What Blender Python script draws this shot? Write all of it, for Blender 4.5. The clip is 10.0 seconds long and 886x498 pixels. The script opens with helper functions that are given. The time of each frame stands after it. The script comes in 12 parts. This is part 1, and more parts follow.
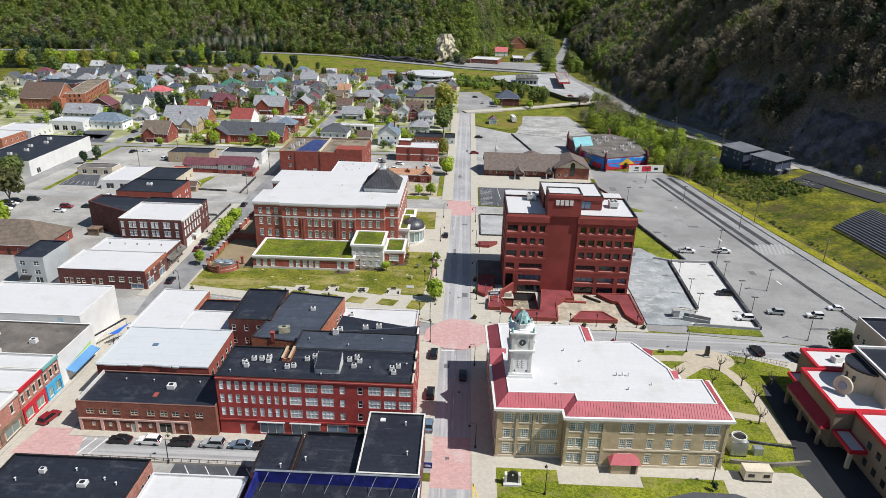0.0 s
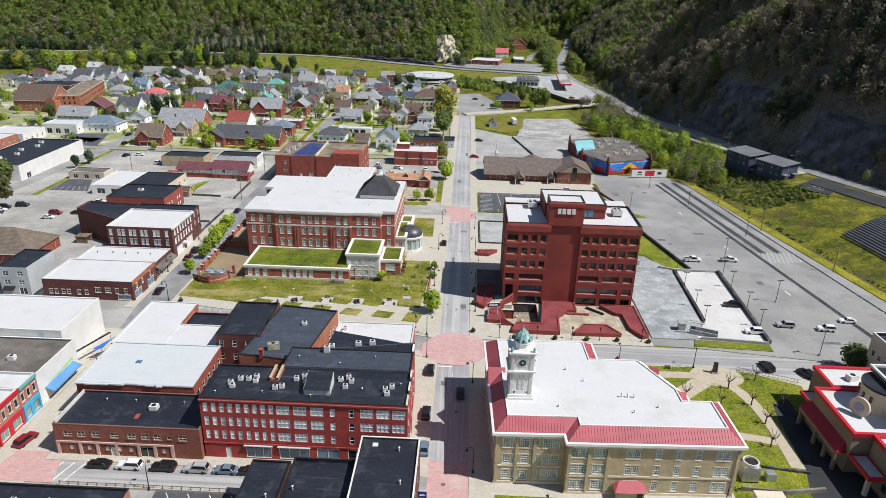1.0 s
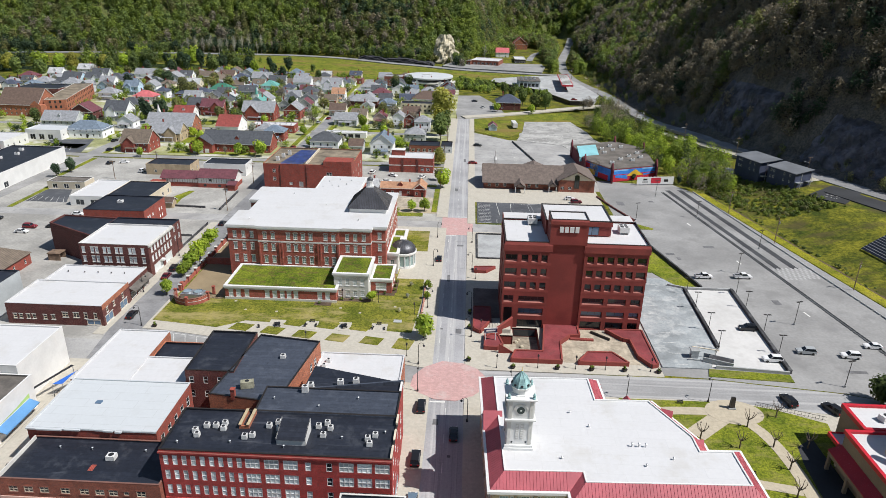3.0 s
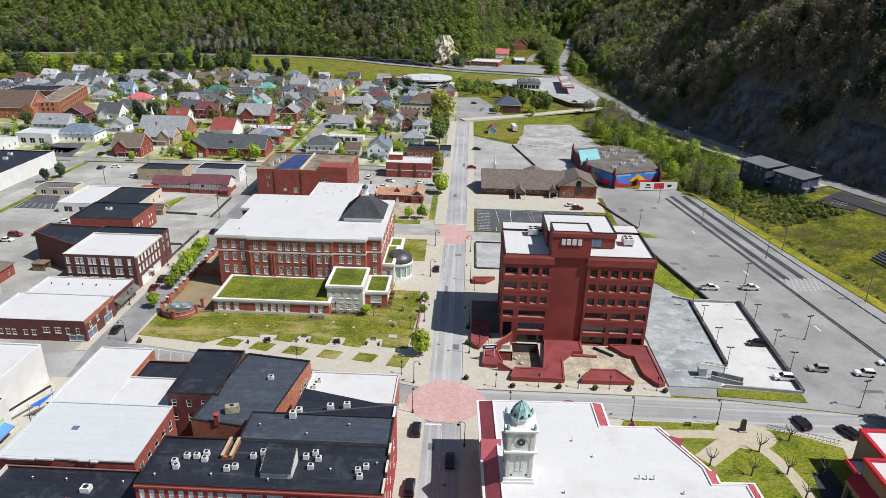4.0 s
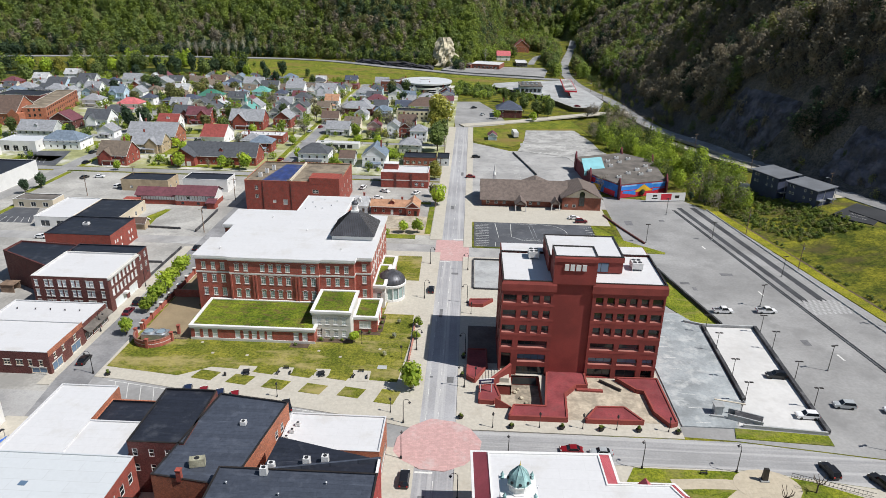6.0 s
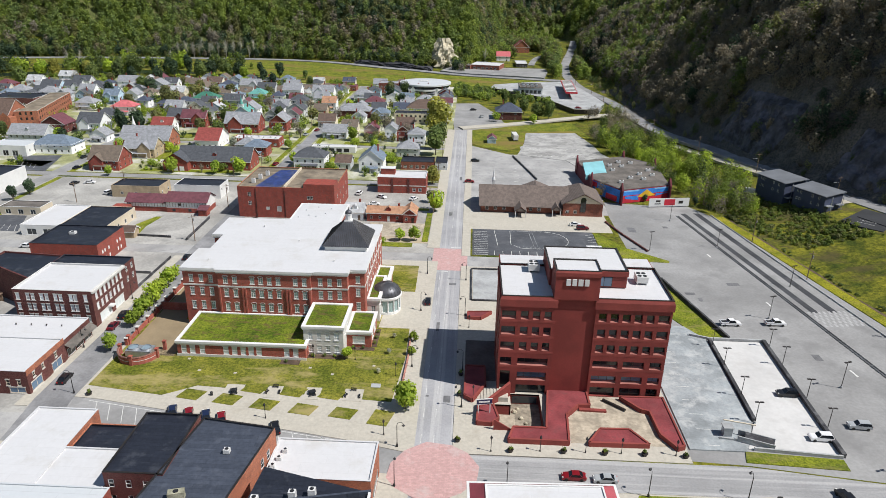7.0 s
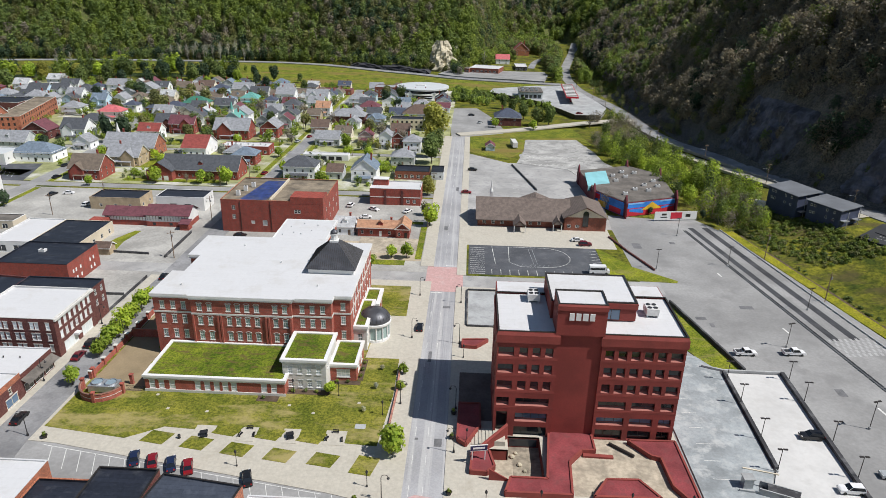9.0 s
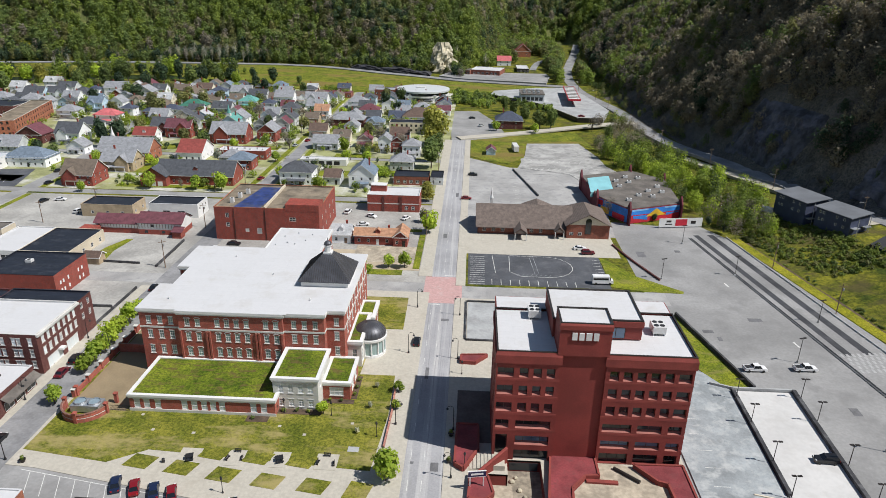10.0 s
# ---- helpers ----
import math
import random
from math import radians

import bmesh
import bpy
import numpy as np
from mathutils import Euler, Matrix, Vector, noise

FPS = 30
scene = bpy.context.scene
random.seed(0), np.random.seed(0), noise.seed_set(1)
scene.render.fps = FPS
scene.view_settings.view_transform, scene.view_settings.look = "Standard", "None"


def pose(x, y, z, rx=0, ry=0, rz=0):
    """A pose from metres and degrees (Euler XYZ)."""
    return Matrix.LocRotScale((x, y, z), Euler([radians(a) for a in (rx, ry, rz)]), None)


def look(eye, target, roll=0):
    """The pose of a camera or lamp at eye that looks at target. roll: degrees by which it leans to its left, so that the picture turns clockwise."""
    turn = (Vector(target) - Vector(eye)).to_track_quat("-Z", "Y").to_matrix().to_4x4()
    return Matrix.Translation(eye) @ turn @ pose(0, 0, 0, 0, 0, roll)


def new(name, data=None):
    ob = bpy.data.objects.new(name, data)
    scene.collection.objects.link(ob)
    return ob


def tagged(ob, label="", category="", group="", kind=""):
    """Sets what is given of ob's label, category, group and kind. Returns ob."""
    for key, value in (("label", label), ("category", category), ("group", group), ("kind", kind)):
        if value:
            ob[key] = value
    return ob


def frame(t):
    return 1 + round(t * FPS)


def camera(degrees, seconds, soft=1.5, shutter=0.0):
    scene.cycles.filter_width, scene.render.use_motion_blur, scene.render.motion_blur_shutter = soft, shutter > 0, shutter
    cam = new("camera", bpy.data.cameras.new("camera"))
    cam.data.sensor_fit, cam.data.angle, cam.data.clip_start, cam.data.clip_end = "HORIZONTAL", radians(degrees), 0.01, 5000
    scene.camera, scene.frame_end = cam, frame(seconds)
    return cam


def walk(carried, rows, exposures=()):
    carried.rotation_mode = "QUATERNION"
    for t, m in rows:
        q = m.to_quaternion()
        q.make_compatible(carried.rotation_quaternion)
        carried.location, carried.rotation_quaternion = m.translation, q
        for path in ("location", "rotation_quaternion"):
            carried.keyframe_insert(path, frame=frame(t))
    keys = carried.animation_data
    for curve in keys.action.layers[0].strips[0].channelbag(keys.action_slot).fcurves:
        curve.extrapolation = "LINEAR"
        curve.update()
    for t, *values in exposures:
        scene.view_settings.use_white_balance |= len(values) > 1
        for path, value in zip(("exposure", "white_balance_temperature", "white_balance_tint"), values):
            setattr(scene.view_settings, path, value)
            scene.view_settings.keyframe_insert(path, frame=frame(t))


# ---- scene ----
cam = camera(67.3, 10.0, 0.8)
PATH = [
    (0, (-3.312, -9.887, 88.514), (-3.364, -8.036, 87.759), 1.5),
    (0.5, (-3.005, -6.168, 88.496), (-3.059, -4.317, 87.741), 1.5),
    (1, (-2.618, -2.546, 88.575), (-2.673, -0.695, 87.821), 1.5),
    (1.5, (-2.218, 1.116, 88.648), (-2.274, 2.967, 87.893), 1.4),
    (2, (-1.997, 5.183, 88.837), (-2.052, 7.034, 88.081), 1.4),
    (2.5, (-1.59, 8.896, 88.897), (-1.647, 10.747, 88.141), 1.4),
    (2.7, (-1.3, 10.268, 88.883), (-1.36, 12.118, 88.125), 1.3),
    (4, (-0.485, 20.27, 89.291), (-0.545, 22.12, 88.532), 1.3),
    (4.5, (-0.205, 23.897, 89.412), (-0.265, 25.746, 88.653), 1.3),
    (5, (0.21, 27.512, 89.526), (0.147, 29.362, 88.767), 1.3),
    (5.5, (0.655, 31.049, 89.576), (0.59, 32.899, 88.819), 1.3),
    (7, (1.782, 42.372, 89.999), (1.714, 44.222, 89.241), 1.1),
    (7.5, (2.091, 46.038, 90.089), (2.023, 47.888, 89.331), 1.1),
    (8, (2.258, 50.19, 90.056), (2.192, 52.04, 89.299), 1.2),
    (8.5, (2.616, 53.78, 90.077), (2.548, 55.63, 89.322), 1.2),
    (9, (2.94, 57.35, 90.205), (2.873, 59.201, 89.45), 1.2),
    (9.5, (3.336, 60.752, 90.317), (3.268, 62.603, 89.564), 1.1),
    (10, (3.729, 64.33, 90.5), (3.656, 66.181, 89.747), 1.1),
]
walk(cam, [(t, look(eye, target, roll)) for t, eye, target, roll in PATH], ((0, 0.14), (6, 0.14), (8.5, 0.09), (10, 0.05)))

# world and sun
SUN_WAY = Vector((0.73, -0.22, 1.0)).normalized()
world = bpy.data.worlds.new("sky")
scene.world = world
world.use_nodes = True
wn = world.node_tree.nodes
sky = wn.new("ShaderNodeTexSky")
sky.sky_type = "NISHITA"
sky.sun_disc = False
sky.sun_elevation = math.asin(SUN_WAY.z)
sky.sun_rotation = math.atan2(SUN_WAY.x, SUN_WAY.y)
sky.air_density, sky.dust_density = 1.2, 0.4
wn["Background"].inputs[1].default_value = 0.066
world.node_tree.links.new(sky.outputs[0], wn["Background"].inputs[0])
sun_data = bpy.data.lights.new("sun", "SUN")
sun_data.energy, sun_data.angle, sun_data.color = 4.95, radians(0.53), (1.0, 0.97, 0.935)
sun = new("sun", sun_data)
sun.matrix_world = look(SUN_WAY * 900, (0, 0, 0))


# ---- materials ----
def nodes_of(name):
    m = bpy.data.materials.new(name)
    m.use_nodes = True
    return m, m.node_tree.nodes, m.node_tree.links, m.node_tree.nodes["Principled BSDF"]


def ramp(n, l, fac, stops):
    r = n.new("ShaderNodeValToRGB")
    e = r.color_ramp.elements
    while len(e) < len(stops):
        e.new(0.5)
    for k, (p, c) in enumerate(stops):
        e[k].position, e[k].color = p, (*c, 1)
    l.new(fac, r.inputs[0])
    return r.outputs[0]


def mix(n, l, kind, fac, a, b):
    x = n.new("ShaderNodeMix")
    x.data_type, x.blend_type = "RGBA", kind
    for sock, v in ((x.inputs[0], fac), (x.inputs[6], a), (x.inputs[7], b)):
        if isinstance(v, (int, float)):
            sock.default_value = v
        elif isinstance(v, tuple):
            sock.default_value = (*v, 1)
        else:
            l.new(v, sock)
    return x.outputs[2]


def noise_tex(n, l, scale, detail=4.0, rough=0.55, coords=None, stretch=None):
    t = n.new("ShaderNodeTexNoise")
    t.inputs["Scale"].default_value = scale
    t.inputs["Detail"].default_value = detail
    t.inputs["Roughness"].default_value = rough
    if coords is None:
        g = n.new("ShaderNodeNewGeometry")
        coords = g.outputs["Position"]
    if stretch:
        mp = n.new("ShaderNodeMapping")
        mp.inputs["Scale"].default_value = stretch
        l.new(coords, mp.inputs[0])
        coords = mp.outputs[0]
    l.new(coords, t.inputs["Vector"])
    return t.outputs["Fac"]


def scaled(c, k):
    return tuple(min(1.0, v * k) for v in c)


def surface(name, colour, rough=0.8, spread=0.25, fine=3.0, coarse=0.15, metal=0.0, bump=0.0, bump_scale=8.0, dirt=None, dirt_amount=0.0, dirt_scale=0.3, by_object=0.0, by_island=0.0, spec=0.5):
    """Colour with variation at two scales, optional dirt, bump and difference from piece to piece."""
    m, n, l, p = nodes_of(name)
    f1, f2 = noise_tex(n, l, coarse, 5), noise_tex(n, l, fine, 6)
    c = ramp(n, l, f1, [(0.37, scaled(colour, 1 - spread)), (0.63, scaled(colour, 1 + spread))])
    c2 = ramp(n, l, f2, [(0.38, (0.76, 0.76, 0.76)), (0.62, (1.12, 1.12, 1.12))])
    c = mix(n, l, "MULTIPLY", min(1.0, spread * 2.2), c, c2)
    if dirt:
        f3 = noise_tex(n, l, dirt_scale, 8, 0.65)
        mask = ramp(n, l, f3, [(0.5, (0, 0, 0)), (0.66, (dirt_amount,) * 3)])
        c = mix(n, l, "MIX", mask, c, dirt)
    if by_object or by_island:
        if by_object:
            source = n.new("ShaderNodeObjectInfo").outputs["Random"]
        else:
            source = n.new("ShaderNodeNewGeometry").outputs["Random Per Island"]
        k = max(by_object, by_island)
        c = mix(n, l, "MULTIPLY", 1.0, c, ramp(n, l, source, [(0.0, (1 - k,) * 3), (1.0, (1 + k * 0.6,) * 3)]))
    l.new(c, p.inputs["Base Color"])
    p.inputs["Roughness"].default_value = rough
    p.inputs["Metallic"].default_value = metal
    p.inputs["Specular IOR Level"].default_value = spec
    if bump:
        b = n.new("ShaderNodeBump")
        b.inputs["Strength"].default_value = bump
        b.inputs["Distance"].default_value = 0.1
        l.new(noise_tex(n, l, bump_scale, 5), b.inputs["Height"])
        l.new(b.outputs[0], p.inputs["Normal"])
    return m


def brickwork(name, colour, mortar=(0.2, 0.1, 0.08), spread=0.3, stain=(0.08, 0.05, 0.045), stain_amount=0.35, course=0.08):
    """Brick courses with mortar joints, uneven colour and soot."""
    m, n, l, p = nodes_of(name)
    co = n.new("ShaderNodeTexCoord")
    sep = n.new("ShaderNodeSeparateXYZ")
    l.new(co.outputs["Object"], sep.inputs[0])
    add = n.new("ShaderNodeMath")
    l.new(sep.outputs[0], add.inputs[0])
    l.new(sep.outputs[1], add.inputs[1])
    com = n.new("ShaderNodeCombineXYZ")
    l.new(add.outputs[0], com.inputs[0])
    l.new(sep.outputs[2], com.inputs[1])
    b = n.new("ShaderNodeTexBrick")
    l.new(com.outputs[0], b.inputs["Vector"])
    b.inputs["Scale"].default_value = 1.0
    b.inputs["Brick Width"].default_value = course * 3
    b.inputs["Row Height"].default_value = course
    b.inputs["Mortar Size"].default_value = 0.008
    b.inputs["Color1"].default_value = (*scaled(colour, 1 - spread), 1)
    b.inputs["Color2"].default_value = (*scaled(colour, 1 + spread), 1)
    b.inputs["Mortar"].default_value = (*mortar, 1)
    c = mix(n, l, "MULTIPLY", 0.8, b.outputs["Color"], ramp(n, l, noise_tex(n, l, 0.5, 6), [(0.3, (0.72, 0.72, 0.72)), (0.7, (1.15, 1.15, 1.15))]))
    mask = ramp(n, l, noise_tex(n, l, 0.6, 8, 0.7, stretch=(1, 1, 0.25)), [(0.52, (0, 0, 0)), (0.75, (stain_amount,) * 3)])
    c = mix(n, l, "MIX", mask, c, stain)
    l.new(c, p.inputs["Base Color"])
    p.inputs["Roughness"].default_value = 0.85
    bp = n.new("ShaderNodeBump")
    bp.inputs["Strength"].default_value = 0.4
    bp.inputs["Distance"].default_value = 0.01
    bp.invert = True
    l.new(b.outputs["Fac"], bp.inputs["Height"])
    l.new(bp.outputs[0], p.inputs["Normal"])
    return m


def jointed(name, colour, rough, size, line, joint, spread=0.06, dirt=None, dirt_amount=0.4, dirt_scale=0.4, offset=0.5, streak=0.0, mottle=0.3, spec=0.5, ripple=0.0):
    """Sheets or slabs of a given size with thin joints, stains and a little difference from sheet to sheet."""
    m, n, l, p = nodes_of(name)
    g = n.new("ShaderNodeNewGeometry")
    b = n.new("ShaderNodeTexBrick")
    l.new(g.outputs["Position"], b.inputs["Vector"])
    b.offset = offset
    b.inputs["Scale"].default_value = 1.0
    b.inputs["Brick Width"].default_value, b.inputs["Row Height"].default_value = size
    b.inputs["Mortar Size"].default_value = line
    b.inputs["Color1"].default_value = (*scaled(colour, 1 - spread), 1)
    b.inputs["Color2"].default_value = (*scaled(colour, 1 + spread), 1)
    b.inputs["Mortar"].default_value = (*joint, 1)
    c = mix(n, l, "MULTIPLY", mottle, b.outputs["Color"], ramp(n, l, noise_tex(n, l, 1.3, 8, 0.7), [(0.38, (0.8, 0.8, 0.8)), (0.62, (1.14, 1.14, 1.14))]))
    if dirt:
        mask = ramp(n, l, noise_tex(n, l, dirt_scale, 9, 0.72), [(0.53, (0, 0, 0)), (0.66, (dirt_amount,) * 3)])
        c = mix(n, l, "MIX", mask, c, dirt)
    if streak:
        mask = ramp(n, l, noise_tex(n, l, 0.9, 6, 0.6, stretch=(0.12, 1.0, 1)), [(0.62, (0, 0, 0)), (0.7, (streak,) * 3)])
        c = mix(n, l, "MIX", mask, c, scaled(dirt or joint, 1.6))
    l.new(c, p.inputs["Base Color"])
    p.inputs["Roughness"].default_value = rough
    p.inputs["Specular IOR Level"].default_value = spec
    if ripple:
        bp = n.new("ShaderNodeBump")
        bp.inputs["Strength"].default_value, bp.inputs["Distance"].default_value = ripple, 0.12
        l.new(noise_tex(n, l, 0.9, 6, 0.6), bp.inputs["Height"])
        l.new(bp.outputs[0], p.inputs["Normal"])
    return m


def glass_pane(name, colour, rough=0.06, spread=0.6):
    m, n, l, p = nodes_of(name)
    r = n.new("ShaderNodeObjectInfo").outputs["Random"]
    c = ramp(n, l, r, [(0.0, scaled(colour, 1 - spread)), (1.0, scaled(colour, 1 + spread))])
    l.new(c, p.inputs["Base Color"])
    p.inputs["Roughness"].default_value = rough
    p.inputs["Specular IOR Level"].default_value = 0.6
    return m


def leafy(name, low, high, island=0.35):
    m, n, l, p = nodes_of(name)
    r = n.new("ShaderNodeNewGeometry").outputs["Random Per Island"]
    c = ramp(n, l, r, [(0.0, low), (1.0, high)])
    drift = ramp(n, l, noise_tex(n, l, 0.11, 3, 0.6), [(0.36, (0.7, 0.74, 0.8)), (0.5, (0.98, 0.98, 0.98)), (0.64, (1.28, 1.22, 1.08))])
    c = mix(n, l, "MULTIPLY", 1.0, c, drift)
    ob = ramp(n, l, n.new("ShaderNodeObjectInfo").outputs["Random"], [(0.0, (0.75, 0.75, 0.75)), (1.0, (1.2, 1.2, 1.1))])
    c = mix(n, l, "MULTIPLY", 1.0, c, ob)
    l.new(c, p.inputs["Base Color"])
    p.inputs["Roughness"].default_value = 0.7
    p.inputs["Specular IOR Level"].default_value = 0.2
    tr = n.new("ShaderNodeBsdfTranslucent")
    l.new(c, tr.inputs[0])
    ms = n.new("ShaderNodeMixShader")
    ms.inputs[0].default_value = 0.48
    l.new(p.outputs[0], ms.inputs[1])
    l.new(tr.outputs[0], ms.inputs[2])
    l.new(ms.outputs[0], n["Material Output"].inputs[0])
    return m


def grassy(name, low, high, bare, bare_amount=0.5, fine=1.1, patch_scale=0.22):
    m, n, l, p = nodes_of(name)
    c = ramp(n, l, noise_tex(n, l, 0.12, 8, 0.65), [(0.38, low), (0.62, high)])
    c = mix(n, l, "MULTIPLY", 0.7, c, ramp(n, l, noise_tex(n, l, fine, 8, 0.75), [(0.42, (0.36, 0.42, 0.33)), (0.58, (1.5, 1.42, 1.2))]))
    mask = ramp(n, l, noise_tex(n, l, patch_scale, 9, 0.7, stretch=(0.6, 1.3, 1)), [(0.5, (0, 0, 0)), (0.62, (bare_amount,) * 3)])
    c = mix(n, l, "MIX", mask, c, bare)
    l.new(c, p.inputs["Base Color"])
    p.inputs["Roughness"].default_value = 0.9
    p.inputs["Specular IOR Level"].default_value = 0.15
    b = n.new("ShaderNodeBump")
    b.inputs["Strength"].default_value, b.inputs["Distance"].default_value = 0.6, 0.15
    l.new(noise_tex(n, l, 4.0, 6), b.inputs["Height"])
    l.new(b.outputs[0], p.inputs["Normal"])
    return m


def streaky(name, colour, dark, pale, along_y=True):
    """Worn road surface with wheel tracks, seams and blotches drawn out along the street."""
    m, n, l, p = nodes_of(name)
    st = (1.0, 0.012, 1.0) if along_y else (0.012, 1.0, 1.0)
    c = ramp(n, l, noise_tex(n, l, 0.06, 6, 0.6), [(0.36, scaled(colour, 0.84)), (0.64, scaled(colour, 1.14))])
    c = mix(n, l, "MIX", ramp(n, l, noise_tex(n, l, 0.75, 3, 0.5, stretch=st), [(0.5, (0, 0, 0)), (0.62, (0.75,) * 3)]), c, pale)
    c = mix(n, l, "MIX", ramp(n, l, noise_tex(n, l, 2.6, 4, 0.6, stretch=st), [(0.56, (0, 0, 0)), (0.66, (0.55,) * 3)]), c, dark)
    c = mix(n, l, "MULTIPLY", 0.6, c, ramp(n, l, noise_tex(n, l, 2.2, 8, 0.7), [(0.36, (0.8, 0.8, 0.8)), (0.64, (1.12, 1.12, 1.12))]))
    l.new(c, p.inputs["Base Color"])
    p.inputs["Roughness"].default_value = 0.9
    return m


street_asphalt = streaky("worn_street_asphalt", (0.34, 0.34, 0.35), (0.22, 0.22, 0.23), (0.47, 0.465, 0.46))
side_asphalt = streaky("worn_side_street_asphalt", (0.305, 0.305, 0.305), (0.2, 0.2, 0.21), (0.43, 0.425, 0.42), False)
asphalt = surface("worn_asphalt", (0.35, 0.345, 0.335), 0.9, 0.16, 2.5, 0.07, bump=0.1, dirt=(0.23, 0.23, 0.235), dirt_amount=0.7, dirt_scale=0.3)
asphalt_light = surface("pale_asphalt", (0.272, 0.27, 0.265), 0.9, 0.16, 1.2, 0.05, bump=0.1, dirt=(0.195, 0.193, 0.19), dirt_amount=0.7, dirt_scale=0.12)
asphalt_road = surface("hill_road_asphalt", (0.24, 0.24, 0.243), 0.9, 0.2, 1.5, 0.07, dirt=(0.13, 0.13, 0.135), dirt_amount=0.6, dirt_scale=0.2)
asphalt_dark = surface("dark_asphalt", (0.07, 0.075, 0.085), 0.85, 0.2, 2.0, 0.1, dirt=(0.14, 0.14, 0.15), dirt_amount=0.6, dirt_scale=0.25)
# Blacker than dark_asphalt; deep shade on drives and lots is in the colour.
black_asphalt = surface("shade_black_asphalt", (0.028, 0.03, 0.034), 0.9, 0.2, 2.0, 0.1)
concrete = jointed("pavement_concrete", (0.455, 0.425, 0.36), 0.9, (1.5, 1.5), 0.022, (0.42, 0.39, 0.335), 0.03, (0.36, 0.325, 0.265), 0.55, 0.16, 0.0, mottle=0.5)
concrete_grey = surface("grey_concrete", (0.37, 0.38, 0.38), 0.9, 0.15, 1.5, 0.1, dirt=(0.24, 0.24, 0.24), dirt_amount=0.7, dirt_scale=0.25)
red_paving = jointed("red_paving", (0.50, 0.31, 0.295), 0.9, (0.9, 0.45), 0.03, (0.42, 0.28, 0.26), 0.08, (0.5, 0.42, 0.4), 0.7, 0.16, mottle=0.5)
yard_ground = surface("yard_ground", (0.27, 0.28, 0.125), 0.95, 0.3, 1.0, 0.08, dirt=(0.58, 0.565, 0.53), dirt_amount=0.95, dirt_scale=0.05)
lot_asphalt = surface("old_lot_asphalt", (0.355, 0.345, 0.32), 0.9, 0.25, 1.2, 0.05, bump=0.1, dirt=(0.255, 0.25, 0.235), dirt_amount=0.8, dirt_scale=0.12)
lawn = grassy("lawn_grass", (0.10, 0.12, 0.016), (0.205, 0.2, 0.034), (0.34, 0.28, 0.12), 0.8, 1.6, 0.1)
lawn_bright = grassy("verge_grass", (0.105, 0.14, 0.014), (0.215, 0.235, 0.024), (0.25, 0.215, 0.08), 0.5, 2.0)
meadow = grassy("rough_meadow", (0.05, 0.07, 0.011), (0.19, 0.185, 0.022), (0.085, 0.07, 0.03), 0.8, 0.8, 0.08)
hill_floor = grassy("forest_floor", (0.08, 0.10, 0.035), (0.13, 0.14, 0.05), (0.11, 0.1, 0.06), 0.5)
# Litter lifted and greyed, with haze over the slope put into its colour.
slope_litter = grassy("slope_leaf_litter", (0.082, 0.076, 0.075), (0.14, 0.127, 0.118), (0.115, 0.112, 0.122), 0.5)
embankment_grass = grassy("embankment_grass", (0.09, 0.12, 0.016), (0.2, 0.215, 0.03), (0.22, 0.15, 0.055), 0.75, 0.9, 0.028)
sedum = grassy("roof_sedum", (0.055, 0.095, 0.009), (0.165, 0.2, 0.022), (0.12, 0.085, 0.035), 0.85, 1.6, 0.5)
white_roof = jointed("white_roof_membrane", (0.575, 0.575, 0.58), 0.6, (9.0, 2.4), 0.04, (0.53, 0.53, 0.53), 0.012, (0.46, 0.44, 0.405), 0.45, 0.12, mottle=0.16)
pale_roof = jointed("pale_grey_roof_membrane", (0.52, 0.545, 0.56), 0.6, (10.0, 2.6), 0.05, (0.45, 0.47, 0.48), 0.01, (0.44, 0.45, 0.45), 0.3, 0.2, mottle=0.12)
black_roof = jointed("black_roof_membrane", (0.019, 0.022, 0.032), 0.48, (13.0, 1.0), 0.03, (0.011, 0.013, 0.019), 0.14, (0.066, 0.071, 0.084), 0.6, 0.28, 0.5, 0.35, 0.9, spec=0.4, ripple=0.25)
# Black membrane whose blue-grey stands for reflected sky.
sky_grey_roof = jointed("sky_grey_roof_membrane", (0.052, 0.061, 0.082), 0.5, (14.0, 1.0), 0.03, (0.03, 0.036, 0.05), 0.12, (0.1, 0.112, 0.14), 0.5, 0.3, 0.5, 0.3, 0.8, spec=0.4, ripple=0.25)
overflow_paving = surface("cracked_lot_paving", (0.36, 0.355, 0.34), 0.9, 0.25, 1.5, 0.1, dirt=(0.17, 0.17, 0.165), dirt_amount=0.8, dirt_scale=0.3)
gravel_roof = surface("tan_gravel_roof", (0.22, 0.18, 0.13), 0.95, 0.3, 3.0, 0.2, dirt=(0.07, 0.06, 0.05), dirt_amount=0.7, dirt_scale=0.25)
grey_roof = surface("grey_roof_felt", (0.14, 0.125, 0.11), 0.9, 0.25, 2.0, 0.2, dirt=(0.07, 0.065, 0.06), dirt_amount=0.6)
brick_red = brickwork("red_brick", (0.30, 0.058, 0.04))
brick_deep = brickwork("deep_red_brick", (0.39, 0.044, 0.04), (0.26, 0.09, 0.075), 0.22, (0.12, 0.04, 0.04), 0.3)
brick_brown = brickwork("brown_brick", (0.26, 0.082, 0.05))
brick_dark = brickwork("dark_brick", (0.105, 0.027, 0.025))
brick_orange = brickwork("orange_brick", (0.42, 0.15, 0.08))
brick_pink = brickwork("pink_brick", (0.46, 0.21, 0.16))
brick_tan = brickwork("tan_brick", (0.46, 0.37, 0.23), (0.48, 0.4, 0.28), 0.1, (0.25, 0.19, 0.12), 0.3)
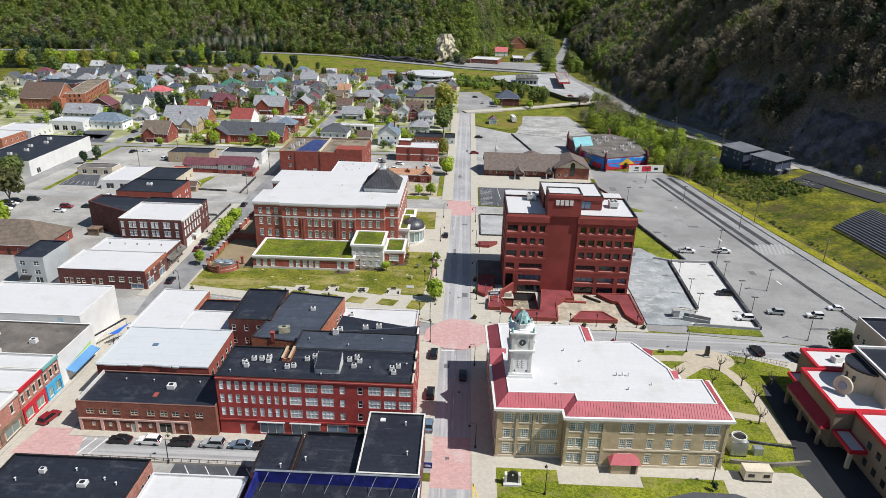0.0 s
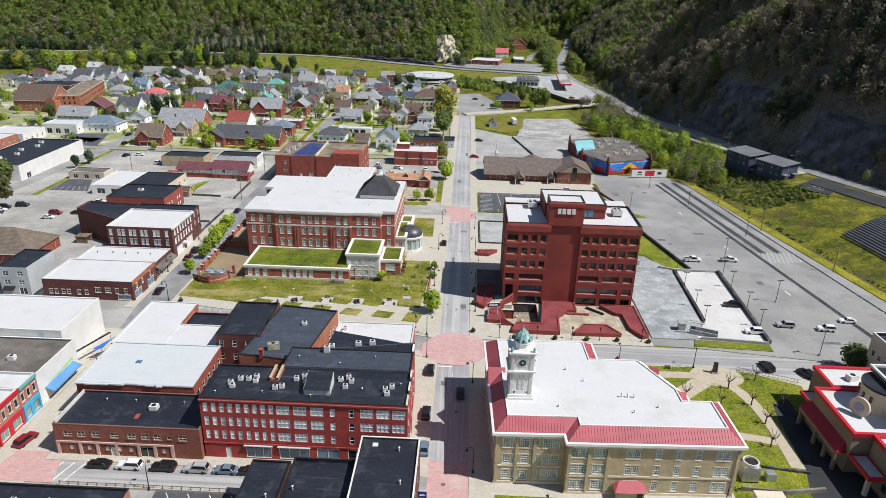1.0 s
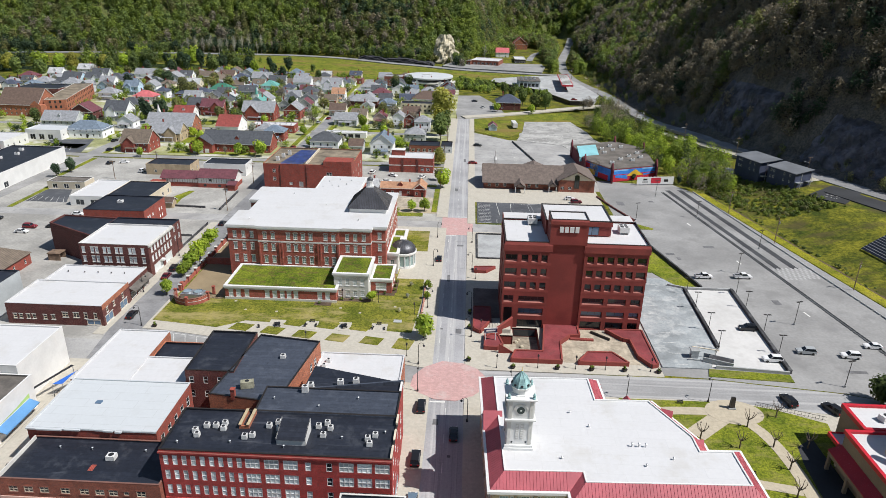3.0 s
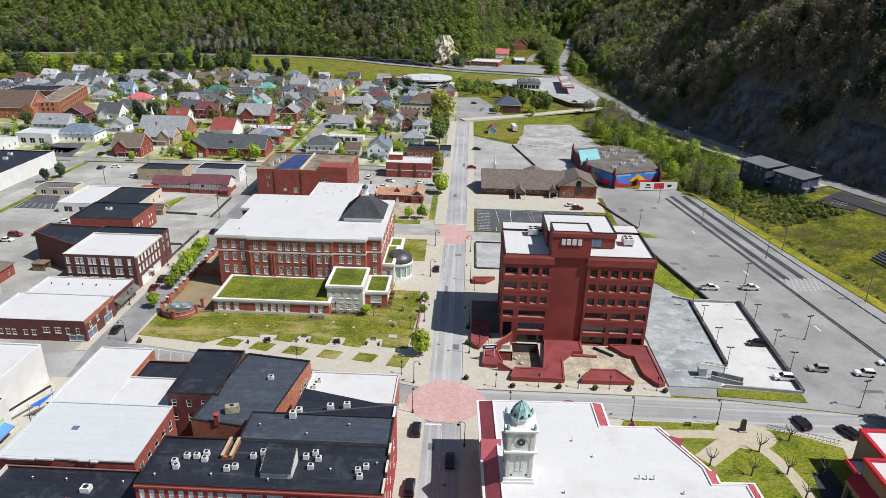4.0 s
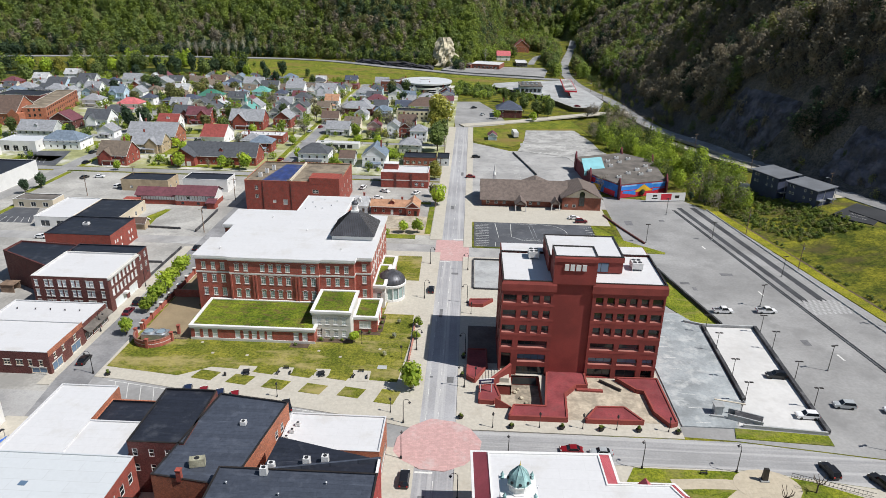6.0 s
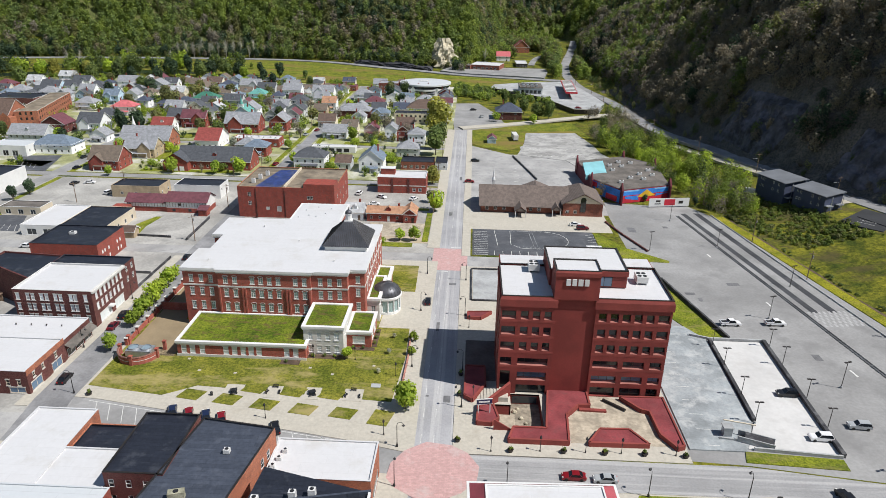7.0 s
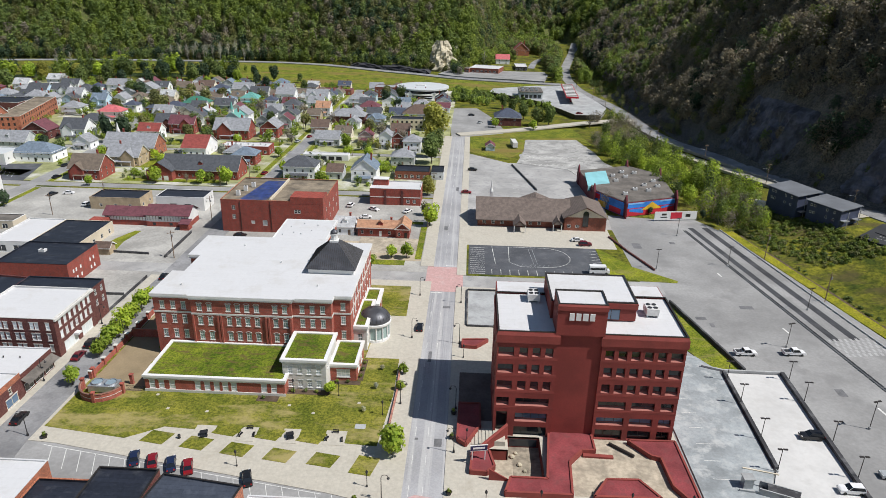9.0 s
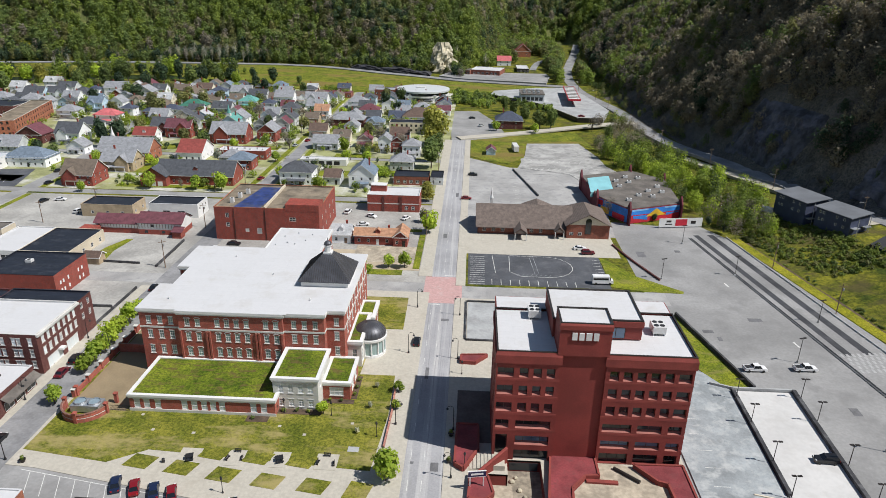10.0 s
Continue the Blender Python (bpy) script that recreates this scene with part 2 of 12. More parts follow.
brick_court = brickwork("courthouse_brick", (0.37, 0.085, 0.058), (0.32, 0.18, 0.14), 0.2)
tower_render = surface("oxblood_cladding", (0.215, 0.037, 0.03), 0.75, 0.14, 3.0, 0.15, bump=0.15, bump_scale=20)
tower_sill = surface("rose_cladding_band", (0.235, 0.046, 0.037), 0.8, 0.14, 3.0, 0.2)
# Paler than the cladding: light on the sloped sills is in the colour.
tower_ledge = surface("sunlit_rose_ledge", (0.34, 0.13, 0.105), 0.85, 0.12, 3.0, 0.3)
limestone = surface("pale_limestone", (0.60, 0.59, 0.555), 0.85, 0.1, 2.0, 0.2)
white_paint = surface("white_paint", (0.70, 0.70, 0.685), 0.5, 0.05, 2.0, 0.3)
cream_paint = surface("cream_paint", (0.62, 0.55, 0.43), 0.6, 0.1, 2.0, 0.3)
stucco = surface("buff_stucco", (0.56, 0.49, 0.38), 0.85, 0.08, 1.5, 0.2)
red_metal = surface("red_standing_seam", (0.40, 0.092, 0.112), 0.5, 0.12, 2.0, 0.2, spec=0.4)
bright_red = surface("bright_red_trim", (0.50, 0.015, 0.03), 0.5, 0.12, 2.0, 0.3)
verdigris = surface("verdigris_copper", (0.26, 0.42, 0.42), 0.6, 0.25, 3.0, 0.6, dirt=(0.05, 0.13, 0.14), dirt_amount=0.7, dirt_scale=0.8)
lead_grey = surface("dark_seamed_metal", (0.085, 0.088, 0.1), 0.45, 0.2, 2.0, 0.3, metal=0.4)
steel = surface("galvanised_steel", (0.48, 0.5, 0.52), 0.45, 0.15, 3.0, 0.5, metal=0.7)
white_unit = surface("white_sheet_metal", (0.62, 0.62, 0.61), 0.5, 0.08, 3.0, 0.5)
black_iron = surface("black_iron", (0.02, 0.02, 0.022), 0.5, 0.2)
bronze = surface("dark_bronze", (0.035, 0.03, 0.027), 0.45, 0.2, metal=0.3)
timber = surface("weathered_timber", (0.19, 0.13, 0.09), 0.85, 0.3, 4.0, 0.6)
soil = surface("planting_soil", (0.09, 0.06, 0.04), 0.95, 0.3, 4.0, 0.6)
mark_white = surface("road_marking", (0.66, 0.66, 0.63), 0.8, 0.12, 4.0, 0.5, dirt=(0.3, 0.3, 0.3), dirt_amount=0.6, dirt_scale=1.0)
mark_yellow = surface("yellow_marking", (0.62, 0.45, 0.1), 0.8, 0.12, 4.0, 0.5)
glass_dark = glass_pane("dark_window_glass", (0.025, 0.03, 0.035))
glass_green = glass_pane("greenish_window_glass", (0.24, 0.32, 0.31), 0.08, 0.35)
glass_white = glass_pane("glass_over_white_shades", (0.6, 0.65, 0.66), 0.12, 0.1)
glass_blind = glass_pane("glass_over_pale_blinds", (0.58, 0.62, 0.63), 0.1, 0.4)
glass_blue = glass_pane("blue_shop_glass", (0.10, 0.16, 0.24), 0.06, 0.3)


# ---- builders ----
class Geo:
    """Collects faces of one mesh."""

    def __init__(self):
        self.v, self.f = [], []

    def face(self, *pts):
        k = len(self.v)
        self.v += [tuple(p) for p in pts]
        self.f.append(tuple(range(k, k + len(pts))))
        return self

    def box(self, x0, x1, y0, y1, z0, z1, taper=0.0):
        k, a = len(self.v), taper
        self.v += [(x0, y0, z0), (x1, y0, z0), (x1, y1, z0), (x0, y1, z0), (x0 + a, y0 + a, z1), (x1 - a, y0 + a, z1), (x1 - a, y1 - a, z1), (x0 + a, y1 - a, z1)]
        self.f += [tuple(k + i for i in q) for q in ((3, 2, 1, 0), (4, 5, 6, 7), (0, 1, 5, 4), (1, 2, 6, 5), (2, 3, 7, 6), (3, 0, 4, 7))]
        return self

    def prism(self, poly, z0, z1, top=True, bottom=True):
        k, n = len(self.v), len(poly)
        self.v += [(x, y, z0) for x, y in poly] + [(x, y, z1) for x, y in poly]
        self.f += [(k + i, k + (i + 1) % n, k + n + (i + 1) % n, k + n + i) for i in range(n)]
        if top:
            self.f.append(tuple(range(k + n, k + 2 * n)))
        if bottom:
            self.f.append(tuple(reversed(range(k, k + n))))
        return self

    def lathe(self, profile, sides=16, cx=0.0, cy=0.0, start=0.0, sweep=2 * math.pi):
        """Turns (radius, height) pairs about an upright axis."""
        k, m = len(self.v), len(profile)
        full = abs(sweep - 2 * math.pi) < 1e-6
        cols = sides if full else sides + 1
        for i in range(cols):
            a = start + sweep * i / sides
            self.v += [(cx + r * math.cos(a), cy + r * math.sin(a), z) for r, z in profile]
        for i in range(sides):
            j = (i + 1) % cols
            for q in range(m - 1):
                self.f.append((k + i * m + q, k + j * m + q, k + j * m + q + 1, k + i * m + q + 1))
        if full:
            self.f.append(tuple(k + i * m + m - 1 for i in range(cols)))
            self.f.append(tuple(k + i * m for i in reversed(range(cols))))
        return self

    def tube(self, a, b, r0, r1=None, sides=6):
        a, b = Vector(a), Vector(b)
        r1 = r0 if r1 is None else r1
        w = (b - a).normalized()
        u = w.cross(Vector((0, 0, 1)) if abs(w.z) < 0.9 else Vector((1, 0, 0))).normalized()
        v = w.cross(u)
        k = len(self.v)
        for p, r in ((a, r0), (b, r1)):
            for i in range(sides):
                t = 2 * math.pi * i / sides
                self.v.append(tuple(p + (u * math.cos(t) + v * math.sin(t)) * r))
        self.f += [(k + i, k + (i + 1) % sides, k + sides + (i + 1) % sides, k + sides + i) for i in range(sides)]
        self.f.append(tuple(k + sides + i for i in range(sides)))
        self.f.append(tuple(k + i for i in reversed(range(sides))))
        return self

    def ring(self, outer, inner, z0, z1):
        """A closed frame between two plan outlines of the same number of corners."""
        k, n = len(self.v), len(outer)
        for z in (z0, z1):
            self.v += [(x, y, z) for x, y in outer] + [(x, y, z) for x, y in inner]
        for i in range(n):
            j = (i + 1) % n
            a, b, c, d = k + i, k + j, k + n + j, k + n + i
            u = 2 * n
            self.f += [(d, c, b, a), (a + u, b + u, c + u, d + u), (a, b, b + u, a + u), (c, d, d + u, c + u)]
        return self

    def lattice(self, w, h, cols, rows, t, thin, y0, y1):
        """A window frame with its bars in one piece, upright, facing -y."""
        us = [-w / 2, -w / 2 + t]
        for i in range(1, cols):
            u = -w / 2 + w * i / cols
            us += [u - thin / 2, u + thin / 2]
        us += [w / 2 - t, w / 2]
        zs = [0.0, t]
        for i in range(1, rows):
            z = h * i / rows
            zs += [z - thin / 2, z + thin / 2]
        zs += [h - t, h]
        k, n = len(self.v), len(us)
        for y in (y0, y1):
            self.v += [(u, y, z) for z in zs for u in us]
        back = n * len(zs)
        hole = lambda i, j: i % 2 == 1 and j % 2 == 1 and 0 <= i < n - 1 and 0 <= j < len(zs) - 1
        for j in range(len(zs) - 1):
            for i in range(n - 1):
                a, b, c, d = k + j * n + i, k + j * n + i + 1, k + (j + 1) * n + i + 1, k + (j + 1) * n + i
                if hole(i, j):
                    for p, q in ((a, b), (b, c), (c, d), (d, a)):
                        self.f.append((p, q, q + back, p + back))
                else:
                    self.f += [(a, b, c, d)]
        return self

    def disc(self, c, r, normal=(0, 0, 1), sides=16, thick=0.05):
        n = Vector(normal).normalized()
        return self.tube(Vector(c) - n * thick / 2, Vector(c) + n * thick / 2, r, r, sides)

    def mesh(self, name, material, smooth=False):
        me = bpy.data.meshes.new(name)
        me.from_pydata(self.v, [], self.f)
        me.materials.append(material)
        bm = bmesh.new()
        bm.from_mesh(me)
        bmesh.ops.recalc_face_normals(bm, faces=bm.faces)
        bm.to_mesh(me)
        bm.free()
        if smooth:
            me.shade_smooth()
        return me


def put(name, me, parent=None, at=(0, 0, 0), turn=0.0, label=""):
    ob = new(name, me)
    ob.location = at
    ob.rotation_euler = (0, 0, radians(turn))
    if parent is not None:
        ob.parent = parent
    if label:
        ob["label"] = label
    return ob


def part(name, g, material, parent, label="", smooth=False, at=(0, 0, 0), turn=0.0):
    return put(name, g.mesh(name, material, smooth), parent, at, turn, label)


def thing(name, label, category, x, y, z=0.0, turn=0.0, group="", kind=""):
    ob = new(name)
    ob.empty_display_size = 0.5
    ob.matrix_basis = pose(x, y, z, 0, 0, turn)
    return tagged(ob, label, category, group, kind)


def slab(name, poly, z0, z1, material, label, category="ground", kind="structure"):
    """A piece of the setting from a plan outline."""
    return tagged(put(name, Geo().prism(poly, z0, z1).mesh(name, material)), label, category, "", kind)


def rect(x0, x1, y0, y1):
    return [(x0, y0), (x1, y0), (x1, y1), (x0, y1)]


def smoothstep(a, b, v):
    t = np.clip((v - a) / (b - a), 0, 1)
    return t * t * (3 - 2 * t)


# ---- walls with real openings ----
def facade(g, side, w, d, z0, z1, holes, depth=0.22, off=0.0):
    """One outer wall of a w x d block; holes are (middle along the wall, sill height, width, height)."""
    span = w if side in "sn" else d

    def spot(u, z, inn):
        if side == "s":
            return (u, -d / 2 - off + inn, z)
        if side == "n":
            return (-u, d / 2 + off - inn, z)
        if side == "e":
            return (w / 2 + off - inn, u, z)
        return (-w / 2 - off + inn, -u, z)

    us = sorted({-span / 2, span / 2, *[round(h[0] - h[2] / 2, 3) for h in holes], *[round(h[0] + h[2] / 2, 3) for h in holes]})
    zs = sorted({z0, z1, *[round(h[1], 3) for h in holes], *[round(h[1] + h[3], 3) for h in holes]})
    boxes = [(h[0] - h[2] / 2, h[0] + h[2] / 2, h[1], h[1] + h[3]) for h in holes]
    for zi in range(len(zs) - 1):
        za, zb = zs[zi], zs[zi + 1]
        run = None
        for ui in range(len(us)):
            solid = False
            if ui < len(us) - 1:
                um, zm = (us[ui] + us[ui + 1]) / 2, (za + zb) / 2
                solid = not any(b[0] < um < b[1] and b[2] < zm < b[3] for b in boxes)
            if solid and run is None:
                run = us[ui]
            if not solid and run is not None:
                g.face(spot(run, za, 0), spot(us[ui], za, 0), spot(us[ui], zb, 0), spot(run, zb, 0))
                run = None
    for a, b, lo, hi in boxes:
        for p, q in (((a, lo), (b, lo)), ((b, lo), (b, hi)), ((b, hi), (a, hi)), ((a, hi), (a, lo))):
            g.face(spot(*p, 0), spot(*q, 0), spot(*q, depth), spot(*p, depth))
    return g


WINDOWS = {}


def window_meshes(w, h, style, frame_mat, pane_mat, sill_mat):
    key = (round(w, 2), round(h, 2), style, frame_mat.name, pane_mat.name, sill_mat.name if sill_mat else "")
    if key in WINDOWS:
        return WINDOWS[key]
    t = 0.11 if w < 2.2 else 0.14
    cols, rows, thin = {"plain": (1, 1, 0.05), "sash": (1, 2, 0.07), "pair": (2, 2, 0.1), "triple": (3, 2, 0.13), "grid": (3, 4, 0.045), "cross": (2, 3, 0.05), "shop": (max(2, int(w / 1.6)), 1, 0.09), "arch": (2, 3, 0.05), "wide": (3, 1, 0.08)}[style]
    frame_me = Geo().lattice(w, h, cols, rows, t, thin, 0.03, 0.13).mesh("window_frame", frame_mat)
    pane_me = Geo().box(-w / 2 + t * 0.6, w / 2 - t * 0.6, 0.09, 0.11, t * 0.6, h - t * 0.6).mesh("pane", pane_mat)
    sill_me = head_me = None
    if sill_mat:
        sill_me = Geo().box(-w / 2 - 0.12, w / 2 + 0.12, -0.1, 0.1, -0.16, -0.003).mesh("sill", sill_mat)
        s = Geo()
        if style == "arch":
            n = 8
            for yy in (-0.08, 0.14):
                for rr in (w / 2 + 0.02, w / 2 + 0.24):
                    s.v += [(rr * math.cos(math.pi * i / n), yy, h + 0.005 + rr * 0.55 * math.sin(math.pi * i / n)) for i in range(n + 1)]
            m = n + 1
            for i in range(n):
                s.f += [(i, i + 1, m + i + 1, m + i), (2 * m + i, 3 * m + i, 3 * m + i + 1, 2 * m + i + 1), (m + i, m + i + 1, 3 * m + i + 1, 3 * m + i), (i, 2 * m + i, 2 * m + i + 1, i + 1)]
        else:
            s.box(-w / 2 - 0.1, w / 2 + 0.1, -0.06, 0.1, h + 0.003, h + 0.2)
        head_me = s.mesh("lintel", sill_mat)
    WINDOWS[key] = (frame_me, pane_me, sill_me, head_me)
    return WINDOWS[key]


TURN = {"s": 0, "e": 90, "n": 180, "w": -90}


def add_window(parent, side, w, d, hole, style, frame_mat, pane_mat, sill_mat=None, name="window", off=0.0):
    u, z, ww, hh = hole[:4]
    x, y = {"s": (u, -d / 2 - off), "n": (-u, d / 2 + off), "e": (w / 2 + off, u), "w": (-w / 2 - off, -u)}[side]
    f, p, s, hd = window_meshes(ww, hh, style, frame_mat, pane_mat, sill_mat)
    ob = put(name, f, parent, (x, y, z), TURN[side])
    put("pane", p, ob)
    if s:
        put("sill", s, ob)
        put("lintel", hd, ob)
    return ob


def row(n, first, last, z, w, h, style="sash"):
    """n openings evenly from first to last."""
    return [(first + (last - first) * i / max(1, n - 1), z, w, h, style) for i in range(n)]


def block(name, label, x0, x1, y0, y1, h, wall, roof, coping=None, lip=0.6, openings=None, frame_mat=None, pane=None, sill=None, category="building", base=0.0, turn=0.0, doors=()):
    """A flat-roofed building with a parapet, walls with openings, windows and a roof deck. Returns (thing, w, d)."""
    w, d = x1 - x0, y1 - y0
    o = thing(name, label, category, (x0 + x1) / 2, (y0 + y1) / 2, base, turn)
    openings = openings or {}
    g, top, th = Geo(), h + lip, 0.24
    for side in "senw":
        facade(g, side, w, d, 0, top, [q[:4] for q in openings.get(side, [])])
    iw, idp = w / 2 - th, d / 2 - th
    for a, b in (((-iw, -idp), (iw, -idp)), ((iw, -idp), (iw, idp)), ((iw, idp), (-iw, idp)), ((-iw, idp), (-iw, -idp))):
        g.face((*b, h - 0.3), (*a, h - 0.3), (*a, top), (*b, top))
    me = bpy.data.meshes.new("wall")
    me.from_pydata(g.v, [], g.f)
    me.materials.append(wall)
    me.materials.append(roof)
    for f in list(me.polygons)[-4:]:
        f.material_index = 1
    put("wall", me, o)
    if y0 > 262:
        sill = None
    e = 0.03
    c = Geo().ring(rect(-w / 2 - e, w / 2 + e, -d / 2 - e, d / 2 + e), rect(-iw + 0.04, iw - 0.04, -idp + 0.04, idp - 0.04), top, top + 0.1)
    part("coping", c, coping or roof, o)
    part("roof", Geo().box(-iw - 0.02, iw + 0.02, -idp - 0.02, idp + 0.02, h - 0.25, h), roof, o)
    for side, items in openings.items():
        for q in items:
            style = q[4] if len(q) > 4 else "sash"
            add_window(o, side, w, d, q, style, frame_mat or white_paint, (q[5] if len(q) > 5 else pane) or glass_dark, sill)
    return o, w, d


# ---- terrain ----
def creek_x(y):
    return np.interp(y, [-400, 100, 183, 226, 280, 340, 420, 520, 700, 900, 2000], [250, 148, 131, 120, 111, 104, 98, 100, 105, 112, 150])


def ditch_x(y):
    return np.interp(y, [100, 133, 175, 228, 268, 307, 340, 420, 520], [152, 144.5, 134.6, 123.6, 115.6, 107.4, 104, 98, 100]) + 0.7 * np.sin(np.asarray(y, float) * 0.23)


def hill_foot_x(y):
    return np.interp(y, [-400, 100, 200, 270, 293, 320, 360, 420, 560, 745, 900, 2000], [600, 305, 240, 193, 181, 168, 149, 136, 128, 122, 130, 170])


def hill_foot_y(x):
    return np.interp(x, [-1500, -540, -359, -225, -86, -30, 0, 20, 45, 130, 200, 1500], [700, 785, 825, 830, 808, 780, 790, 900, 1000, 1030, 900, 800])


VALLEY_ROAD = [(-700, 715), (-540, 757), (-444, 781), (-355, 796), (-279, 803), (-203, 806), (-148, 792), (-80, 752), (-43, 736), (-18, 718), (0, 712), (38, 703), (70, 694), (92, 690)]


def valley_road_y(x):
    return np.interp(x, [p[0] for p in VALLEY_ROAD], [p[1] for p in VALLEY_ROAD])


def land(x, y):
    """Height of the land: a flat valley floor, a bank across the creek, wooded hills."""
    x, y = np.asarray(x, float), np.asarray(y, float)
    bank = (7.0 - 4.5 * smoothstep(380, 560, y)) * smoothstep(8, 42, x - creek_x(y))
    ditch = -1.6 * np.exp(-((x - ditch_x(y)) / 3.6) ** 2) * smoothstep(460, 300, y)
    dr = np.maximum(0, x - hill_foot_x(y)) * 0.82
    steep = 1.7 - 0.7 * smoothstep(540, 700, y)
    right = steep * np.minimum(dr, 80) + 0.6 * np.clip(dr - 80, 0, 260)
    db = np.maximum(0, y - hill_foot_y(x))
    back = 0.62 * np.minimum(db, 330) + 0.1 * np.maximum(0, db - 330)
    rough = 1 + 0.16 * np.sin(x * 0.021 + 1.3 * np.sin(y * 0.013)) + 0.1 * np.sin(x * 0.05 + y * 0.031)
    valley = 0.03 * np.maximum(0, y - 720) * smoothstep(-30, 30, x)
    cut = 4.0 * smoothstep(27, 36, y - valley_road_y(x)) * smoothstep(-135, -105, x) * smoothstep(-38, -52, x)
    dip = -6.0 * ((np.abs(x - 10) < 15) & (np.abs(y - 164) < 9))
    return bank + ditch + valley + cut + dip + np.maximum(right * rough, back * rough)


def terrain():
    xs = np.concatenate([np.arange(-1600, -700, 50), np.arange(-700, 90, 20), np.arange(90, 420, 6), np.arange(420, 1301, 40)]).astype(float)
    ys = np.concatenate([np.arange(-600, 100, 50), np.arange(100, 460, 8), np.arange(460, 1200, 15), np.arange(1200, 1801, 60)]).astype(float)
    gx, gy = np.meshgrid(xs, ys)
    z = land(gx, gy)
    v = np.stack([gx, gy, z], -1).reshape(-1, 3)
    n = len(xs)
    f = [(j * n + i, j * n + i + 1, (j + 1) * n + i + 1, (j + 1) * n + i) for j in range(len(ys) - 1) for i in range(n - 1)]
    me = bpy.data.meshes.new("ground")
    me.from_pydata(v.tolist(), [], f)
    for m in (meadow, hill_floor, slope_litter):
        me.materials.append(m)
    high = z.reshape(-1)
    slots = [2 if v[q[0]][0] > hill_foot_x(v[q[0]][1]) - 12 and v[q[0]][1] < 640 else 1 if min(high[i] for i in q) > 8.5 else 0 for q in f]
    me.polygons.foreach_set("material_index", slots)
    me.shade_smooth()
    return tagged(put("ground", me), "rough grass valley floor rising to wooded hills", "ground", "", "structure")


terrain()


# ---- roads, pavements, lots ----
slab("road_main", rect(-7.5, 0.4, -140, 462), -0.3, 0.02, street_asphalt, "worn grey asphalt main street", "road")
slab("road_cross_south", rect(-150, -7.5, 92.5, 98.8), -0.3, 0.024, side_asphalt, "grey asphalt side street with parked cars", "road")
slab("road_west", [(-91.5, -60), (-83, -60), (-83, 140), (-86, 165), (-86.5, 300), (-88, 380), (-88, 640), (-94, 640), (-94.5, 380), (-94.5, 165), (-91.5, 140)], -0.3, 0.09, asphalt_road, "grey asphalt back street beside the courthouse", "road")
slab("road_far_west", [(-206, 150), (-199, 150), (-191, 330), (-191, 370), (-205, 460), (-235, 560), (-242, 560), (-213, 460), (-198, 370), (-198, 330)], -0.3, 0.09, asphalt_light, "pale asphalt residential street", "road")
slab("road_cross_east", [(0.4, 142.8), (60, 143.2), (84, 139.3), (150, 120), (150, 131), (90, 148), (60, 152), (0.4, 152)], -0.3, 0.024, side_asphalt, "grey asphalt side street past the tower", "road")
slab("parking_strip", [(-86, 150), (-7.5, 145), (-7.5, 151.5), (-22, 155), (-80, 165.5), (-86, 166)], -0.3, 0.023, asphalt_light, "pale asphalt parking strip with slanted bays", "road")
slab("road_cross_west", [(-260, 150), (-93, 150), (-93, 159.5), (-260, 162)], -0.3, 0.022, asphalt, "grey asphalt side street", "road")
slab("road_cross_north", rect(-300, -7.5, 250.5, 257.5), -0.3, 0.026, asphalt, "grey asphalt side street north of the courthouse", "road")
slab("road_cross_north_east", rect(0.4, 66, 247.3, 256), -0.3, 0.026, asphalt, "grey asphalt side street", "road")
slab("road_residential", rect(-300, -9, 338, 344), -0.3, 0.024, asphalt_light, "pale asphalt residential street", "road")
slab("road_residential_north", rect(-300, -9, 408, 413), -0.3, 0.024, asphalt_light, "pale asphalt residential street", "road")
slab("parking_lot", [(49, 153), (60, 152.4), (90, 148.4), (139, 133), (129.6, 175), (118.9, 228), (111, 268), (103, 307), (96.4, 320), (81, 318.8), (61.5, 322), (60, 307), (60, 256.2), (49, 247)], -0.3, 0.015, asphalt_light, "wide pale grey asphalt parking lot", "parking lot")
slab("town_paving", [(-330, -140), (-330, 336), (-95, 336), (-9, 336), (-9, -140)], -0.4, 0.008, lot_asphalt, "pale asphalt yards between buildings", "ground")
slab("intersection_paving", [(-12.2, 144.2), (-10.3, 141.6), (-6.5, 139.2), (-1.6, 138.8), (2.4, 140.8), (5.4, 144.6), (5.9, 148.4), (3.6, 152.4), (0.2, 154.6), (-5, 155.4), (-9.3, 152.4), (-11.8, 148.4)], -0.3, 0.158, red_paving, "faded red brick paving at the crossing", "road")
slab("crossing_paving", rect(-7.5, 0.4, 88.5, 103.6), -0.3, 0.034, red_paving, "faded red brick paving at the crossing", "road")
slab("corner_paving", [(-90.4, 92.6), (-77, 92.6), (-78.6, 98.7), (-82.1, 98.7), (-82.1, 101), (-88.6, 101)], -0.3, 0.14, red_paving, "faded red paving at the street corner", "road")
slab("north_crossing_paving", rect(-9.5, 2.5, 243.5, 262.5), -0.3, 0.034, red_paving, "faded red brick paving at the crossing", "road")
slab("pavement_block_hotel", [(-82, 98.8), (-7.5, 98.8), (-7.5, 145), (-82, 150)], -0.3, 0.15, concrete, "buff concrete pavement with kerb", "pavement")
slab("pavement_block_courthouse", [(-86, 166), (-80, 165.5), (-22, 155), (-7.5, 151.5), (-7.5, 250.4), (-86, 250.4)], -0.3, 0.15, concrete, "buff concrete pavement with kerb", "pavement")
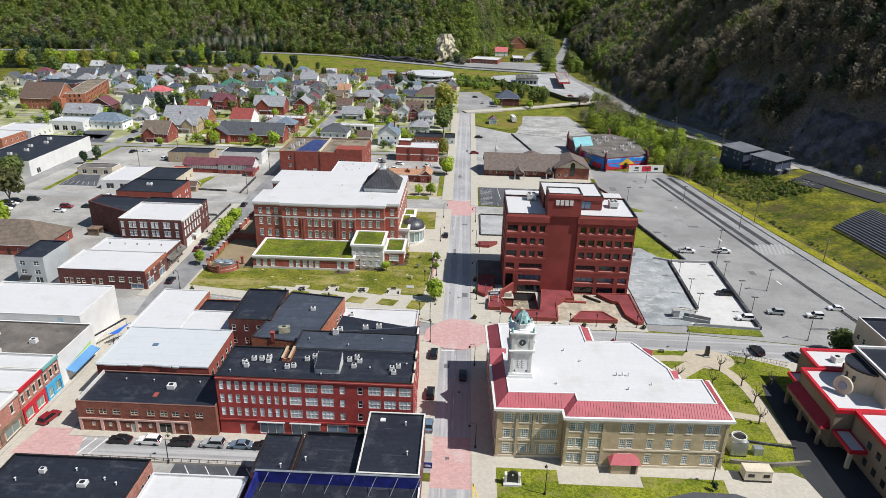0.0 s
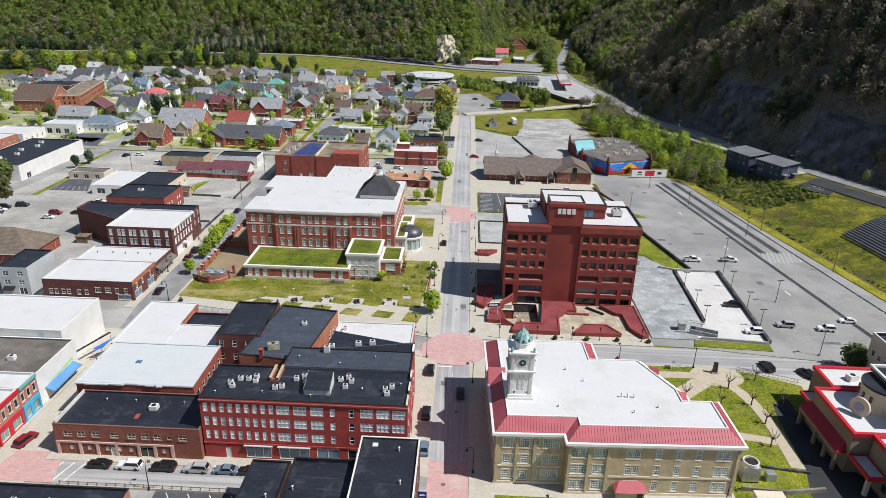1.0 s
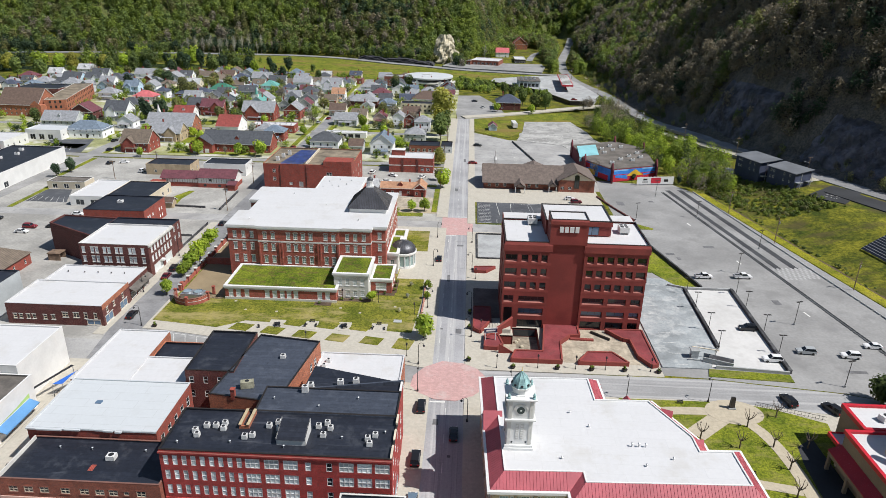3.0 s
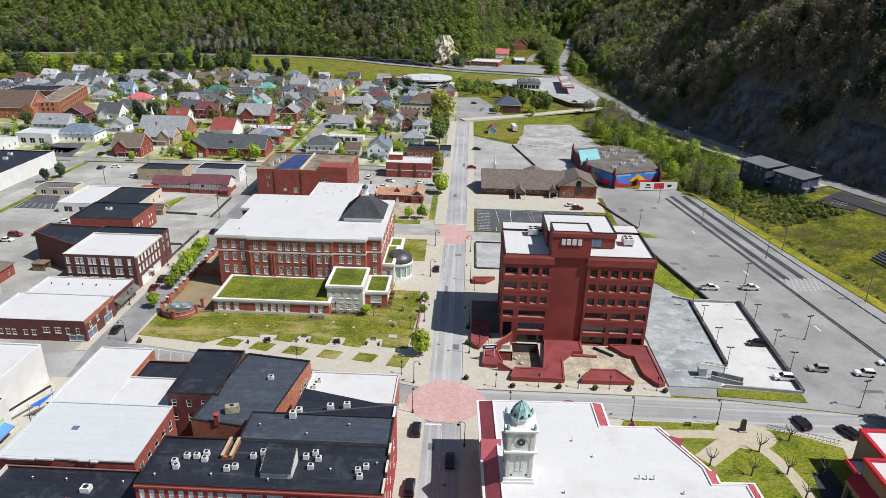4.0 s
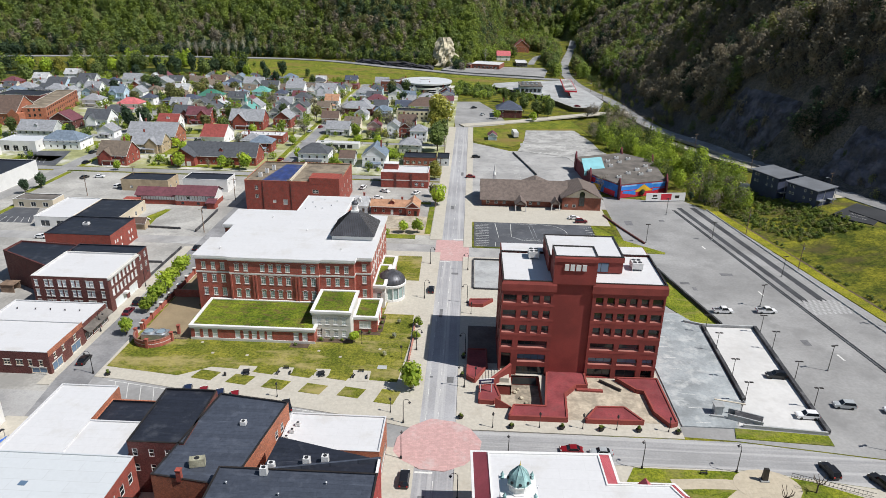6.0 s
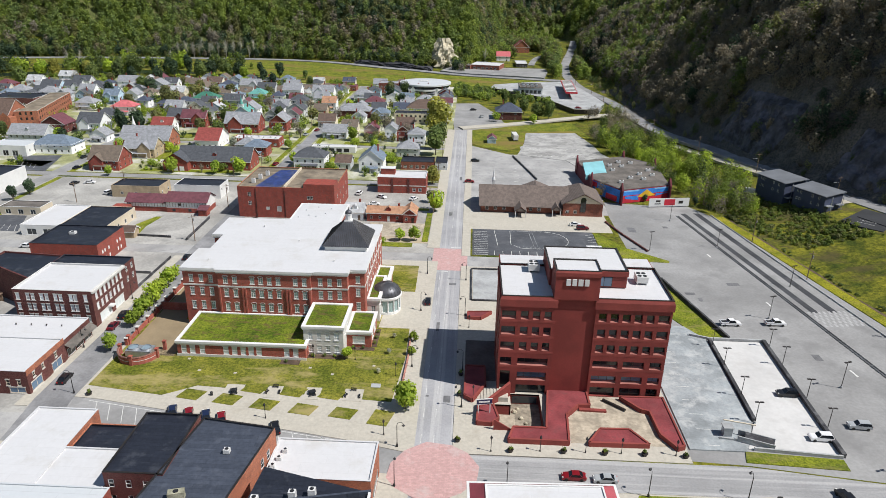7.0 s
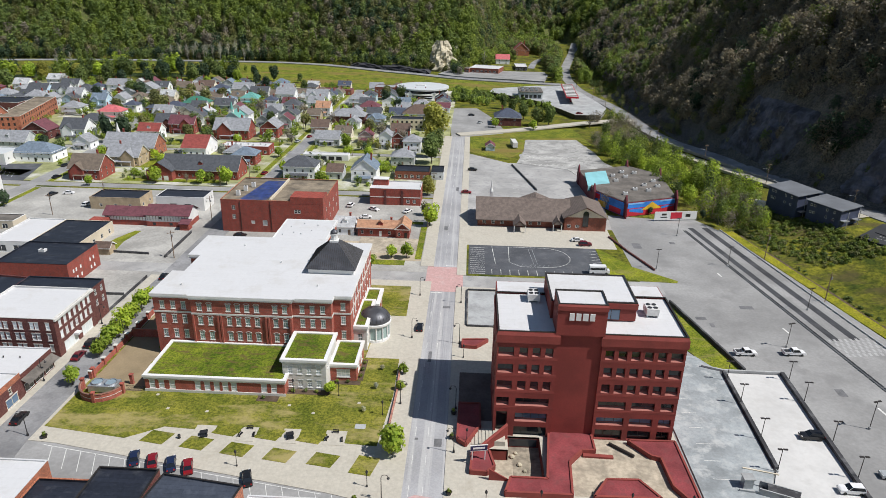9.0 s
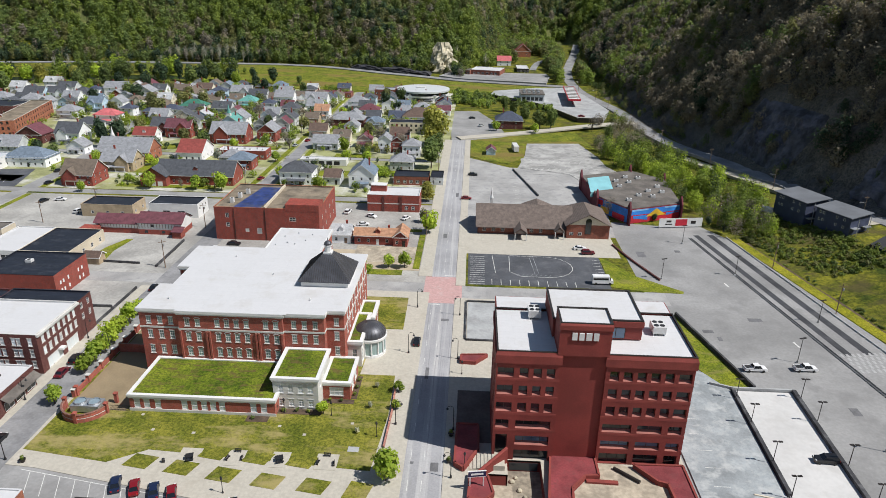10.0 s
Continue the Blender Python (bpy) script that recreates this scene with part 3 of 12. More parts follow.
slab("pavement_block_south", rect(-38, -7.5, 40, 90), -0.3, 0.15, concrete, "buff concrete pavement with kerb", "pavement")
slab("pavement_block_hall", [(0.4, 60), (70, 60), (95, 100), (84, 139), (60, 143), (0.4, 142.6)], -0.3, 0.15, concrete, "buff concrete pavement with kerb", "pavement")
PIT = (13.2, 20.0, 160.6, 174.0)
RAMP = (9.0, 13.2, 160.6, 169.6)
for nm, r in (("west", rect(0.4, RAMP[0], 152.2, 200)), ("ramp_south", rect(RAMP[0], PIT[0], 152.2, RAMP[2])), ("ramp_north", rect(RAMP[0], PIT[0], RAMP[3], 200)), ("east", rect(PIT[1], 49, 152.2, 200)), ("south", rect(PIT[0], PIT[1], 152.2, PIT[2])), ("north", rect(PIT[0], PIT[1], PIT[3], 200)), ("rear", rect(0.4, 49, 200, 247.1))):
    slab("pavement_tower_" + nm, r, -0.3, 0.15, concrete, "buff concrete plaza paving with kerb", "pavement")
slab("pavement_west_row", rect(-96, -91.5, 60, 149), -0.3, 0.15, concrete, "pale concrete pavement along the shopfronts", "pavement")
slab("pavement_west_store", rect(-97.5, -94.5, 162, 248), -0.3, 0.15, concrete, "pale concrete pavement along the back street", "pavement")
slab("pavement_north_west", rect(-12, -7.5, 262.6, 462), -0.3, 0.15, concrete, "buff concrete pavement with kerb", "pavement")
slab("pavement_north_east", rect(0.4, 3.5, 256.1, 462), -0.3, 0.15, concrete, "buff concrete pavement with kerb", "pavement")
slab("lawn_courthouse", [(-85.3, 170.6), (-66.7, 167.9), (-60, 172.2), (-14, 168.8), (-12.6, 187), (-13.6, 246), (-84, 246)], 0.0, 0.2, lawn, "patchy spring lawn before the courthouse", "lawn")
slab("drive_courthouse", [(-84.2, 184.5), (-71.0, 184.5), (-71.0, 200), (-75.5, 204), (-75.5, 240), (-84.2, 240)], 0.0, 0.23, surface("tan_paver_drive", (0.26, 0.2, 0.12), 0.9, 0.12), "tan paver service drive", "driveway")
slab("forecourt", [(-21.5, 203), (-12.8, 203), (-12.8, 226), (-20.5, 226)], 0.0, 0.23, concrete, "pale concrete forecourt round the rotunda", "pavement")
slab("lawn_hall", [(5.2, 80), (48, 80), (49, 94.0), (33, 94.0), (33, 91), (17, 91), (17, 94.8), (5.2, 94.8)], 0.0, 0.19, lawn_bright, "bright green lawn before the hall", "lawn")
slab("lawn_garden", [(50.2, 97), (75, 97), (73, 104), (80, 136), (70, 140.6), (62, 142.5), (36, 142.4), (30, 131), (30, 123.5), (39, 123.5), (45, 110), (50.2, 109)], 0.0, 0.19, lawn_bright, "bright green garden lawn with paths", "lawn")
slab("lawn_bank", [(63.4, 96.9), (66.4, 94.4), (68.7, 90.5), (69.4, 84), (71, 84), (70.2, 95), (71.6, 104), (66, 96.99)], 0.0, 0.195, embankment_grass, "dry grass bank beside the hospital drive", "lawn")
slab("hall_drive", [(33, 78), (33, 85.5), (36, 88.4), (42, 90.4), (50, 90.4), (55, 88), (57, 84), (57, 78)], 0.0, 0.21, asphalt_dark, "dark asphalt drive with a rounded kerb", "driveway")
slab("church_lot", rect(4.2, 50, 257.6, 283.5), -0.3, 0.03, asphalt_dark, "dark asphalt car park with white bays", "parking lot")
slab("church_forecourt", rect(3.5, 58, 283.5, 304), -0.3, 0.06, concrete, "pale concrete church forecourt", "pavement")
slab("vacant_lot", rect(4.4, 46, 222, 244.5), 0.0, 0.18, concrete_grey, "cracked pale concrete empty lot", "lot")
slab("north_lot", [(3.5, 304), (60, 304), (62, 333), (80, 360), (79, 400), (70, 425), (62, 442), (41, 438), (31, 424), (31, 402), (24, 402), (3.5, 420)], -0.3, 0.02, asphalt, "pale grey asphalt lot", "parking lot")
slab("overflow_lot", [(28.5, 402), (54, 392.2), (62, 365), (76, 400), (74, 430), (68, 461), (37, 457.5), (33.5, 425)], -0.3, 0.16, overflow_paving, "cracked grey car park", "parking lot")
slab("north_verge", [(3.6, 424), (14, 414), (24, 410), (33, 424), (37, 457), (69, 461), (76, 446), (70, 494), (52, 488), (35, 480), (19, 471), (3.6, 463)], -0.1, 0.12, embankment_grass, "patchy verge beside the bridge road", "lawn")
slab("verge_church", [(50.2, 282), (52, 282), (60, 268), (72.5, 257.5), (72, 256), (60, 256.5), (50.2, 259)], -0.1, 0.14, lawn_bright, "bright green grass verge", "lawn")
slab("verge_tower", [(50.5, 215), (61.5, 215), (67, 203.6), (73.4, 203.4), (65, 241), (62, 241)], -0.1, 0.16, lawn_bright, "bright green grass strip below a black wall", "lawn")
slab("residential_yards", [(-330, 345), (-9, 345), (-9, 407), (-330, 407)], -0.3, 0.06, yard_ground, "patchy yards, drives and grass between houses", "ground")
slab("residential_yards_north", [(-390, 414), (-9, 414), (-9, 640), (-390, 640)], -0.3, 0.05, yard_ground, "patchy yards, drives and grass between houses", "ground")
slab("deck_upper", [(49.6, 156.5), (61.5, 156.5), (66.0, 166.5), (67.6, 203), (63.6, 210), (49.6, 210)], -0.2, 0.3, surface("blue_grey_deck", (0.285, 0.31, 0.32), 0.85, 0.22, 1.6, 0.12, dirt=(0.47, 0.485, 0.48), dirt_amount=0.8, dirt_scale=0.3), "stained blue-grey concrete parking deck", "parking deck")
slab("deck_lower", [(62, 157.5), (80.3, 156), (82.4, 202.4), (68.4, 202.4), (66.7, 166.9)], -0.2, 0.25, surface("bleached_deck", (0.54, 0.535, 0.52), 0.8, 0.07, 1.0, 0.1, dirt=(0.45, 0.44, 0.42), dirt_amount=0.5), "bleached concrete parking deck", "parking deck")
slab("far_lot", [(0.5, 462), (20, 463), (26, 480), (20, 520), (8, 560), (-14, 556), (-10, 500), (-8, 462)], -0.3, 0.03, asphalt_light, "pale asphalt forecourt at the end of the street", "road")


def ribbon(name, pts, width, material, label, lift=0.05, z_of=None, category="road", thick=0.3):
    """A road that follows the land along a line of plan points."""
    fine = []
    for (ax, ay), (bx, by) in zip(pts, pts[1:]):
        k = max(2, int(math.hypot(bx - ax, by - ay) / 8))
        fine += [(ax + (bx - ax) * i / k, ay + (by - ay) * i / k) for i in range(k)]
    fine.append(pts[-1])
    for _ in range(6):
        fine = [fine[0]] + [tuple((fine[i - 1][j] + 2 * fine[i][j] + fine[i + 1][j]) / 4 for j in (0, 1)) for i in range(1, len(fine) - 1)] + [fine[-1]]
    g = Geo()
    rails = []
    for i, (x, y) in enumerate(fine):
        a, b = fine[max(0, i - 1)], fine[min(len(fine) - 1, i + 1)]
        e = Vector((b[0] - a[0], b[1] - a[1])).normalized()
        l, r = (x - e.y * width / 2, y + e.x * width / 2), (x + e.y * width / 2, y - e.x * width / 2)
        z = (z_of(x, y) if z_of else max(float(land(*l)), float(land(x, y)), float(land(*r)))) + lift
        rails.append((l, r, z))
    k = len(rails)
    for l, r, z in rails:
        g.v += [(*l, z), (*r, z), (*r, z - thick), (*l, z - thick)]
    for i in range(k - 1):
        a, b = i * 4, i * 4 + 4
        g.f += [(a, a + 1, b + 1, b), (a + 1, a + 2, b + 2, b + 1), (a + 3, a, b, b + 3)]
    return tagged(put(name, g.mesh(name, material)), label, category, "", "structure")


HIGHWAY = [(240, 180), (218, 215), (183, 270), (165, 308), (150, 345), (136, 385), (123, 436), (117.5, 480), (116, 525), (114, 569), (109, 601), (103, 625), (97, 665), (96.5, 729), (101, 786), (114, 855), (135, 960)]
ribbon("road_hillside", HIGHWAY, 9.5, asphalt_road, "grey asphalt road along the foot of the hill", 0.35, thick=1.5)
ribbon("gravel_shoulder", [(x - 8.0, y) for x, y in HIGHWAY if 300 < y < 470], 6.5, surface("pale_gravel", (0.4, 0.37, 0.3), 0.95, 0.2, 1.5, 0.1, dirt=(0.2, 0.19, 0.13), dirt_amount=0.6, dirt_scale=0.2), "pale gravel shoulder beside the hill road", 0.3, thick=1.2)
ribbon("road_valley", VALLEY_ROAD, 11, asphalt_road, "pale asphalt highway along the wooded hill", 0.6, thick=2.0)
slab("roadside_lot", [(-30, 738), (-16, 725), (0, 719), (40, 710), (72, 702), (80, 748), (76, 812), (44, 812), (36, 790), (-14, 790)], -1.0, 1.5, asphalt_light, "pale asphalt lot round the roadside stores", "parking lot")
ribbon("road_valley_upper", [(66, 790), (70, 820), (80, 862), (108, 890)], 7, asphalt_road, "pale asphalt lane into the side valley", 0.3)
ribbon("bridge_road", [(-4, 466), (19.5, 477), (35, 485), (51, 494), (68, 500.5), (89, 508), (113, 519)], 7.5, concrete, "pale concrete bridge road over the creek", 0.4, lambda x, y: 0.3 + 2.0 * float(smoothstep(30, 100, np.array(x))), thick=0.8)
RIVER = [(-620, 560), (-500, 612), (-433, 639), (-411, 656), (-381, 670), (-346, 678), (-302, 690), (-262, 694)]
river_water = surface("dark_river_water", (0.02, 0.032, 0.022), 0.18, 0.3, 0.5, 0.05)
ribbon("river", RIVER, 26, river_water, "dark green river behind the town", 0.12, lambda x, y: 0.0, "water", 0.3)
slab("embankment_verge", [(-290, 706), (-190, 650), (-90, 632), (-58, 640), (-14, 640), (14, 646), (60, 668), (84, 676), (70, 686), (36, 694), (-2, 703), (-22, 708), (-47, 726), (-82, 741), (-150, 781), (-203, 795), (-290, 790)], -0.2, 0.35, embankment_grass, "rough green embankment below the highway", "lawn")
for k, (x0, x1) in enumerate(((-86.4, -83.6), (-98.6, -95.8))):
    slab("street_verge", rect(x0, x1, 345, 640), -0.1, 0.11, lawn_bright, "grass verge along the back street", "lawn")
ribbon("lane_verge", [(-189, 345), (-189, 370), (-203, 460), (-232, 560)], 2.6, lawn_bright, "grass verge along the residential street", 0.13, lambda x, y: 0.0, "lawn", 0.2)
for x0, x1, y0, y1 in ((-163, -150, 372, 386), (-158, -112, 349, 354), (-70, -52, 414, 421), (-126, -104, 424, 434), (-60, -40, 440, 446), (-216, -205, 380, 396), (-150, -128, 452, 458), (-240, -214, 496, 508), (-180, -150, 530, 538), (-70, -40, 566, 574), (-135, -118, 360, 372), (-82, -70, 352, 366), (-48, -30, 384, 392), (-182, -170, 354, 368), (-128, -106, 390, 400), (-230, -208, 352, 362), (-262, -240, 376, 390), (-180, -160, 420, 432), (-36, -18, 352, 360), (-72, -56, 376, 386), (-300, -278, 356, 370), (-140, -112, 478, 488)):
    slab("house_lawn", rect(x0, x1, y0, y1), -0.1, 0.1, lawn_bright, "mown green lawn beside the houses", "lawn")
slab("street_concrete", [(-91.4, 60), (-82.2, 60), (-82.2, 148), (-91.4, 148)], -0.2, 0.12, concrete, "pale concrete street before the shopfronts", "road")
ribbon("lot_verge", [(float(ditch_x(y)) - 3.0, y) for y in range(112, 305, 8)], 2.8, lawn_bright, "bright grass verge between the lot and the ditch", 0.06, lambda x, y: 0.0, "lawn", 0.5)
ribbon("lot_verge", [(141.4, 133), (132.1, 175), (121.4, 228), (113.4, 268), (105.4, 307)], 4.2, grassy("sunlit_verge_grass", (0.14, 0.155, 0.014), (0.29, 0.275, 0.022), (0.25, 0.2, 0.06), 0.5, 2.0), "bright yellow-green verge along the parking lot", 0.115, lambda x, y: 0.0, "lawn", 0.5)
ribbon("ditch", [(float(ditch_x(y)), y) for y in range(106, 307, 6)], 3.4, soil, "dark muddy ditch winding through the meadow", -0.45, lambda x, y: 0.0, "ditch", 0.5)
# Slab darkened for the tower's shadow, laid over the brownish pavement.
slab("service_court", [(2.6, 179), (12.6, 179), (12.6, 198), (2.6, 198)], 0.0, 0.18, surface("shadow_brown_pavers", (0.12, 0.095, 0.085), 0.9, 0.25, 1.5), "brown paving beside the tower, darkened where its shadow falls", "pavement")
slab("south_paving", rect(0.6, 150, -140, 59.8), -0.4, 0.01, lot_asphalt, "grey asphalt lots south of the hall", "ground")


# ---- rooftop things ----
def roof_unit(x, y, z, w=1.3, d=1.0, h=1.0, turn=0, material=None, label="white rooftop air handling unit on a black roof", group="rooftop units"):
    o = thing("rooftop_unit", label, "rooftop unit", x, y, z, turn, group)
    part("casing", Geo().box(-w / 2, w / 2, -d / 2, d / 2, 0.12, h, 0.03), material or white_unit, o)
    part("skid", Geo().box(-w / 2 + 0.1, w / 2 - 0.1, -d / 2 + 0.05, d / 2 - 0.05, 0, 0.12), steel, o)
    part("fan_grille", Geo().disc((0, 0, h + 0.03), min(w, d) * 0.34, sides=14, thick=0.06), black_iron, o)
    return o


def roof_vent(x, y, z, h=0.5, material=None):
    o = thing("roof_vent", "small metal roof vent pipe", "vent", x, y, z, 0, "roof vents")
    part("pipe", Geo().lathe([(0.11, 0), (0.11, h)], 8), material or steel, o)
    part("cap", Geo().lathe([(0.2, h), (0.22, h + 0.06), (0.05, h + 0.2)], 8), material or steel, o)
    return o


def chimney(parent, x, y, z, h, w=0.8, d=0.8, material=None):
    part("chimney", Geo().box(x - w / 2, x + w / 2, y - d / 2, y + d / 2, z, z + h).box(x - w / 2 - 0.08, x + w / 2 + 0.08, y - d / 2 - 0.08, y + d / 2 + 0.08, z + h, z + h + 0.18), material or brick_red, parent)


def patch(x0, x1, y0, y1, z, material, name, parent):
    return part(name, Geo().box(x0, x1, y0, y1, z, z + 0.03), material, parent)


# ---- office tower ----
def office_tower():
    o = thing("office_tower", "seven-storey oxblood clad office tower with deep window slots", "office building", 28.9, 185.2)
    sills = [19.7, 15.75, 11.8, 7.85, 3.9]

    ledges = {}

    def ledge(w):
        """A sill that slopes from the glass out to the wall's face, coloured as sunlit."""
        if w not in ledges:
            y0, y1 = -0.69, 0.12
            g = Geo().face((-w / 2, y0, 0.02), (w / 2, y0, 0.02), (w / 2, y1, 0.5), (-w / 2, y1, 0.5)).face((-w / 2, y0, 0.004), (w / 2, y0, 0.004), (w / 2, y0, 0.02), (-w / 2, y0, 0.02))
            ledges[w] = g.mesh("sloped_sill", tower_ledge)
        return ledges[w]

    def wing(cx, w, holes, name):
        d, dep = 18.0, 0.9
        g = Geo()
        y_mid = -2.0
        facade(g, "s", w, d, 0, 25.4, [q[:4] for q in holes["s"]], dep)
        facade(g, "e", w, d, 0, 25.4, [q[:4] for q in holes.get("e", [])], dep)
        facade(g, "w", w, d, 0, 25.4, [q[:4] for q in holes.get("w", [])], dep)
        facade(g, "n", w, d, 0, 25.4, [])
        me = bpy.data.meshes.new("wall")
        me.from_pydata(g.v, [], g.f)
        me.materials.append(tower_render)
        wall = put("wall", me, o, (cx, y_mid, 0))
        for side in "sew":
            for q in holes.get(side, []):
                win = add_window(wall, side, w, d, q, "shop" if q[2] > 2.5 else "plain", bronze, glass_dark if q[5] is None else q[5], None, off=-dep + 0.2)
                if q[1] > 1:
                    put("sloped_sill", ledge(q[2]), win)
        s = Geo()
        for side in "sew":
            span = w if side == "s" else d
            for z in sills[:4] if side == "s" else sills:
                lo, hi, a = z - 0.75, z - 0.02, 0.03
                if side == "s":
                    s.face((-w / 2 - a, -d / 2 - a, lo), (w / 2 + a, -d / 2 - a, lo), (w / 2 + a, -d / 2 - a, hi - 0.3), (-w / 2 - a, -d / 2 - a, hi - 0.3))
                    s.face((-w / 2 - a, -d / 2 - a, hi - 0.3), (w / 2 + a, -d / 2 - a, hi - 0.3), (w / 2, -d / 2 + 0.02, hi), (-w / 2, -d / 2 + 0.02, hi))
                    s.face((-w / 2 - a, -d / 2 - a, lo), (w / 2 + a, -d / 2 - a, lo), (w / 2, -d / 2 + 0.02, lo), (-w / 2, -d / 2 + 0.02, lo))
                else:
                    k = 1 if side == "e" else -1
                    x, x2 = k * (w / 2 - 0.02), k * (w / 2 + a)
                    s.face((x2, -d / 2 - a, lo), (x2, d / 2, lo), (x2, d / 2, hi - 0.3), (x2, -d / 2 - a, hi - 0.3))
                    s.face((x2, -d / 2 - a, hi - 0.3), (x2, d / 2, hi - 0.3), (x, d / 2, hi), (x, -d / 2, hi))
                    s.face((x2, -d / 2 - a, lo), (x2, d / 2, lo), (x, d / 2, lo), (x, -d / 2, lo))
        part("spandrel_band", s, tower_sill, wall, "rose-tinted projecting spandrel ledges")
        f = Geo()
        f.box(-w / 2 - 0.26, w / 2 + 0.26, -d / 2 - 0.26, -d / 2 - 0.003, 22.9, 24.6)
        f.box(-w / 2 - 0.26, -w / 2 - 0.003, -d / 2, d / 2, 22.9, 24.6)
        f.box(w / 2 + 0.003, w / 2 + 0.26, -d / 2, d / 2, 22.9, 24.6)
        f.face((-w / 2 - 0.26, -d / 2 - 0.26, 24.6), (w / 2 + 0.26, -d / 2 - 0.26, 24.6), (w / 2, -d / 2, 25.3), (-w / 2, -d / 2, 25.3))
        part("fascia", f, tower_sill, wall)
        c = Geo()
        for a, b, p, q in ((-w / 2, w / 2, -d / 2, -d / 2 + 0.3), (-w / 2, w / 2, d / 2 - 0.3, d / 2), (-w / 2, -w / 2 + 0.3, -d / 2 + 0.3, d / 2 - 0.3), (w / 2 - 0.3, w / 2, -d / 2 + 0.3, d / 2 - 0.3)):
            c.box(a, b, p, q, 25.4, 25.55)
        part("coping", c, bronze, wall)
        part("roof", Geo().box(-w / 2 + 0.25, w / 2 - 0.25, -d / 2 + 0.25, d / 2 - 0.25, 24.8, 25.0), white_roof, wall)

    def h(u, z, w, hh, pane=None):
        return (u, z, w, hh, "plain", pane)

    # west wing, 12.2 wide, middle at -12.75
    left = []
    for z in sills[:3]:
        left += [h(-4.25, z, 3.1, 2.1), h(-0.75, z, 1.7, 2.1), h(1.85, z, 1.6, 2.1), h(4.4, z, 1.6, 2.1)]
    left += [h(-4.4, sills[3], 2.6, 2.0), h(1.7, sills[3], 6.9, 1.9), h(-4.4, 0.3, 2.3, 6.0), h(1.7, sills[4], 6.7, 2.2, glass_blue), h(1.7, 0.05, 6.9, 2.6)]
    side = []
    for z in sills[:4]:
        side += [h(u, z, 2.4, 2.0) for u in (-6.5, -2.6, 1.3, 5.2)]
    side += [h(-3, 0.3, 9, 5.4)]
    wing(-12.75, 12.2, {"s": left, "w": side}, "west")
    # east wing, 16.8 wide, middle at 10.4
    right = []
    for z in sills[:3]:
        right += [h(-6.7 + 2.62 * i, z, 1.75, 2.1) for i in range(5)] + [h(6.75, z, 2.5, 2.1)]
    for z, pane in ((sills[3], None), (sills[4], glass_blue), (0.35, None)):
        right += [h(-4.95, z, 5.7, 1.9 if z > 1 else 2.4, pane), h(1.45, z, 4.8, 1.9 if z > 1 else 2.4, pane), h(6.4, z, 2.6, 1.9 if z > 1 else 2.4, pane)]
    east = []
    for z in sills:
        east += [h(u, z, 2.2, 2.0) for u in (-6.8, -3.4, 0, 3.4, 6.8)]
    wing(10.4, 16.8, {"s": right, "e": east}, "east")
    # shaft, core and penthouse
    part("shaft", Geo().box(-6.65, 2.0, -10.5, 8.0, 0, 25.0), tower_render, o)
    part("rear_body", Geo().box(-18.6, 18.6, 7.02, 13.0, 0, 25.2), tower_render, o)
    part("rear_roof", Geo().box(-18.4, 18.4, 7.0, 12.8, 25.2, 25.26), white_roof, o)
    part("sign_block", Geo().box(-7.4, 2.3, -11.15, -4.5, 25.003, 31.7), tower_render, o)
    part("sign_block_ledge", Geo().box(-7.5, 2.4, -11.35, -11.153, 30.6, 31.5).face((-7.5, -11.35, 31.5), (2.4, -11.35, 31.5), (2.3, -11.15, 31.9), (-7.4, -11.15, 31.9)), tower_sill, o)
    part("sign_block_roof", Geo().box(-7.1, 2.0, -10.85, -4.8, 31.7, 31.75), white_roof, o)
    c = Geo()
    for a, b, p, q in ((-7.4, 2.3, -11.15, -10.85), (-7.4, 2.3, -4.8, -4.5), (-7.4, -7.1, -10.85, -4.8), (2.0, 2.3, -10.85, -4.8)):
        c.box(a, b, p, q, 31.7, 32.05)
    part("sign_block_coping", c, bronze, o)
    part("penthouse", Geo().box(-7.9, 9.6, -4.497, 9.2, 25.27, 29.2), tower_render, o)
    c = Geo()
    for a, b, p, q in ((-8.0, 9.7, 8.9, 9.3), (-8.0, -7.6, -4.49, 8.9), (9.3, 9.7, -4.6, 8.9), (2.31, 9.3, -4.6, -4.2)):
        c.box(a, b, p, q, 29.2, 29.5)
    part("penthouse_coping", c, bronze, o)
    part("penthouse_roof", Geo().box(-7.6, 9.3, -4.2, 8.9, 29.2, 29.26), white_roof, o)
    part("penthouse_band", Geo().box(2.31, 9.8, -4.75, -4.503, 28.0, 29.2).box(9.603, 9.8, -4.5, 9.2, 28.0, 29.2), tower_sill, o)
    w = part("penthouse_window", Geo().box(2.6, 6.3, -4.62, -4.51, 25.5, 27.9), bronze, o)
    part("pane", Geo().box(2.75, 4.35, -4.66, -4.622, 25.6, 27.8), glass_blue, w)
    part("pane", Geo().box(4.5, 6.15, -4.66, -4.622, 25.6, 27.8), glass_blue, w)
    # the sign: plain white raised bars
    for a, b in ((-5.1, -4.15), (-3.8, -2.85), (-2.5, -1.45), (-1.1, -0.15)):
        part("sign_bar", Geo().box(a, b, -11.4, -11.16, 28.5, 30.0), white_paint, o, "plain raised white sign bar")
    return o


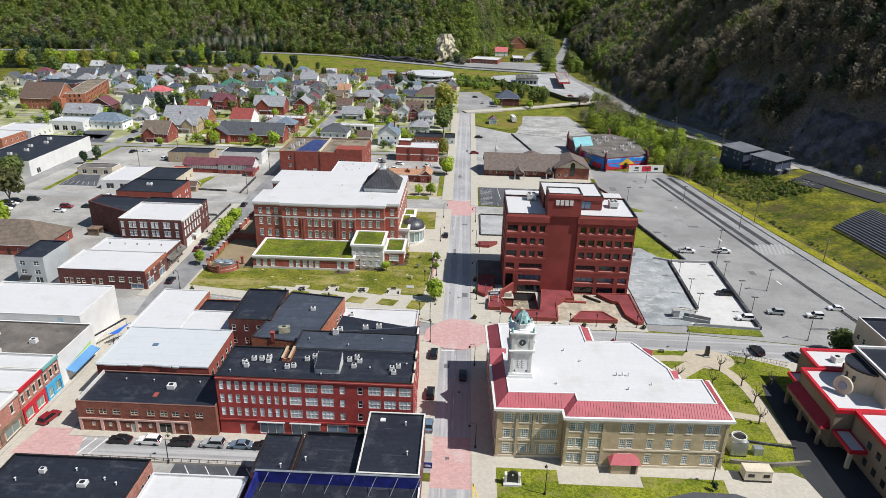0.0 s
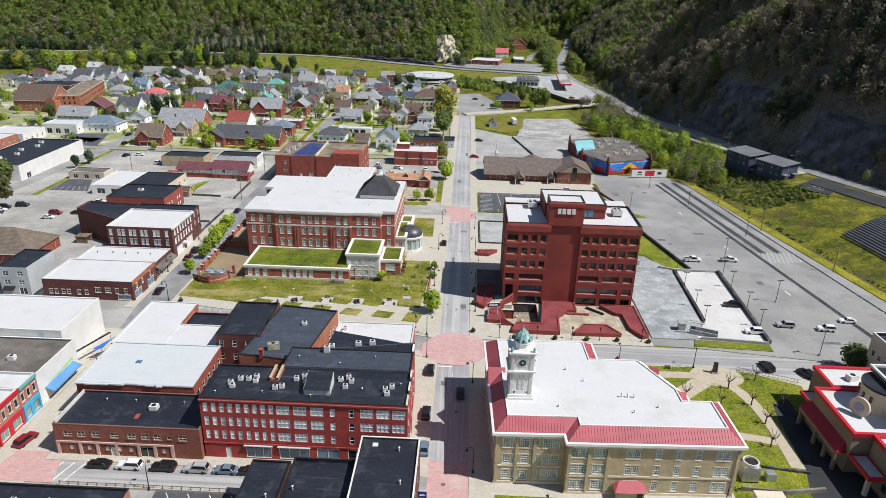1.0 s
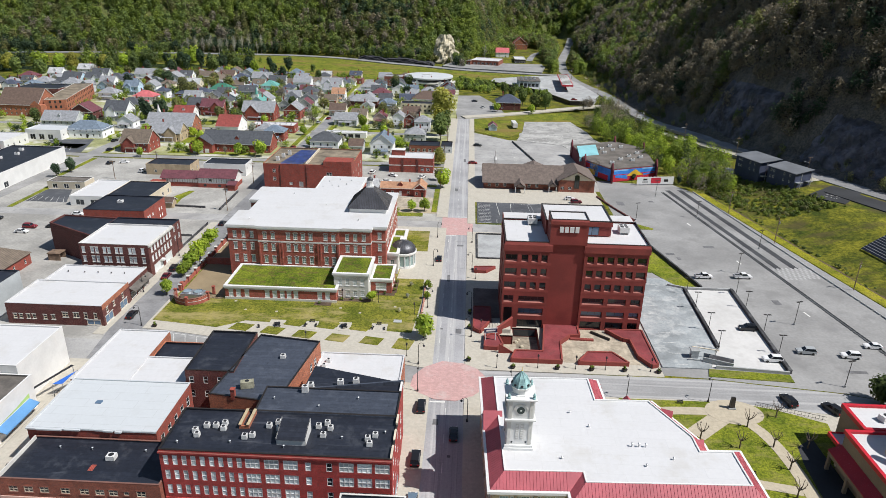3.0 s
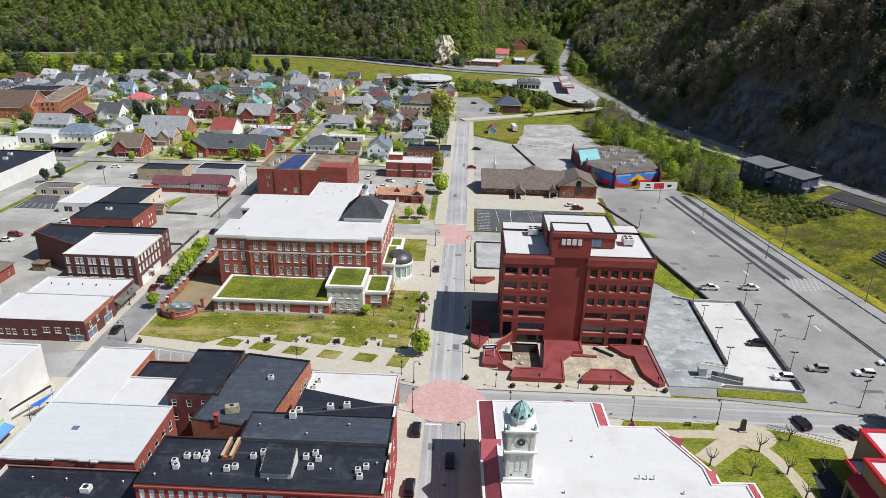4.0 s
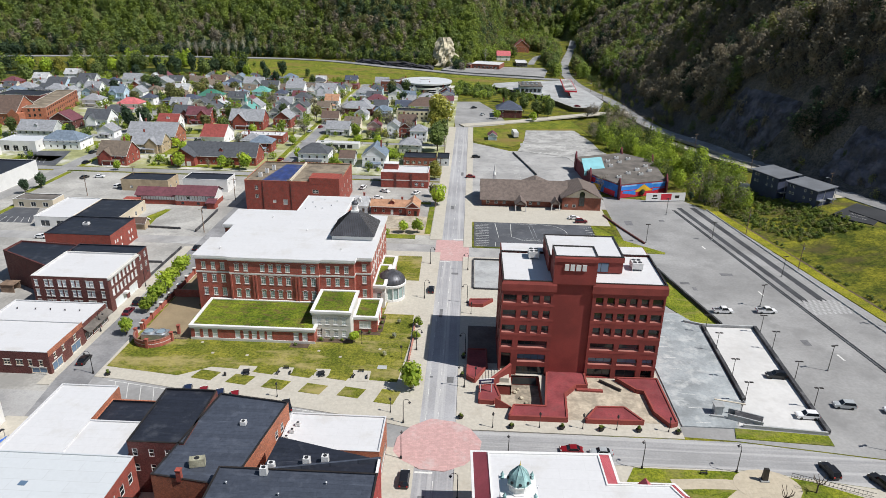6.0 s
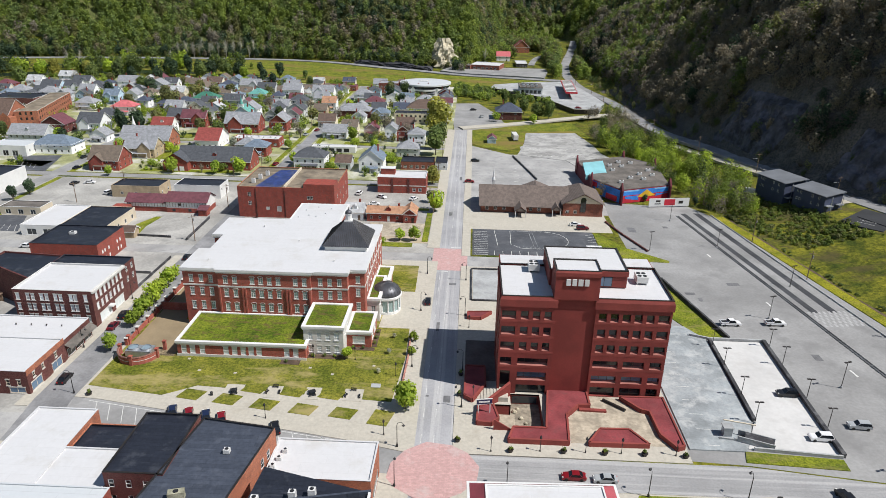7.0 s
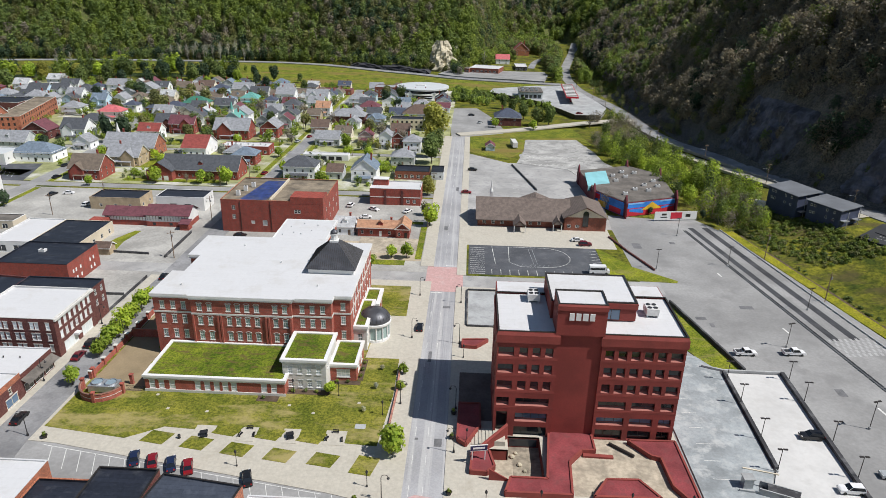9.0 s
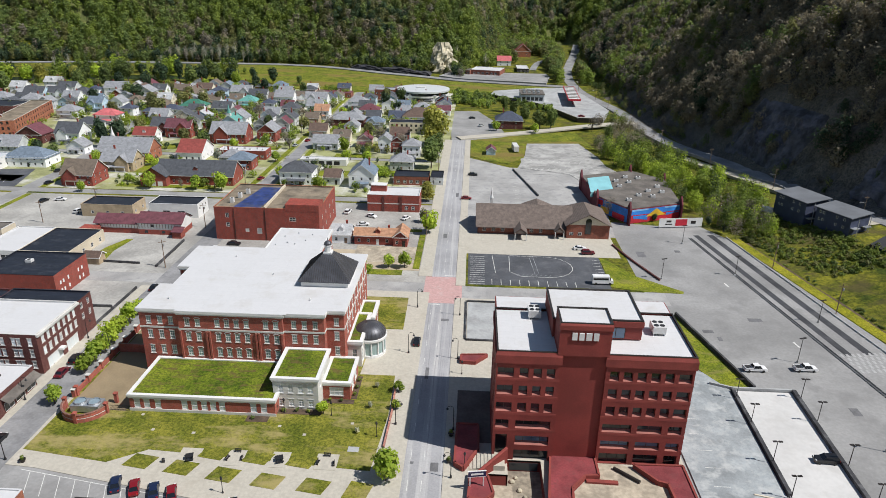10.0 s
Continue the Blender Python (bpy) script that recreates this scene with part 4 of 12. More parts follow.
office_tower()
for ux, uy in ((18.2, 189.5), (42.6, 184.5)):
    u = thing("cooling_unit", "grey four-fan rooftop cooling unit", "rooftop unit", ux, uy, 25.0, 0, "tower cooling units")
    part("casing", Geo().box(-1.3, 1.3, -1.6, 1.6, 0.5, 2.0), white_unit, u)
    part("frame", Geo().box(-1.2, -1.0, -1.5, 1.5, 0, 0.5).box(1.0, 1.2, -1.5, 1.5, 0, 0.5), steel, u)
    for fx in (-0.6, 0.6):
        for fy in (-0.75, 0.75):
            part("fan", Geo().disc((fx, fy, 2.05), 0.48, sides=14, thick=0.1), black_iron, u)


# ---- courthouse ----
def courthouse():
    cx, cy = -49.2, 218.0
    o = thing("courthouse", "three-storey red brick courthouse with white cornice and green roofs", "courthouse", cx, cy)
    H = 16.6

    def body(name, x0, x1, y0, y1, h, wall_mat, roof_mat, holes, lip=0.7, cornice=0.5, glazing=None, surround=None, base=0.0, string=None, frame_mat=None):
        w, d = x1 - x0, y1 - y0
        lx, ly = (x0 + x1) / 2 - cx, (y0 + y1) / 2 - cy
        g = Geo()
        for s in "senw":
            facade(g, s, w, d, base, h, [q[:4] for q in holes.get(s, [])])
        me = bpy.data.meshes.new("wall")
        me.from_pydata(g.v, [], g.f)
        me.materials.append(wall_mat)
        wall = put("wall", me, o, (lx, ly, 0))
        for s, items in holes.items():
            for q in items:
                add_window(wall, s, w, d, q, q[4], frame_mat or white_paint, glazing or glass_green, surround or limestone)
        c, k = Geo(), cornice
        i = 0.5 if roof_mat is sedum else 0.1
        inn = rect(-w / 2 + i, w / 2 - i, -d / 2 + i, d / 2 - i)
        out = lambda q: rect(-w / 2 - q, w / 2 + q, -d / 2 - q, d / 2 + q)
        c.ring(out(k), inn, h + 0.05, h + lip)
        part("frieze", Geo().ring(out(k * 0.5), rect(-w / 2 + 0.01, w / 2 - 0.01, -d / 2 + 0.01, d / 2 - 0.01), h - 0.42, h + 0.048), white_paint, wall)
        part("cornice", c, white_paint, wall, "deep white painted cornice")
        part("roof", Geo().box(-w / 2 + i - 0.05, w / 2 - i + 0.05, -d / 2 + i - 0.05, d / 2 - i + 0.05, h - 0.2, h + (lip - 0.25 if roof_mat is sedum else lip - 0.02)), roof_mat, wall)
        if string:
            t = Geo()
            for z in string:
                t.box(-w / 2 - 0.1, w / 2 + 0.1, -d / 2 - 0.1, -d / 2 - 0.003, z, z + 0.45)
                t.box(w / 2 + 0.003, w / 2 + 0.1, -d / 2, d / 2, z, z + 0.45)
                t.box(-w / 2 - 0.1, -w / 2 - 0.003, -d / 2, d / 2, z, z + 0.45)
            part("string_course", t, limestone, wall)
        return wall

    def rows(us, w, style, zs=(5.2, 9.3, 13.2), h=2.15):
        return [(u, z, w, h if z < 12 else h - 0.2, style) for z in zs for u in us]

    body("west_bay", -73.6, -64.0, 201.2, 214.0, H, brick_court, white_roof, {"s": rows((-2.6, 0.1, 2.7), 1.15, "cross"), "w": rows((-3.5, 0, 3.5), 1.15, "cross")}, string=(12.1,))
    mid = body("middle", -63.99, -39.0, 200.6, 240.0, H + 0.02, brick_court, white_roof, {"s": rows((-10.4, -7.9, -3.2, -0.9, 1.4, 3.8, 8.4, 10.8), 1.2, "arch")}, string=(12.1,))
    for u in (-5.9, -5.2, 6.0, 6.7, -12.2, 12.2):
        part("pilaster", Geo().box(u - 0.22, u + 0.22, -19.7 - 0.3, -19.7 - 0.003, 0.2, 12.0), brick_court, mid)
    body("east_bay", -38.99, -29.3, 201.2, 216.0, H, brick_court, white_roof, {"s": rows((-2.4, 0.1, 2.7), 1.15, "cross")}, string=(12.1,))
    body("corner", -29.29, -25.0, 203.4, 238.0, H - 0.02, brick_court, white_roof, {"s": rows((0.3,), 1.15, "cross"), "e": rows((-13, -10, -6, -2, 2, 6, 10, 14), 1.15, "cross")}, string=(12.1,))
    body("north_west_bay", -73.8, -64.0, 225.8, 240.0, H - 0.03, brick_court, white_roof, {"s": rows((-2.6, 0.6), 1.15, "cross"), "w": rows((-4, 0, 4), 1.15, "cross")}, string=(12.1,))
    body("link", -70.5, -64.01, 214.01, 225.79, H - 0.06, brick_court, white_roof, {"w": rows((-3, 1), 1.15, "cross")}, lip=0.4, cornice=0.25)
    rear = body("rear", -55.0, -39.2, 240.01, 259.0, H - 0.8, brick_court, white_roof, {"w": rows((-6, -2, 2, 6), 1.15, "cross")})
    part("infill_roof", Geo().box(-38.98 - cx, -29.3 - cx, 216.01 - cy, 237.9 - cy, 0, H + 0.5), white_roof, o)
    part("roof_sheet", Geo().prism([(x - cx, y - cy) for x, y in ((-74.05, 200.75), (-64.45, 200.75), (-64.45, 200.15), (-37.95, 200.15), (-37.95, 240.4), (-74.25, 240.4), (-74.25, 225.35), (-70.8, 225.35), (-70.8, 214.45), (-74.05, 214.45))], H + 0.725, H + 0.78), white_roof, o, "seamless white roof membrane")
    part("roof_sheet", Geo().prism([(x - cx, y - cy) for x, y in ((-37.94, 200.75), (-28.85, 200.75), (-28.85, 202.95), (-24.55, 202.95), (-24.55, 238.4), (-37.94, 238.4))], H + 0.71, H + 0.76), white_roof, o, "seamless white roof membrane")
    # low west wing with planted roof
    wing = body("wing", -69.9, -37.3, 184.9, 200.58, 3.9, brick_court, sedum, {"s": [(u, 1.0, 1.35, 2.2, "sash") for u in (-14.6, -12.4, -9.9, -3.9, -1.7, 0.5, 2.5, 4.5, 11.5, 13.8)], "w": [(u, 1.0, 1.2, 2.1, "sash") for u in (-4, 0, 4)]}, lip=0.62, cornice=0.32, glazing=glass_white)
    part("plinth", Geo().box(-16.45, 16.45, -8.0, -7.843, 0, 0.85), limestone, wing)
    # stone annex with planted roof
    body("annex", -38.4, -28.3, 187.9, 200.59, 7.7, limestone, sedum, {"s": [(u, 4.4, 1.15, 2.2, "arch") for u in (-3.3, -1.1, 1.1, 3.3)] + [(u, 0.9, 1.15, 1.9, "cross") for u in (-3.3, -1.1, 1.1, 3.3)], "w": [(2.5, 5.0, 1.0, 1.8, "cross")], "e": [(-4, 5.0, 1.1, 1.8, "cross"), (0, 5.0, 1.1, 1.8, "cross")]}, lip=0.65, cornice=0.4, glazing=glass_blind, surround=white_paint)
    body("annex_east", -28.29, -22.0, 192.3, 203.3, 4.2, brick_court, sedum, {"s": [(0, 1.2, 3.2, 2.0, "triple")], "e": [(-2, 1.2, 2.4, 2.0, "triple"), (2, 1.2, 2.4, 2.0, "triple")]}, lip=0.62, cornice=0.36, glazing=glass_white)
    body("entrance", -24.99, -21.6, 206.5, 221.5, 6.6, limestone, sedum, {"s": [(0, 1.5, 1.2, 3.6, "cross")], "e": [(-5.8, 1.2, 1.2, 3.4, "cross"), (5.8, 1.2, 1.2, 3.4, "cross")]}, lip=0.8, cornice=0.4, surround=white_paint)
    body("north_east_annex", -24.99, -20.8, 221.6, 231.0, 5.4, brick_court, sedum, {"s": [(0.5, 1.2, 1.6, 2.2, "cross")], "e": [(-2.5, 1.2, 1.2, 2.2, "cross"), (2.5, 1.2, 1.2, 2.2, "cross")]}, lip=0.9, cornice=0.5)
    # glazed rotunda with a dark dome
    rx, ry = -20.6 - cx, 214.2 - cy
    rot = part("rotunda", Geo().lathe([(4.1, 0), (4.1, 0.9), (3.95, 0.9), (3.95, 1.0)], 28, rx, ry).lathe([(4.0, 4.6), (4.3, 4.7), (4.45, 5.0), (4.45, 5.5), (4.1, 5.6)], 28, rx, ry), white_paint, o, "round glazed entrance pavilion")
    part("rotunda_glazing", Geo().lathe([(3.8, 1.0), (3.8, 4.6)], 28, rx, ry), glass_green, rot)
    for i in range(14):
        a = 2 * math.pi * i / 14
        k = Geo().tube((rx + 3.93 * math.cos(a), ry + 3.93 * math.sin(a), 0.9), (rx + 3.93 * math.cos(a), ry + 3.93 * math.sin(a), 4.65), 0.2, 0.18, 8)
        part("column", k, white_paint, rot)
    prof = [(4.2 * math.cos(t), 5.6 + 3.1 * math.sin(t)) for t in [i * math.pi / 2 / 9 for i in range(9)]] + [(0.15, 8.75)]
    part("dome", Geo().lathe(prof, 36, rx, ry), lead_grey, rot, "dark seamed metal dome", smooth=True)
    seams = Geo()
    for i in range(24):
        a = 2 * math.pi * i / 24
        pts = [(rx + (r + 0.03) * math.cos(a), ry + (r + 0.03) * math.sin(a), z + 0.02) for r, z in prof[:-1:2]]
        for p0, p1 in zip(pts, pts[1:]):
            seams.tube(p0, p1, 0.035, sides=4)
    part("seam", seams, bronze, rot)
    # pyramid roof with lantern
    px0, px1, py0, py1, ze, za = -38.8 - cx, -25.6 - cx, 215.2 - cy, 229.0 - cy, 19.0, 24.2
    drum = part("roof_drum", Geo().box(px0 + 0.6, px1 - 0.6, py0 + 0.6, py1 - 0.6, 16.8, ze), white_paint, o)
    mx, my, tt = (px0 + px1) / 2, (py0 + py1) / 2, 1.3
    g = Geo()
    lo = [(px0, py0), (px1, py0), (px1, py1), (px0, py1)]
    hi = [(mx - tt, my - tt), (mx + tt, my - tt), (mx + tt, my + tt), (mx - tt, my + tt)]
    for i in range(4):
        j = (i + 1) % 4
        g.face((*lo[i], ze), (*lo[j], ze), (*hi[j], za), (*hi[i], za))
        g.face((*lo[i], ze - 0.25), (*lo[j], ze - 0.25), (*lo[j], ze), (*lo[i], ze))
    g.face(*[(*q, za) for q in hi])
    g.face(*[(*q, ze - 0.25) for q in reversed(lo)])
    roof = part("pyramid_roof", g, lead_grey, o, "dark standing-seam pyramid roof")
    s = Geo()
    for i in range(4):
        j = (i + 1) % 4
        for k in range(0, 25):
            f = k / 24
            a = Vector((*lo[i], ze)).lerp(Vector((*lo[j], ze)), f)
            b0, b1 = Vector((*hi[i], za)), Vector((*hi[j], za))
            # ribs run straight up the slope until they meet the hip
            e = (Vector((*lo[j], 0)) - Vector((*lo[i], 0))).length
            reach = min(1.0, min(f, 1 - f) * e / (e / 2 - tt))
            up = Vector((mx, my, 0)) - (Vector((*lo[i], 0)) + Vector((*lo[j], 0))) / 2
            n = up.normalized()
            b = a + n * (up.length - tt) * reach + Vector((0, 0, (za - ze) * reach))
            if reach > 0.02:
                s.tube(a + Vector((0, 0, 0.04)), b + Vector((0, 0, 0.04)), 0.05, sides=4)
    part("seam", s, bronze, roof)
    lan = part("lantern", Geo().box(mx - 1.1, mx + 1.1, my - 1.1, my + 1.1, za - 0.2, za + 0.5).lathe([(0.95, za + 0.5), (0.9, za + 2.0), (1.15, za + 2.1), (1.15, za + 2.3)], 8, mx, my), white_paint, o, "white roof lantern")
    part("lantern_dome", Geo().lathe([(1.0, za + 2.3), (0.95, za + 2.8), (0.6, za + 3.2), (0.12, za + 3.45), (0.06, za + 4.2)], 12, mx, my), lead_grey, lan)
    return o


courthouse()
for vx, vy in ((-53, 245), (-50, 247), (-47.5, 246), (-45, 249), (-52, 252), (-44, 254), (-48.5, 255)):
    roof_vent(vx, vy, 15.7 + 0.68, 0.35)
for vx, vy in ((-60.5, 233), (-68, 206), (-47, 222), (-34, 208)):
    roof_vent(vx, vy, 17.35, 0.45, white_unit)


# ---- city hall with clock tower ----
def city_hall():
    cx, cy = 27.0, 110.0
    o = thing("city_hall", "three-storey tan brick hall with red metal mansard and white roof", "city hall", cx, cy + 1.9, 0.0, 1.9)
    outline = [(4.6, 97.0), (17.6, 97.0), (17.6, 94.6), (48.9, 94.6), (48.9, 107.2), (43.2, 107.2), (43.2, 109.5), (37.5, 121.8), (28.0, 121.8), (28.0, 129.0), (4.6, 129.0)]
    P = [(x - cx, y - cy) for x, y in outline]
    n = len(P)
    H = 11.6
    zs = (1.2, 4.75, 8.4)
    west_end = [(u, z, 1.45, 2.1, "grid") for z in zs for u in (-4.4, -2.6, -0.9, 0.9, 3.0, 4.7)]
    east_end = [(u, z, w + 0.15, 2.1, "grid") for z in zs for u, w in ((-14.5, 1.4), (-12.7, 1.4), (-10.2, 1.3), (-8.7, 1.3), (-4.4, 1.0), (-3.0, 1.0), (0.9, 0.95), (4.6, 0.95), (8.2, 0.95), (12.0, 1.0), (13.4, 1.0))]
    side = [(u, z, 1.45, 2.1, "grid") for z in zs for u in (-13, -10, -7, -4, -1, 2, 5, 8, 11, 14)]
    g = Geo()
    walls = {(0, 1): west_end, (2, 3): east_end, (10, 0): side}
    made = []
    for i in range(n):
        j = (i + 1) % n
        a, b = Vector((*P[i], 0)), Vector((*P[j], 0))
        e = b - a
        length, turn = e.length, math.degrees(math.atan2(e.y, e.x))
        t = Geo()
        holes = walls.get((i, j), [])
        facade(t, "s", length, 0.0, 0, H, [q[:4] for q in holes], 0.2)
        m = Matrix.Translation((a + b) / 2) @ Matrix.Rotation(radians(turn), 4, "Z")
        k = len(g.v)
        g.v += [tuple(m @ Vector(v)) for v in t.v]
        g.f += [tuple(k + q for q in f) for f in t.f]
        made.append((holes, (a + b) / 2, turn))
    me = bpy.data.meshes.new("wall")
    me.from_pydata(g.v, [], g.f)
    me.materials.append(brick_tan)
    wall = put("wall", me, o)
    for holes, c, turn in made:
        for q in holes:
            f, pn, s, hd = window_meshes(q[2], q[3], q[4], white_paint, glass_green, cream_paint)
            ca, sa = math.cos(radians(turn)), math.sin(radians(turn))
            w = put("window", f, wall, (c.x + q[0] * ca, c.y + q[0] * sa, q[1]), turn)
            put("pane", pn, w)
            put("sill", s, w)
            put("lintel", hd, w)
    # stone band, pilasters and plinth on the front walls
    t = Geo()
    for x0, x1, y in ((4.6, 17.6, 97.0), (17.6, 48.9, 94.6)):
        t.box(x0 - cx - 0.1, x1 - cx + 0.1, y - cy - 0.14, y - cy - 0.003, 4.1, 4.45)
        t.box(x0 - cx - 0.12, x1 - cx + 0.12, y - cy - 0.16, y - cy - 0.003, 0, 0.7)
        t.box(x0 - cx - 0.1, x1 - cx + 0.1, y - cy - 0.14, y - cy - 0.003, 10.75, 11.1)
    part("stone_band", t, cream_paint, wall)
    for x, y in ((4.9, 97.0), (8.6, 97.0), (11.9, 97.0), (17.2, 97.0), (17.95, 94.6), (21.5, 94.6), (25.0, 94.6), (48.6, 94.6)):
        part("pilaster", Geo().box(x - cx - 0.28, x - cx + 0.28, y - cy - 0.22, y - cy - 0.003, 0.7, 10.74), brick_tan, wall)

    def inset(k):
        out = []
        for i in range(n):
            p0, p1, p2 = Vector(P[i - 1]), Vector(P[i]), Vector(P[(i + 1) % n])
            d0, d1 = (p1 - p0).normalized(), (p2 - p1).normalized()
            n0, n1 = Vector((-d0.y, d0.x)), Vector((-d1.y, d1.x))
            s = (n0 + n1) / (1 + n0.dot(n1))
            out.append(tuple(p1 + s * k))
        return out

    eave, foot, crest = inset(-0.75), inset(-0.3), inset(2.1)
    g = Geo()
    for i in range(n):
        j = (i + 1) % n
        g.face((*P[i], H - 0.5), (*P[j], H - 0.5), (*eave[j], H - 0.15), (*eave[i], H - 0.15))
        g.face((*eave[i], H - 0.15), (*eave[j], H - 0.15), (*eave[j], H + 0.35), (*eave[i], H + 0.35))
        g.face((*eave[i], H + 0.35), (*eave[j], H + 0.35), (*foot[j], H + 0.4), (*foot[i], H + 0.4))
    part("gutter", g, white_paint, o, "white moulded eaves gutter")
    top = H + 2.3
    g, sides = Geo(), []
    for i in range(n):
        j = (i + 1) % n
        s = Geo()
        sides.append(s)
        g.face((*foot[i], H + 0.35), (*foot[j], H + 0.35), (*crest[j], top), (*crest[i], top))
        a, b, c, d = Vector((*foot[i], H + 0.39)), Vector((*foot[j], H + 0.39)), Vector((*crest[j], top + 0.04)), Vector((*crest[i], top + 0.04))
        count = int((b - a).length / 0.55)
        e = (b - a).normalized()
        for k in range(count + 1):
            u = k * 0.55
            p = a + e * u
            lo, hi = (d - a).dot(e), (c - a).dot(e)
            f = 1.0
            if u < lo:
                f = u / max(lo, 1e-3)
            elif u > hi:
                f = ((b - a).length - u) / max((b - a).length - hi, 1e-3)
            up = (d - a) - e * lo
            if 0.03 < f:
                s.tube(p, p + up * min(1.0, f), 0.022, sides=4)
    mans = part("mansard", g, red_metal, o, "red standing-seam metal mansard roof")
    for s in sides:
        if s.v:
            part("seam", s, red_metal, mans)
    c = Geo()
    inner = inset(2.35)
    for i in range(n):
        j = (i + 1) % n
        c.face((*crest[i], top), (*crest[j], top), (*crest[j], top + 0.12), (*crest[i], top + 0.12))
        c.face((*crest[i], top + 0.12), (*crest[j], top + 0.12), (*inner[j], top + 0.12), (*inner[i], top + 0.12))
        c.face((*inner[i], top + 0.12), (*inner[j], top + 0.12), (*inner[j], top - 0.2), (*inner[i], top - 0.2))
    part("roof_edge", c, white_paint, o)
    part("roof", Geo().prism(inner, top - 0.6, top - 0.1), white_roof, o, "white membrane flat roof")
    # gablets on the garden side, set back into the mansard
    for gx, gy, turn in ((40.0, 116.6, 65), (42.9, 108.4, 90), (32.5, 121.6, 180)):
        ww, zz = 1.5, H + 2.2
        q = Geo().face((-ww, 0, H + 0.42), (ww, 0, H + 0.42), (0, 0, zz))
        part("gable", q.face((-ww, 0, H + 0.42), (0, 0, zz), (0, 2.4, zz)).face((ww, 0, H + 0.42), (0, 0, zz), (0, 2.4, zz)), red_metal, o, at=(gx - cx, gy - cy, 0), turn=turn)
    # west gable over the street door
    q = Geo()
    q.face((4.0 - cx, 112 - cy, H + 0.4), (4.0 - cx, 117 - cy, H + 0.4), (4.0 - cx, 114.5 - cy, H + 3.0))
    q.face((4.0 - cx, 112 - cy, H + 0.4), (4.0 - cx, 114.5 - cy, H + 3.0), (7.5 - cx, 114.5 - cy, H + 3.0), (7.5 - cx, 112 - cy, H + 0.4))
    q.face((4.0 - cx, 117 - cy, H + 0.4), (4.0 - cx, 114.5 - cy, H + 3.0), (7.5 - cx, 114.5 - cy, H + 3.0), (7.5 - cx, 117 - cy, H + 0.4))
    part("gable", q, red_metal, o)
    # porch
    pr = part("porch", Geo().box(26.8 - cx, 32.0 - cx, 92.6 - cy, 94.59 - cy, 0, 2.5), brick_tan, o)
    q = Geo()
    x0, x1, y0, y1, z0, z1 = 26.4 - cx, 32.4 - cx, 92.2 - cy, 94.59 - cy, 2.5, 3.4
    q.face((x0, y0, z0), (x1, y0, z0), (x1 - 1.2, y1, z1), (x0 + 1.2, y1, z1))
    q.face((x0, y0, z0), (x0 + 1.2, y1, z1), (x0, y1, z0))
    q.face((x1, y0, z0), (x1, y1, z0), (x1 - 1.2, y1, z1))
    q.face((x0, y0, z0), (x0, y1, z0), (x1, y1, z0), (x1, y0, z0))
    part("porch_roof", q, red_metal, pr)
    part("porch_door", Geo().box(30.6 - cx, 31.6 - cx, 92.52 - cy, 92.597 - cy, 0.1, 2.2), bronze, pr)
    # clock tower
    tx, ty, tz = -17.5, -3.2, top - 0.1
    B = lambda h, z0, z1: (tx - h, tx + h, ty - h, ty + h, tz + z0, tz + z1)
    ct = part("clock_tower", Geo().box(*B(2.12, 0.9, 5.85)), white_paint, o, "white painted clock tower with verdigris dome")
    for nm, h, z0, z1 in (("plinth", 2.55, 0, 0.5), ("plinth", 2.4, 0.5, 1.0), ("cornice", 2.3, 5.85, 6.1), ("cornice", 2.62, 6.1, 6.4), ("clock_stage", 2.2, 6.4, 9.9), ("cornice", 2.38, 9.9, 10.1), ("cornice", 2.6, 10.1, 10.35)):
        part(nm, Geo().box(*B(h, z0, z1)), white_paint, ct)
    dial_mat = surface("dark_dial", (0.03, 0.05, 0.05), 0.4, 0.2)
    void = surface("dark_opening", (0.02, 0.025, 0.03), 0.6, 0.2)
    for sx, sy in ((0, -1), (-1, 0), (1, 0), (0, 1)):
        turn = math.degrees(math.atan2(sx, -sy))
        for u in (-1.78, 1.78):
            part("pilaster", Geo().box(u - 0.26, u + 0.26, -2.2, -2.123, 1.02, 5.6).box(u - 0.32, u + 0.32, -2.24, -2.123, 5.6, 5.84), limestone, ct, at=(tx, ty, tz), turn=turn)
            part("corner_pier", Geo().box(u - 0.3, u + 0.3, -2.32, -2.203, 6.42, 9.88), limestone, ct, at=(tx, ty, tz), turn=turn)
        for u in (-0.42, 0.42):
            part("louvre", Geo().box(u - 0.26, u + 0.26, -2.16, -2.123, 2.2, 5.3), limestone, ct, at=(tx, ty, tz), turn=turn)
            for k in range(6):
                part("louvre_slat", Geo().box(u - 0.2, u + 0.2, -2.2, -2.163, 2.4 + k * 0.47, 2.62 + k * 0.47), white_paint, ct, at=(tx, ty, tz), turn=turn)
        for u in (-1.2, 1.2):
            part("vent_opening", Geo().box(u - 0.14, u + 0.14, -2.15, -2.123, 1.35, 1.7), void, ct, at=(tx, ty, tz), turn=turn)
        hood = Geo()
        for k in range(10):
            a0, a1 = math.pi * k / 10, math.pi * (k + 1) / 10
            for r0, r1, y in ((1.0, 1.25, -2.34),):
                hood.prism([(r0 * math.cos(a0), r0 * math.sin(a0)), (r1 * math.cos(a0), r1 * math.sin(a0)), (r1 * math.cos(a1), r1 * math.sin(a1)), (r0 * math.cos(a1), r0 * math.sin(a1))], 0, 0.14)
        hood.v = [(x, -2.205 - z, y + 8.15) for x, y, z in hood.v]
        part("clock_hood", hood, limestone, ct, at=(tx, ty, tz), turn=turn)
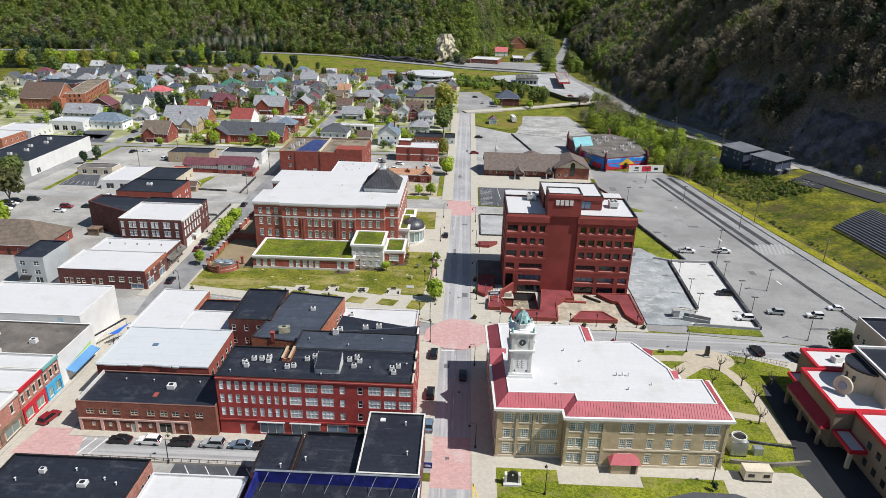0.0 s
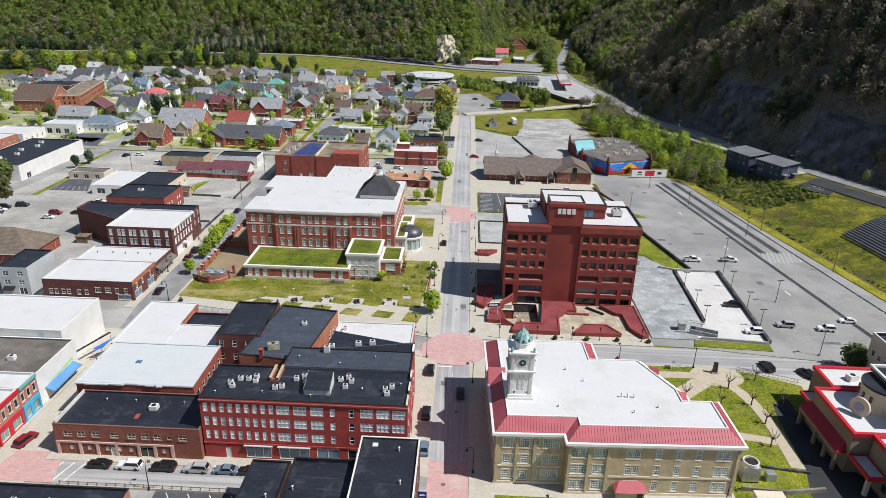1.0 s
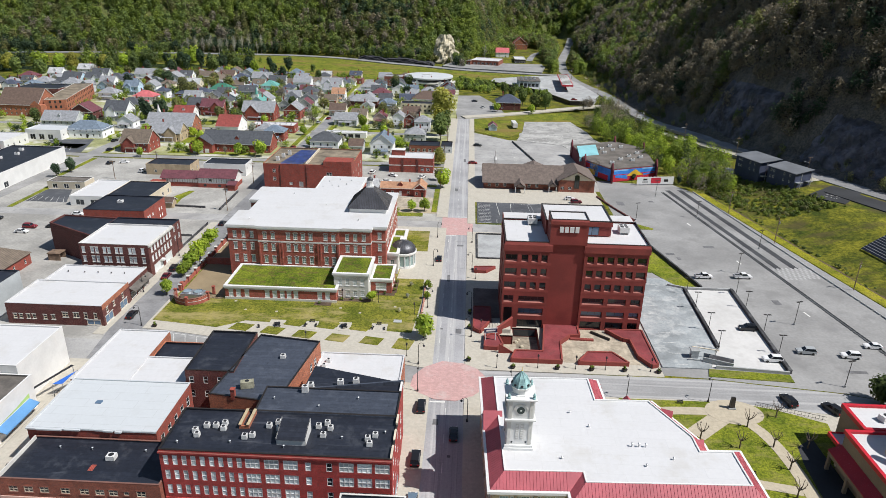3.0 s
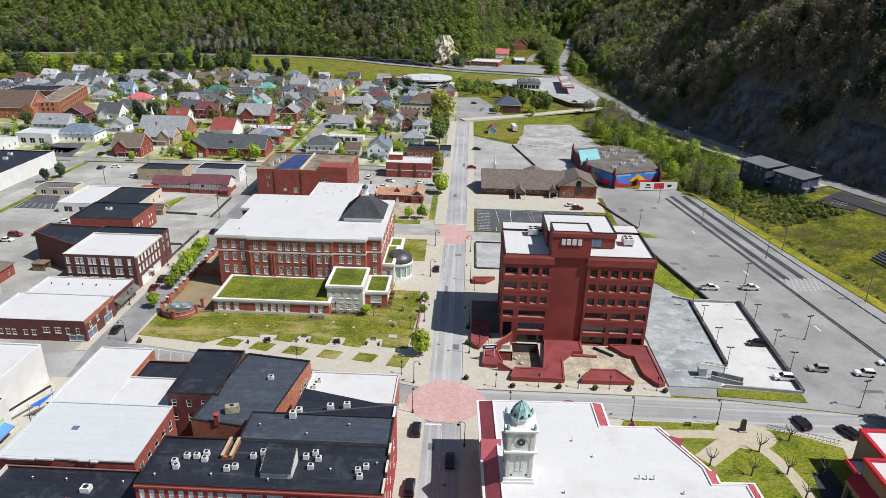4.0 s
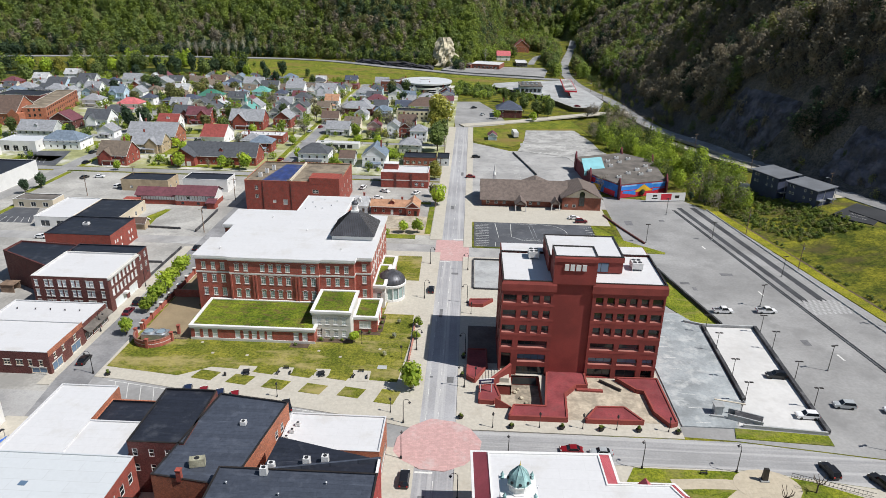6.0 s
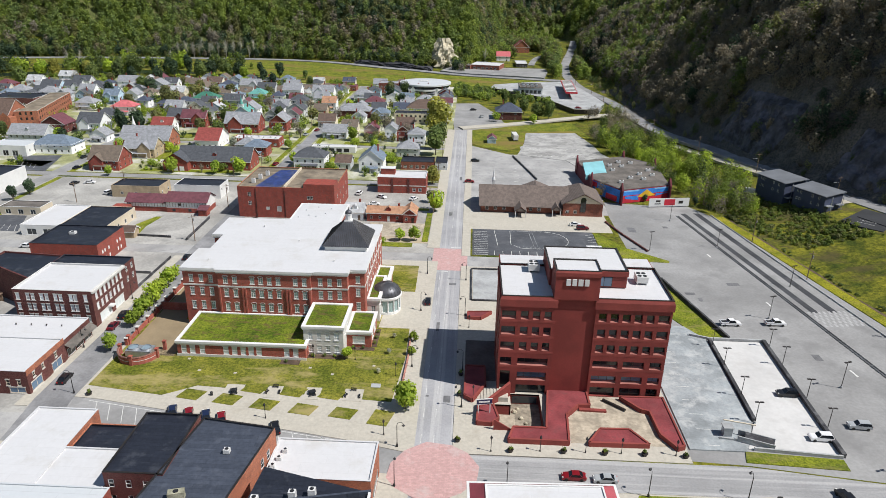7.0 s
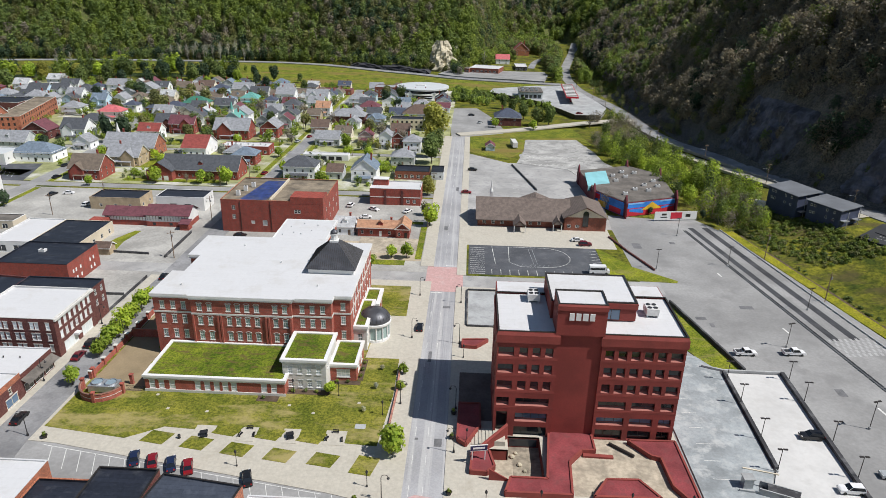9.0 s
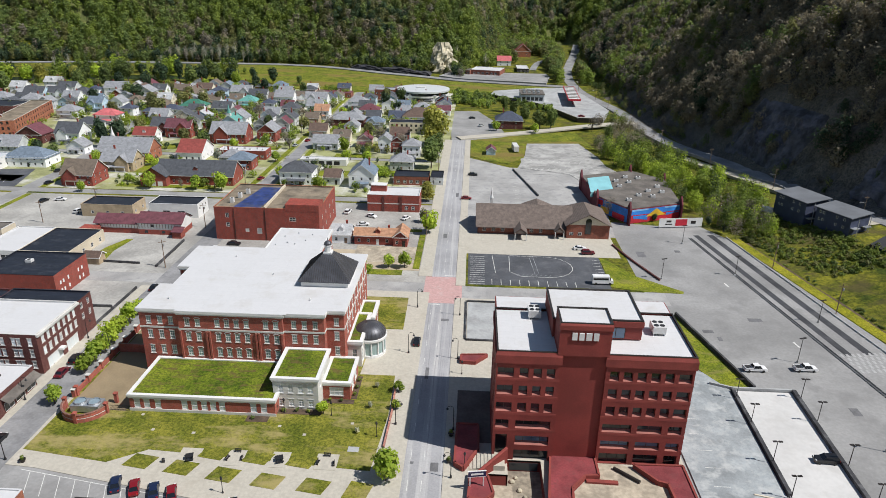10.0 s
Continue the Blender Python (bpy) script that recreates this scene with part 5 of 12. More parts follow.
        face = part("clock_face", Geo().disc((0, -2.22, 8.1), 0.92, (0, 1, 0), 28, 0.1), white_paint, ct, at=(tx, ty, tz), turn=turn)
        part("dial", Geo().disc((0, -2.29, 8.1), 0.68, (0, 1, 0), 24, 0.08), dial_mat, face)
        part("dial_boss", Geo().disc((0, -2.34, 8.1), 0.16, (0, 1, 0), 10, 0.05), white_paint, face)
    for sx in (-1, 1):
        for sy in (-1, 1):
            part("pinnacle", Geo().lathe([(0.3, tz + 10.35), (0.3, tz + 10.6), (0.16, tz + 10.7), (0.3, tz + 11.0), (0.12, tz + 11.3), (0.03, tz + 11.6)], 8, tx + sx * 2.1, ty + sy * 2.1), verdigris, ct)
    part("drum", Geo().lathe([(1.75, tz + 10.35), (1.75, tz + 10.55), (1.5, tz + 10.6), (1.5, tz + 11.5), (1.8, tz + 11.6), (1.8, tz + 11.8)], 8, tx, ty, math.pi / 8), white_paint, ct)
    dome = part("dome", Geo().lathe([(1.7, tz + 11.8), (1.66, tz + 12.1), (1.4, tz + 12.7), (1.0, tz + 13.3), (0.55, tz + 13.8), (0.25, tz + 14.1), (0.1, tz + 14.35)], 8, tx, ty, math.pi / 8), verdigris, ct, "pointed verdigris copper dome")
    part("finial", Geo().lathe([(0.06, tz + 14.35), (0.14, tz + 14.5), (0.05, tz + 14.6), (0.02, tz + 15.2)], 8, tx, ty), mark_yellow, dome)
    for k in range(8):
        a = math.pi / 8 + 2 * math.pi * k / 8
        part("dome_rib", Geo().tube((tx + 1.7 * math.cos(a), ty + 1.7 * math.sin(a), tz + 11.85), (tx + 1.02 * math.cos(a), ty + 1.02 * math.sin(a), tz + 13.3), 0.07, sides=4).tube((tx + 1.02 * math.cos(a), ty + 1.02 * math.sin(a), tz + 13.3), (tx + 0.15 * math.cos(a), ty + 0.15 * math.sin(a), tz + 14.25), 0.06, sides=4), verdigris, dome)
        b = 2 * math.pi * k / 8
        part("round_light", Geo().disc((tx + 1.56 * math.cos(b), ty + 1.56 * math.sin(b), tz + 12.3), 0.22, (math.cos(b), math.sin(b), 0.3), 10, 0.12), void, dome)
    return o


city_hall()
for vx, vy in ((17, 104), (20, 117), (23, 113), (31, 103), (14, 120), (36, 105)):
    roof_vent(vx, vy, 13.8, 0.4)
for vx in (29.6, 30.8, 32.0):
    roof_vent(vx, 108.0, 13.8, 0.7)


# ---- brick block of four storeys ----
def hotel():
    x0, x1, y0, y1 = -51.3, -11.6, 101.7, 113.5
    zs = (4.6, 7.7, 10.8)
    south = []
    for z in zs:
        south += [(-19 + 1.58 * i + 0.2, z, 0.86, 2.0, "sash", glass_blind) for i in range(9)]
        south += [(-3.9 + 3.25 * i, z, 2.5, 1.95, "triple", glass_blind) for i in range(3)]
        south += [(5.6, z, 1.0, 1.75, "sash", glass_blind), (9.2, z, 1.0, 1.75, "sash", glass_dark)]
        south += [(12.1, z, 2.5, 1.95, "triple", glass_blind), (15.2, z, 2.5, 1.95, "triple", glass_blind), (18.2, z, 2.5, 1.95, "triple", glass_blind)]
    south += [(-15.2, 0.15, 1.1, 2.4, "plain", white_paint), (-9.2, 0.4, 5.0, 2.9, "shop", glass_blue), (-2.2, 0.4, 6.0, 2.9, "shop", glass_blue), (4.4, 0.4, 4.4, 2.9, "shop", glass_blue), (11.5, 0.4, 6.5, 2.9, "shop", glass_dark)]
    east = [(u, z, 1.0, 1.75, "sash", glass_blind) for z in zs for u in (-3.6, 0, 3.6)] + [(0, 0.4, 7.5, 2.9, "shop", glass_blue)]
    o, w, d = block("brick_block", "four-storey deep red brick block with black roof and white windows", x0, x1, y0, y1, 13.6, brick_deep, black_roof, bronze, 0.35, {"s": south, "e": east}, white_paint, glass_blind)
    t = Geo().box(-19.9, 19.9, -d / 2 - 0.14, -d / 2 - 0.003, 3.5, 3.8).box(-19.95, 19.95, -d / 2 - 0.25, -d / 2 - 0.003, 13.3, 13.6)
    part("string_course", t, brick_deep, o)
    part("shop_fascia", Geo().box(-12, -6.4, -d / 2 - 0.5, -d / 2 - 0.003, 3.35, 3.5).box(-5.4, 1.0, -d / 2 - 0.5, -d / 2 - 0.003, 3.35, 3.5), pale_roof, o)
    r = part("roof_house", Geo().face((-0.5, -3.0, 14.9), (4.6, -3.0, 14.9), (4.6, 1.4, 16.2), (-0.5, 1.4, 16.2)).face((-0.5, -3.2, 14.75), (4.6, -3.2, 14.75), (4.6, -3.0, 14.9), (-0.5, -3.0, 14.9)).face((-0.5, 1.4, 13.6), (4.6, 1.4, 13.6), (4.6, 1.4, 16.2), (-0.5, 1.4, 16.2)), black_roof, o, "black felted lean-to roof house")
    part("roof_house_front", Geo().box(-0.45, 4.55, -2.96, -2.8, 13.6, 14.85), white_unit, r, "pale sheet metal front wall")
    for x in (-0.5, 4.52):
        part("roof_house_side", Geo().face((x, -2.96, 13.6), (x, 1.38, 13.6), (x, 1.38, 16.3), (x, -2.96, 15.0)).face((x + 0.1, -2.96, 13.6), (x + 0.1, 1.38, 13.6), (x + 0.1, 1.38, 16.3), (x + 0.1, -2.96, 15.0)), white_unit, r)
    # light well between the two halves of the roof
    for x in (-8.0, -6.6):
        part("party_wall", Geo().box(x - 0.18, x + 0.18, 0.9, 5.55, 13.6, 14.5), brick_orange, o)
        part("wall_coping", Geo().box(x - 0.26, x + 0.26, 0.8, 5.6, 14.503, 14.6), brick_tan, o)
    part("party_wall", Geo().box(-7.81, -6.79, 0.9, 1.2, 13.6, 14.2), brick_orange, o)
    part("roof_step", Geo().box(-7.2, 19.5, 5.55, 5.68, 13.6, 14.05), sky_grey_roof, o)
    for k, (u0, u1) in enumerate(((-5.9, -2.5), (-1.0, 1.9), (3.4, 6.0))):
        part("parapet_step", Geo().box(19.5, 19.86, u0, u1, 13.955, 14.25 + 0.18 * (k == 2)), cream_paint, o)
    # rear range under a lower roof
    b, w2, d2 = block("rear_block", "deep red brick rear range with black roof, greyed for sky reflection", -38.5, -12.0, 113.8, 121.8, 13.5, brick_deep, sky_grey_roof, bronze, 0.2, {"e": [(u, z, 1.0, 1.7, "sash") for z in (4.4, 8.2) for u in (-2, 2)]}, white_paint, glass_dark, limestone)
    n = thing("wedge_block", "brick wing with a wedge-shaped black roof", "building", -22, 126)
    P = [(-9.6, -4.1), (9.9, -4.1), (9.9, 0.2), (-9.0, 5.2)]
    part("wall", Geo().prism(P, 0, 12.7), brick_deep, n)
    part("roof", Geo().prism(P, 12.703, 12.8), black_roof, n)
    part("parapet", Geo().prism([(-9.6, -4.0), (-9.5, -4.4), (9.9, -0.2), (9.9, 0.2)], 12.8, 13.5), sky_grey_roof, n)
    part("parapet", Geo().prism([(9.5, -4.1), (9.9, -4.1), (9.9, -0.3), (9.5, -0.3)], 12.803, 13.4), white_paint, n)
    for ux, uy in ((-30.0, 122.6), (-24.4, 124.2), (-21.4, 124.9), (-30.6, 120.6)):
        roof_unit(ux, uy, 13.5 if uy < 121.8 else 12.8, 1.2, 1.0, 1.5, label="white condenser unit on the roof parapet")
    for ux, uy in ((-46.9, 107.0), (-45.4, 108.5), (-46.2, 105.9), (-43.8, 108.6), (-42.4, 109.3), (-42.2, 107.9), (-37.8, 105.9), (-36.6, 106.4), (-34.4, 109.2), (-33.0, 110.2), (-32.4, 108.6), (-25.6, 109.6), (-24.2, 110.6), (-23.4, 109.2), (-24.3, 107.2), (-16.4, 106.8), (-15.2, 107.8), (-15.9, 105.4)):
        roof_unit(ux, uy, 13.6, 0.95, 0.85, 0.95, label="small white condenser unit on the black roof")
    for vx, vy in ((-49, 104), (-40, 104.6), (-30.5, 104), (-21, 107), (-13.6, 109), (-36, 118), (-20, 119), (-27, 116)):
        roof_vent(vx, vy, 13.6 if vy < 112 else 13.5, 0.4)


hotel()


def brick_shop():
    south = [(u, 4.3, 1.6, 1.25, "pair") for u in (-11.7, -9.0, -6.2, -2.5, 0.9, 3.6, 6.0, 10.9)] + [(8.3, 4.5, 0.9, 0.8, "plain")]
    south += [(u, 1.3, 0.7, 1.0, "plain", glass_blind) for u in (-11.4, -7.9, -4.3, -1.8, 0.4, 6.9)] + [(-3.3, 0.1, 0.9, 2.1, "plain", white_paint), (3.6, 0.1, 3.0, 2.4, "shop", glass_dark)]
    o, w, d = block("brick_shop", "two-storey brown brick shop with black roof", -80.3, -51.6, 100.7, 112.2, 6.7, brick_brown, black_roof, brick_brown, 0.4, {"s": south, "w": [(u, 4.3, 1.5, 1.25, "pair") for u in (-3, 1, 4.5)]}, cream_paint, glass_dark, brick_brown)
    pil = surface("pink_stone_pilaster", (0.62, 0.42, 0.36), 0.85, 0.1)
    for u in (-14.0, -9.6, -6.2, -2.4, 2.0, 5.2, 8.6):
        part("pilaster", Geo().box(u - 0.3, u + 0.3, -d / 2 - 0.16, -d / 2 - 0.003, 0, 2.9), pil, o)
    part("shop_beam", Geo().box(-14.3, 8.9, -d / 2 - 0.18, -d / 2 - 0.005, 2.91, 3.3), pil, o)
    roof_unit(-63.2, 107.2, 6.7, 1.6, 1.4, 1.0, label="white air conditioner on the black shop roof")
    part("roof_patch", Geo().box(0.0, 0.9, -2.6, -1.0, 6.703, 6.76), brick_red, o)
    part("step_wall", Geo().box(-14.2, -14.0, -5.2, 5.4, 6.7, 7.5), limestone, o)
    for vx in (-74, -68, -58):
        roof_vent(vx, 109.5, 6.7, 0.4)


brick_shop()


def flat(name, label, x0, x1, y0, y1, h, wall, roof, coping=None, lip=0.5, **more):
    return block(name, label, x0, x1, y0, y1, h, wall, roof, coping, lip, **more)


flat("white_roofed_shop", "brick shop with pale grey membrane roof", -82.0, -57.2, 112.6, 129.0, 8.6, brick_red, pale_roof, pale_roof, 0.15, openings={"e": [(u, 4.5, 1.4, 2.2, "sash") for u in (-6, -3, 0, 3, 6)], "w": [(u, 0.4, 3, 2.4, "shop") for u in (-5.5, -1.5, 2.5, 6)]})
rnd = random.Random(5)
torn = [(12.4, -8.1), (-12.4, -8.1)]
x = -12.4
while x < 12.0:
    e, depth = min(x + rnd.uniform(0.5, 3.0), 12.4), -8.25 - rnd.uniform(0.0, 0.6)
    torn += [(x + 0.03, depth), (e, depth)]
    x = e
part("torn_membrane", Geo().prism(torn, 8.5, 8.79), pale_roof, bpy.data.objects["white_roofed_shop"])
part("skylight", Geo().box(-0.6, 0.6, -0.5, 0.5, 0, 0.18), glass_blue, thing("skylight", "flat roof skylight on the pale roof", "skylight", -72.6, 121.2, 8.6))
flat("white_roofed_annex", "brick annex with white membrane roof", -83.2, -71.0, 129.3, 151.0, 8.0, brick_orange, white_roof, white_roof, 0.2, openings={"w": [(u, 0.4, 3, 2.4, "shop") for u in (-8, -4, 0, 4, 8)]})
flat("sunken_yard_block", "brick yard building with dark recessed roof", -70.8, -61.2, 139.6, 147.6, 6.8, brick_orange, black_roof, brick_orange, 0.5)
flat("low_link_shop", "low link building with white roof", -71.1, -58.8, 129.3, 139.4, 8.05, brick_orange, white_roof, white_roof, 0.2)
flat("dark_brick_house", "three-storey dark brick building with black roof", -58.3, -47.9, 129.5, 146.2, 11.2, brick_dark, black_roof, bronze, 0.4, openings={"s": [(u, z, 1.0, 1.7, "sash") for z in (5.0, 8.4) for u in (-4, -1, 2)], "w": [(u, z, 1.0, 1.7, "sash") for z in (5.0, 8.4) for u in (-4.5, 0, 4.5)]})
flat("long_dark_roofed_shop", "long brick shop with black membrane roof, greyed for sky reflection", -48.6, -34.3, 120.3, 144.4, 11.3, brick_orange, sky_grey_roof, bronze, 0.3, turn=-8.3, openings={"e": [(u, z, 1.2, 2.0, "sash") for z in (3.0, 7.2) for u in (6, 8.5)]})
chimney(thing("chimney_stack", "red brick chimney stack on the roof edge", "chimney", -45.1, 121.0, 11.0), 0, 0, 0, 2.2, 0.8, 0.8)
roof_unit(-39.2, 136.0, 11.3, 1.1, 1.0, 0.9)
roof_unit(-43.4, 124.5, 11.3, 2.6, 1.3, 1.6, 15, surface("weathered_olive_timber", (0.3, 0.29, 0.21), 0.9, 0.3, 4.0, 0.6), "weathered grey roof condenser on timber frame")
flat("small_white_roofed_shop", "low shop with white membrane roof", -32.8, -13.6, 134.8, 145.6, 7.2, brick_orange, white_roof, white_roof, 0.2, openings={"e": [(0, 0.4, 7, 2.4, "shop")], "n": [(u, 0.4, 4, 2.4, "shop") for u in (-6, 0, 6)]})
for q in ((-31.8, 137.5), (-31.2, 139.6), (-30.6, 141.8)):
    roof_unit(*q, 7.2, 0.9, 0.8, 0.8)


# ---- foreground roofs south of the side street ----
def corner_shops():
    flat("tall_corner_shop", "brick corner shop with black roof and white coping", -19.8, -8.9, 80.9, 98.3, 9.0, brick_dark, black_roof, limestone, 0.4, openings={"n": [(u, 0.4, 4, 2.6, "shop") for u in (-2.5, 2.5)], "e": [(u, 5, 1.1, 1.8, "sash") for u in (-6, -2, 2, 6)]})
    flat("middle_corner_shop", "brick shop with patched black roof", -31.2, -20.0, 80.9, 93.4, 7.2, brick_dark, black_roof, bronze, 0.7)
    flat("west_corner_shop", "low brick shop with black roof", -38.3, -31.4, 80.9, 91.8, 8.0, brick_dark, black_roof, bronze, 0.3)
    o, w, d = flat("blue_fronted_shop", "shop with a blue tarpaulin parapet and dark roof", -37.0, -8.7, 58, 80.7, 7.3, brick_dark, black_roof, white_paint, 0.3)
    blue = surface("blue_tarpaulin", (0.014, 0.02, 0.17), 0.5, 0.3, 2.0, 0.6, bump=0.5, bump_scale=2.5)
    part("tarpaulin", Geo().box(-14.1, 14.1, d / 2 - 0.75, d / 2 - 0.42, 7.3, 9.7).box(-14.1, -13.7, d / 2 - 9, d / 2 - 0.76, 7.3, 9.5), blue, o, "sagging blue tarpaulin wall")
    for k in range(8):
        x = -13 + 3.7 * k
        part("brace", Geo().tube((x, d / 2 - 2.8, 7.3), (x + 1.2, d / 2 - 0.8, 9.6), 0.05, sides=5), steel, o)
    part("rail", Geo().box(-14.2, 14.2, d / 2 - 0.8, d / 2 - 0.36, 9.7, 9.78), steel, o)
    for vx, vy, vz in ((-12.5, 95, 9.0), (-11.5, 86.5, 9.0), (-29.8, 86, 7.2), (-33.5, 83, 8.0)):
        roof_vent(vx, vy, vz, 0.8, white_unit)
    u = thing("roof_hatch", "white roof hatch on the black roof", "hatch", -17.0, 96.3, 9.0)
    part("lid", Geo().box(-0.5, 0.5, -0.45, 0.45, 0, 0.25), white_unit, u)
    s = thing("hanging_sign", "blue projecting shop sign with white bars", "sign", -8.0, 87.6, 5.4)
    part("board", Geo().box(-0.55, 1.0, -0.1, 0.1, 0, 1.2), blue, s)
    part("lettering_bar", Geo().box(-0.35, 0.8, -0.13, -0.103, 0.45, 0.62).box(-0.2, 0.6, -0.13, -0.103, 0.72, 0.82), white_paint, s)
    part("bracket", Geo().tube((-0.85, 0, 1.1), (-0.5, 0, 1.1), 0.04), black_iron, s)


corner_shops()
flat("southwest_shop", "pink brick shop with black roof and skylight vents", -82.0, -57.2, 40, 84.2, 7.0, brick_pink, black_roof, bronze, 0.4, openings={"e": [(u, 3.5, 1.2, 1.8, "sash") for u in (10, 14, 18, 20.5)], "n": [(u, 0.4, 4, 2.4, "shop") for u in (-8, -2, 4)]})
roof_unit(-74.5, 80.2, 7.0, 1.0, 0.9, 0.9)
roof_unit(-66.0, 77.5, 7.0, 1.5, 1.3, 0.8)
for vx, vy in ((-63, 79), (-60.5, 78), (-78, 78), (-69, 81)):
    roof_vent(vx, vy, 7.0, 0.5, white_unit)
flat("pale_roofed_store", "store with dirty white membrane roof", -56.0, -39.0, 50, 82.0, 6.0, brick_pink, white_roof, white_roof, 0.4)
slab("lower_lot", rect(-57, -38.5, 83, 92), -0.3, 0.03, asphalt_dark, "dark asphalt yard with white parking lines", "parking lot")


# ---- shopfront row on the west street ----
def shop_row():
    paint_red = surface("red_shopfront_paint", (0.5, 0.015, 0.03), 0.5, 0.12)
    paint_blue = surface("sky_blue_shopfront_paint", (0.05, 0.36, 0.6), 0.5, 0.12)
    teal = surface("teal_cornice_paint", (0.16, 0.36, 0.36), 0.6, 0.12)
    arch = [(u, 4.9, 1.0, 1.9, "plain") for u in (-5.0, -2.0, 1.0, 4.0)]
    for name, label, y0, y1, wall, front, cornice, count in (
        ("arched_brick_shop", "pink brick shop with arched windows and timber front", 88.0, 101.3, brick_pink, timber, limestone, 3),
        ("red_shopfront", "pink brick shop with a bright red ground floor", 101.5, 109.4, brick_pink, paint_red, paint_red, 4),
        ("blue_shopfront", "pink brick shop with a sky blue ground floor", 109.6, 115.4, brick_pink, paint_blue, teal, 3),
    ):
        d = y1 - y0
        us = [-d / 2 + d * (i + 0.5) / count for i in range(count)]
        o, w, d = block(name, label, -124, -92.6, y0, y1, 8.0, wall, white_roof, limestone, 0.5, {"e": [(u, 4.8, 1.0, 1.9, "plain") for u in us] + [(-d / 4, 0.5, d * 0.34, 2.1, "shop", glass_green), (d / 4, 0.5, d * 0.34, 2.1, "shop", glass_green)]}, cream_paint, glass_dark, limestone)
        part("shop_front", Geo().box(w / 2 + 0.003, w / 2 + 0.3, -d / 2 + 0.1, d / 2 - 0.1, 2.9, 3.8).box(w / 2 + 0.003, w / 2 + 0.3, -d / 2 + 0.1, -d / 2 + 0.6, 0, 2.9).box(w / 2 + 0.003, w / 2 + 0.3, d / 2 - 0.6, d / 2 - 0.1, 0, 2.9).box(w / 2 + 0.003, w / 2 + 0.2, -0.5, 0.5, 0, 2.9).box(w / 2 + 0.003, w / 2 + 0.15, -d / 2 + 0.6, d / 2 - 0.6, 0, 0.48), front, o, "painted shopfront")
        part("cornice", Geo().box(w / 2 + 0.003, w / 2 + 0.4, -d / 2 + 0.05, d / 2 - 0.05, 7.8, 8.5), cornice, o)
    o, w, d = block("mural_shop", "white painted shop with grey felt roof and awning", -124, -92.6, 115.6, 130.6, 7.6, white_paint, grey_roof, white_paint, 0.4)
    awn = surface("blue_awning_cloth", (0.10, 0.26, 0.5), 0.7, 0.1)
    g = Geo().face((w / 2, -5.5, 3.4), (w / 2, 5.5, 3.4), (w / 2 + 2.0, 5.5, 2.6), (w / 2 + 2.0, -5.5, 2.6)).face((w / 2 + 2.0, -5.5, 2.6), (w / 2 + 2.0, 5.5, 2.6), (w / 2 + 2.0, 5.5, 2.35), (w / 2 + 2.0, -5.5, 2.35)).face((w / 2, -5.5, 3.35), (w / 2, 5.5, 3.35), (w / 2 + 2.0, 5.5, 2.55), (w / 2 + 2.0, -5.5, 2.55))
    part("awning", g, awn, o, "long blue sloping awning")
    lime = surface("lime_mural_paint", (0.42, 0.6, 0.2), 0.6, 0.2)
    part("mural_band", Geo().face((w / 2 + 0.01, -5.6, 3.6), (w / 2 + 0.01, 5.6, 3.6), (w / 2 + 0.01, 5.6, 4.6), (w / 2 + 0.01, 1.0, 4.0)), lime, o)
    h, w, d = block("white_hall", "tall plain white hall with white roof", -126, -95.6, 130.9, 148.2, 9.6, white_paint, white_roof, white_paint, 0.3)
    pale_mural = surface("pale_blue_mural_paint", (0.45, 0.62, 0.7), 0.6, 0.3)
    part("mural_figure", Geo().face((-1.0, -d / 2 - 0.01, 7.8), (0.6, -d / 2 - 0.01, 7.9), (0.4, -d / 2 - 0.01, 9.3), (-0.9, -d / 2 - 0.01, 9.2)), pale_mural, h, "faded pale blue painted figure", at=(10.4, 0, 0))
    for ux, uy, uw in ((-101.5, 121.5, 1.6), (-112, 124, 1.2), (-115, 122.5, 1.0)):
        roof_unit(ux, uy, 7.6, uw, 1.2, 1.1, label="white rooftop unit on the grey felt roof")
    k = thing("roof_cupola", "small white rooftop ventilator on white roof", "ventilator", -106.5, 116.0, 8.0)
    part("base", Geo().box(-0.7, 0.7, -0.7, 0.7, 0, 0.9), white_unit, k)
    part("spire", Geo().lathe([(0.35, 0.9), (0.3, 2.0), (0.05, 2.4)], 8), white_unit, k)
    # shade sail between masts
    sail_blue = surface("blue_sail_cloth", (0.03, 0.14, 0.55), 0.6, 0.1)
    s = thing("shade_sail", "blue triangular shade sail on steel masts", "shade sail", -90.5, 134, 0)
    part("sail", Geo().face((-0.6, 0.2, 3.3), (1.5, 0.6, 3.2), (3.0, 4.5, 4.4), (0.6, 2.6, 3.3)), sail_blue, s)
    part("dark_sail", Geo().face((-4.5, -7, 4.2), (-3.7, -7, 4.2), (2.0, 5.2, 5.2), (1.2, 5.4, 5.2)), black_iron, s)
    for px, py, ph in ((-4.2, -7, 4.2), (1.5, 5.3, 5.2), (3.0, 4.5, 4.5), (1.5, 0.6, 3.3), (-0.6, 0.2, 3.4)):
        part("mast", Geo().tube((px, py, 0.1), (px, py, ph), 0.07, 0.06), steel, s)
    w = thing("curved_seat_wall", "low curved red brick seat wall on the plaza", "wall", -86.5, 139, 0.1)
    g = Geo()
    pts = [(2.0 * math.sin(t * 0.9) + 0.3 * t - 2, 2.3 * t - 7) for t in [i * 0.3 for i in range(24)]]
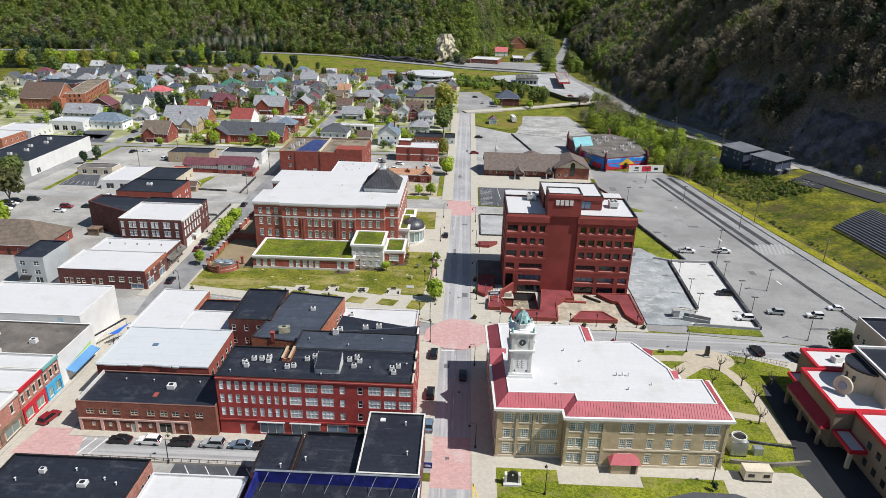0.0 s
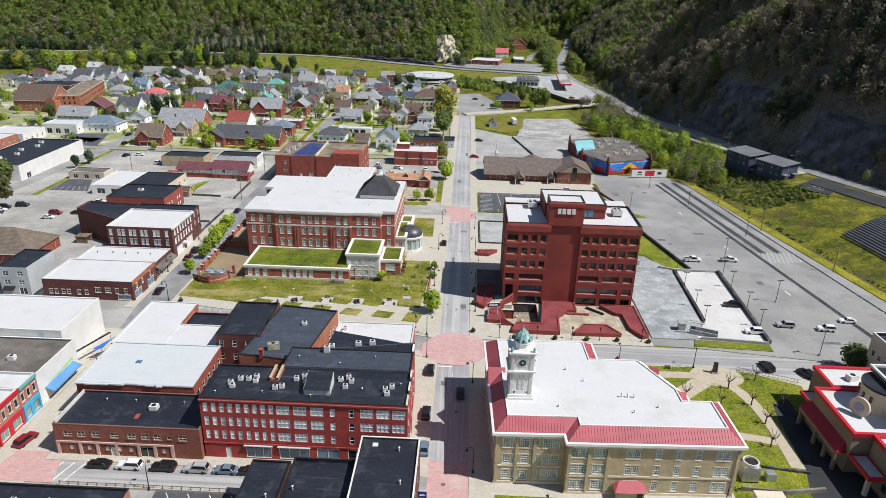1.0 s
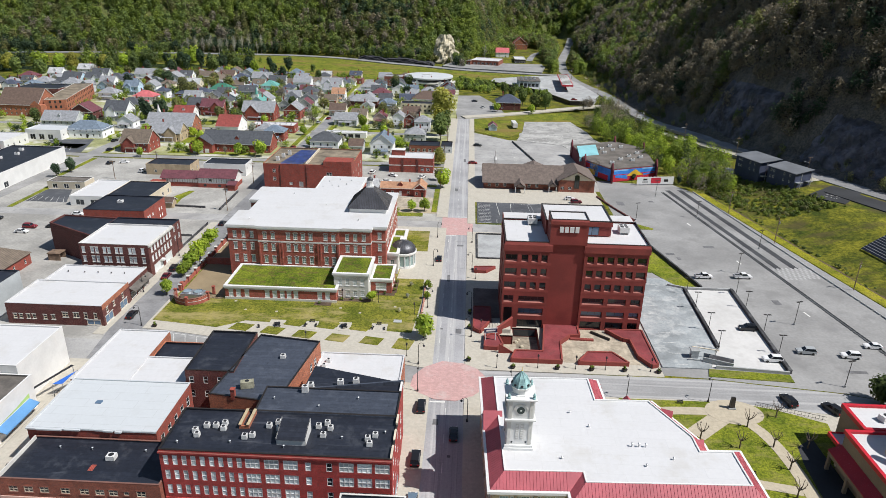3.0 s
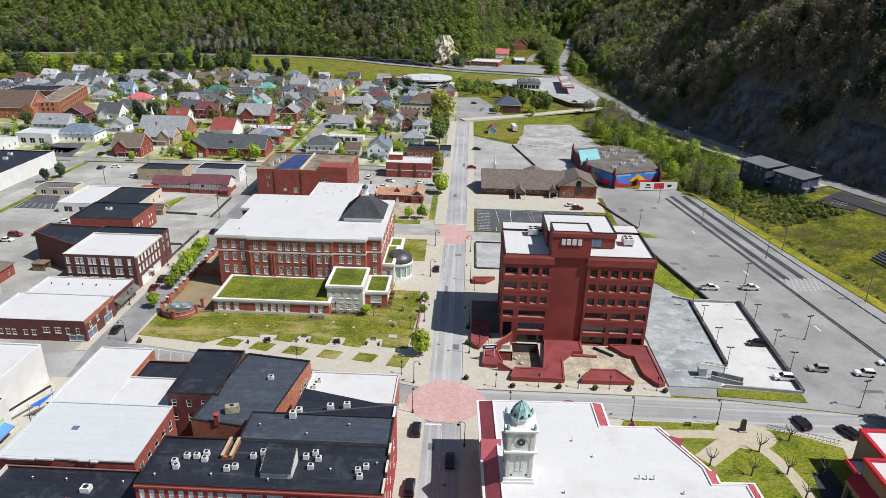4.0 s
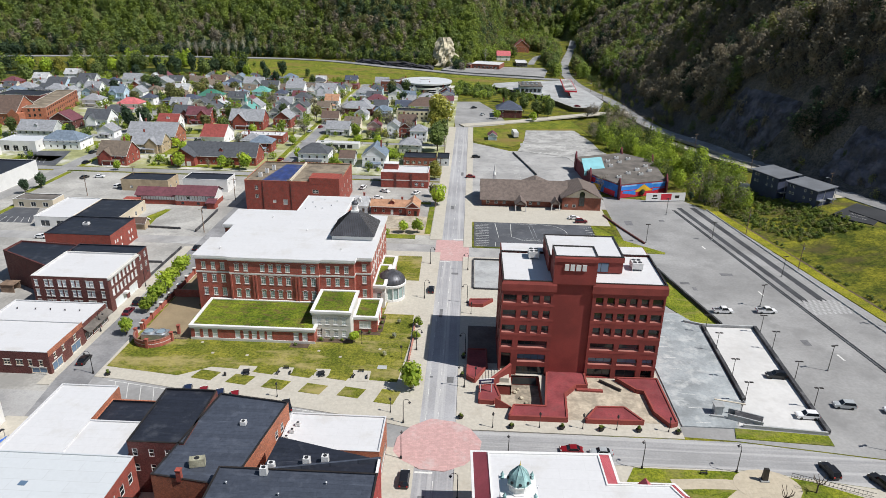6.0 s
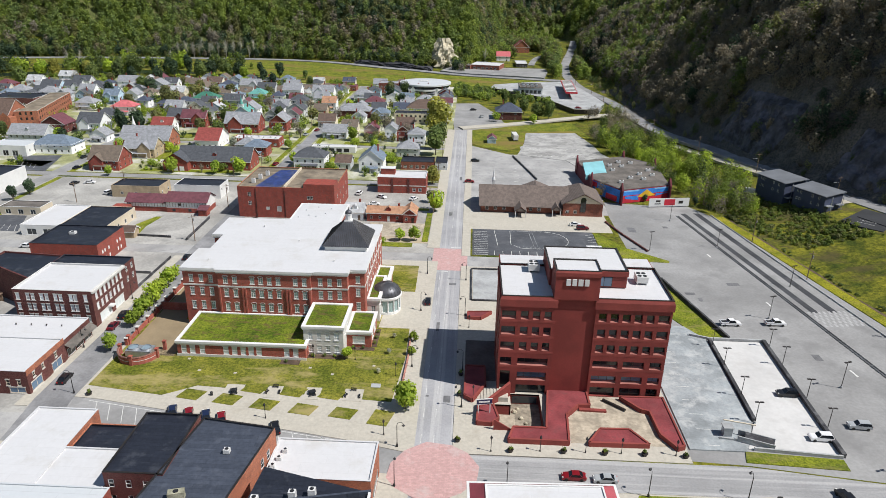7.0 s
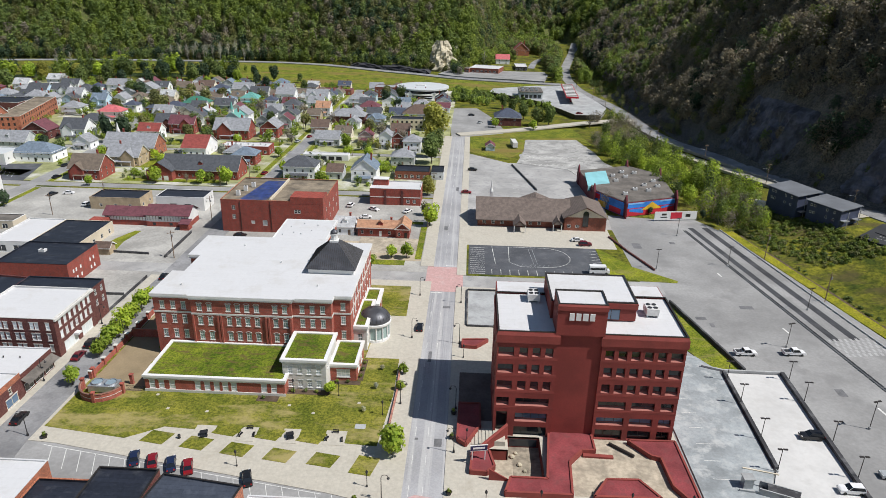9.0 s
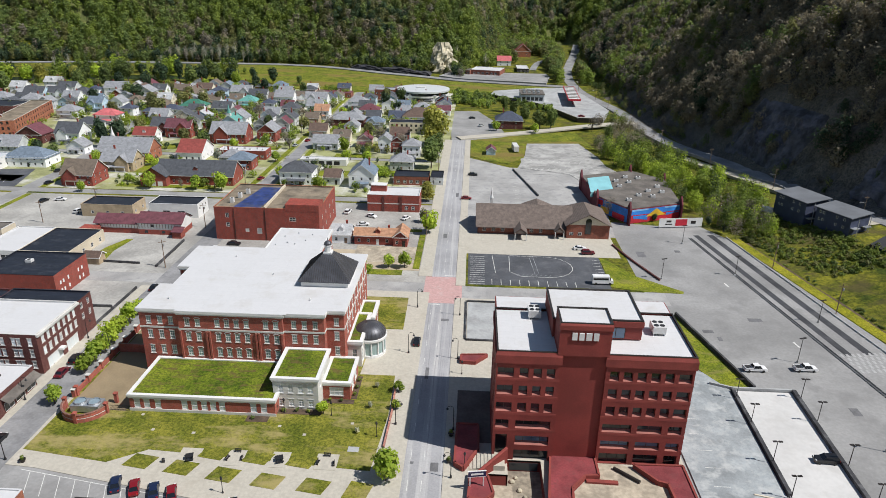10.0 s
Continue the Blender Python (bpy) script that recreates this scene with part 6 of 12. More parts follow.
    for (ax, ay), (bx, by) in zip(pts, pts[1:]):
        e = Vector((bx - ax, by - ay, 0)).normalized()
        nx, ny = -e.y * 0.4, e.x * 0.4
        g.prism([(ax - nx, ay - ny), (bx - nx, by - ny), (bx + nx, by + ny), (ax + nx, ay + ny)], 0, 0.55)
    part("seat", g, brick_pink, w)


shop_row()
slab("plaza_west", [(-92, 131), (-84, 131), (-84, 150), (-96.5, 150), (-96.5, 148), (-92, 146)], -0.2, 0.13, concrete, "buff concrete pocket plaza", "pavement")


# ---- west side blocks ----
def west_blocks():
    s = [(u, 1.6, 1.0, 1.3, "sash") for u in (-11, -9.4, -7.4, -5.8, -2.8, -0.6)] + [(u, 2.4, 1.6, 1.4, "pair") for u in (2.8, 5.8)] + [(8.4, 2.2, 0.9, 1.6, "sash"), (11, 2.2, 0.9, 1.6, "sash"), (10.3, 0.3, 3.8, 1.5, "shop", glass_blue)]
    o, w, d = block("corner_brick_store", "single-storey dark brick corner store with white roof", -122.5, -96.2, 166.2, 181.0, 5.8, brick_dark, white_roof, white_roof, 0.25, {"s": s, "e": [(u, 3.3, 0.9, 1.3, "sash") for u in (-5, -1.5, 3.5)] + [(-4.5, 0.3, 4, 2.2, "shop", glass_blue), (3.5, 0.3, 4, 2.2, "shop", glass_blue)]}, cream_paint, glass_dark, limestone)
    part("east_skin", Geo().box(w / 2 + 0.003, w / 2 + 0.05, -d / 2, d / 2, 4.9, 6.3), brick_orange, o)
    o, w, d = block("rear_brick_store", "long low store with white roof and dark canopy", -121.5, -96.4, 181.2, 193.0, 5.2, brick_dark, white_roof, white_roof, 0.25, {"e": [(u, 0.3, 3.2, 2.2, "shop") for u in (-3.6, 0.2, 4)]})
    part("canopy", Geo().face((w / 2, -d / 2, 4.2), (w / 2, d / 2, 4.2), (w / 2 + 1.8, d / 2, 3.1), (w / 2 + 1.8, -d / 2, 3.1)).face((w / 2, -d / 2, 4.1), (w / 2, d / 2, 4.1), (w / 2 + 1.8, d / 2, 3.0), (w / 2 + 1.8, -d / 2, 3.0)), grey_roof, o)
    for vx in (-118, -113, -109, -105, -101):
        roof_vent(vx, 188.5, 5.2, 0.35, bronze)
    s = [(u, z, 1.0, 1.9, "sash", glass_blind) for z in (1.5, 4.6, 7.6) for u in (-9.6, -6.8, -5.4, -3.0, -1.6, 0.8, 2.2, 5.0, 6.2, 9.0)]
    e = [(u, z, 1.1, 1.8, "cross", glass_blind) for z in (4.5, 7.6) for u in (-6.6, -4.4, -2.2, 0.0, 2.2, 4.4, 6.6)] + [(-3.5, 0.3, 6, 2.6, "shop"), (4, 0.3, 5, 2.6, "shop")]
    o, w, d = block("three_storey_brick", "three-storey dark red brick commercial building with white roof", -119.2, -97.6, 197.8, 215.5, 10.2, brick_dark, white_roof, limestone, 0.45, {"s": s, "e": e}, white_paint, glass_blind, limestone)
    part("cornice", Geo().box(w / 2 + 0.003, w / 2 + 0.5, -d / 2, d / 2, 10.0, 10.6), limestone, o)
    part("door_hood", Geo().box(w / 2 + 0.003, w / 2 + 1.3, -2.2, -0.6, 2.7, 3.2), white_paint, o)
    o, w, d = block("dark_roofed_warehouse", "plain dark red brick warehouse with blue-black roof", -119.1, -98, 215.8, 222.5, 10.0, brick_dark, black_roof, black_roof, 0.3, {"e": [(u, z, 1.1, 1.8, "cross") for z in (4.5, 7.6) for u in (-1.6, 1.6)]})
    o = thing("plain_warehouse", "plain dark red brick warehouse with a slanting wall", "building", -128, 215)
    P = [(-11.3, 1.0), (8.6, -9.6), (8.7, 7.4), (-10.8, 9.0)]
    Q = [(-10.8, 1.2), (8.3, -9.0), (8.4, 7.0), (-10.4, 8.6)]
    part("wall", Geo().prism(P, 0, 9.7).ring(P, Q, 9.7, 10.2), brick_dark, o)
    part("roof", Geo().prism(Q, 9.703, 9.76), black_roof, o)
    sh = part("timber_porch", Geo().box(-8.5, -4.5, -7.4, -7.2, 0, 2.4).box(-8.5, -4.5, -4.4, -4.2, 0, 2.4).box(-8.7, -4.3, -7.6, -4.0, 2.4, 2.6), timber, o)
    o, w, d = block("red_store", "plain red brick store with black roof", -140, -117.5, 237.0, 254.5, 7.2, brick_red, black_roof, black_roof, 0.35, {"e": [(u, z, 0.8, 1.2, "sash", white_paint) for z in (1.0, 3.6) for u in (-6, -4.5, -2, 3.5, 5.5)]}, white_paint)
    roof_unit(-131, 247, 7.2, 2.0, 1.6, 0.9, label="grey metal rooftop unit on black roof")
    # grey gabled house and canopy lot further west
    block("grey_shop", "pale grey two-storey shop with dark roof", -135.4, -126.8, 167.0, 180.2, 8.7, surface("grey_clapboard", (0.42, 0.45, 0.46), 0.7, 0.1), black_roof, black_roof, 0.3, {"s": [(u, z, 1.7, 1.5, "pair") for z in (3.4, 6.2) for u in (-2.2, 2.0)] + [(2.0, 0.3, 2.4, 2.2, "shop")]})
    part("awning", Geo().face((-3.4, -6.62, 2.9), (0.0, -6.62, 2.9), (0.0, -7.9, 2.2), (-3.4, -7.9, 2.2)).face((-3.4, -7.9, 2.0), (0.0, -7.9, 2.0), (0.0, -7.9, 2.2), (-3.4, -7.9, 2.2)), bronze, bpy.data.objects["grey_shop"])


west_blocks()


# ---- trees ----
def crown_cards(rng, count, radius, height, size, squash=0.75, hollow=0.45, thin=1.0):
    """Leaf clumps scattered through a lobed crown, as (n, 4, 3) corners round a base at z = 0."""
    lobes = []
    for _ in range(6):
        a, q = rng.uniform(0, 2 * np.pi), rng.uniform(0, 0.55)
        lobes.append((q * radius * np.cos(a), q * radius * np.sin(a), height * rng.uniform(0.3, 0.78), radius * rng.uniform(0.45, 0.7)))
    lobes.append((0, 0, height * 0.62, radius * 0.75))
    out = []
    for i in range(count):
        lx, ly, lz, lr = lobes[i % len(lobes)]
        v = rng.normal(size=3)
        v /= np.linalg.norm(v)
        r = lr * (hollow + (1 - hollow) * rng.uniform() ** 0.5)
        c = np.array([lx, ly, lz]) + v * r * np.array([1, 1, squash * height / (2 * radius) + 0.35])
        c[2] = np.clip(c[2], height * 0.12, height)
        n = v + rng.normal(size=3) * 0.4 + np.array([0.0, 0.0, 0.3])
        n /= np.linalg.norm(n)
        t = np.cross(n, rng.normal(size=3))
        t /= np.linalg.norm(t)
        b = np.cross(n, t)
        s = size * rng.uniform(0.6, 1.3)
        out.append([c + t * s + b * s * 0.2 * thin, c + b * s * thin, c - t * s - b * s * 0.15 * thin, c - b * s * 0.9 * thin])
    return np.array(out)


def small_leaves(cards):
    """The same clumps as three-cornered sprays, for woods far off."""
    return np.stack([cards[:, 0], cards[:, 1], (cards[:, 2] + cards[:, 3]) / 2 * 1.0], axis=1)


def joined(name, corners, material, label, category, kind="stuff"):
    v = corners.reshape(-1, 3)
    k = corners.shape[1]
    me = bpy.data.meshes.new(name)
    me.vertices.add(len(v))
    me.vertices.foreach_set("co", v.astype(np.float32).ravel())
    me.loops.add(len(v))
    me.loops.foreach_set("vertex_index", np.arange(len(v), dtype=np.int32))
    me.polygons.add(len(corners))
    me.polygons.foreach_set("loop_start", np.arange(0, len(v), k, dtype=np.int32))
    me.update(calc_edges=True)
    me.materials.append(material)
    return tagged(put(name, me), label, category, "", kind)


def wood(name, spots, protos, material, label, rng):
    """One mesh of many trees; spots are rows of x, y, z, size."""
    parts = []
    for x, y, z, s in spots:
        p = protos[rng.integers(len(protos))]
        a = rng.uniform(0, 2 * np.pi)
        ca, sa = np.cos(a), np.sin(a)
        m = np.array([[ca, -sa, 0], [sa, ca, 0], [0, 0, 1]])
        parts.append((p * np.array([s, s, s * rng.uniform(0.85, 1.2)])) @ m.T + np.array([x, y, z]))
    return joined(name, np.concatenate(parts), material, label, "woods")


leaf_fresh = leafy("fresh_leaves", (0.17, 0.24, 0.05), (0.28, 0.35, 0.075))
leaf_mid = leafy("mid_green_leaves", (0.128, 0.182, 0.062), (0.204, 0.262, 0.084))
leaf_olive = leafy("olive_spring_leaves", (0.165, 0.18, 0.075), (0.255, 0.26, 0.1))
leaf_dark = leafy("dark_evergreen_leaves", (0.05, 0.085, 0.05), (0.08, 0.125, 0.07))
leaf_bud = leafy("tan_budding_twigs", (0.2, 0.18, 0.15), (0.3, 0.265, 0.21))
leaf_gold = leafy("yellow_green_catkins", (0.28, 0.29, 0.055), (0.48, 0.46, 0.12))
leaf_pale = leafy("pale_blossom", (0.35, 0.36, 0.28), (0.55, 0.55, 0.45))
leaf_lime = leafy("lime_green_leaves", (0.27, 0.39, 0.045), (0.48, 0.58, 0.085))
bark = surface("grey_brown_bark", (0.11, 0.085, 0.065), 0.9, 0.3, 6.0, 0.8)

rng = np.random.default_rng(7)


def scatter(count, test, x0, x1, y0, y1):
    p = rng.uniform((x0, y0), (x1, y1), size=(count, 2))
    return p[test(p[:, 0], p[:, 1])]


def spread(points, low, high, sink=0.5):
    z = land(points[:, 0], points[:, 1]) - sink
    return np.column_stack([points, z, rng.uniform(low, high, len(points))])


def split(spots, shares):
    """Deal trees to kinds in drifts rather than evenly."""
    f = 0.5 + 0.25 * np.sin(spots[:, 0] * 0.03 + 2 * np.sin(spots[:, 1] * 0.021)) + 0.25 * np.sin(spots[:, 0] * 0.011 - spots[:, 1] * 0.04)
    f = np.clip(f * 0.5 + rng.uniform(0, 0.5, len(spots)), 0, 0.9999)
    edges = np.quantile(f, np.concatenate([[0], np.cumsum(shares)]))
    which = np.clip(np.searchsorted(edges, f, side="right") - 1, 0, len(shares) - 1)
    return [spots[which == k] for k in range(len(shares))]


WOODS = (("fresh", leaf_fresh, 0.26), ("mid", leaf_mid, 0.32), ("olive", leaf_olive, 0.24), ("bare", leaf_bud, 0.08), ("evergreen", leaf_dark, 0.10))
# far wooded hill
far_proto = [small_leaves(crown_cards(rng, 150, 5.0, 14.0, 1.15)) for _ in range(6)]
p = scatter(17000, lambda x, y: (y > hill_foot_y(x) + 3) & (y < hill_foot_y(x) + 128) & (x < hill_foot_x(y) + 120), -820, 330, 740, 1250)
for (nm, mat, share), spots in zip(WOODS, split(spread(p, 0.75, 1.35), [w[2] for w in WOODS])):
    wood("hill_woods_" + nm, spots, far_proto, mat, "spring woodland covering the far hillside", rng)
# near steep hill on the shaded side
near_proto = [small_leaves(crown_cards(rng, 300, 3.9, 11.0, 0.5)) for _ in range(6)]
bare_proto = [crown_cards(rng, 170, 4.2, 12.5, 0.85, thin=0.12, hollow=0.2) for _ in range(4)]


def cliff_zone(x, y):
    d = (x - hill_foot_x(y)) * 0.82
    return (d > 2) & (d < 15) & ((np.abs(y - 322) < 26) | (np.abs(y - 392) < 30)) & (np.sin(y * 0.21) + np.sin(x * 0.33) > -0.9)


slope_proto = [small_leaves(crown_cards(rng, 250, 4.6, 12.5, 0.72)) for _ in range(5)]
side_proto = [small_leaves(crown_cards(rng, 140, 4.6, 12.5, 1.05)) for _ in range(5)]
p = scatter(20000, lambda x, y: (x > hill_foot_x(y) + 3) & (x < hill_foot_x(y) + np.where(y < 480, 84, 125)) & ~cliff_zone(x, y) & (y < hill_foot_y(x) + 40), 120, 520, 190, 960)
leaf_dim = leafy("dim_brown_twigs", (0.185, 0.162, 0.13), (0.265, 0.232, 0.182))
NEAR = (("olive", leaf_olive, slope_proto, 0.09), ("mid", leaf_mid, slope_proto, 0.06), ("bare", leaf_dim, slope_proto, 0.66), ("twiggy", leaf_dim, bare_proto, 0.07), ("evergreen", leaf_dark, slope_proto, 0.12))
north = p[:, 1] > 650 + 50 * np.sin(p[:, 0] * 0.03)
for (nm, mat, pr, share), spots in zip(NEAR, split(spread(p[~north], 0.6, 1.15), [w[3] for w in NEAR])):
    wood("slope_woods_" + nm, spots, pr, mat, "dim woodland on the steep shaded slope", rng)
for (nm, mat, share), spots in zip(WOODS, split(spread(p[north], 0.6, 1.15), [0.08, 0.2, 0.26, 0.36, 0.10])):
    wood("north_slope_woods_" + nm, spots, side_proto, mat, "spring woodland on the side valley slope", rng)
# trees along the creek
p = scatter(1050, lambda x, y: (np.sin(x * 0.35 + y * 0.11) + np.sin(y * 0.17 - x * 0.2) > -1.2) & (x > np.interp(y, [285, 300, 330, 400, 440, 465, 480, 520], [112, 106, 98, 82, 72, 80, 92, 97])) & (x < np.interp(y, [285, 305, 325, 342, 382, 436, 520], [114, 121, 126, 129, 118.5, 110.5, 104])) & (np.abs(y - 505 - (x - 85) * 0.4) > 8), 75, 140, 306, 540)
for (nm, mat, pr, share), spots in zip((("fresh", leaf_lime, near_proto, 0.4), ("olive", leaf_fresh, near_proto, 0.26), ("mid", leaf_mid, near_proto, 0.16), ("bare", leaf_bud, bare_proto, 0.18)), split(spread(p, 0.45, 1.12), [0.3, 0.26, 0.2, 0.24])):
    wood("creek_trees_" + nm, spots, pr, mat, "young green trees crowding the creek", rng)
# scrub on the bank below the flats
shrub_proto = [crown_cards(rng, 46, 1.6, 2.0, 0.36) for _ in range(4)]
p = scatter(2900, lambda x, y: (x > creek_x(y) + 3) & (x < np.interp(y, [230, 260, 300, 345], [158, 156, 142, 122])) & (x > creek_x(y) + np.interp(y, [230, 262, 300], [24, 16, 3])), 100, 175, 272, 345)
for nm, mat, spots in zip(("fresh", "mid", "olive"), (leaf_fresh, leaf_mid, leaf_olive), split(spread(p, 0.3, 0.95, 0.45), [0.6, 0.15, 0.25])):
    wood("bank_scrub_" + nm, spots, shrub_proto, mat, "dense low scrub on the bank", rng)
p = scatter(2600, lambda x, y: (np.abs(x - ditch_x(y) - 2.6) < 1.7) & (np.sin(y * 0.4) + np.sin(y * 0.13 + 1) > -0.9), 100, 150, 120, 320)
wood("ditch_scrub", spread(p, 0.25, 0.55, 0.1), shrub_proto, leaf_mid, "rough growth along the ditch", rng)
# tree belts at the edge of the town and up the side valley
river_y = lambda x: np.interp(x, [p[0] for p in RIVER], [p[1] for p in RIVER])
p = scatter(1500, lambda x, y: ((y - river_y(x) > 17) & (y - river_y(x) < 40) | (river_y(x) - y > 15) & (river_y(x) - y < 30)) & (np.sin(x * 0.05) + np.sin(x * 0.13 + y * 0.02) > -0.55), -560, -215, 540, 750)
for nm, mat, spots in zip(("lime", "fresh", "mid", "evergreen"), (leaf_lime, leaf_fresh, leaf_mid, leaf_dark), split(spread(p, 0.45, 1.25), [0.14, 0.26, 0.35, 0.25])):
    wood("river_trees_" + nm, spots, far_proto, mat, "lush trees along the river bank behind the town", rng)
lane = lambda y: np.interp(y, [790, 820, 862, 890, 905], [66, 70, 80, 108, 126])
p = scatter(3000, lambda x, y: (np.abs(x - lane(y)) > 9) & ((y > 862) | (x > 82) | ((x < 26) & (y > 800)) | ((x < 52) & (y > 836))) & (np.hypot(x - 62, y - 884) > 24) & (np.hypot(x - 37, y - 812) > 15) & (np.abs(y - valley_road_y(x)) > 9) & (x < hill_foot_x(y) - 8) & (np.abs(x - np.interp(y, [580, 640, 700, 770, 868], [112, 101, 97, 100, 116])) > 9) & (y > 704), -16, 126, 672, 1010)
for nm, mat, spots in zip(("fresh", "olive", "mid"), (leaf_fresh, leaf_olive, leaf_mid), split(spread(p, 0.5, 1.1), [0.4, 0.3, 0.3])):
    wood("side_valley_trees_" + nm, spots, far_proto, mat, "spring trees in the side valley", rng)
p = scatter(900, lambda x, y: (y > hill_foot_y(x) - 6) & (x > -10), -10, 60, 785, 1010)
for nm, mat, spots in zip(("fresh", "mid", "olive"), (leaf_fresh, leaf_mid, leaf_olive), split(spread(p, 0.7, 1.2), [0.3, 0.4, 0.3])):
    wood("spur_woods_" + nm, spots, far_proto, mat, "spring woodland on the steep spur", rng)
# woods between the highway and the foot of the hill
road_y = lambda x: valley_road_y(x) + 9 * (x > -128)
p = scatter(5200, lambda x, y: (y > road_y(x) + 10) & (y < hill_foot_y(x) + 8) & (np.abs(x + 29) > 12), -700, -4, 690, 850)
for (nm, mat, share), spots in zip(WOODS, split(spread(p, 0.5, 1.05), [0.16, 0.34, 0.12, 0.08, 0.3])):
    wood("roadside_woods_" + nm, spots, far_proto, mat, "dense woodland edge above the highway", rng)
# growth below the station wall and on the slope by the round office
p = scatter(1100, lambda x, y: ((x > -12) & (x < 18) & (y > 570 + (18 - x) * 0.4) & (y < 650) & (x + y < 632)) | (np.abs((x - 44) * 0.707 + (y - 593) * 0.707 + 6) < 6.0) & (x > 20) & (x < 62), -12, 72, 520, 650)
yard_shrub = [crown_cards(rng, 90, 2.4, 4.6, 0.5) for _ in range(4)]
for nm, mat, spots in zip(("fresh", "mid"), (leaf_fresh, leaf_mid), split(spread(p, 0.5, 1.2, 0.1), [0.55, 0.45])):
    wood("station_growth_" + nm, spots, yard_shrub, mat, "dense green growth below the station wall", rng)
# gardens between the houses
p = scatter(1900, lambda x, y: (np.abs(x + 91) > 6) & (np.abs(y - 410) > 6) & (np.sin(x * 0.11) + np.sin(y * 0.13 + x * 0.05) > -0.1), -380, -14, 418, 640)
yard_proto = [small_leaves(crown_cards(rng, 130, 2.3, 4.8, 0.52)) for _ in range(5)]
for nm, mat, spots in zip(("lime", "fresh", "olive", "dark"), (leaf_lime, leaf_fresh, leaf_olive, leaf_dark), split(spread(p, 0.45, 1.4, 0.1), [0.42, 0.3, 0.18, 0.10])):
    wood("garden_growth_" + nm, spots, yard_proto, mat, "shrubs and small trees in the back gardens", rng)
p = scatter(900, lambda x, y: (np.abs(x + 91) > 8) & (np.abs(x + 189) > 8) & (np.sin(x * 0.17 + 2) + np.sin(y * 0.21 + x * 0.07) > 0.35), -330, -16, 350, 405)
for nm, mat, spots in zip(("fresh", "lime", "dark"), (leaf_fresh, leaf_lime, leaf_dark), split(spread(p, 0.35, 1.0, 0.1), [0.45, 0.3, 0.25])):
    wood("hedge_growth_" + nm, spots, yard_proto, mat, "hedges and shrubs between the houses", rng)
# trees along the verge of the hill road
p = scatter(1500, lambda x, y: (y > 440) & (x > np.interp(y, [420, 480, 525, 640, 700, 770, 868], [129, 124, 122.5, 108, 103.5, 107, 124])) & (x < hill_foot_x(y) + 12) | (y < 440) & (x > hill_foot_x(y) - 4) & (x < hill_foot_x(y) + 8), 110, 240, 230, 900)
for nm, mat, spots in zip(("mid", "olive", "bare"), (leaf_mid, leaf_olive, leaf_dim), split(spread(p, 0.35, 0.75), [0.4, 0.35, 0.25])):
    wood("road_verge_trees_" + nm, spots, near_proto, mat, "trees between the hill road and the slope", rng)
p = scatter(90, lambda x, y: np.abs(y - (606 - x * 0.55)) < 9, -12, 22, 560, 620)
wood("embankment_shrubs", spread(p, 1.0, 1.6), shrub_proto, leaf_mid, "bushes on the embankment", rng)


# rock faces at the foot of the slope
def rock_face(name, y0, y1, d0, d1, label):
    n, m = 46, 22
    g = Geo()
    for j in range(m + 1):
        for i in range(n + 1):
            y = y0 + (y1 - y0) * i / n
            d = d0 + (d1 - d0) * j / m
            x = float(hill_foot_x(y)) + d / 0.82
            k = noise.noise(Vector((x * 0.16, y * 0.16, 3))) + 0.6 * noise.noise(Vector((x * 0.45, y * 0.45, d * 0.3))) + 0.5 * abs(noise.noise(Vector((x * 0.9, y * 0.9, d * 0.8))))
            edge = min(1.0, 4.0 * min(i / n, 1 - i / n), 4.0 * min(j / m + 0.1, 1 - j / m))
            z = float(land(x, y))
            g.v.append((x - edge * (1.4 + 1.9 * k), y, z + edge * (1.3 + 1.7 * k) - (1 - edge) * 0.8))
    for j in range(m):
        for i in range(n):
            a = j * (n + 1) + i
            g.f.append((a, a + 1, a + n + 2, a + n + 1))
    return tagged(put(name, g.mesh(name, rock_mat)), label, "rock", "", "structure")


cut_rock = surface("dark_cut_rock", (0.034, 0.034, 0.042), 0.9, 0.6, 0.5, 0.12, bump=0.8, bump_scale=1.0, dirt=(0.09, 0.095, 0.1), dirt_amount=0.5, dirt_scale=0.3)
# Rock colour is lifted as well for haze over the slope.
rock_mat = surface("blue_grey_rock", (0.085, 0.085, 0.105), 0.9, 0.6, 0.8, 0.15, bump=0.8, bump_scale=1.5, dirt=(0.05, 0.05, 0.045), dirt_amount=0.7, dirt_scale=0.2)
pale_rock = surface("pale_rock", (0.52, 0.47, 0.35), 0.9, 0.3, 0.8, 0.15, bump=0.8, bump_scale=1.2, dirt=(0.1, 0.1, 0.07), dirt_amount=0.6, dirt_scale=0.2)


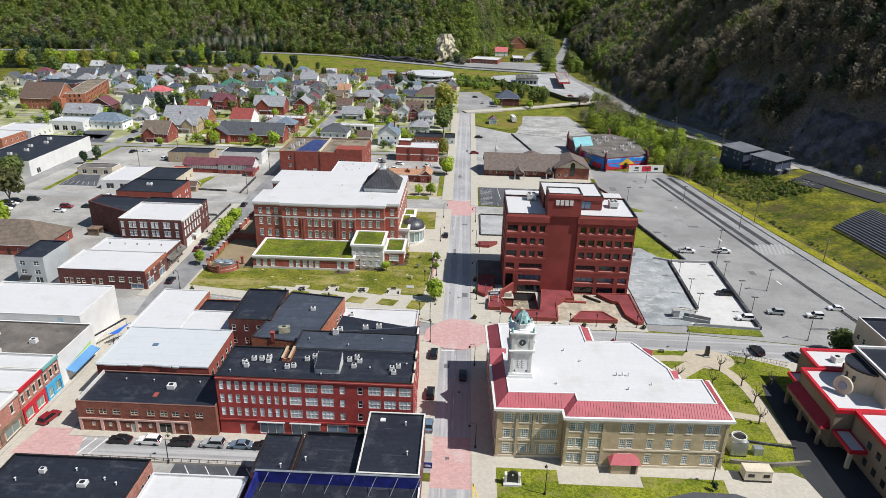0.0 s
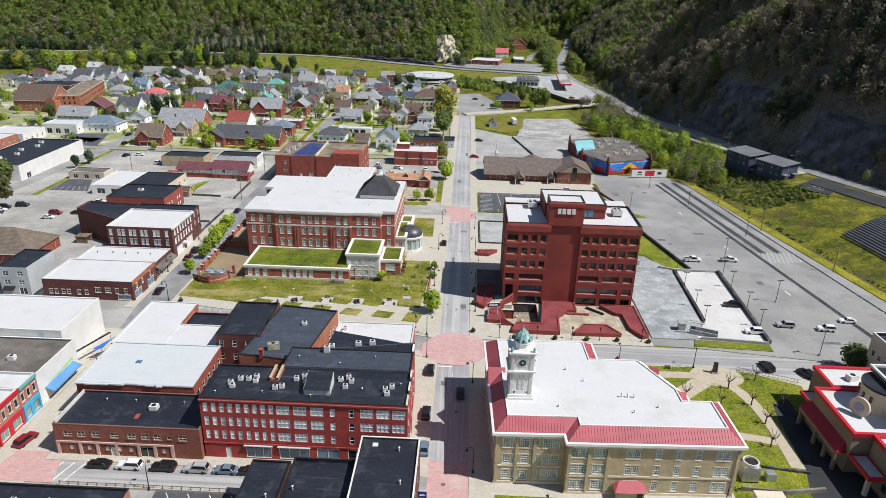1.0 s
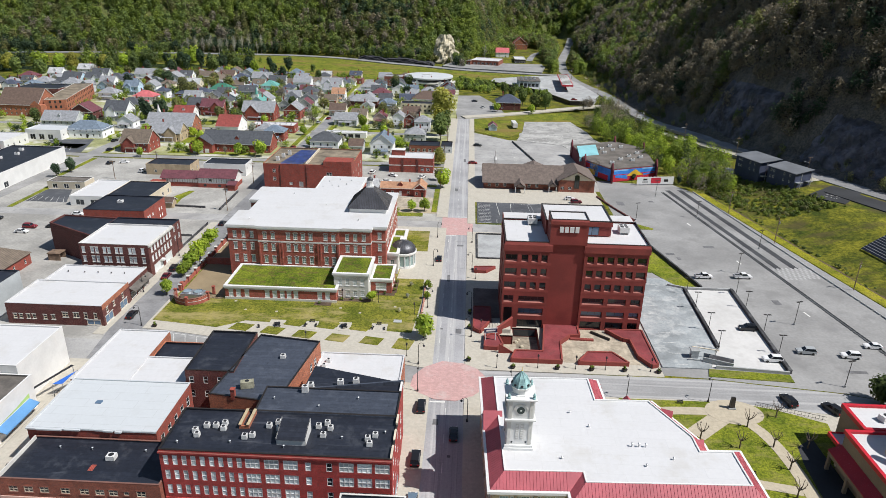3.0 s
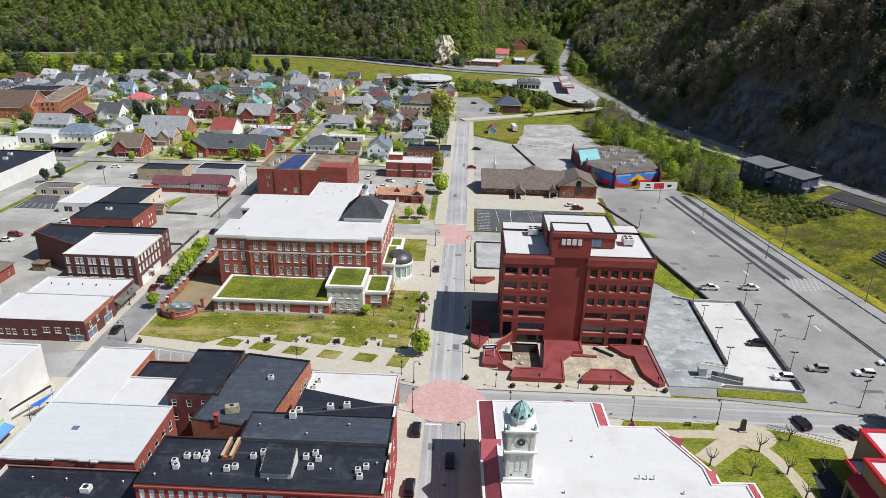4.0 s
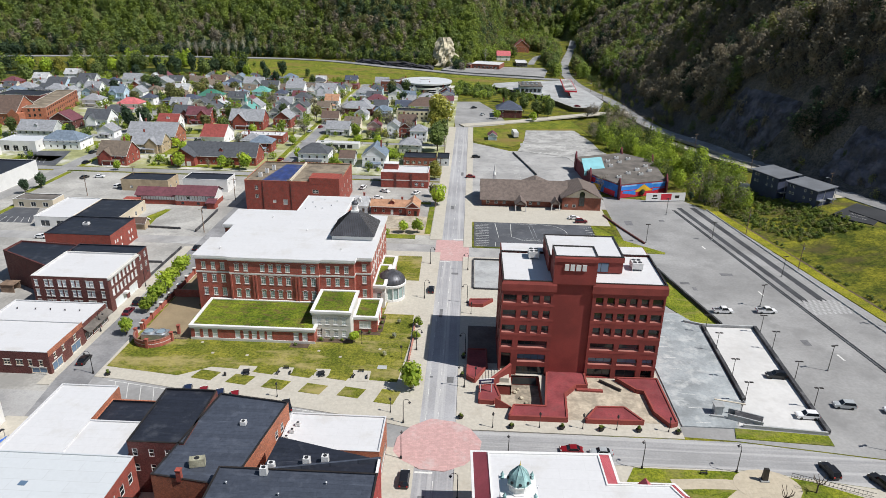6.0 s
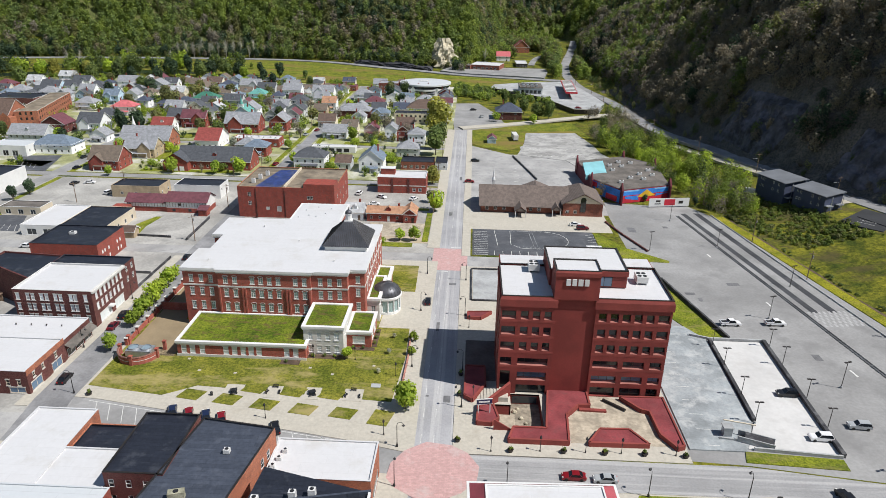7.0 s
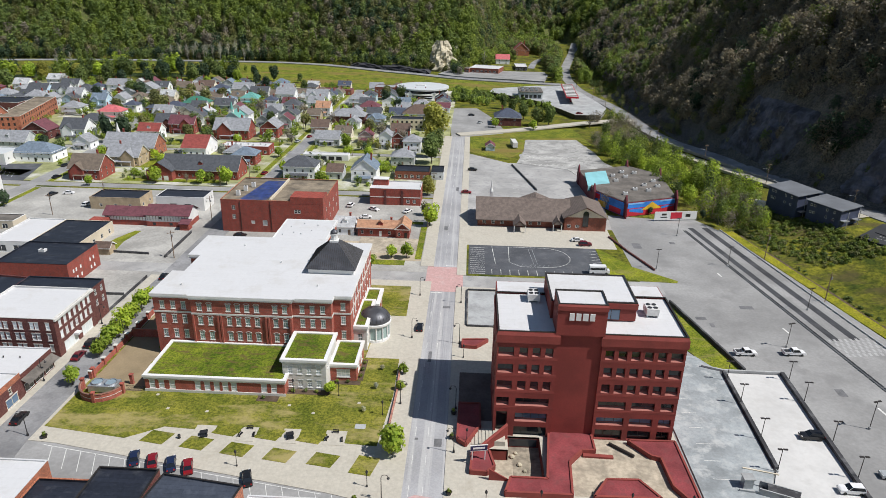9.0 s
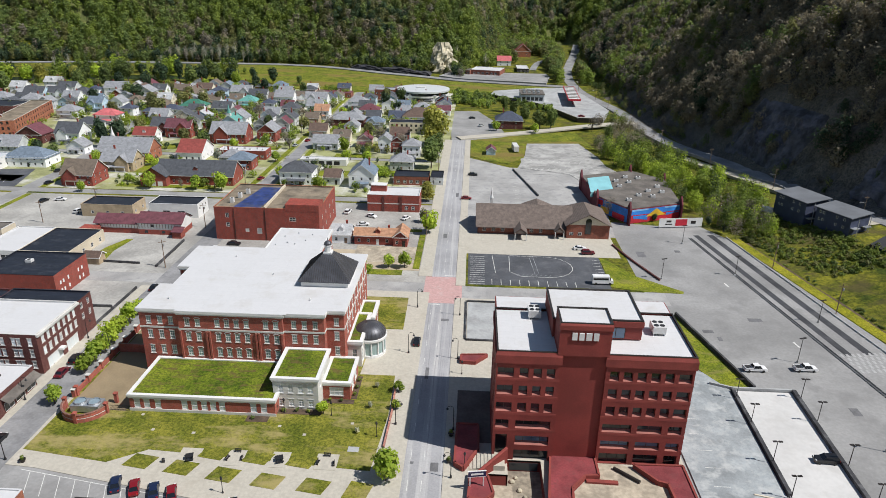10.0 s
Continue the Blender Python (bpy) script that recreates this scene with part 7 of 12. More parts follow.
def rock_cut():
    """Blasted rock wall along the far side of the highway."""
    n, m = 120, 9
    g = Geo()
    for j in range(m + 1):
        for i in range(n + 1):
            x = -130 + 92 * i / n
            k = noise.noise(Vector((x * 0.12, j * 0.5, 3))) + 0.7 * noise.noise(Vector((x * 0.4, j * 0.9, 7)))
            fade = min(1.0, i / 14, (n - i) / 8)
            top = (4.2 + 3.0 * noise.noise(Vector((x * 0.05, 0, 0)))) * fade
            g.v.append((x, float(valley_road_y(x)) + 8.5 + 3.0 * min(j, m - 1) / (m - 1) + (26.0 if j == m else 0) - 1.6 * k * (0 < j), -0.5 + top * min(j, m - 1) / (m - 1) + 0.6 * k * (0 < j)))
    for j in range(m):
        for i in range(n):
            a = j * (n + 1) + i
            g.f.append((a, a + 1, a + n + 2, a + n + 1))
    return tagged(put("rock_cut", g.mesh("rock_cut", cut_rock)), "dark layered rock cutting along the highway", "rock", "", "structure")


rock_cut()
rock_face("rock_face_south", 296, 340, 1, 14, "dark blue-grey rock face in the shade")
rock_face("rock_face_north", 368, 420, 1, 15, "dark blue-grey rock face in the shade")


def tree_meshes(kind, seed, leaf, radius, height, trunk_h, count, size, thin=1.0):
    r = np.random.default_rng(seed)
    cards = crown_cards(r, count, radius, height - trunk_h * 0.6, size, thin=thin)
    cards[:, :, 2] += trunk_h * 0.6
    v = cards.reshape(-1, 3)
    crown = bpy.data.meshes.new("crown")
    crown.from_pydata(v.tolist(), [], np.arange(len(v)).reshape(-1, 4).tolist())
    crown.materials.append(leaf)
    g = Geo().tube((0, 0, 0), (0, 0, trunk_h), 0.045 * height ** 0.75, 0.03 * height ** 0.75, 7)
    for i in range(6):
        a = i * 1.05 + r.uniform(0, 0.6)
        q = radius * r.uniform(0.4, 0.75)
        z = trunk_h * r.uniform(0.7, 1.0)
        mid = Vector((q * 0.5 * math.cos(a), q * 0.5 * math.sin(a), z + (height - z) * 0.35))
        g.tube((0, 0, z), mid, 0.02 * height ** 0.75, 0.014 * height ** 0.75, 5)
        g.tube(mid, (q * math.cos(a + 0.3), q * math.sin(a + 0.3), z + (height - z) * 0.72), 0.014 * height ** 0.75, 0.006 * height ** 0.75, 5)
    return g.mesh("trunk", bark), crown


TREE_KINDS = {
    "street": ("small green street tree on the pavement", [tree_meshes("s", 10 + i, leaf_lime, 2.3, 5.0, 1.4, 700, 0.3) for i in range(3)]),
    "round": ("rounded bright green garden tree", [tree_meshes("r", 20 + i, leaf_lime, 3.6, 7.5, 1.6, 900, 0.4) for i in range(3)]),
    "tall": ("tall dark green leafy tree", [tree_meshes("t", 30 + i, leaf_mid, 3.8, 11.0, 2.2, 1000, 0.46) for i in range(3)]),
    "dark": ("dense dark green evergreen tree", [tree_meshes("d", 40 + i, leaf_dark, 2.8, 9.0, 1.0, 620, 0.42) for i in range(2)]),
    "gold": ("tall yellow green budding street tree", [tree_meshes("g", 50 + i, leaf_gold, 6.0, 15.0, 2.0, 2400, 0.5) for i in range(2)]),
    "bud": ("bare budding tree with tan twigs", [tree_meshes("b", 60 + i, leaf_bud, 3.2, 8.0, 2.2, 520, 0.55, 0.16) for i in range(3)]),
    "olive": ("olive green spring garden tree", [tree_meshes("o", 70 + i, leaf_olive, 3.6, 8.5, 1.8, 850, 0.42) for i in range(3)]),
    "broad": ("broad round dark green tree", [tree_meshes("h", 90, leaf_mid, 4.6, 7.4, 1.2, 1500, 0.42)]),
    "pale": ("small young tree in pale blossom", [tree_meshes("p", 80 + i, leaf_pale, 1.5, 3.0, 1.0, 240, 0.22) for i in range(2)]),
}


def bare_meshes(seed, height):
    r = np.random.default_rng(seed)
    g = Geo().tube((0, 0, 0), (0, 0, height * 0.55), 0.3, 0.2, 6).tube((0, 0, height * 0.55), (0.4, 0.2, height), 0.2, 0.04, 5)
    for i in range(14):
        a, z = r.uniform(0, 6.28), height * r.uniform(0.3, 0.85)
        q = (height - z) * r.uniform(0.25, 0.4)
        g.tube((0, 0, z), (q * math.cos(a), q * math.sin(a), z + (height - z) * r.uniform(0.5, 0.85)), 0.13, 0.04, 4)
    cards = crown_cards(r, 260, height * 0.2, height * 0.9, 0.9, thin=0.09, hollow=0.1)
    v = cards.reshape(-1, 3) + np.array([0, 0, height * 0.14])
    crown = bpy.data.meshes.new("crown")
    crown.from_pydata(v.tolist(), [], np.arange(len(v)).reshape(-1, 4).tolist())
    crown.materials.append(leaf_pale)
    return g.mesh("trunk", surface("pale_bark", (0.36, 0.34, 0.29), 0.9, 0.2, 3.0, 0.5)), crown


TREE_KINDS["bare"] = ("tall bare tree with pale trunk and twigs", [bare_meshes(110 + i, 21.0 + i) for i in range(3)])
tree_count = [0]


def tree(kind, x, y, size=1.0, z=None, base=0.15):
    label, meshes = TREE_KINDS[kind]
    tree_count[0] += 1
    k = tree_count[0]
    trunk, crown = meshes[k % len(meshes)]
    o = thing("tree", label, "tree", x, y, base if z is None else z, (k * 67) % 360, "trees in town")
    o.scale = (size, size, size * (0.92 + 0.16 * ((k * 37) % 10) / 10))
    put("trunk", trunk, o)
    put("crown", crown, o)
    return o


# street and lawn trees
for x, y, s in ((-87.9, 186, 0.95), (-88.3, 199, 0.85), (-88.2, 204, 0.9), (-88.4, 209, 0.95), (-88.6, 214, 0.9), (-88.8, 219, 0.95), (-89.2, 224, 0.9), (-89.6, 229, 0.8)):
    tree("street", x, y, s * (0.95 + 0.5 * ((y * 7) % 10) / 10))
tree("round", -10.6, 166.5, 1.0)
for x, y, s in ((-11.2, 189.5, 0.55), (-11.2, 196.5, 0.6), (-27, 186.4, 0.7)):
    tree("street", x, y, s)
for x, y, s in ((-18.5, 180.5, 0.5), (-17, 189.5, 0.55), (-16.5, 197.5, 0.5)):
    tree("pale", x, y, s)
for x, y, s in ((-22.5, 268.5, 0.75), (-17.2, 268.8, 0.8), (-28.3, 261, 0.6), (-31, 268, 0.55)):
    tree("street", x, y, s * 1.35)
tree("round", -11.4, 302, 1.25)
tree("olive", -14.0, 314, 0.7)
tree("gold", -17.6, 446, 1.55)
tree("broad", -205, 272, 1.5)
tree("round", -166, 204, 1.7)
tree("olive", -183, 236, 1.9)
tree("gold", -14.6, 341, 0.62)
tree("tall", -16.2, 396, 1.35)
tree("tall", -17.5, 409, 1.3)
tree("tall", -16, 420, 1.2)
for x, y, s in ((-141, 347.5, 1.15), (-119.5, 348, 0.85), (-107.5, 347, 1.15), (-65, 352, 1.05), (-40, 372, 0.9), (-62, 404, 0.85)):
    tree("round", x, y, s)
for x, y, s in ((-127, 349, 0.6), (-103, 438, 0.9), (-35, 430, 1.3), (-98, 428, 0.8)):
    tree("bud", x, y, s)
tree("broad", 96.2, 144.6, 1.0)


# ---- houses ----
def hue(name, c, rough=0.85, spread=0.15, **k):
    return surface(name, c, rough, spread, 2.0, 0.4, **k)


WALLS = {
    "white": hue("white_clapboard", (0.86, 0.87, 0.88), 0.6, 0.05), "cream": hue("cream_clapboard", (0.66, 0.60, 0.48)), "grey": hue("grey_clapboard_wall", (0.52, 0.54, 0.55)),
    "blue": hue("pale_blue_clapboard", (0.45, 0.58, 0.68)), "brick": brick_red, "dark brick": brick_dark, "orange brick": brick_orange, "tan": hue("tan_siding", (0.42, 0.33, 0.22)), "pink": hue("pink_siding", (0.6, 0.42, 0.38)),
}


def shingle(name, c):
    m, n, l, p = nodes_of(name)
    w = n.new("ShaderNodeTexWave")
    w.inputs["Scale"].default_value = 1.1
    w.inputs["Distortion"].default_value = 1.5
    w.bands_direction = "Z"
    g = n.new("ShaderNodeNewGeometry")
    l.new(g.outputs["Position"], w.inputs["Vector"])
    k = mix(n, l, "MULTIPLY", 0.3, ramp(n, l, noise_tex(n, l, 0.7, 7, 0.65), [(0.3, scaled(c, 0.7)), (0.7, scaled(c, 1.3))]), w.outputs["Color"])
    l.new(k, p.inputs["Base Color"])
    p.inputs["Roughness"].default_value = 0.9
    return m


ROOFS = {
    "dark": shingle("charcoal_shingles", (0.085, 0.092, 0.105)), "grey": shingle("grey_shingles", (0.30, 0.31, 0.33)), "blue": shingle("blue_grey_shingles", (0.17, 0.22, 0.28)), "brown": shingle("brown_shingles", (0.14, 0.095, 0.075)),
    "slate": shingle("slate_blue_roof", (0.07, 0.085, 0.125)), "chapel": shingle("brown_grey_shingles", (0.165, 0.13, 0.112)), "red": shingle("red_roof_tiles", (0.29, 0.065, 0.055)), "green": shingle("green_roof_tiles", (0.05, 0.19, 0.13)), "teal": shingle("teal_metal_roof", (0.13, 0.36, 0.32)), "pale": shingle("pale_metal_roof", (0.48, 0.49, 0.5)), "maroon": shingle("maroon_shingles", (0.16, 0.055, 0.07)), "coral": shingle("coral_roof", (0.58, 0.15, 0.16)), "apricot": shingle("apricot_tiles", (0.46, 0.25, 0.15)), "tan": shingle("tan_shingles", (0.17, 0.135, 0.105)),
}


def roof_shape(g, kind, w, d, z, rise, over=0.45, thick=0.18):
    """A pitched roof with thickness over a w x d plan."""
    W, D = w / 2 + over, d / 2 + over
    for dz in (0.0, -thick):
        if kind == "gable_x":
            g.face((-W, -D, z + dz), (W, -D, z + dz), (W, 0, z + rise + dz), (-W, 0, z + rise + dz))
            g.face((W, D, z + dz), (-W, D, z + dz), (-W, 0, z + rise + dz), (W, 0, z + rise + dz))
        elif kind == "gable_y":
            g.face((-W, D, z + dz), (-W, -D, z + dz), (0, -D, z + rise + dz), (0, D, z + rise + dz))
            g.face((W, -D, z + dz), (W, D, z + dz), (0, D, z + rise + dz), (0, -D, z + rise + dz))
        else:
            if w >= d:
                a, b = (-(W - D), 0), (W - D, 0)
            else:
                a, b = (0, -(D - W)), (0, D - W)
            P = [(-W, -D), (W, -D), (W, D), (-W, D)]
            za = z + rise + dz
            if w >= d:
                g.face((*P[0], z + dz), (*P[1], z + dz), (*b, za), (*a, za)).face((*P[2], z + dz), (*P[3], z + dz), (*a, za), (*b, za)).face((*P[3], z + dz), (*P[0], z + dz), (*a, za)).face((*P[1], z + dz), (*P[2], z + dz), (*b, za))
            else:
                g.face((*P[3], z + dz), (*P[0], z + dz), (*a, za), (*b, za)).face((*P[1], z + dz), (*P[2], z + dz), (*b, za), (*a, za)).face((*P[0], z + dz), (*P[1], z + dz), (*a, za)).face((*P[2], z + dz), (*P[3], z + dz), (*b, za))
    for x0, y0, x1, y1 in ((-W, -D, W, -D), (W, -D, W, D), (W, D, -W, D), (-W, D, -W, -D)):
        if kind == "hip" or (kind == "gable_x" and y0 == y1) or (kind == "gable_y" and x0 == x1):
            g.face((x0, y0, z - thick), (x1, y1, z - thick), (x1, y1, z), (x0, y0, z))
    return g


house_no = [0]
HOUSE_WINDOW = Geo().lattice(1.0, 1.4, 1, 2, 0.09, 0.07, 0.08, 0.16).box(-0.46, 0.46, 0.125, 0.14, 0.04, 1.36).mesh("window", white_paint)
HOUSE_WINDOW.materials.append(glass_dark)
for f in list(HOUSE_WINDOW.polygons)[-6:]:
    f.material_index = 1


def house(x, y, w, d, h, wall, roof, kind="gable_x", rise=None, turn=0.0, porch=True, cross=False, label=None, name="house", category="house", base=0.06, windows=True, stack=True):
    """A house whose front wall's foot is at (x, y)."""
    house_no[0] += 1
    k = house_no[0]
    if name == "house" and y > 345:
        w, d, h = w * 1.08, d * 1.08, h * 1.06
    far = y > 470
    if far and wall in ("brick", "tan") and k % 2:
        wall = "white"
    if far and roof in ("maroon", "brown") and k % 3:
        roof = ("grey", "dark")[k % 2]
    wm, rm = WALLS[wall], ROOFS[roof]
    rise = rise or min(w, d) * (0.34 if kind == "hip" else 0.42)
    shape = {"gable_x": "gabled", "gable_y": "front-gabled", "hip": "hipped"}[kind]
    o = thing(name, label or f"{wall} walled house with {roof} {shape} roof", category, x, y + d / 2, base, turn, "houses in the valley" if name == "house" else "")
    storeys = 2 if h > 4.4 else 1
    holes = {"s": [], "e": [], "w": []}
    if windows:
        for s in range(storeys):
            z = 0.9 + 2.75 * s
            n = 2 if far else max(2, int(w / 3.2))
            for i in range(n):
                u = -w / 2 + w * (i + 0.5) / n
                if s == 0 and i == n // 2:
                    continue
                holes["s"].append((u, z, 1.0, 1.4))
            m = 1 if far else max(1, int(d / 4.5))
            for side in "e":
                holes[side] += [(-d / 2 + d * (i + 0.5) / m, z, 1.0, 1.4) for i in range(m)]
    g = Geo()
    for side in "senw":
        facade(g, side, w, d, 0, h, holes.get(side, []), 0.2)
    e = 0.02
    if kind == "gable_x":
        for sx in (-1, 1):
            g.face((sx * w / 2, -d / 2, h), (sx * w / 2, d / 2, h), (sx * w / 2, 0, h + rise - e * 5))
    elif kind == "gable_y":
        for sy in (-1, 1):
            g.face((-w / 2, sy * d / 2, h), (w / 2, sy * d / 2, h), (0, sy * d / 2, h + rise - e * 5))
    me = bpy.data.meshes.new("wall")
    me.from_pydata(g.v, [], g.f)
    me.materials.append(wm)
    put("wall", me, o)
    g = roof_shape(Geo(), kind, w, d, h + 0.12, rise)
    plain = len(g.f)
    W, D, z0, z1 = w / 2 + 0.47, d / 2 + 0.47, h + 0.12, h + 0.12 + rise
    if kind == "gable_y":
        for sx in (-1, 1):
            g.face((sx * W, -D, z0 - 0.32), (0, -D, z1 - 0.32), (0, -D, z1 + 0.03), (sx * W, -D, z0 + 0.03))
    elif kind == "gable_x":
        for sy in (-1, 1):
            g.face((W, sy * D, z0 - 0.32), (W, 0, z1 - 0.32), (W, 0, z1 + 0.03), (W, sy * D, z0 + 0.03))
    g.face((-W, -D - 0.01, z0 - 0.26), (W, -D - 0.01, z0 - 0.26), (W, -D - 0.01, z0 + 0.0), (-W, -D - 0.01, z0 + 0.0))
    me = g.mesh("roof", rm)
    me.materials.append(white_paint)
    for f in list(me.polygons)[plain:]:
        f.material_index = 1
    put("roof", me, o)
    for side, items in holes.items():
        for q in items:
            u, z = q[:2]
            at = {"s": (u, -d / 2), "e": (w / 2, u), "w": (-w / 2, -u)}[side]
            put("window", HOUSE_WINDOW, o, (*at, z), TURN[side])
    if windows:
        n = 2 if far else max(2, int(w / 3.2))
        u = -w / 2 + w * (n // 2 + 0.5) / n
        part("door", Geo().box(u - 0.5, u + 0.5, -d / 2 - 0.05, -d / 2 - 0.003, 0.1, 2.2), (bronze, timber, white_paint)[k % 3], o)
    if porch and windows:
        pw = w * 0.6
        p = part("porch", Geo().box(-pw / 2, pw / 2, -d / 2 - 2.0, -d / 2 - 0.01, 0, 0.35), concrete_grey, o)
        part("porch_roof", Geo().face((-pw / 2, -d / 2 - 2.2, 2.5), (pw / 2, -d / 2 - 2.2, 2.5), (pw / 2, -d / 2 - 0.01, 3.1), (-pw / 2, -d / 2 - 0.01, 3.1)).face((-pw / 2, -d / 2 - 2.2, 2.38), (pw / 2, -d / 2 - 2.2, 2.38), (pw / 2, -d / 2 - 0.01, 2.98), (-pw / 2, -d / 2 - 0.01, 2.98)), rm, p)
        for sx in (-1, 1) if far else (-1, 0, 1):
            part("porch_post", Geo().box(sx * (pw / 2 - 0.2) - 0.09, sx * (pw / 2 - 0.2) + 0.09, -d / 2 - 2.05, -d / 2 - 1.87, 0.35, 2.42), white_paint, p)
    if cross:
        cw = w * 0.4
        cr = cw * 0.55
        q = Geo()
        ux = -w * 0.18 if k % 2 else w * 0.18
        for dz in (0.0, -0.16):
            q.face((ux - cw / 2 - 0.3, -d / 2 - 1.5, h + 0.1 + dz), (ux, -d / 2 - 1.5, h + 0.1 + cr + dz), (ux, d * 0.1, h + 0.1 + cr + dz), (ux - cw / 2 - 0.3, d * 0.1, h + 0.1 + dz))
            q.face((ux + cw / 2 + 0.3, -d / 2 - 1.5, h + 0.1 + dz), (ux, -d / 2 - 1.5, h + 0.1 + cr + dz), (ux, d * 0.1, h + 0.1 + cr + dz), (ux + cw / 2 + 0.3, d * 0.1, h + 0.1 + dz))
        c = part("cross_gable", q, rm, o)
        part("gable_wall", Geo().box(ux - cw / 2, ux + cw / 2, -d / 2 - 1.2, -d / 2 - 0.004, 0, h).face((ux - cw / 2, -d / 2 - 1.2, h), (ux + cw / 2, -d / 2 - 1.2, h), (ux, -d / 2 - 1.2, h + cr - 0.1)), wm, o)
    if kind == "gable_x" and not cross and windows and k % 2:
        zc, yc = h + 0.12 + rise * 0.35, -d / 2 * 0.65
        part("dormer", Geo().box(-0.9, 0.9, yc - 0.4, yc + d * 0.2, zc - 0.3, zc + 1.0).face((-0.9, yc - 0.4, zc + 1.0), (0.9, yc - 0.4, zc + 1.0), (0, yc - 0.4, zc + 1.7)), wm, o)
        part("dormer_roof", Geo().face((-1.1, yc - 0.6, zc + 0.9), (0, yc - 0.6, zc + 1.78), (0, yc + d * 0.28, zc + 1.78), (-1.1, yc + d * 0.2, zc + 0.9)).face((1.1, yc - 0.6, zc + 0.9), (0, yc - 0.6, zc + 1.78), (0, yc + d * 0.28, zc + 1.78), (1.1, yc + d * 0.2, zc + 0.9)), rm, o)
    if stack and k % 3 != 0:
        chimney(o, w * 0.22 * (1 if k % 2 else -1), d * 0.12, h + rise * 0.25, rise * 0.9 + 0.5, 0.7, 0.7)
    return o


# streets west of the main street, south to north
house(-174.5, 348, 13.5, 13, 4.6, "brick", "tan", "gable_x", cross=True)
house(-169, 373.5, 15, 11, 4.4, "tan", "grey", "gable_x", cross=True)
house(-217, 376, 20, 12, 4.2, "white", "blue", "hip", porch=False)
house(-77, 359.5, 14, 11, 5.8, "white", "dark", "hip", stack=False)
house(-46, 358, 11, 12, 5.6, "white", "blue", "gable_y")
house(-60.5, 362, 7, 8, 3.2, "grey", "brown", "gable_x", porch=False)
house(-30.8, 389, 11, 9, 4.5, "grey", "grey", "hip", porch=False)
house(-28.5, 417, 9, 9, 6.0, "white", "grey", "hip")
house(-44.2, 426, 6.5, 9, 6.4, "white", "grey", "gable_y")
house(-37.3, 427, 6.5, 9, 5.6, "brick", "brown", "gable_y")
house(-57.2, 436, 7.5, 8, 4.0, "pink", "maroon", "gable_y")
house(-78, 429, 13, 9, 3.4, "grey", "grey", "gable_x")
house(-72, 446, 9, 8, 3.4, "cream", "tan", "gable_x")
house(-89, 460, 10, 9, 3.4, "cream", "brown", "gable_x")
house(-110.8, 382, 11, 9, 4.8, "brick", "blue", "hip")
house(-118.3, 389, 10, 9, 4.2, "grey", "grey", "hip", porch=False)
house(-136, 436.5, 19, 13, 5.2, "brick", "grey", "gable_x", cross=True)
house(-115.8, 444, 10, 12, 5.4, "brick", "grey", "gable_y")
house(-157, 466.5, 9, 9, 5.2, "brick", "brown", "hip")
house(-170, 448, 14, 10, 5.4, "brick", "maroon", "gable_x", cross=True)
house(-182, 430, 11.5, 9, 4.6, "white", "red", "gable_x")
house(-182, 452, 11, 10, 5.4, "dark brick", "dark", "gable_x", cross=True)
house(-223, 424, 13, 12, 5.8, "white", "dark", "gable_x", cross=True)
house(-207, 404, 9, 8, 3.6, "white", "grey", "gable_y")
house(-228, 452, 13, 10, 5.2, "grey", "dark", "hip")
house(-231, 480, 14, 10, 5.2, "white", "coral", "hip")
house(-258, 518, 10, 9, 5.8, "blue", "blue", "gable_x", cross=True)
house(-245, 522, 9, 9, 5.8, "white", "grey", "gable_y")
house(-264.5, 494, 12, 10, 4.6, "white", "grey", "hip")
house(-245, 424, 14, 11, 4.6, "dark brick", "maroon", "gable_y", porch=False)
house(-242, 394.5, 19, 11, 5.0, "grey", "grey", "gable_x", porch=False)
house(-190, 519, 16, 11, 5.2, "cream", "green", "hip")
house(-171, 522, 10, 10, 5.2, "white", "pale", "hip")
house(-160, 546, 12, 10, 4.8, "white", "teal", "hip")
house(-167.5, 514, 12, 9, 5.2, "grey", "dark", "gable_x")
house(-178, 586, 15, 10, 5.0, "grey", "grey", "gable_x", cross=True)
house(-162, 577, 13, 9, 4.4, "grey", "dark", "gable_x")
house(-137, 561, 13, 10, 6.0, "white", "grey", "gable_x")
house(-112, 557, 15, 10, 5.8, "white", "grey", "gable_x", cross=True)
house(-122.5, 521, 12, 10, 5.0, "grey", "dark", "hip")
house(-108, 534, 10, 9, 5.0, "white", "grey", "gable_x")
house(-98.5, 514, 9, 9, 5.2, "white", "apricot", "gable_x")
house(-116, 487, 11, 10, 5.0, "grey", "dark", "gable_y")
house(-100.5, 494, 8, 8, 4.0, "tan", "tan", "gable_x")
house(-130, 503, 10, 9, 4.4, "grey", "grey", "gable_x")
house(-77, 492, 20, 11, 4.4, "dark brick", "maroon", "hip", porch=False)
house(-81, 557, 13, 10, 4.6, "white", "grey", "hip")
house(-68, 525, 13, 10, 4.6, "cream", "maroon", "hip")
house(-72, 541, 10, 8, 4.4, "grey", "brown", "gable_x")
house(-62, 506, 9, 8, 4.0, "grey", "dark", "gable_x")
house(-354, 580, 11, 9, 5.4, "white", "pale", "gable_x")
house(-326, 556, 14, 10, 5.0, "blue", "dark", "gable_x")
house(-314, 533, 13, 10, 4.6, "white", "grey", "hip")
house(-310, 559, 12, 9, 5.2, "white", "dark", "gable_x", cross=True)
house(-345, 611, 12, 9, 5.0, "grey", "pale", "gable_x")
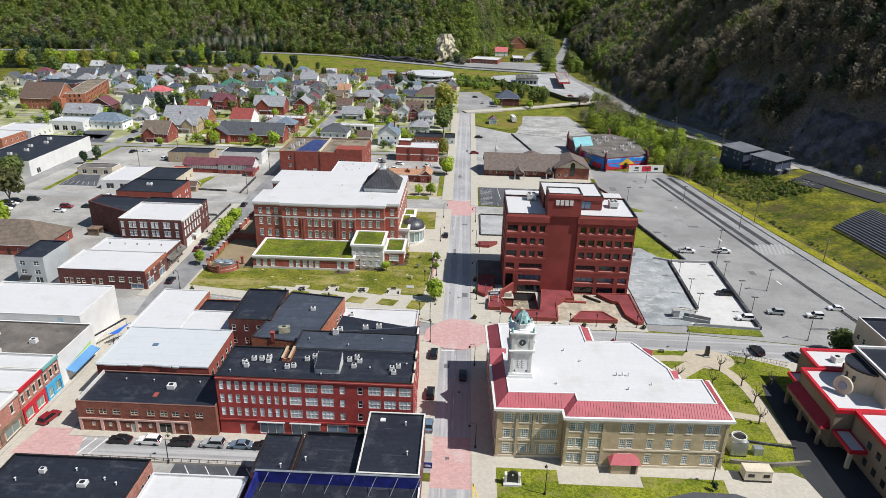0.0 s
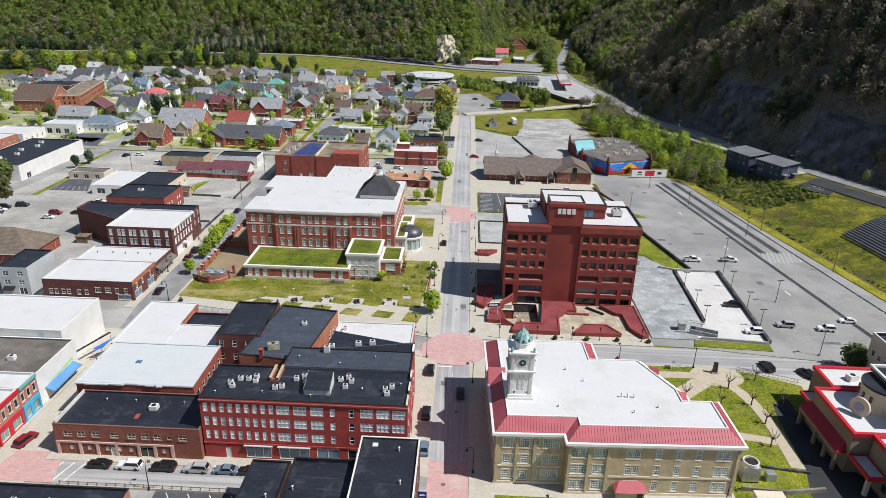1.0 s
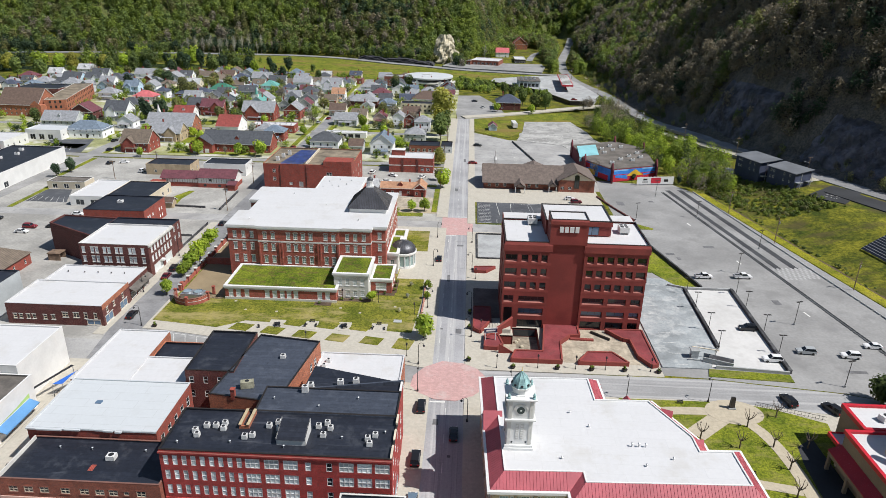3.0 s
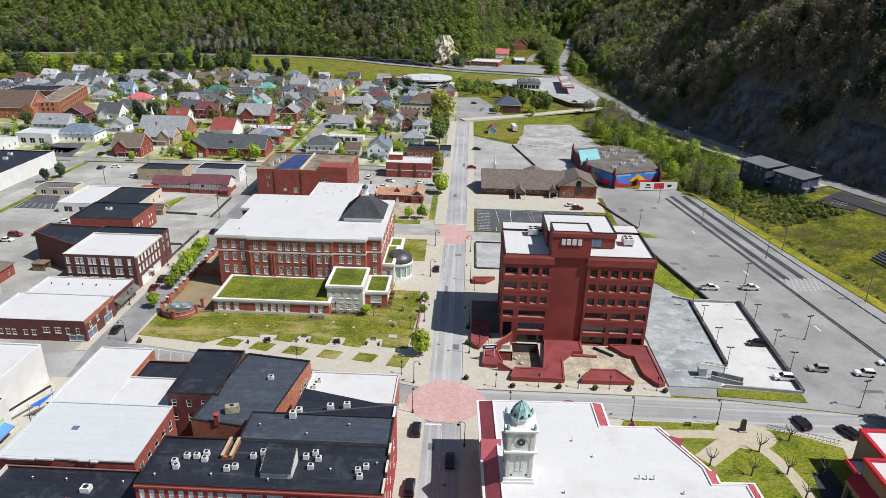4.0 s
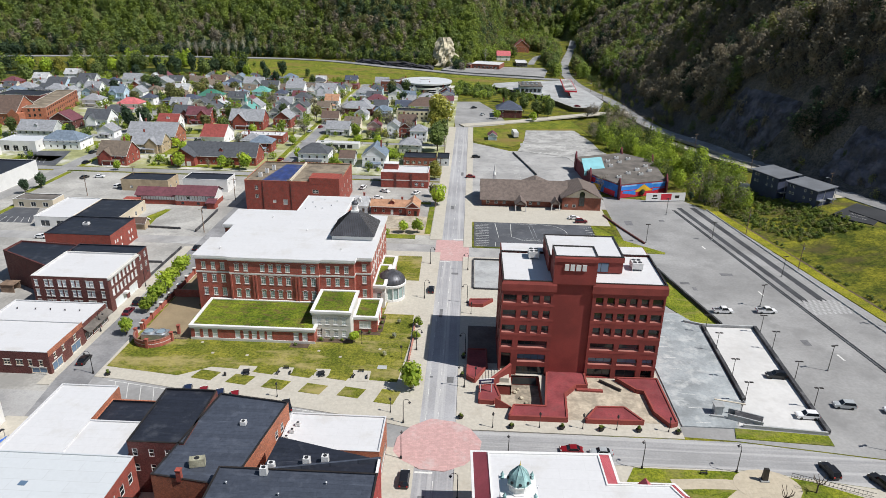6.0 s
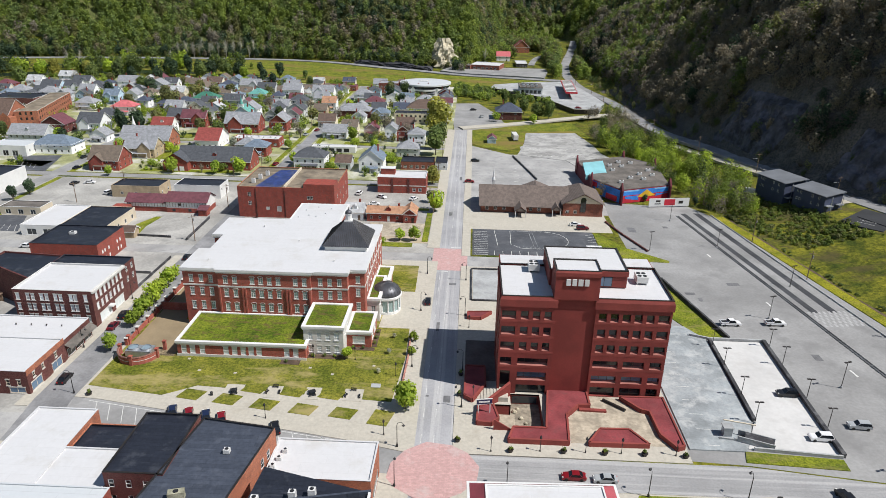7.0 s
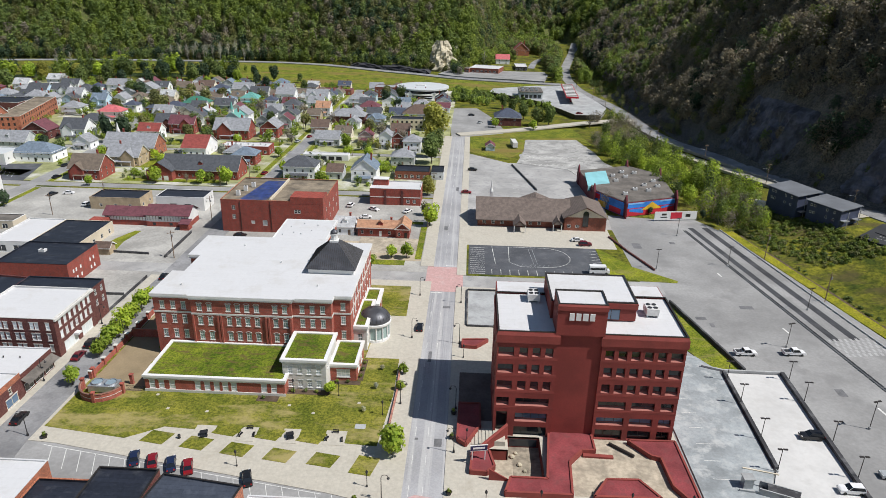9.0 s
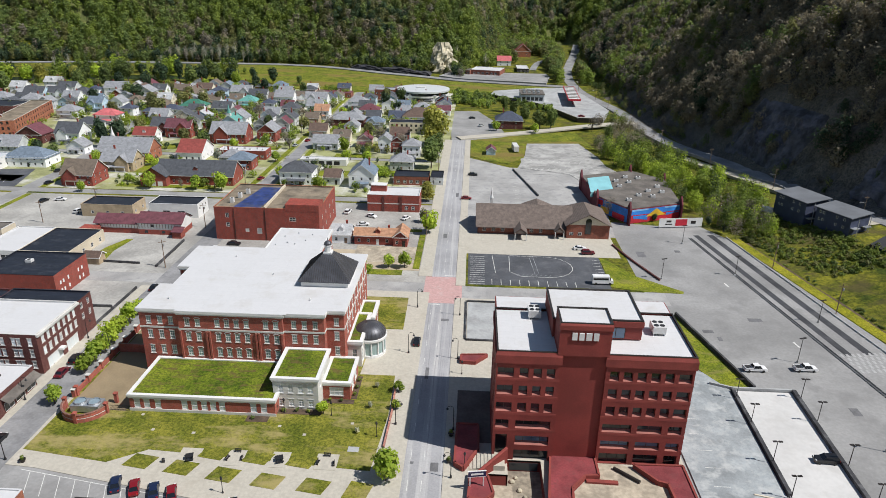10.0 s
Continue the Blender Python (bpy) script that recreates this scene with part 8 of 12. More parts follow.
house(-318, 586, 13, 9, 5.0, "grey", "dark", "gable_x", cross=True)
house(-295, 566, 11, 9, 5.0, "white", "dark", "hip")
house(-280, 589, 17, 10, 5.0, "white", "grey", "gable_x")
house(-266, 597, 9, 9, 5.4, "cream", "pale", "gable_y")
house(-250, 574, 13, 10, 5.0, "grey", "grey", "gable_y")
house(-243.5, 586, 10, 9, 5.0, "white", "dark", "gable_x")
house(-227, 590, 11, 9, 4.6, "tan", "tan", "gable_x")
house(-212, 598, 12, 9, 4.8, "cream", "brown", "gable_x", cross=True)
house(-198, 610, 11, 9, 4.8, "grey", "blue", "gable_y")
house(-338, 535, 12, 10, 5.0, "tan", "grey", "hip")
house(-366, 560, 12, 10, 5.0, "brick", "maroon", "hip")
house(-290, 543, 11, 9, 5.0, "white", "grey", "gable_x")
house(-206, 552, 10, 9, 4.8, "white", "grey", "hip")
house(-222, 547, 10, 9, 4.6, "cream", "pale", "gable_x")
house(-146, 598, 10, 8, 4.4, "tan", "brown", "gable_x")
house(-197, 482, 11, 10, 5.0, "grey", "grey", "gable_x", cross=True)
house(-146, 482, 11, 10, 5.2, "white", "grey", "gable_y")


def infill():
    """More houses along the back lanes, where the rows above leave room."""
    rnd = random.Random(11)
    taken = [(o.location.x, o.location.y) for o in bpy.data.objects if o.name.split(".")[0] == "house"]
    taken += [(-172, 401), (-146, 476), (-278, 441), (-264, 450), (-264, 480), (-321, 511), (-112, 609), (-37, 484), (-66, 605), (-30, 507), (-36, 578), (-36, 560)]
    for j in range(10):
        for i in range(26):
            x, y = -368 + i * 14.0 + rnd.uniform(-3, 3), 474 + j * 16 + rnd.uniform(-3, 3)
            if abs(x + 91) < 11 or y - 470 > 0.6 * (x + 420) + 60 or min(math.hypot(x - a, (y + 5 - b) * 1.1) for a, b in taken) < 12.8 or (x < -240 and y < 520) or (-247 < x < -205 and abs(y - 460 - (-209 - x) * 3.4) < 18):
                continue
            taken.append((x, y + 5))
            house(x, y, rnd.uniform(8, 11), rnd.uniform(7, 9), rnd.choice((3.6, 4.6, 5.2)), rnd.choice(("white", "white", "white", "grey", "cream", "brick", "blue")), rnd.choice(("grey", "dark", "dark", "slate", "brown", "blue", "maroon", "pale", "tan")), rnd.choice(("gable_x", "gable_y", "hip")), porch=rnd.random() < 0.4, cross=rnd.random() < 0.3)


infill()


# ---- larger buildings in the valley ----
def steeple(parent, x, y, z, h, material, w=1.6):
    t = part("steeple", Geo().box(x - w / 2, x + w / 2, y - w / 2, y + w / 2, z, z + h * 0.4), white_paint, parent)
    part("spire", Geo().lathe([(w * 0.62, z + h * 0.4), (w * 0.3, z + h * 0.65), (0.05, z + h)], 8, x, y, math.pi / 8), material, t)


o = house(-175, 392, 27, 15, 4.8, "orange brick", "grey", "gable_x", label="orange brick church with long grey roof and white steeple", name="church", category="church", porch=False)
steeple(o, -9, 2, 8.5, 7.5, white_paint)
o = house(-123, 355, 36, 14, 4.2, "brick", "dark", "gable_x", label="long brick school hall with dark shingled roof", name="school_hall", category="hall", porch=False, stack=False)
part("front_gable", roof_shape(Geo(), "gable_y", 12, 7, 4.6, 4.2), ROOFS["dark"], o, at=(-17.5, -7.5, 0))
part("front_wing", Geo().box(-6, 6, -3.5, 3.5, 0, 4.5).face((-6, -3.5, 4.5), (6, -3.5, 4.5), (0, -3.5, 8.6)), brick_red, o, at=(-17.5, -7.5, 0))
for ux in (-20.6, -17.5, -14.4):
    part("garage_door", Geo().box(ux - 1.1, ux + 1.1, -11.06, -11.003, 0.1, 2.3), white_paint, o)
o = house(-142, 396, 13, 17, 4.4, "white", "red", "gable_x", label="white hall with a red ridge roof", name="hall", category="hall", porch=False, stack=False)
house(-146.7, 470, 9, 12, 6.0, "blue", "teal", "gable_y", label="pale blue timber church with steep gable", name="church", category="church", porch=False)
steeple(bpy.data.objects["church.001"], 0, -4.5, 7.5, 9, ROOFS["teal"], 2.2)
o = house(-289, 430, 26, 22, 7.0, "orange brick", "brown", "gable_x", label="large orange brick church with brown roof", name="church", category="church", porch=False)
part("tower_front", Geo().box(10, 17, -14, -8, 0, 7.5).face((10, -14.01, 7.5), (17, -14.01, 7.5), (13.5, -14.01, 10.5)), brick_orange, o)
steeple(o, -8, 2, 10, 7, white_paint, 2.0)


def long_brick():
    s = [(u, z, 1.2, 1.7, "pair") for z in (1.4, 4.6, 7.8) for u in (-3, 0, 3)]
    e = [(u, z, 1.3, 1.7, "pair") for z in (1.4, 4.6, 7.8) for u in [-31.5 + 4.2 * i for i in range(16)]]
    block("long_brick_school", "three-storey orange brick school with olive roof", -282.9, -269.9, 434, 504, 9.6, brick_orange, gravel_roof, limestone, 0.5, {"s": s, "e": e}, bronze, glass_dark, limestone, turn=15.2)


long_brick()
block("flat_dark_store", "low dark-roofed brick store", -338, -304, 500, 522, 5.6, brick_dark, black_roof, limestone, 0.4, {"s": row(8, -14, 14, 1.2, 1.4, 1.5)})
block("white_workshop", "white rendered workshop with pale roof", -246, -226, 369, 383, 5.2, white_paint, pale_roof, white_paint, 0.4, {"s": [(u, 0.2, 3, 3, "shop") for u in (-6, -1, 4)], "e": row(3, -4, 4, 2.0, 1.2, 1.2)})
block("brick_flat_row", "low brick shop row with white flat roof", -130, -104, 403, 413, 4.2, brick_red, white_roof, brick_red, 0.4, {"s": row(7, -11, 11, 1.0, 1.6, 1.5, "pair"), "e": row(2, -2, 2, 1.0, 1.4, 1.5)})
for i in range(7):
    roof_unit(-127 + 3.4 * i, 407 + (i % 2) * 2, 4.2, 1.0, 0.9, 0.8, label="white rooftop unit on a flat roof")
block("purple_roof_motel", "long low motel with plum metal roof", -130, -94, 603, 615, 3.8, brick_brown, ROOFS["maroon"], ROOFS["maroon"], 0.1, {"s": row(10, -16, 16, 0.9, 1.4, 1.5)})
block("white_carport_row", "low white flat-roofed carport row", -84, -60, 396, 402, 2.8, white_paint, white_roof, white_paint, 0.15, {"s": [(u, 0.05, 3.2, 2.3, "plain", black_iron) for u in (-9, -5, -1, 3, 7)]})
block("beige_two_storey", "beige two-storey block with dark flat roof", -48, -26, 479, 489, 6.0, cream_paint, black_roof, cream_paint, 0.4, {"s": [(u, z, 1.3, 1.4, "pair") for z in (1.0, 3.9) for u in (-9, -6, -3, 0, 3, 6, 9)], "e": row(2, -2, 2, 3.9, 1.2, 1.4)}, bronze)
block("brown_brick_office", "brown brick office with slate roof", -74, -58, 598, 612, 7.6, brick_brown, ROOFS["grey"], brick_brown, 0.3, {"s": [(u, z, 1.4, 1.5, "pair") for z in (1.2, 4.4) for u in (-6, -3, 0, 3, 6)]})
house(-30, 500, 22, 14, 5.4, "tan", "brown", "hip", porch=False)
house(-38, 448, 10, 9, 4.8, "white", "brown", "gable_x")
block("dark_flat_shop", "low brown shop with black flat roof", -32, -15.5, 365, 376, 3.8, brick_brown, black_roof, bronze, 0.4, {"s": row(5, -6, 6, 0.9, 1.6, 1.6, "pair")})
block("grey_side_house", "small grey shop with a dark flat roof", -14.8, -8.8, 366, 378, 3.6, WALLS["grey"], black_roof, bronze, 0.3, {"s": row(2, -1.5, 1.5, 0.9, 1.0, 1.4)})


def round_building():
    o = thing("round_office", "round white and black banded office building", "office building", -36, 606, 0.05)
    part("wall", Geo().lathe([(20.0, 0), (20.0, 8.0)], 48), glass_dark, o)
    for z in (0.0, 3.9):
        part("floor_band", Geo().lathe([(20.05, z), (20.5, z), (20.5, z + 1.3), (20.05, z + 1.3)], 48), white_paint, o)
    part("roof", Geo().lathe([(21.2, 7.4), (21.2, 8.6), (19.0, 8.9), (0.2, 9.3)], 48), pale_roof, o, "white shallow domed roof")
    part("roof_hatch", Geo().box(-5, 2, -3, 2, 9.1, 9.9), white_unit, o)


round_building()


def brick_flats():
    """Large two-level red brick block behind the courthouse."""
    s1 = [(u, z, 1.3, 1.7, "pair") for z in (5.0, 8.6) for u in (-14.5,)] + [(-7.5, 3.2, 1.4, 1.3, "plain", limestone), (-3.0, 2.6, 1.8, 2.2, "plain", steel), (9.5, 7.8, 2.4, 1.5, "pair")]
    o, w, d = block("brick_theatre", "big red brick hall with tarred flat roof and blue tarpaulin", -88.6, -50.2, 289.2, 318.5, 12.0, brick_red, gravel_roof, brick_orange, 0.5, {"s": s1, "w": row(5, -10, 10, 5.8, 1.2, 1.6), "e": [(u, z, 1.2, 1.6, "pair") for z in (3.0, 7.2) for u in (-9, -3, 4, 10)]}, limestone, glass_dark, limestone)
    part("parapet_ridge", Geo().box(-1.0, -0.4, -d / 2 + 0.6, d / 2 - 0.6, 12.03, 12.9), cream_paint, o)
    part("stage_wall", Geo().box(7.0, w / 2 + 0.04, -d / 2 - 0.04, -d / 2 + 7.5, 11.6, 14.2), brick_red, o)
    part("downpipe", Geo().tube((-0.6, -d / 2 - 0.12, 0.2), (-0.6, -d / 2 - 0.12, 12), 0.09, sides=6).tube((-12.0, -d / 2 - 0.12, 0.2), (-12.0, -d / 2 - 0.12, 12), 0.09, sides=6), bronze, o)
    t = thing("roof_tarpaulin", "blue tarpaulin sheet spread on the flat roof", "tarpaulin", -76.5, 303, 12.01)
    part("sheet", Geo().face((-5.5, -12, 0.08), (4.5, -12, 0.1), (6.2, 13, 0.12), (-2.0, 13, 0.1)).face((-5.5, -12, 0.02), (4.5, -12, 0.02), (6.2, 13, 0.02), (-2.0, 13, 0.02)), surface("blue_sheet", (0.03, 0.05, 0.17), 0.5, 0.35, 1.5, 0.4, dirt=(0.12, 0.12, 0.13), dirt_amount=0.7), t)
    for ux, uy in ((-84, 296), (-83, 302), (-81.5, 307)):
        roof_unit(ux, uy, 12.0, 1.4, 1.2, 2.0, label="grey metal duct unit on the tarred hall roof")
    block("brick_clinic", "two-storey brick building with white flat roof", -38.4, -16.8, 326.2, 338, 6.8, brick_red, white_roof, white_paint, 0.4, {"s": [(5.5, 0.9, 1.4, 1.6, "pair"), (8.2, 0.9, 1.4, 1.6, "pair")], "e": row(3, -4, 4, 4.0, 0.9, 1.5)}, white_paint, glass_dark, limestone)
    part("band", Geo().box(-10.8, 10.8, -0.06, 0, 0, 0.4), limestone, bpy.data.objects["brick_clinic"], at=(0, -5.905, 3.3))
    for ux in (-4.2, 3.0):
        part("brick_pier", Geo().box(ux - 0.5, ux + 0.5, -6.1, -5.97, 0, 6.6), brick_dark, bpy.data.objects["brick_clinic"])
    b = thing("roof_house", "brick stair house on the white roof", "roof house", -34.4, 334, 6.8)
    part("wall", Geo().box(-3.2, 3.2, -1.8, 1.8, 0, 2.6), brick_red, b)
    part("cap", Geo().box(-3.4, 3.4, -2.0, 2.0, 2.6, 2.8), white_paint, b)
    house(-29, 288.6, 17, 7.0, 3.4, "brick", "apricot", "gable_x", 1.9, porch=False, label="low brick bungalow with pale apricot roof", base=0.02)
    house(-20.6, 287.4, 5, 8.6, 3.6, "brick", "apricot", "gable_y", 2.4, porch=False, label="brick bungalow wing with apricot gable", base=0.02)
    house(-42.5, 289, 7, 8, 3.2, "white", "pale", "gable_x", porch=False, label="small white house with pale roof", base=0.02)


brick_flats()
def half_timbered_shop():
    o = thing("half_timbered_shop", "half-timbered brick shop with maroon metal roof", "shop", -119, 296)
    part("wall", Geo().box(-16.6, 0, -3.9, 4, 0, 1.9).box(0, 16.6, -4.6, 4.6, 0, 1.9), brick_red, o)
    part("render_panel", Geo().box(-16.5, 0, -3.8, 3.9, 1.9, 3.8).box(0.003, 16.5, -4.5, 4.5, 1.9, 4.6).face((16.5, -4.5, 4.6), (16.5, 4.5, 4.6), (16.5, 0, 7.6)), white_paint, o)
    part("roof", roof_shape(Geo(), "gable_x", 17, 8, 3.8, 2.6), ROOFS["maroon"], o, at=(-8.2, 0, 0))
    part("roof", roof_shape(Geo(), "gable_x", 16.6, 9.2, 4.6, 2.9), ROOFS["maroon"], o, at=(8.3, 0, 0))
    strip = Geo().box(-0.07, 0.07, -0.06, 0, 1.9, 3.8).mesh("timber_strip", timber)
    for i in range(15):
        put("timber_strip", strip, o, (-16.3 + i * 1.12, -3.803, 0))
        put("timber_strip", strip, o, (0.4 + i * 1.12, -4.503, 0.5))
    pane = Geo().box(-0.6, 0.6, -0.05, 0, 0, 1.0).mesh("window", glass_dark)
    for x, y, z in ((5.5, -4.51, 2.9), (9.5, -4.61, 0.6), (3.0, -4.61, 0.6), (13.0, -4.61, 0.5)):
        put("window", pane, o, (x, y, z))
    part("annexe", Geo().box(-20.5, -14.5, -9.0, -4.0, 0, 3.0), brick_red, o)
    part("porch", Geo().box(14.2, 17.6, -8.0, -4.7, 0, 2.6), brick_red, o)
    part("porch_roof", Geo().face((13.8, -8.4, 2.6), (18.0, -8.4, 2.6), (18.0, -4.7, 3.6), (13.8, -4.7, 3.6)).face((13.8, -8.4, 2.45), (18.0, -8.4, 2.45), (18.0, -4.7, 3.45), (13.8, -4.7, 3.45)), ROOFS["maroon"], o)


half_timbered_shop()
slab("bank_bays", [(-181, 265.5), (-164, 265.5), (-171, 282.4), (-181.6, 282.4)], -0.3, 0.03, asphalt_dark, "dark asphalt bays beside the bank", "parking lot")
block("drive_through", "low tan drive-through hut with flat roof", -182, -165.5, 283, 291, 3.0, stucco, grey_roof, white_paint, 0.3, {"s": row(3, -5, 5, 0.3, 2.2, 2.0, "shop")})
block("tan_store", "tan block store with black flat roof", -150.4, -129.5, 309, 320, 4.6, WALLS["tan"], black_roof, WALLS["tan"], 0.4, {"s": row(3, -6, 6, 1.2, 1.2, 1.2), "e": row(2, -3, 3, 1.4, 1.2, 1.2)})
block("white_garage", "white rendered garage with black flat roof", -123.6, -103.8, 310.6, 321, 5.2, white_paint, black_roof, white_paint, 0.4, {"s": [(-3, 0.1, 3, 2.8, "shop"), (3, 0.1, 3, 2.8, "shop")], "e": row(2, -3, 3, 3.0, 1.0, 1.2)})
block("drive_in_bank", "low white bank with flat canopy", -160, -146, 262, 285, 3.8, white_paint, white_roof, white_paint, 0.3, {"s": [(-3, 0.3, 3.5, 2.4, "shop"), (3, 0.3, 3.5, 2.4, "shop")], "e": row(4, -8, 8, 0.8, 1.4, 1.6)})
block("black_roof_store", "tan store with black flat roof beside the bank", -145.5, -128, 262, 284, 4.0, stucco, black_roof, stucco, 0.3, {"e": row(4, -8, 8, 0.8, 1.4, 1.6), "s": [(-4, 0.3, 5, 2.4, "shop", glass_blue), (4, 0.3, 4, 2.4, "shop", glass_blue)]})
house(-121, 262.5, 5, 4, 2.4, "tan", "brown", "gable_x", porch=False, windows=False, stack=False, label="small timber shed with brown roof", name="shed", category="shed")
o, w, d = block("long_white_store", "long white store with black roof and rooftop units", -226, -199.5, 276, 328, 6.6, white_paint, black_roof, white_paint, 0.5, {"e": [(-20, 0.2, 3, 2.6, "shop")]})
for i in range(5):
    roof_unit(-216 + (i % 2) * 3, 288 + i * 8, 6.6, 1.8, 1.5, 1.2, label="white rooftop unit on the long black roof")
house(-154, 188, 27, 17, 3.6, "brick", "tan", "hip", porch=False, label="low hipped roof restaurant with tan shingles", name="restaurant", category="restaurant")
block("west_brick_shop", "red brick shop at the edge of town", -262, -240, 318, 338, 6.4, brick_orange, white_roof, limestone, 0.4, {"s": row(5, -8, 8, 1.2, 1.4, 1.6), "e": row(4, -7, 7, 3.6, 1.2, 1.5)})
block("west_white_shop", "white flat-roofed shop at the edge of town", -262, -240, 342, 362, 5.0, white_paint, white_roof, white_paint, 0.4, {"s": row(5, -8, 8, 1.2, 1.4, 1.6), "e": row(4, -7, 7, 1.4, 1.2, 1.5)})


# ---- church beside the car park ----
def brown_church():
    o = thing("chapel", "long brown-roofed brick chapel with gabled porches", "church", 30, 313)
    rm = ROOFS["chapel"]
    part("hall", Geo().box(-22.6, 10, -8.5, 9, 0, 3.6).face((-22.6, -8.5, 3.6), (-22.6, 9, 3.6), (-22.6, 0.2, 9.0)), brick_brown, o)
    g = Geo()
    for dz in (0, -0.2):
        g.face((-23.4, -10.2, 3.1 + dz), (14, -10.2, 3.1 + dz), (14, 0.2, 9.3 + dz), (-23.4, 0.2, 9.3 + dz)).face((-23.4, 10.4, 3.1 + dz), (14, 10.4, 3.1 + dz), (14, 0.2, 9.3 + dz), (-23.4, 0.2, 9.3 + dz))
    part("roof", g, rm, o, "broad brown shingled roof")
    part("gable_block", Geo().box(11, 27, -11, 10, 0, 5.6).face((11, -11, 5.6), (27, -11, 5.6), (19, -11, 9.4)), brick_brown, o)
    g = Geo()
    for dz in (0, -0.2):
        g.face((10.2, -12, 5.2 + dz), (19, -12, 9.9 + dz), (19, 4, 9.9 + dz), (10.2, 11, 5.2 + dz)).face((27.8, -12, 5.2 + dz), (19, -12, 9.9 + dz), (19, 4, 9.9 + dz), (27.8, 11, 5.2 + dz)).face((10.2, 11, 5.2 + dz), (27.8, 11, 5.2 + dz), (19, 4, 9.9 + dz))
    part("gable_roof", g, rm, o)
    part("gable_trim", Geo().face((11.4, -11.05, 5.5), (26.6, -11.05, 5.5), (19, -11.05, 9.2)), cream_paint, o)
    w = part("tall_window", Geo().lattice(2.2, 5.2, 2, 3, 0.15, 0.12, -0.05, 0.0), bronze, o, at=(19, -11.06, 1.8))
    part("pane", Geo().box(-1.0, 1.0, -0.03, -0.02, 0.1, 5.1), glass_dark, w)
    part("arch", Geo().disc((0, -0.04, 5.2), 1.1, (0, 1, 0), 20, 0.06), glass_dark, w)
    for x, dpt, wd in ((-6.5, 5.5, 5.0), (8.2, 3.0, 4.0)):
        g = Geo()
        for dz in (0, -0.15):
            g.face((x - wd / 2, -10 - dpt, 2.9 + dz), (x, -10 - dpt, 4.9 + dz), (x, -5, 4.9 + dz), (x - wd / 2, -8, 2.9 + dz)).face((x + wd / 2, -10 - dpt, 2.9 + dz), (x, -10 - dpt, 4.9 + dz), (x, -5, 4.9 + dz), (x + wd / 2, -8, 2.9 + dz))
        g.face((x - wd / 2 + 0.3, -9.9 - dpt, 2.85), (x + wd / 2 - 0.3, -9.9 - dpt, 2.85), (x, -9.9 - dpt, 4.6))
        p = part("porch_roof", g, rm, o)
        for sx in (-1, 1):
            part("porch_post", Geo().box(x + sx * (wd / 2 - 0.4) - 0.15, x + sx * (wd / 2 - 0.4) + 0.15, -9.9 - dpt, -9.6 - dpt, 0, 2.85), white_paint, p)
    for x in (-20, -16.5, -13, -2, 1.5):
        w = part("window", Geo().lattice(1.3, 1.5, 2, 2, 0.08, 0.05, -0.06, 0.0), white_paint, o, at=(x, -8.51, 1.0))
        part("pane", Geo().box(-0.6, 0.6, -0.03, -0.02, 0.05, 1.45), glass_dark, w)
    for x in (12.8, 16.0):
        w = part("window", Geo().lattice(1.4, 1.2, 2, 2, 0.08, 0.05, -0.06, 0.0), white_paint, o, at=(x, -11.01, 1.3))
        part("pane", Geo().box(-0.65, 0.65, -0.03, -0.02, 0.05, 1.15), glass_dark, w)
    st = part("steeple", Geo().box(-17.8, -16.6, 6, 7.2, 6, 9.5).lathe([(0.8, 9.5), (0.35, 11), (0.05, 14.5)], 8, -17.2, 6.6), white_paint, o, "slim white steeple")
    part("rear_gable", Geo().face((-8, 10, 5.2), (10, 10, 5.2), (1, 10, 8.8)).face((-8, 10, 5.2), (1, 10, 8.8), (1, 2, 8.8), (-8, 2, 8.0)).face((10, 10, 5.2), (1, 10, 8.8), (1, 2, 8.8), (10, 2, 8.0)), rm, o)


brown_church()


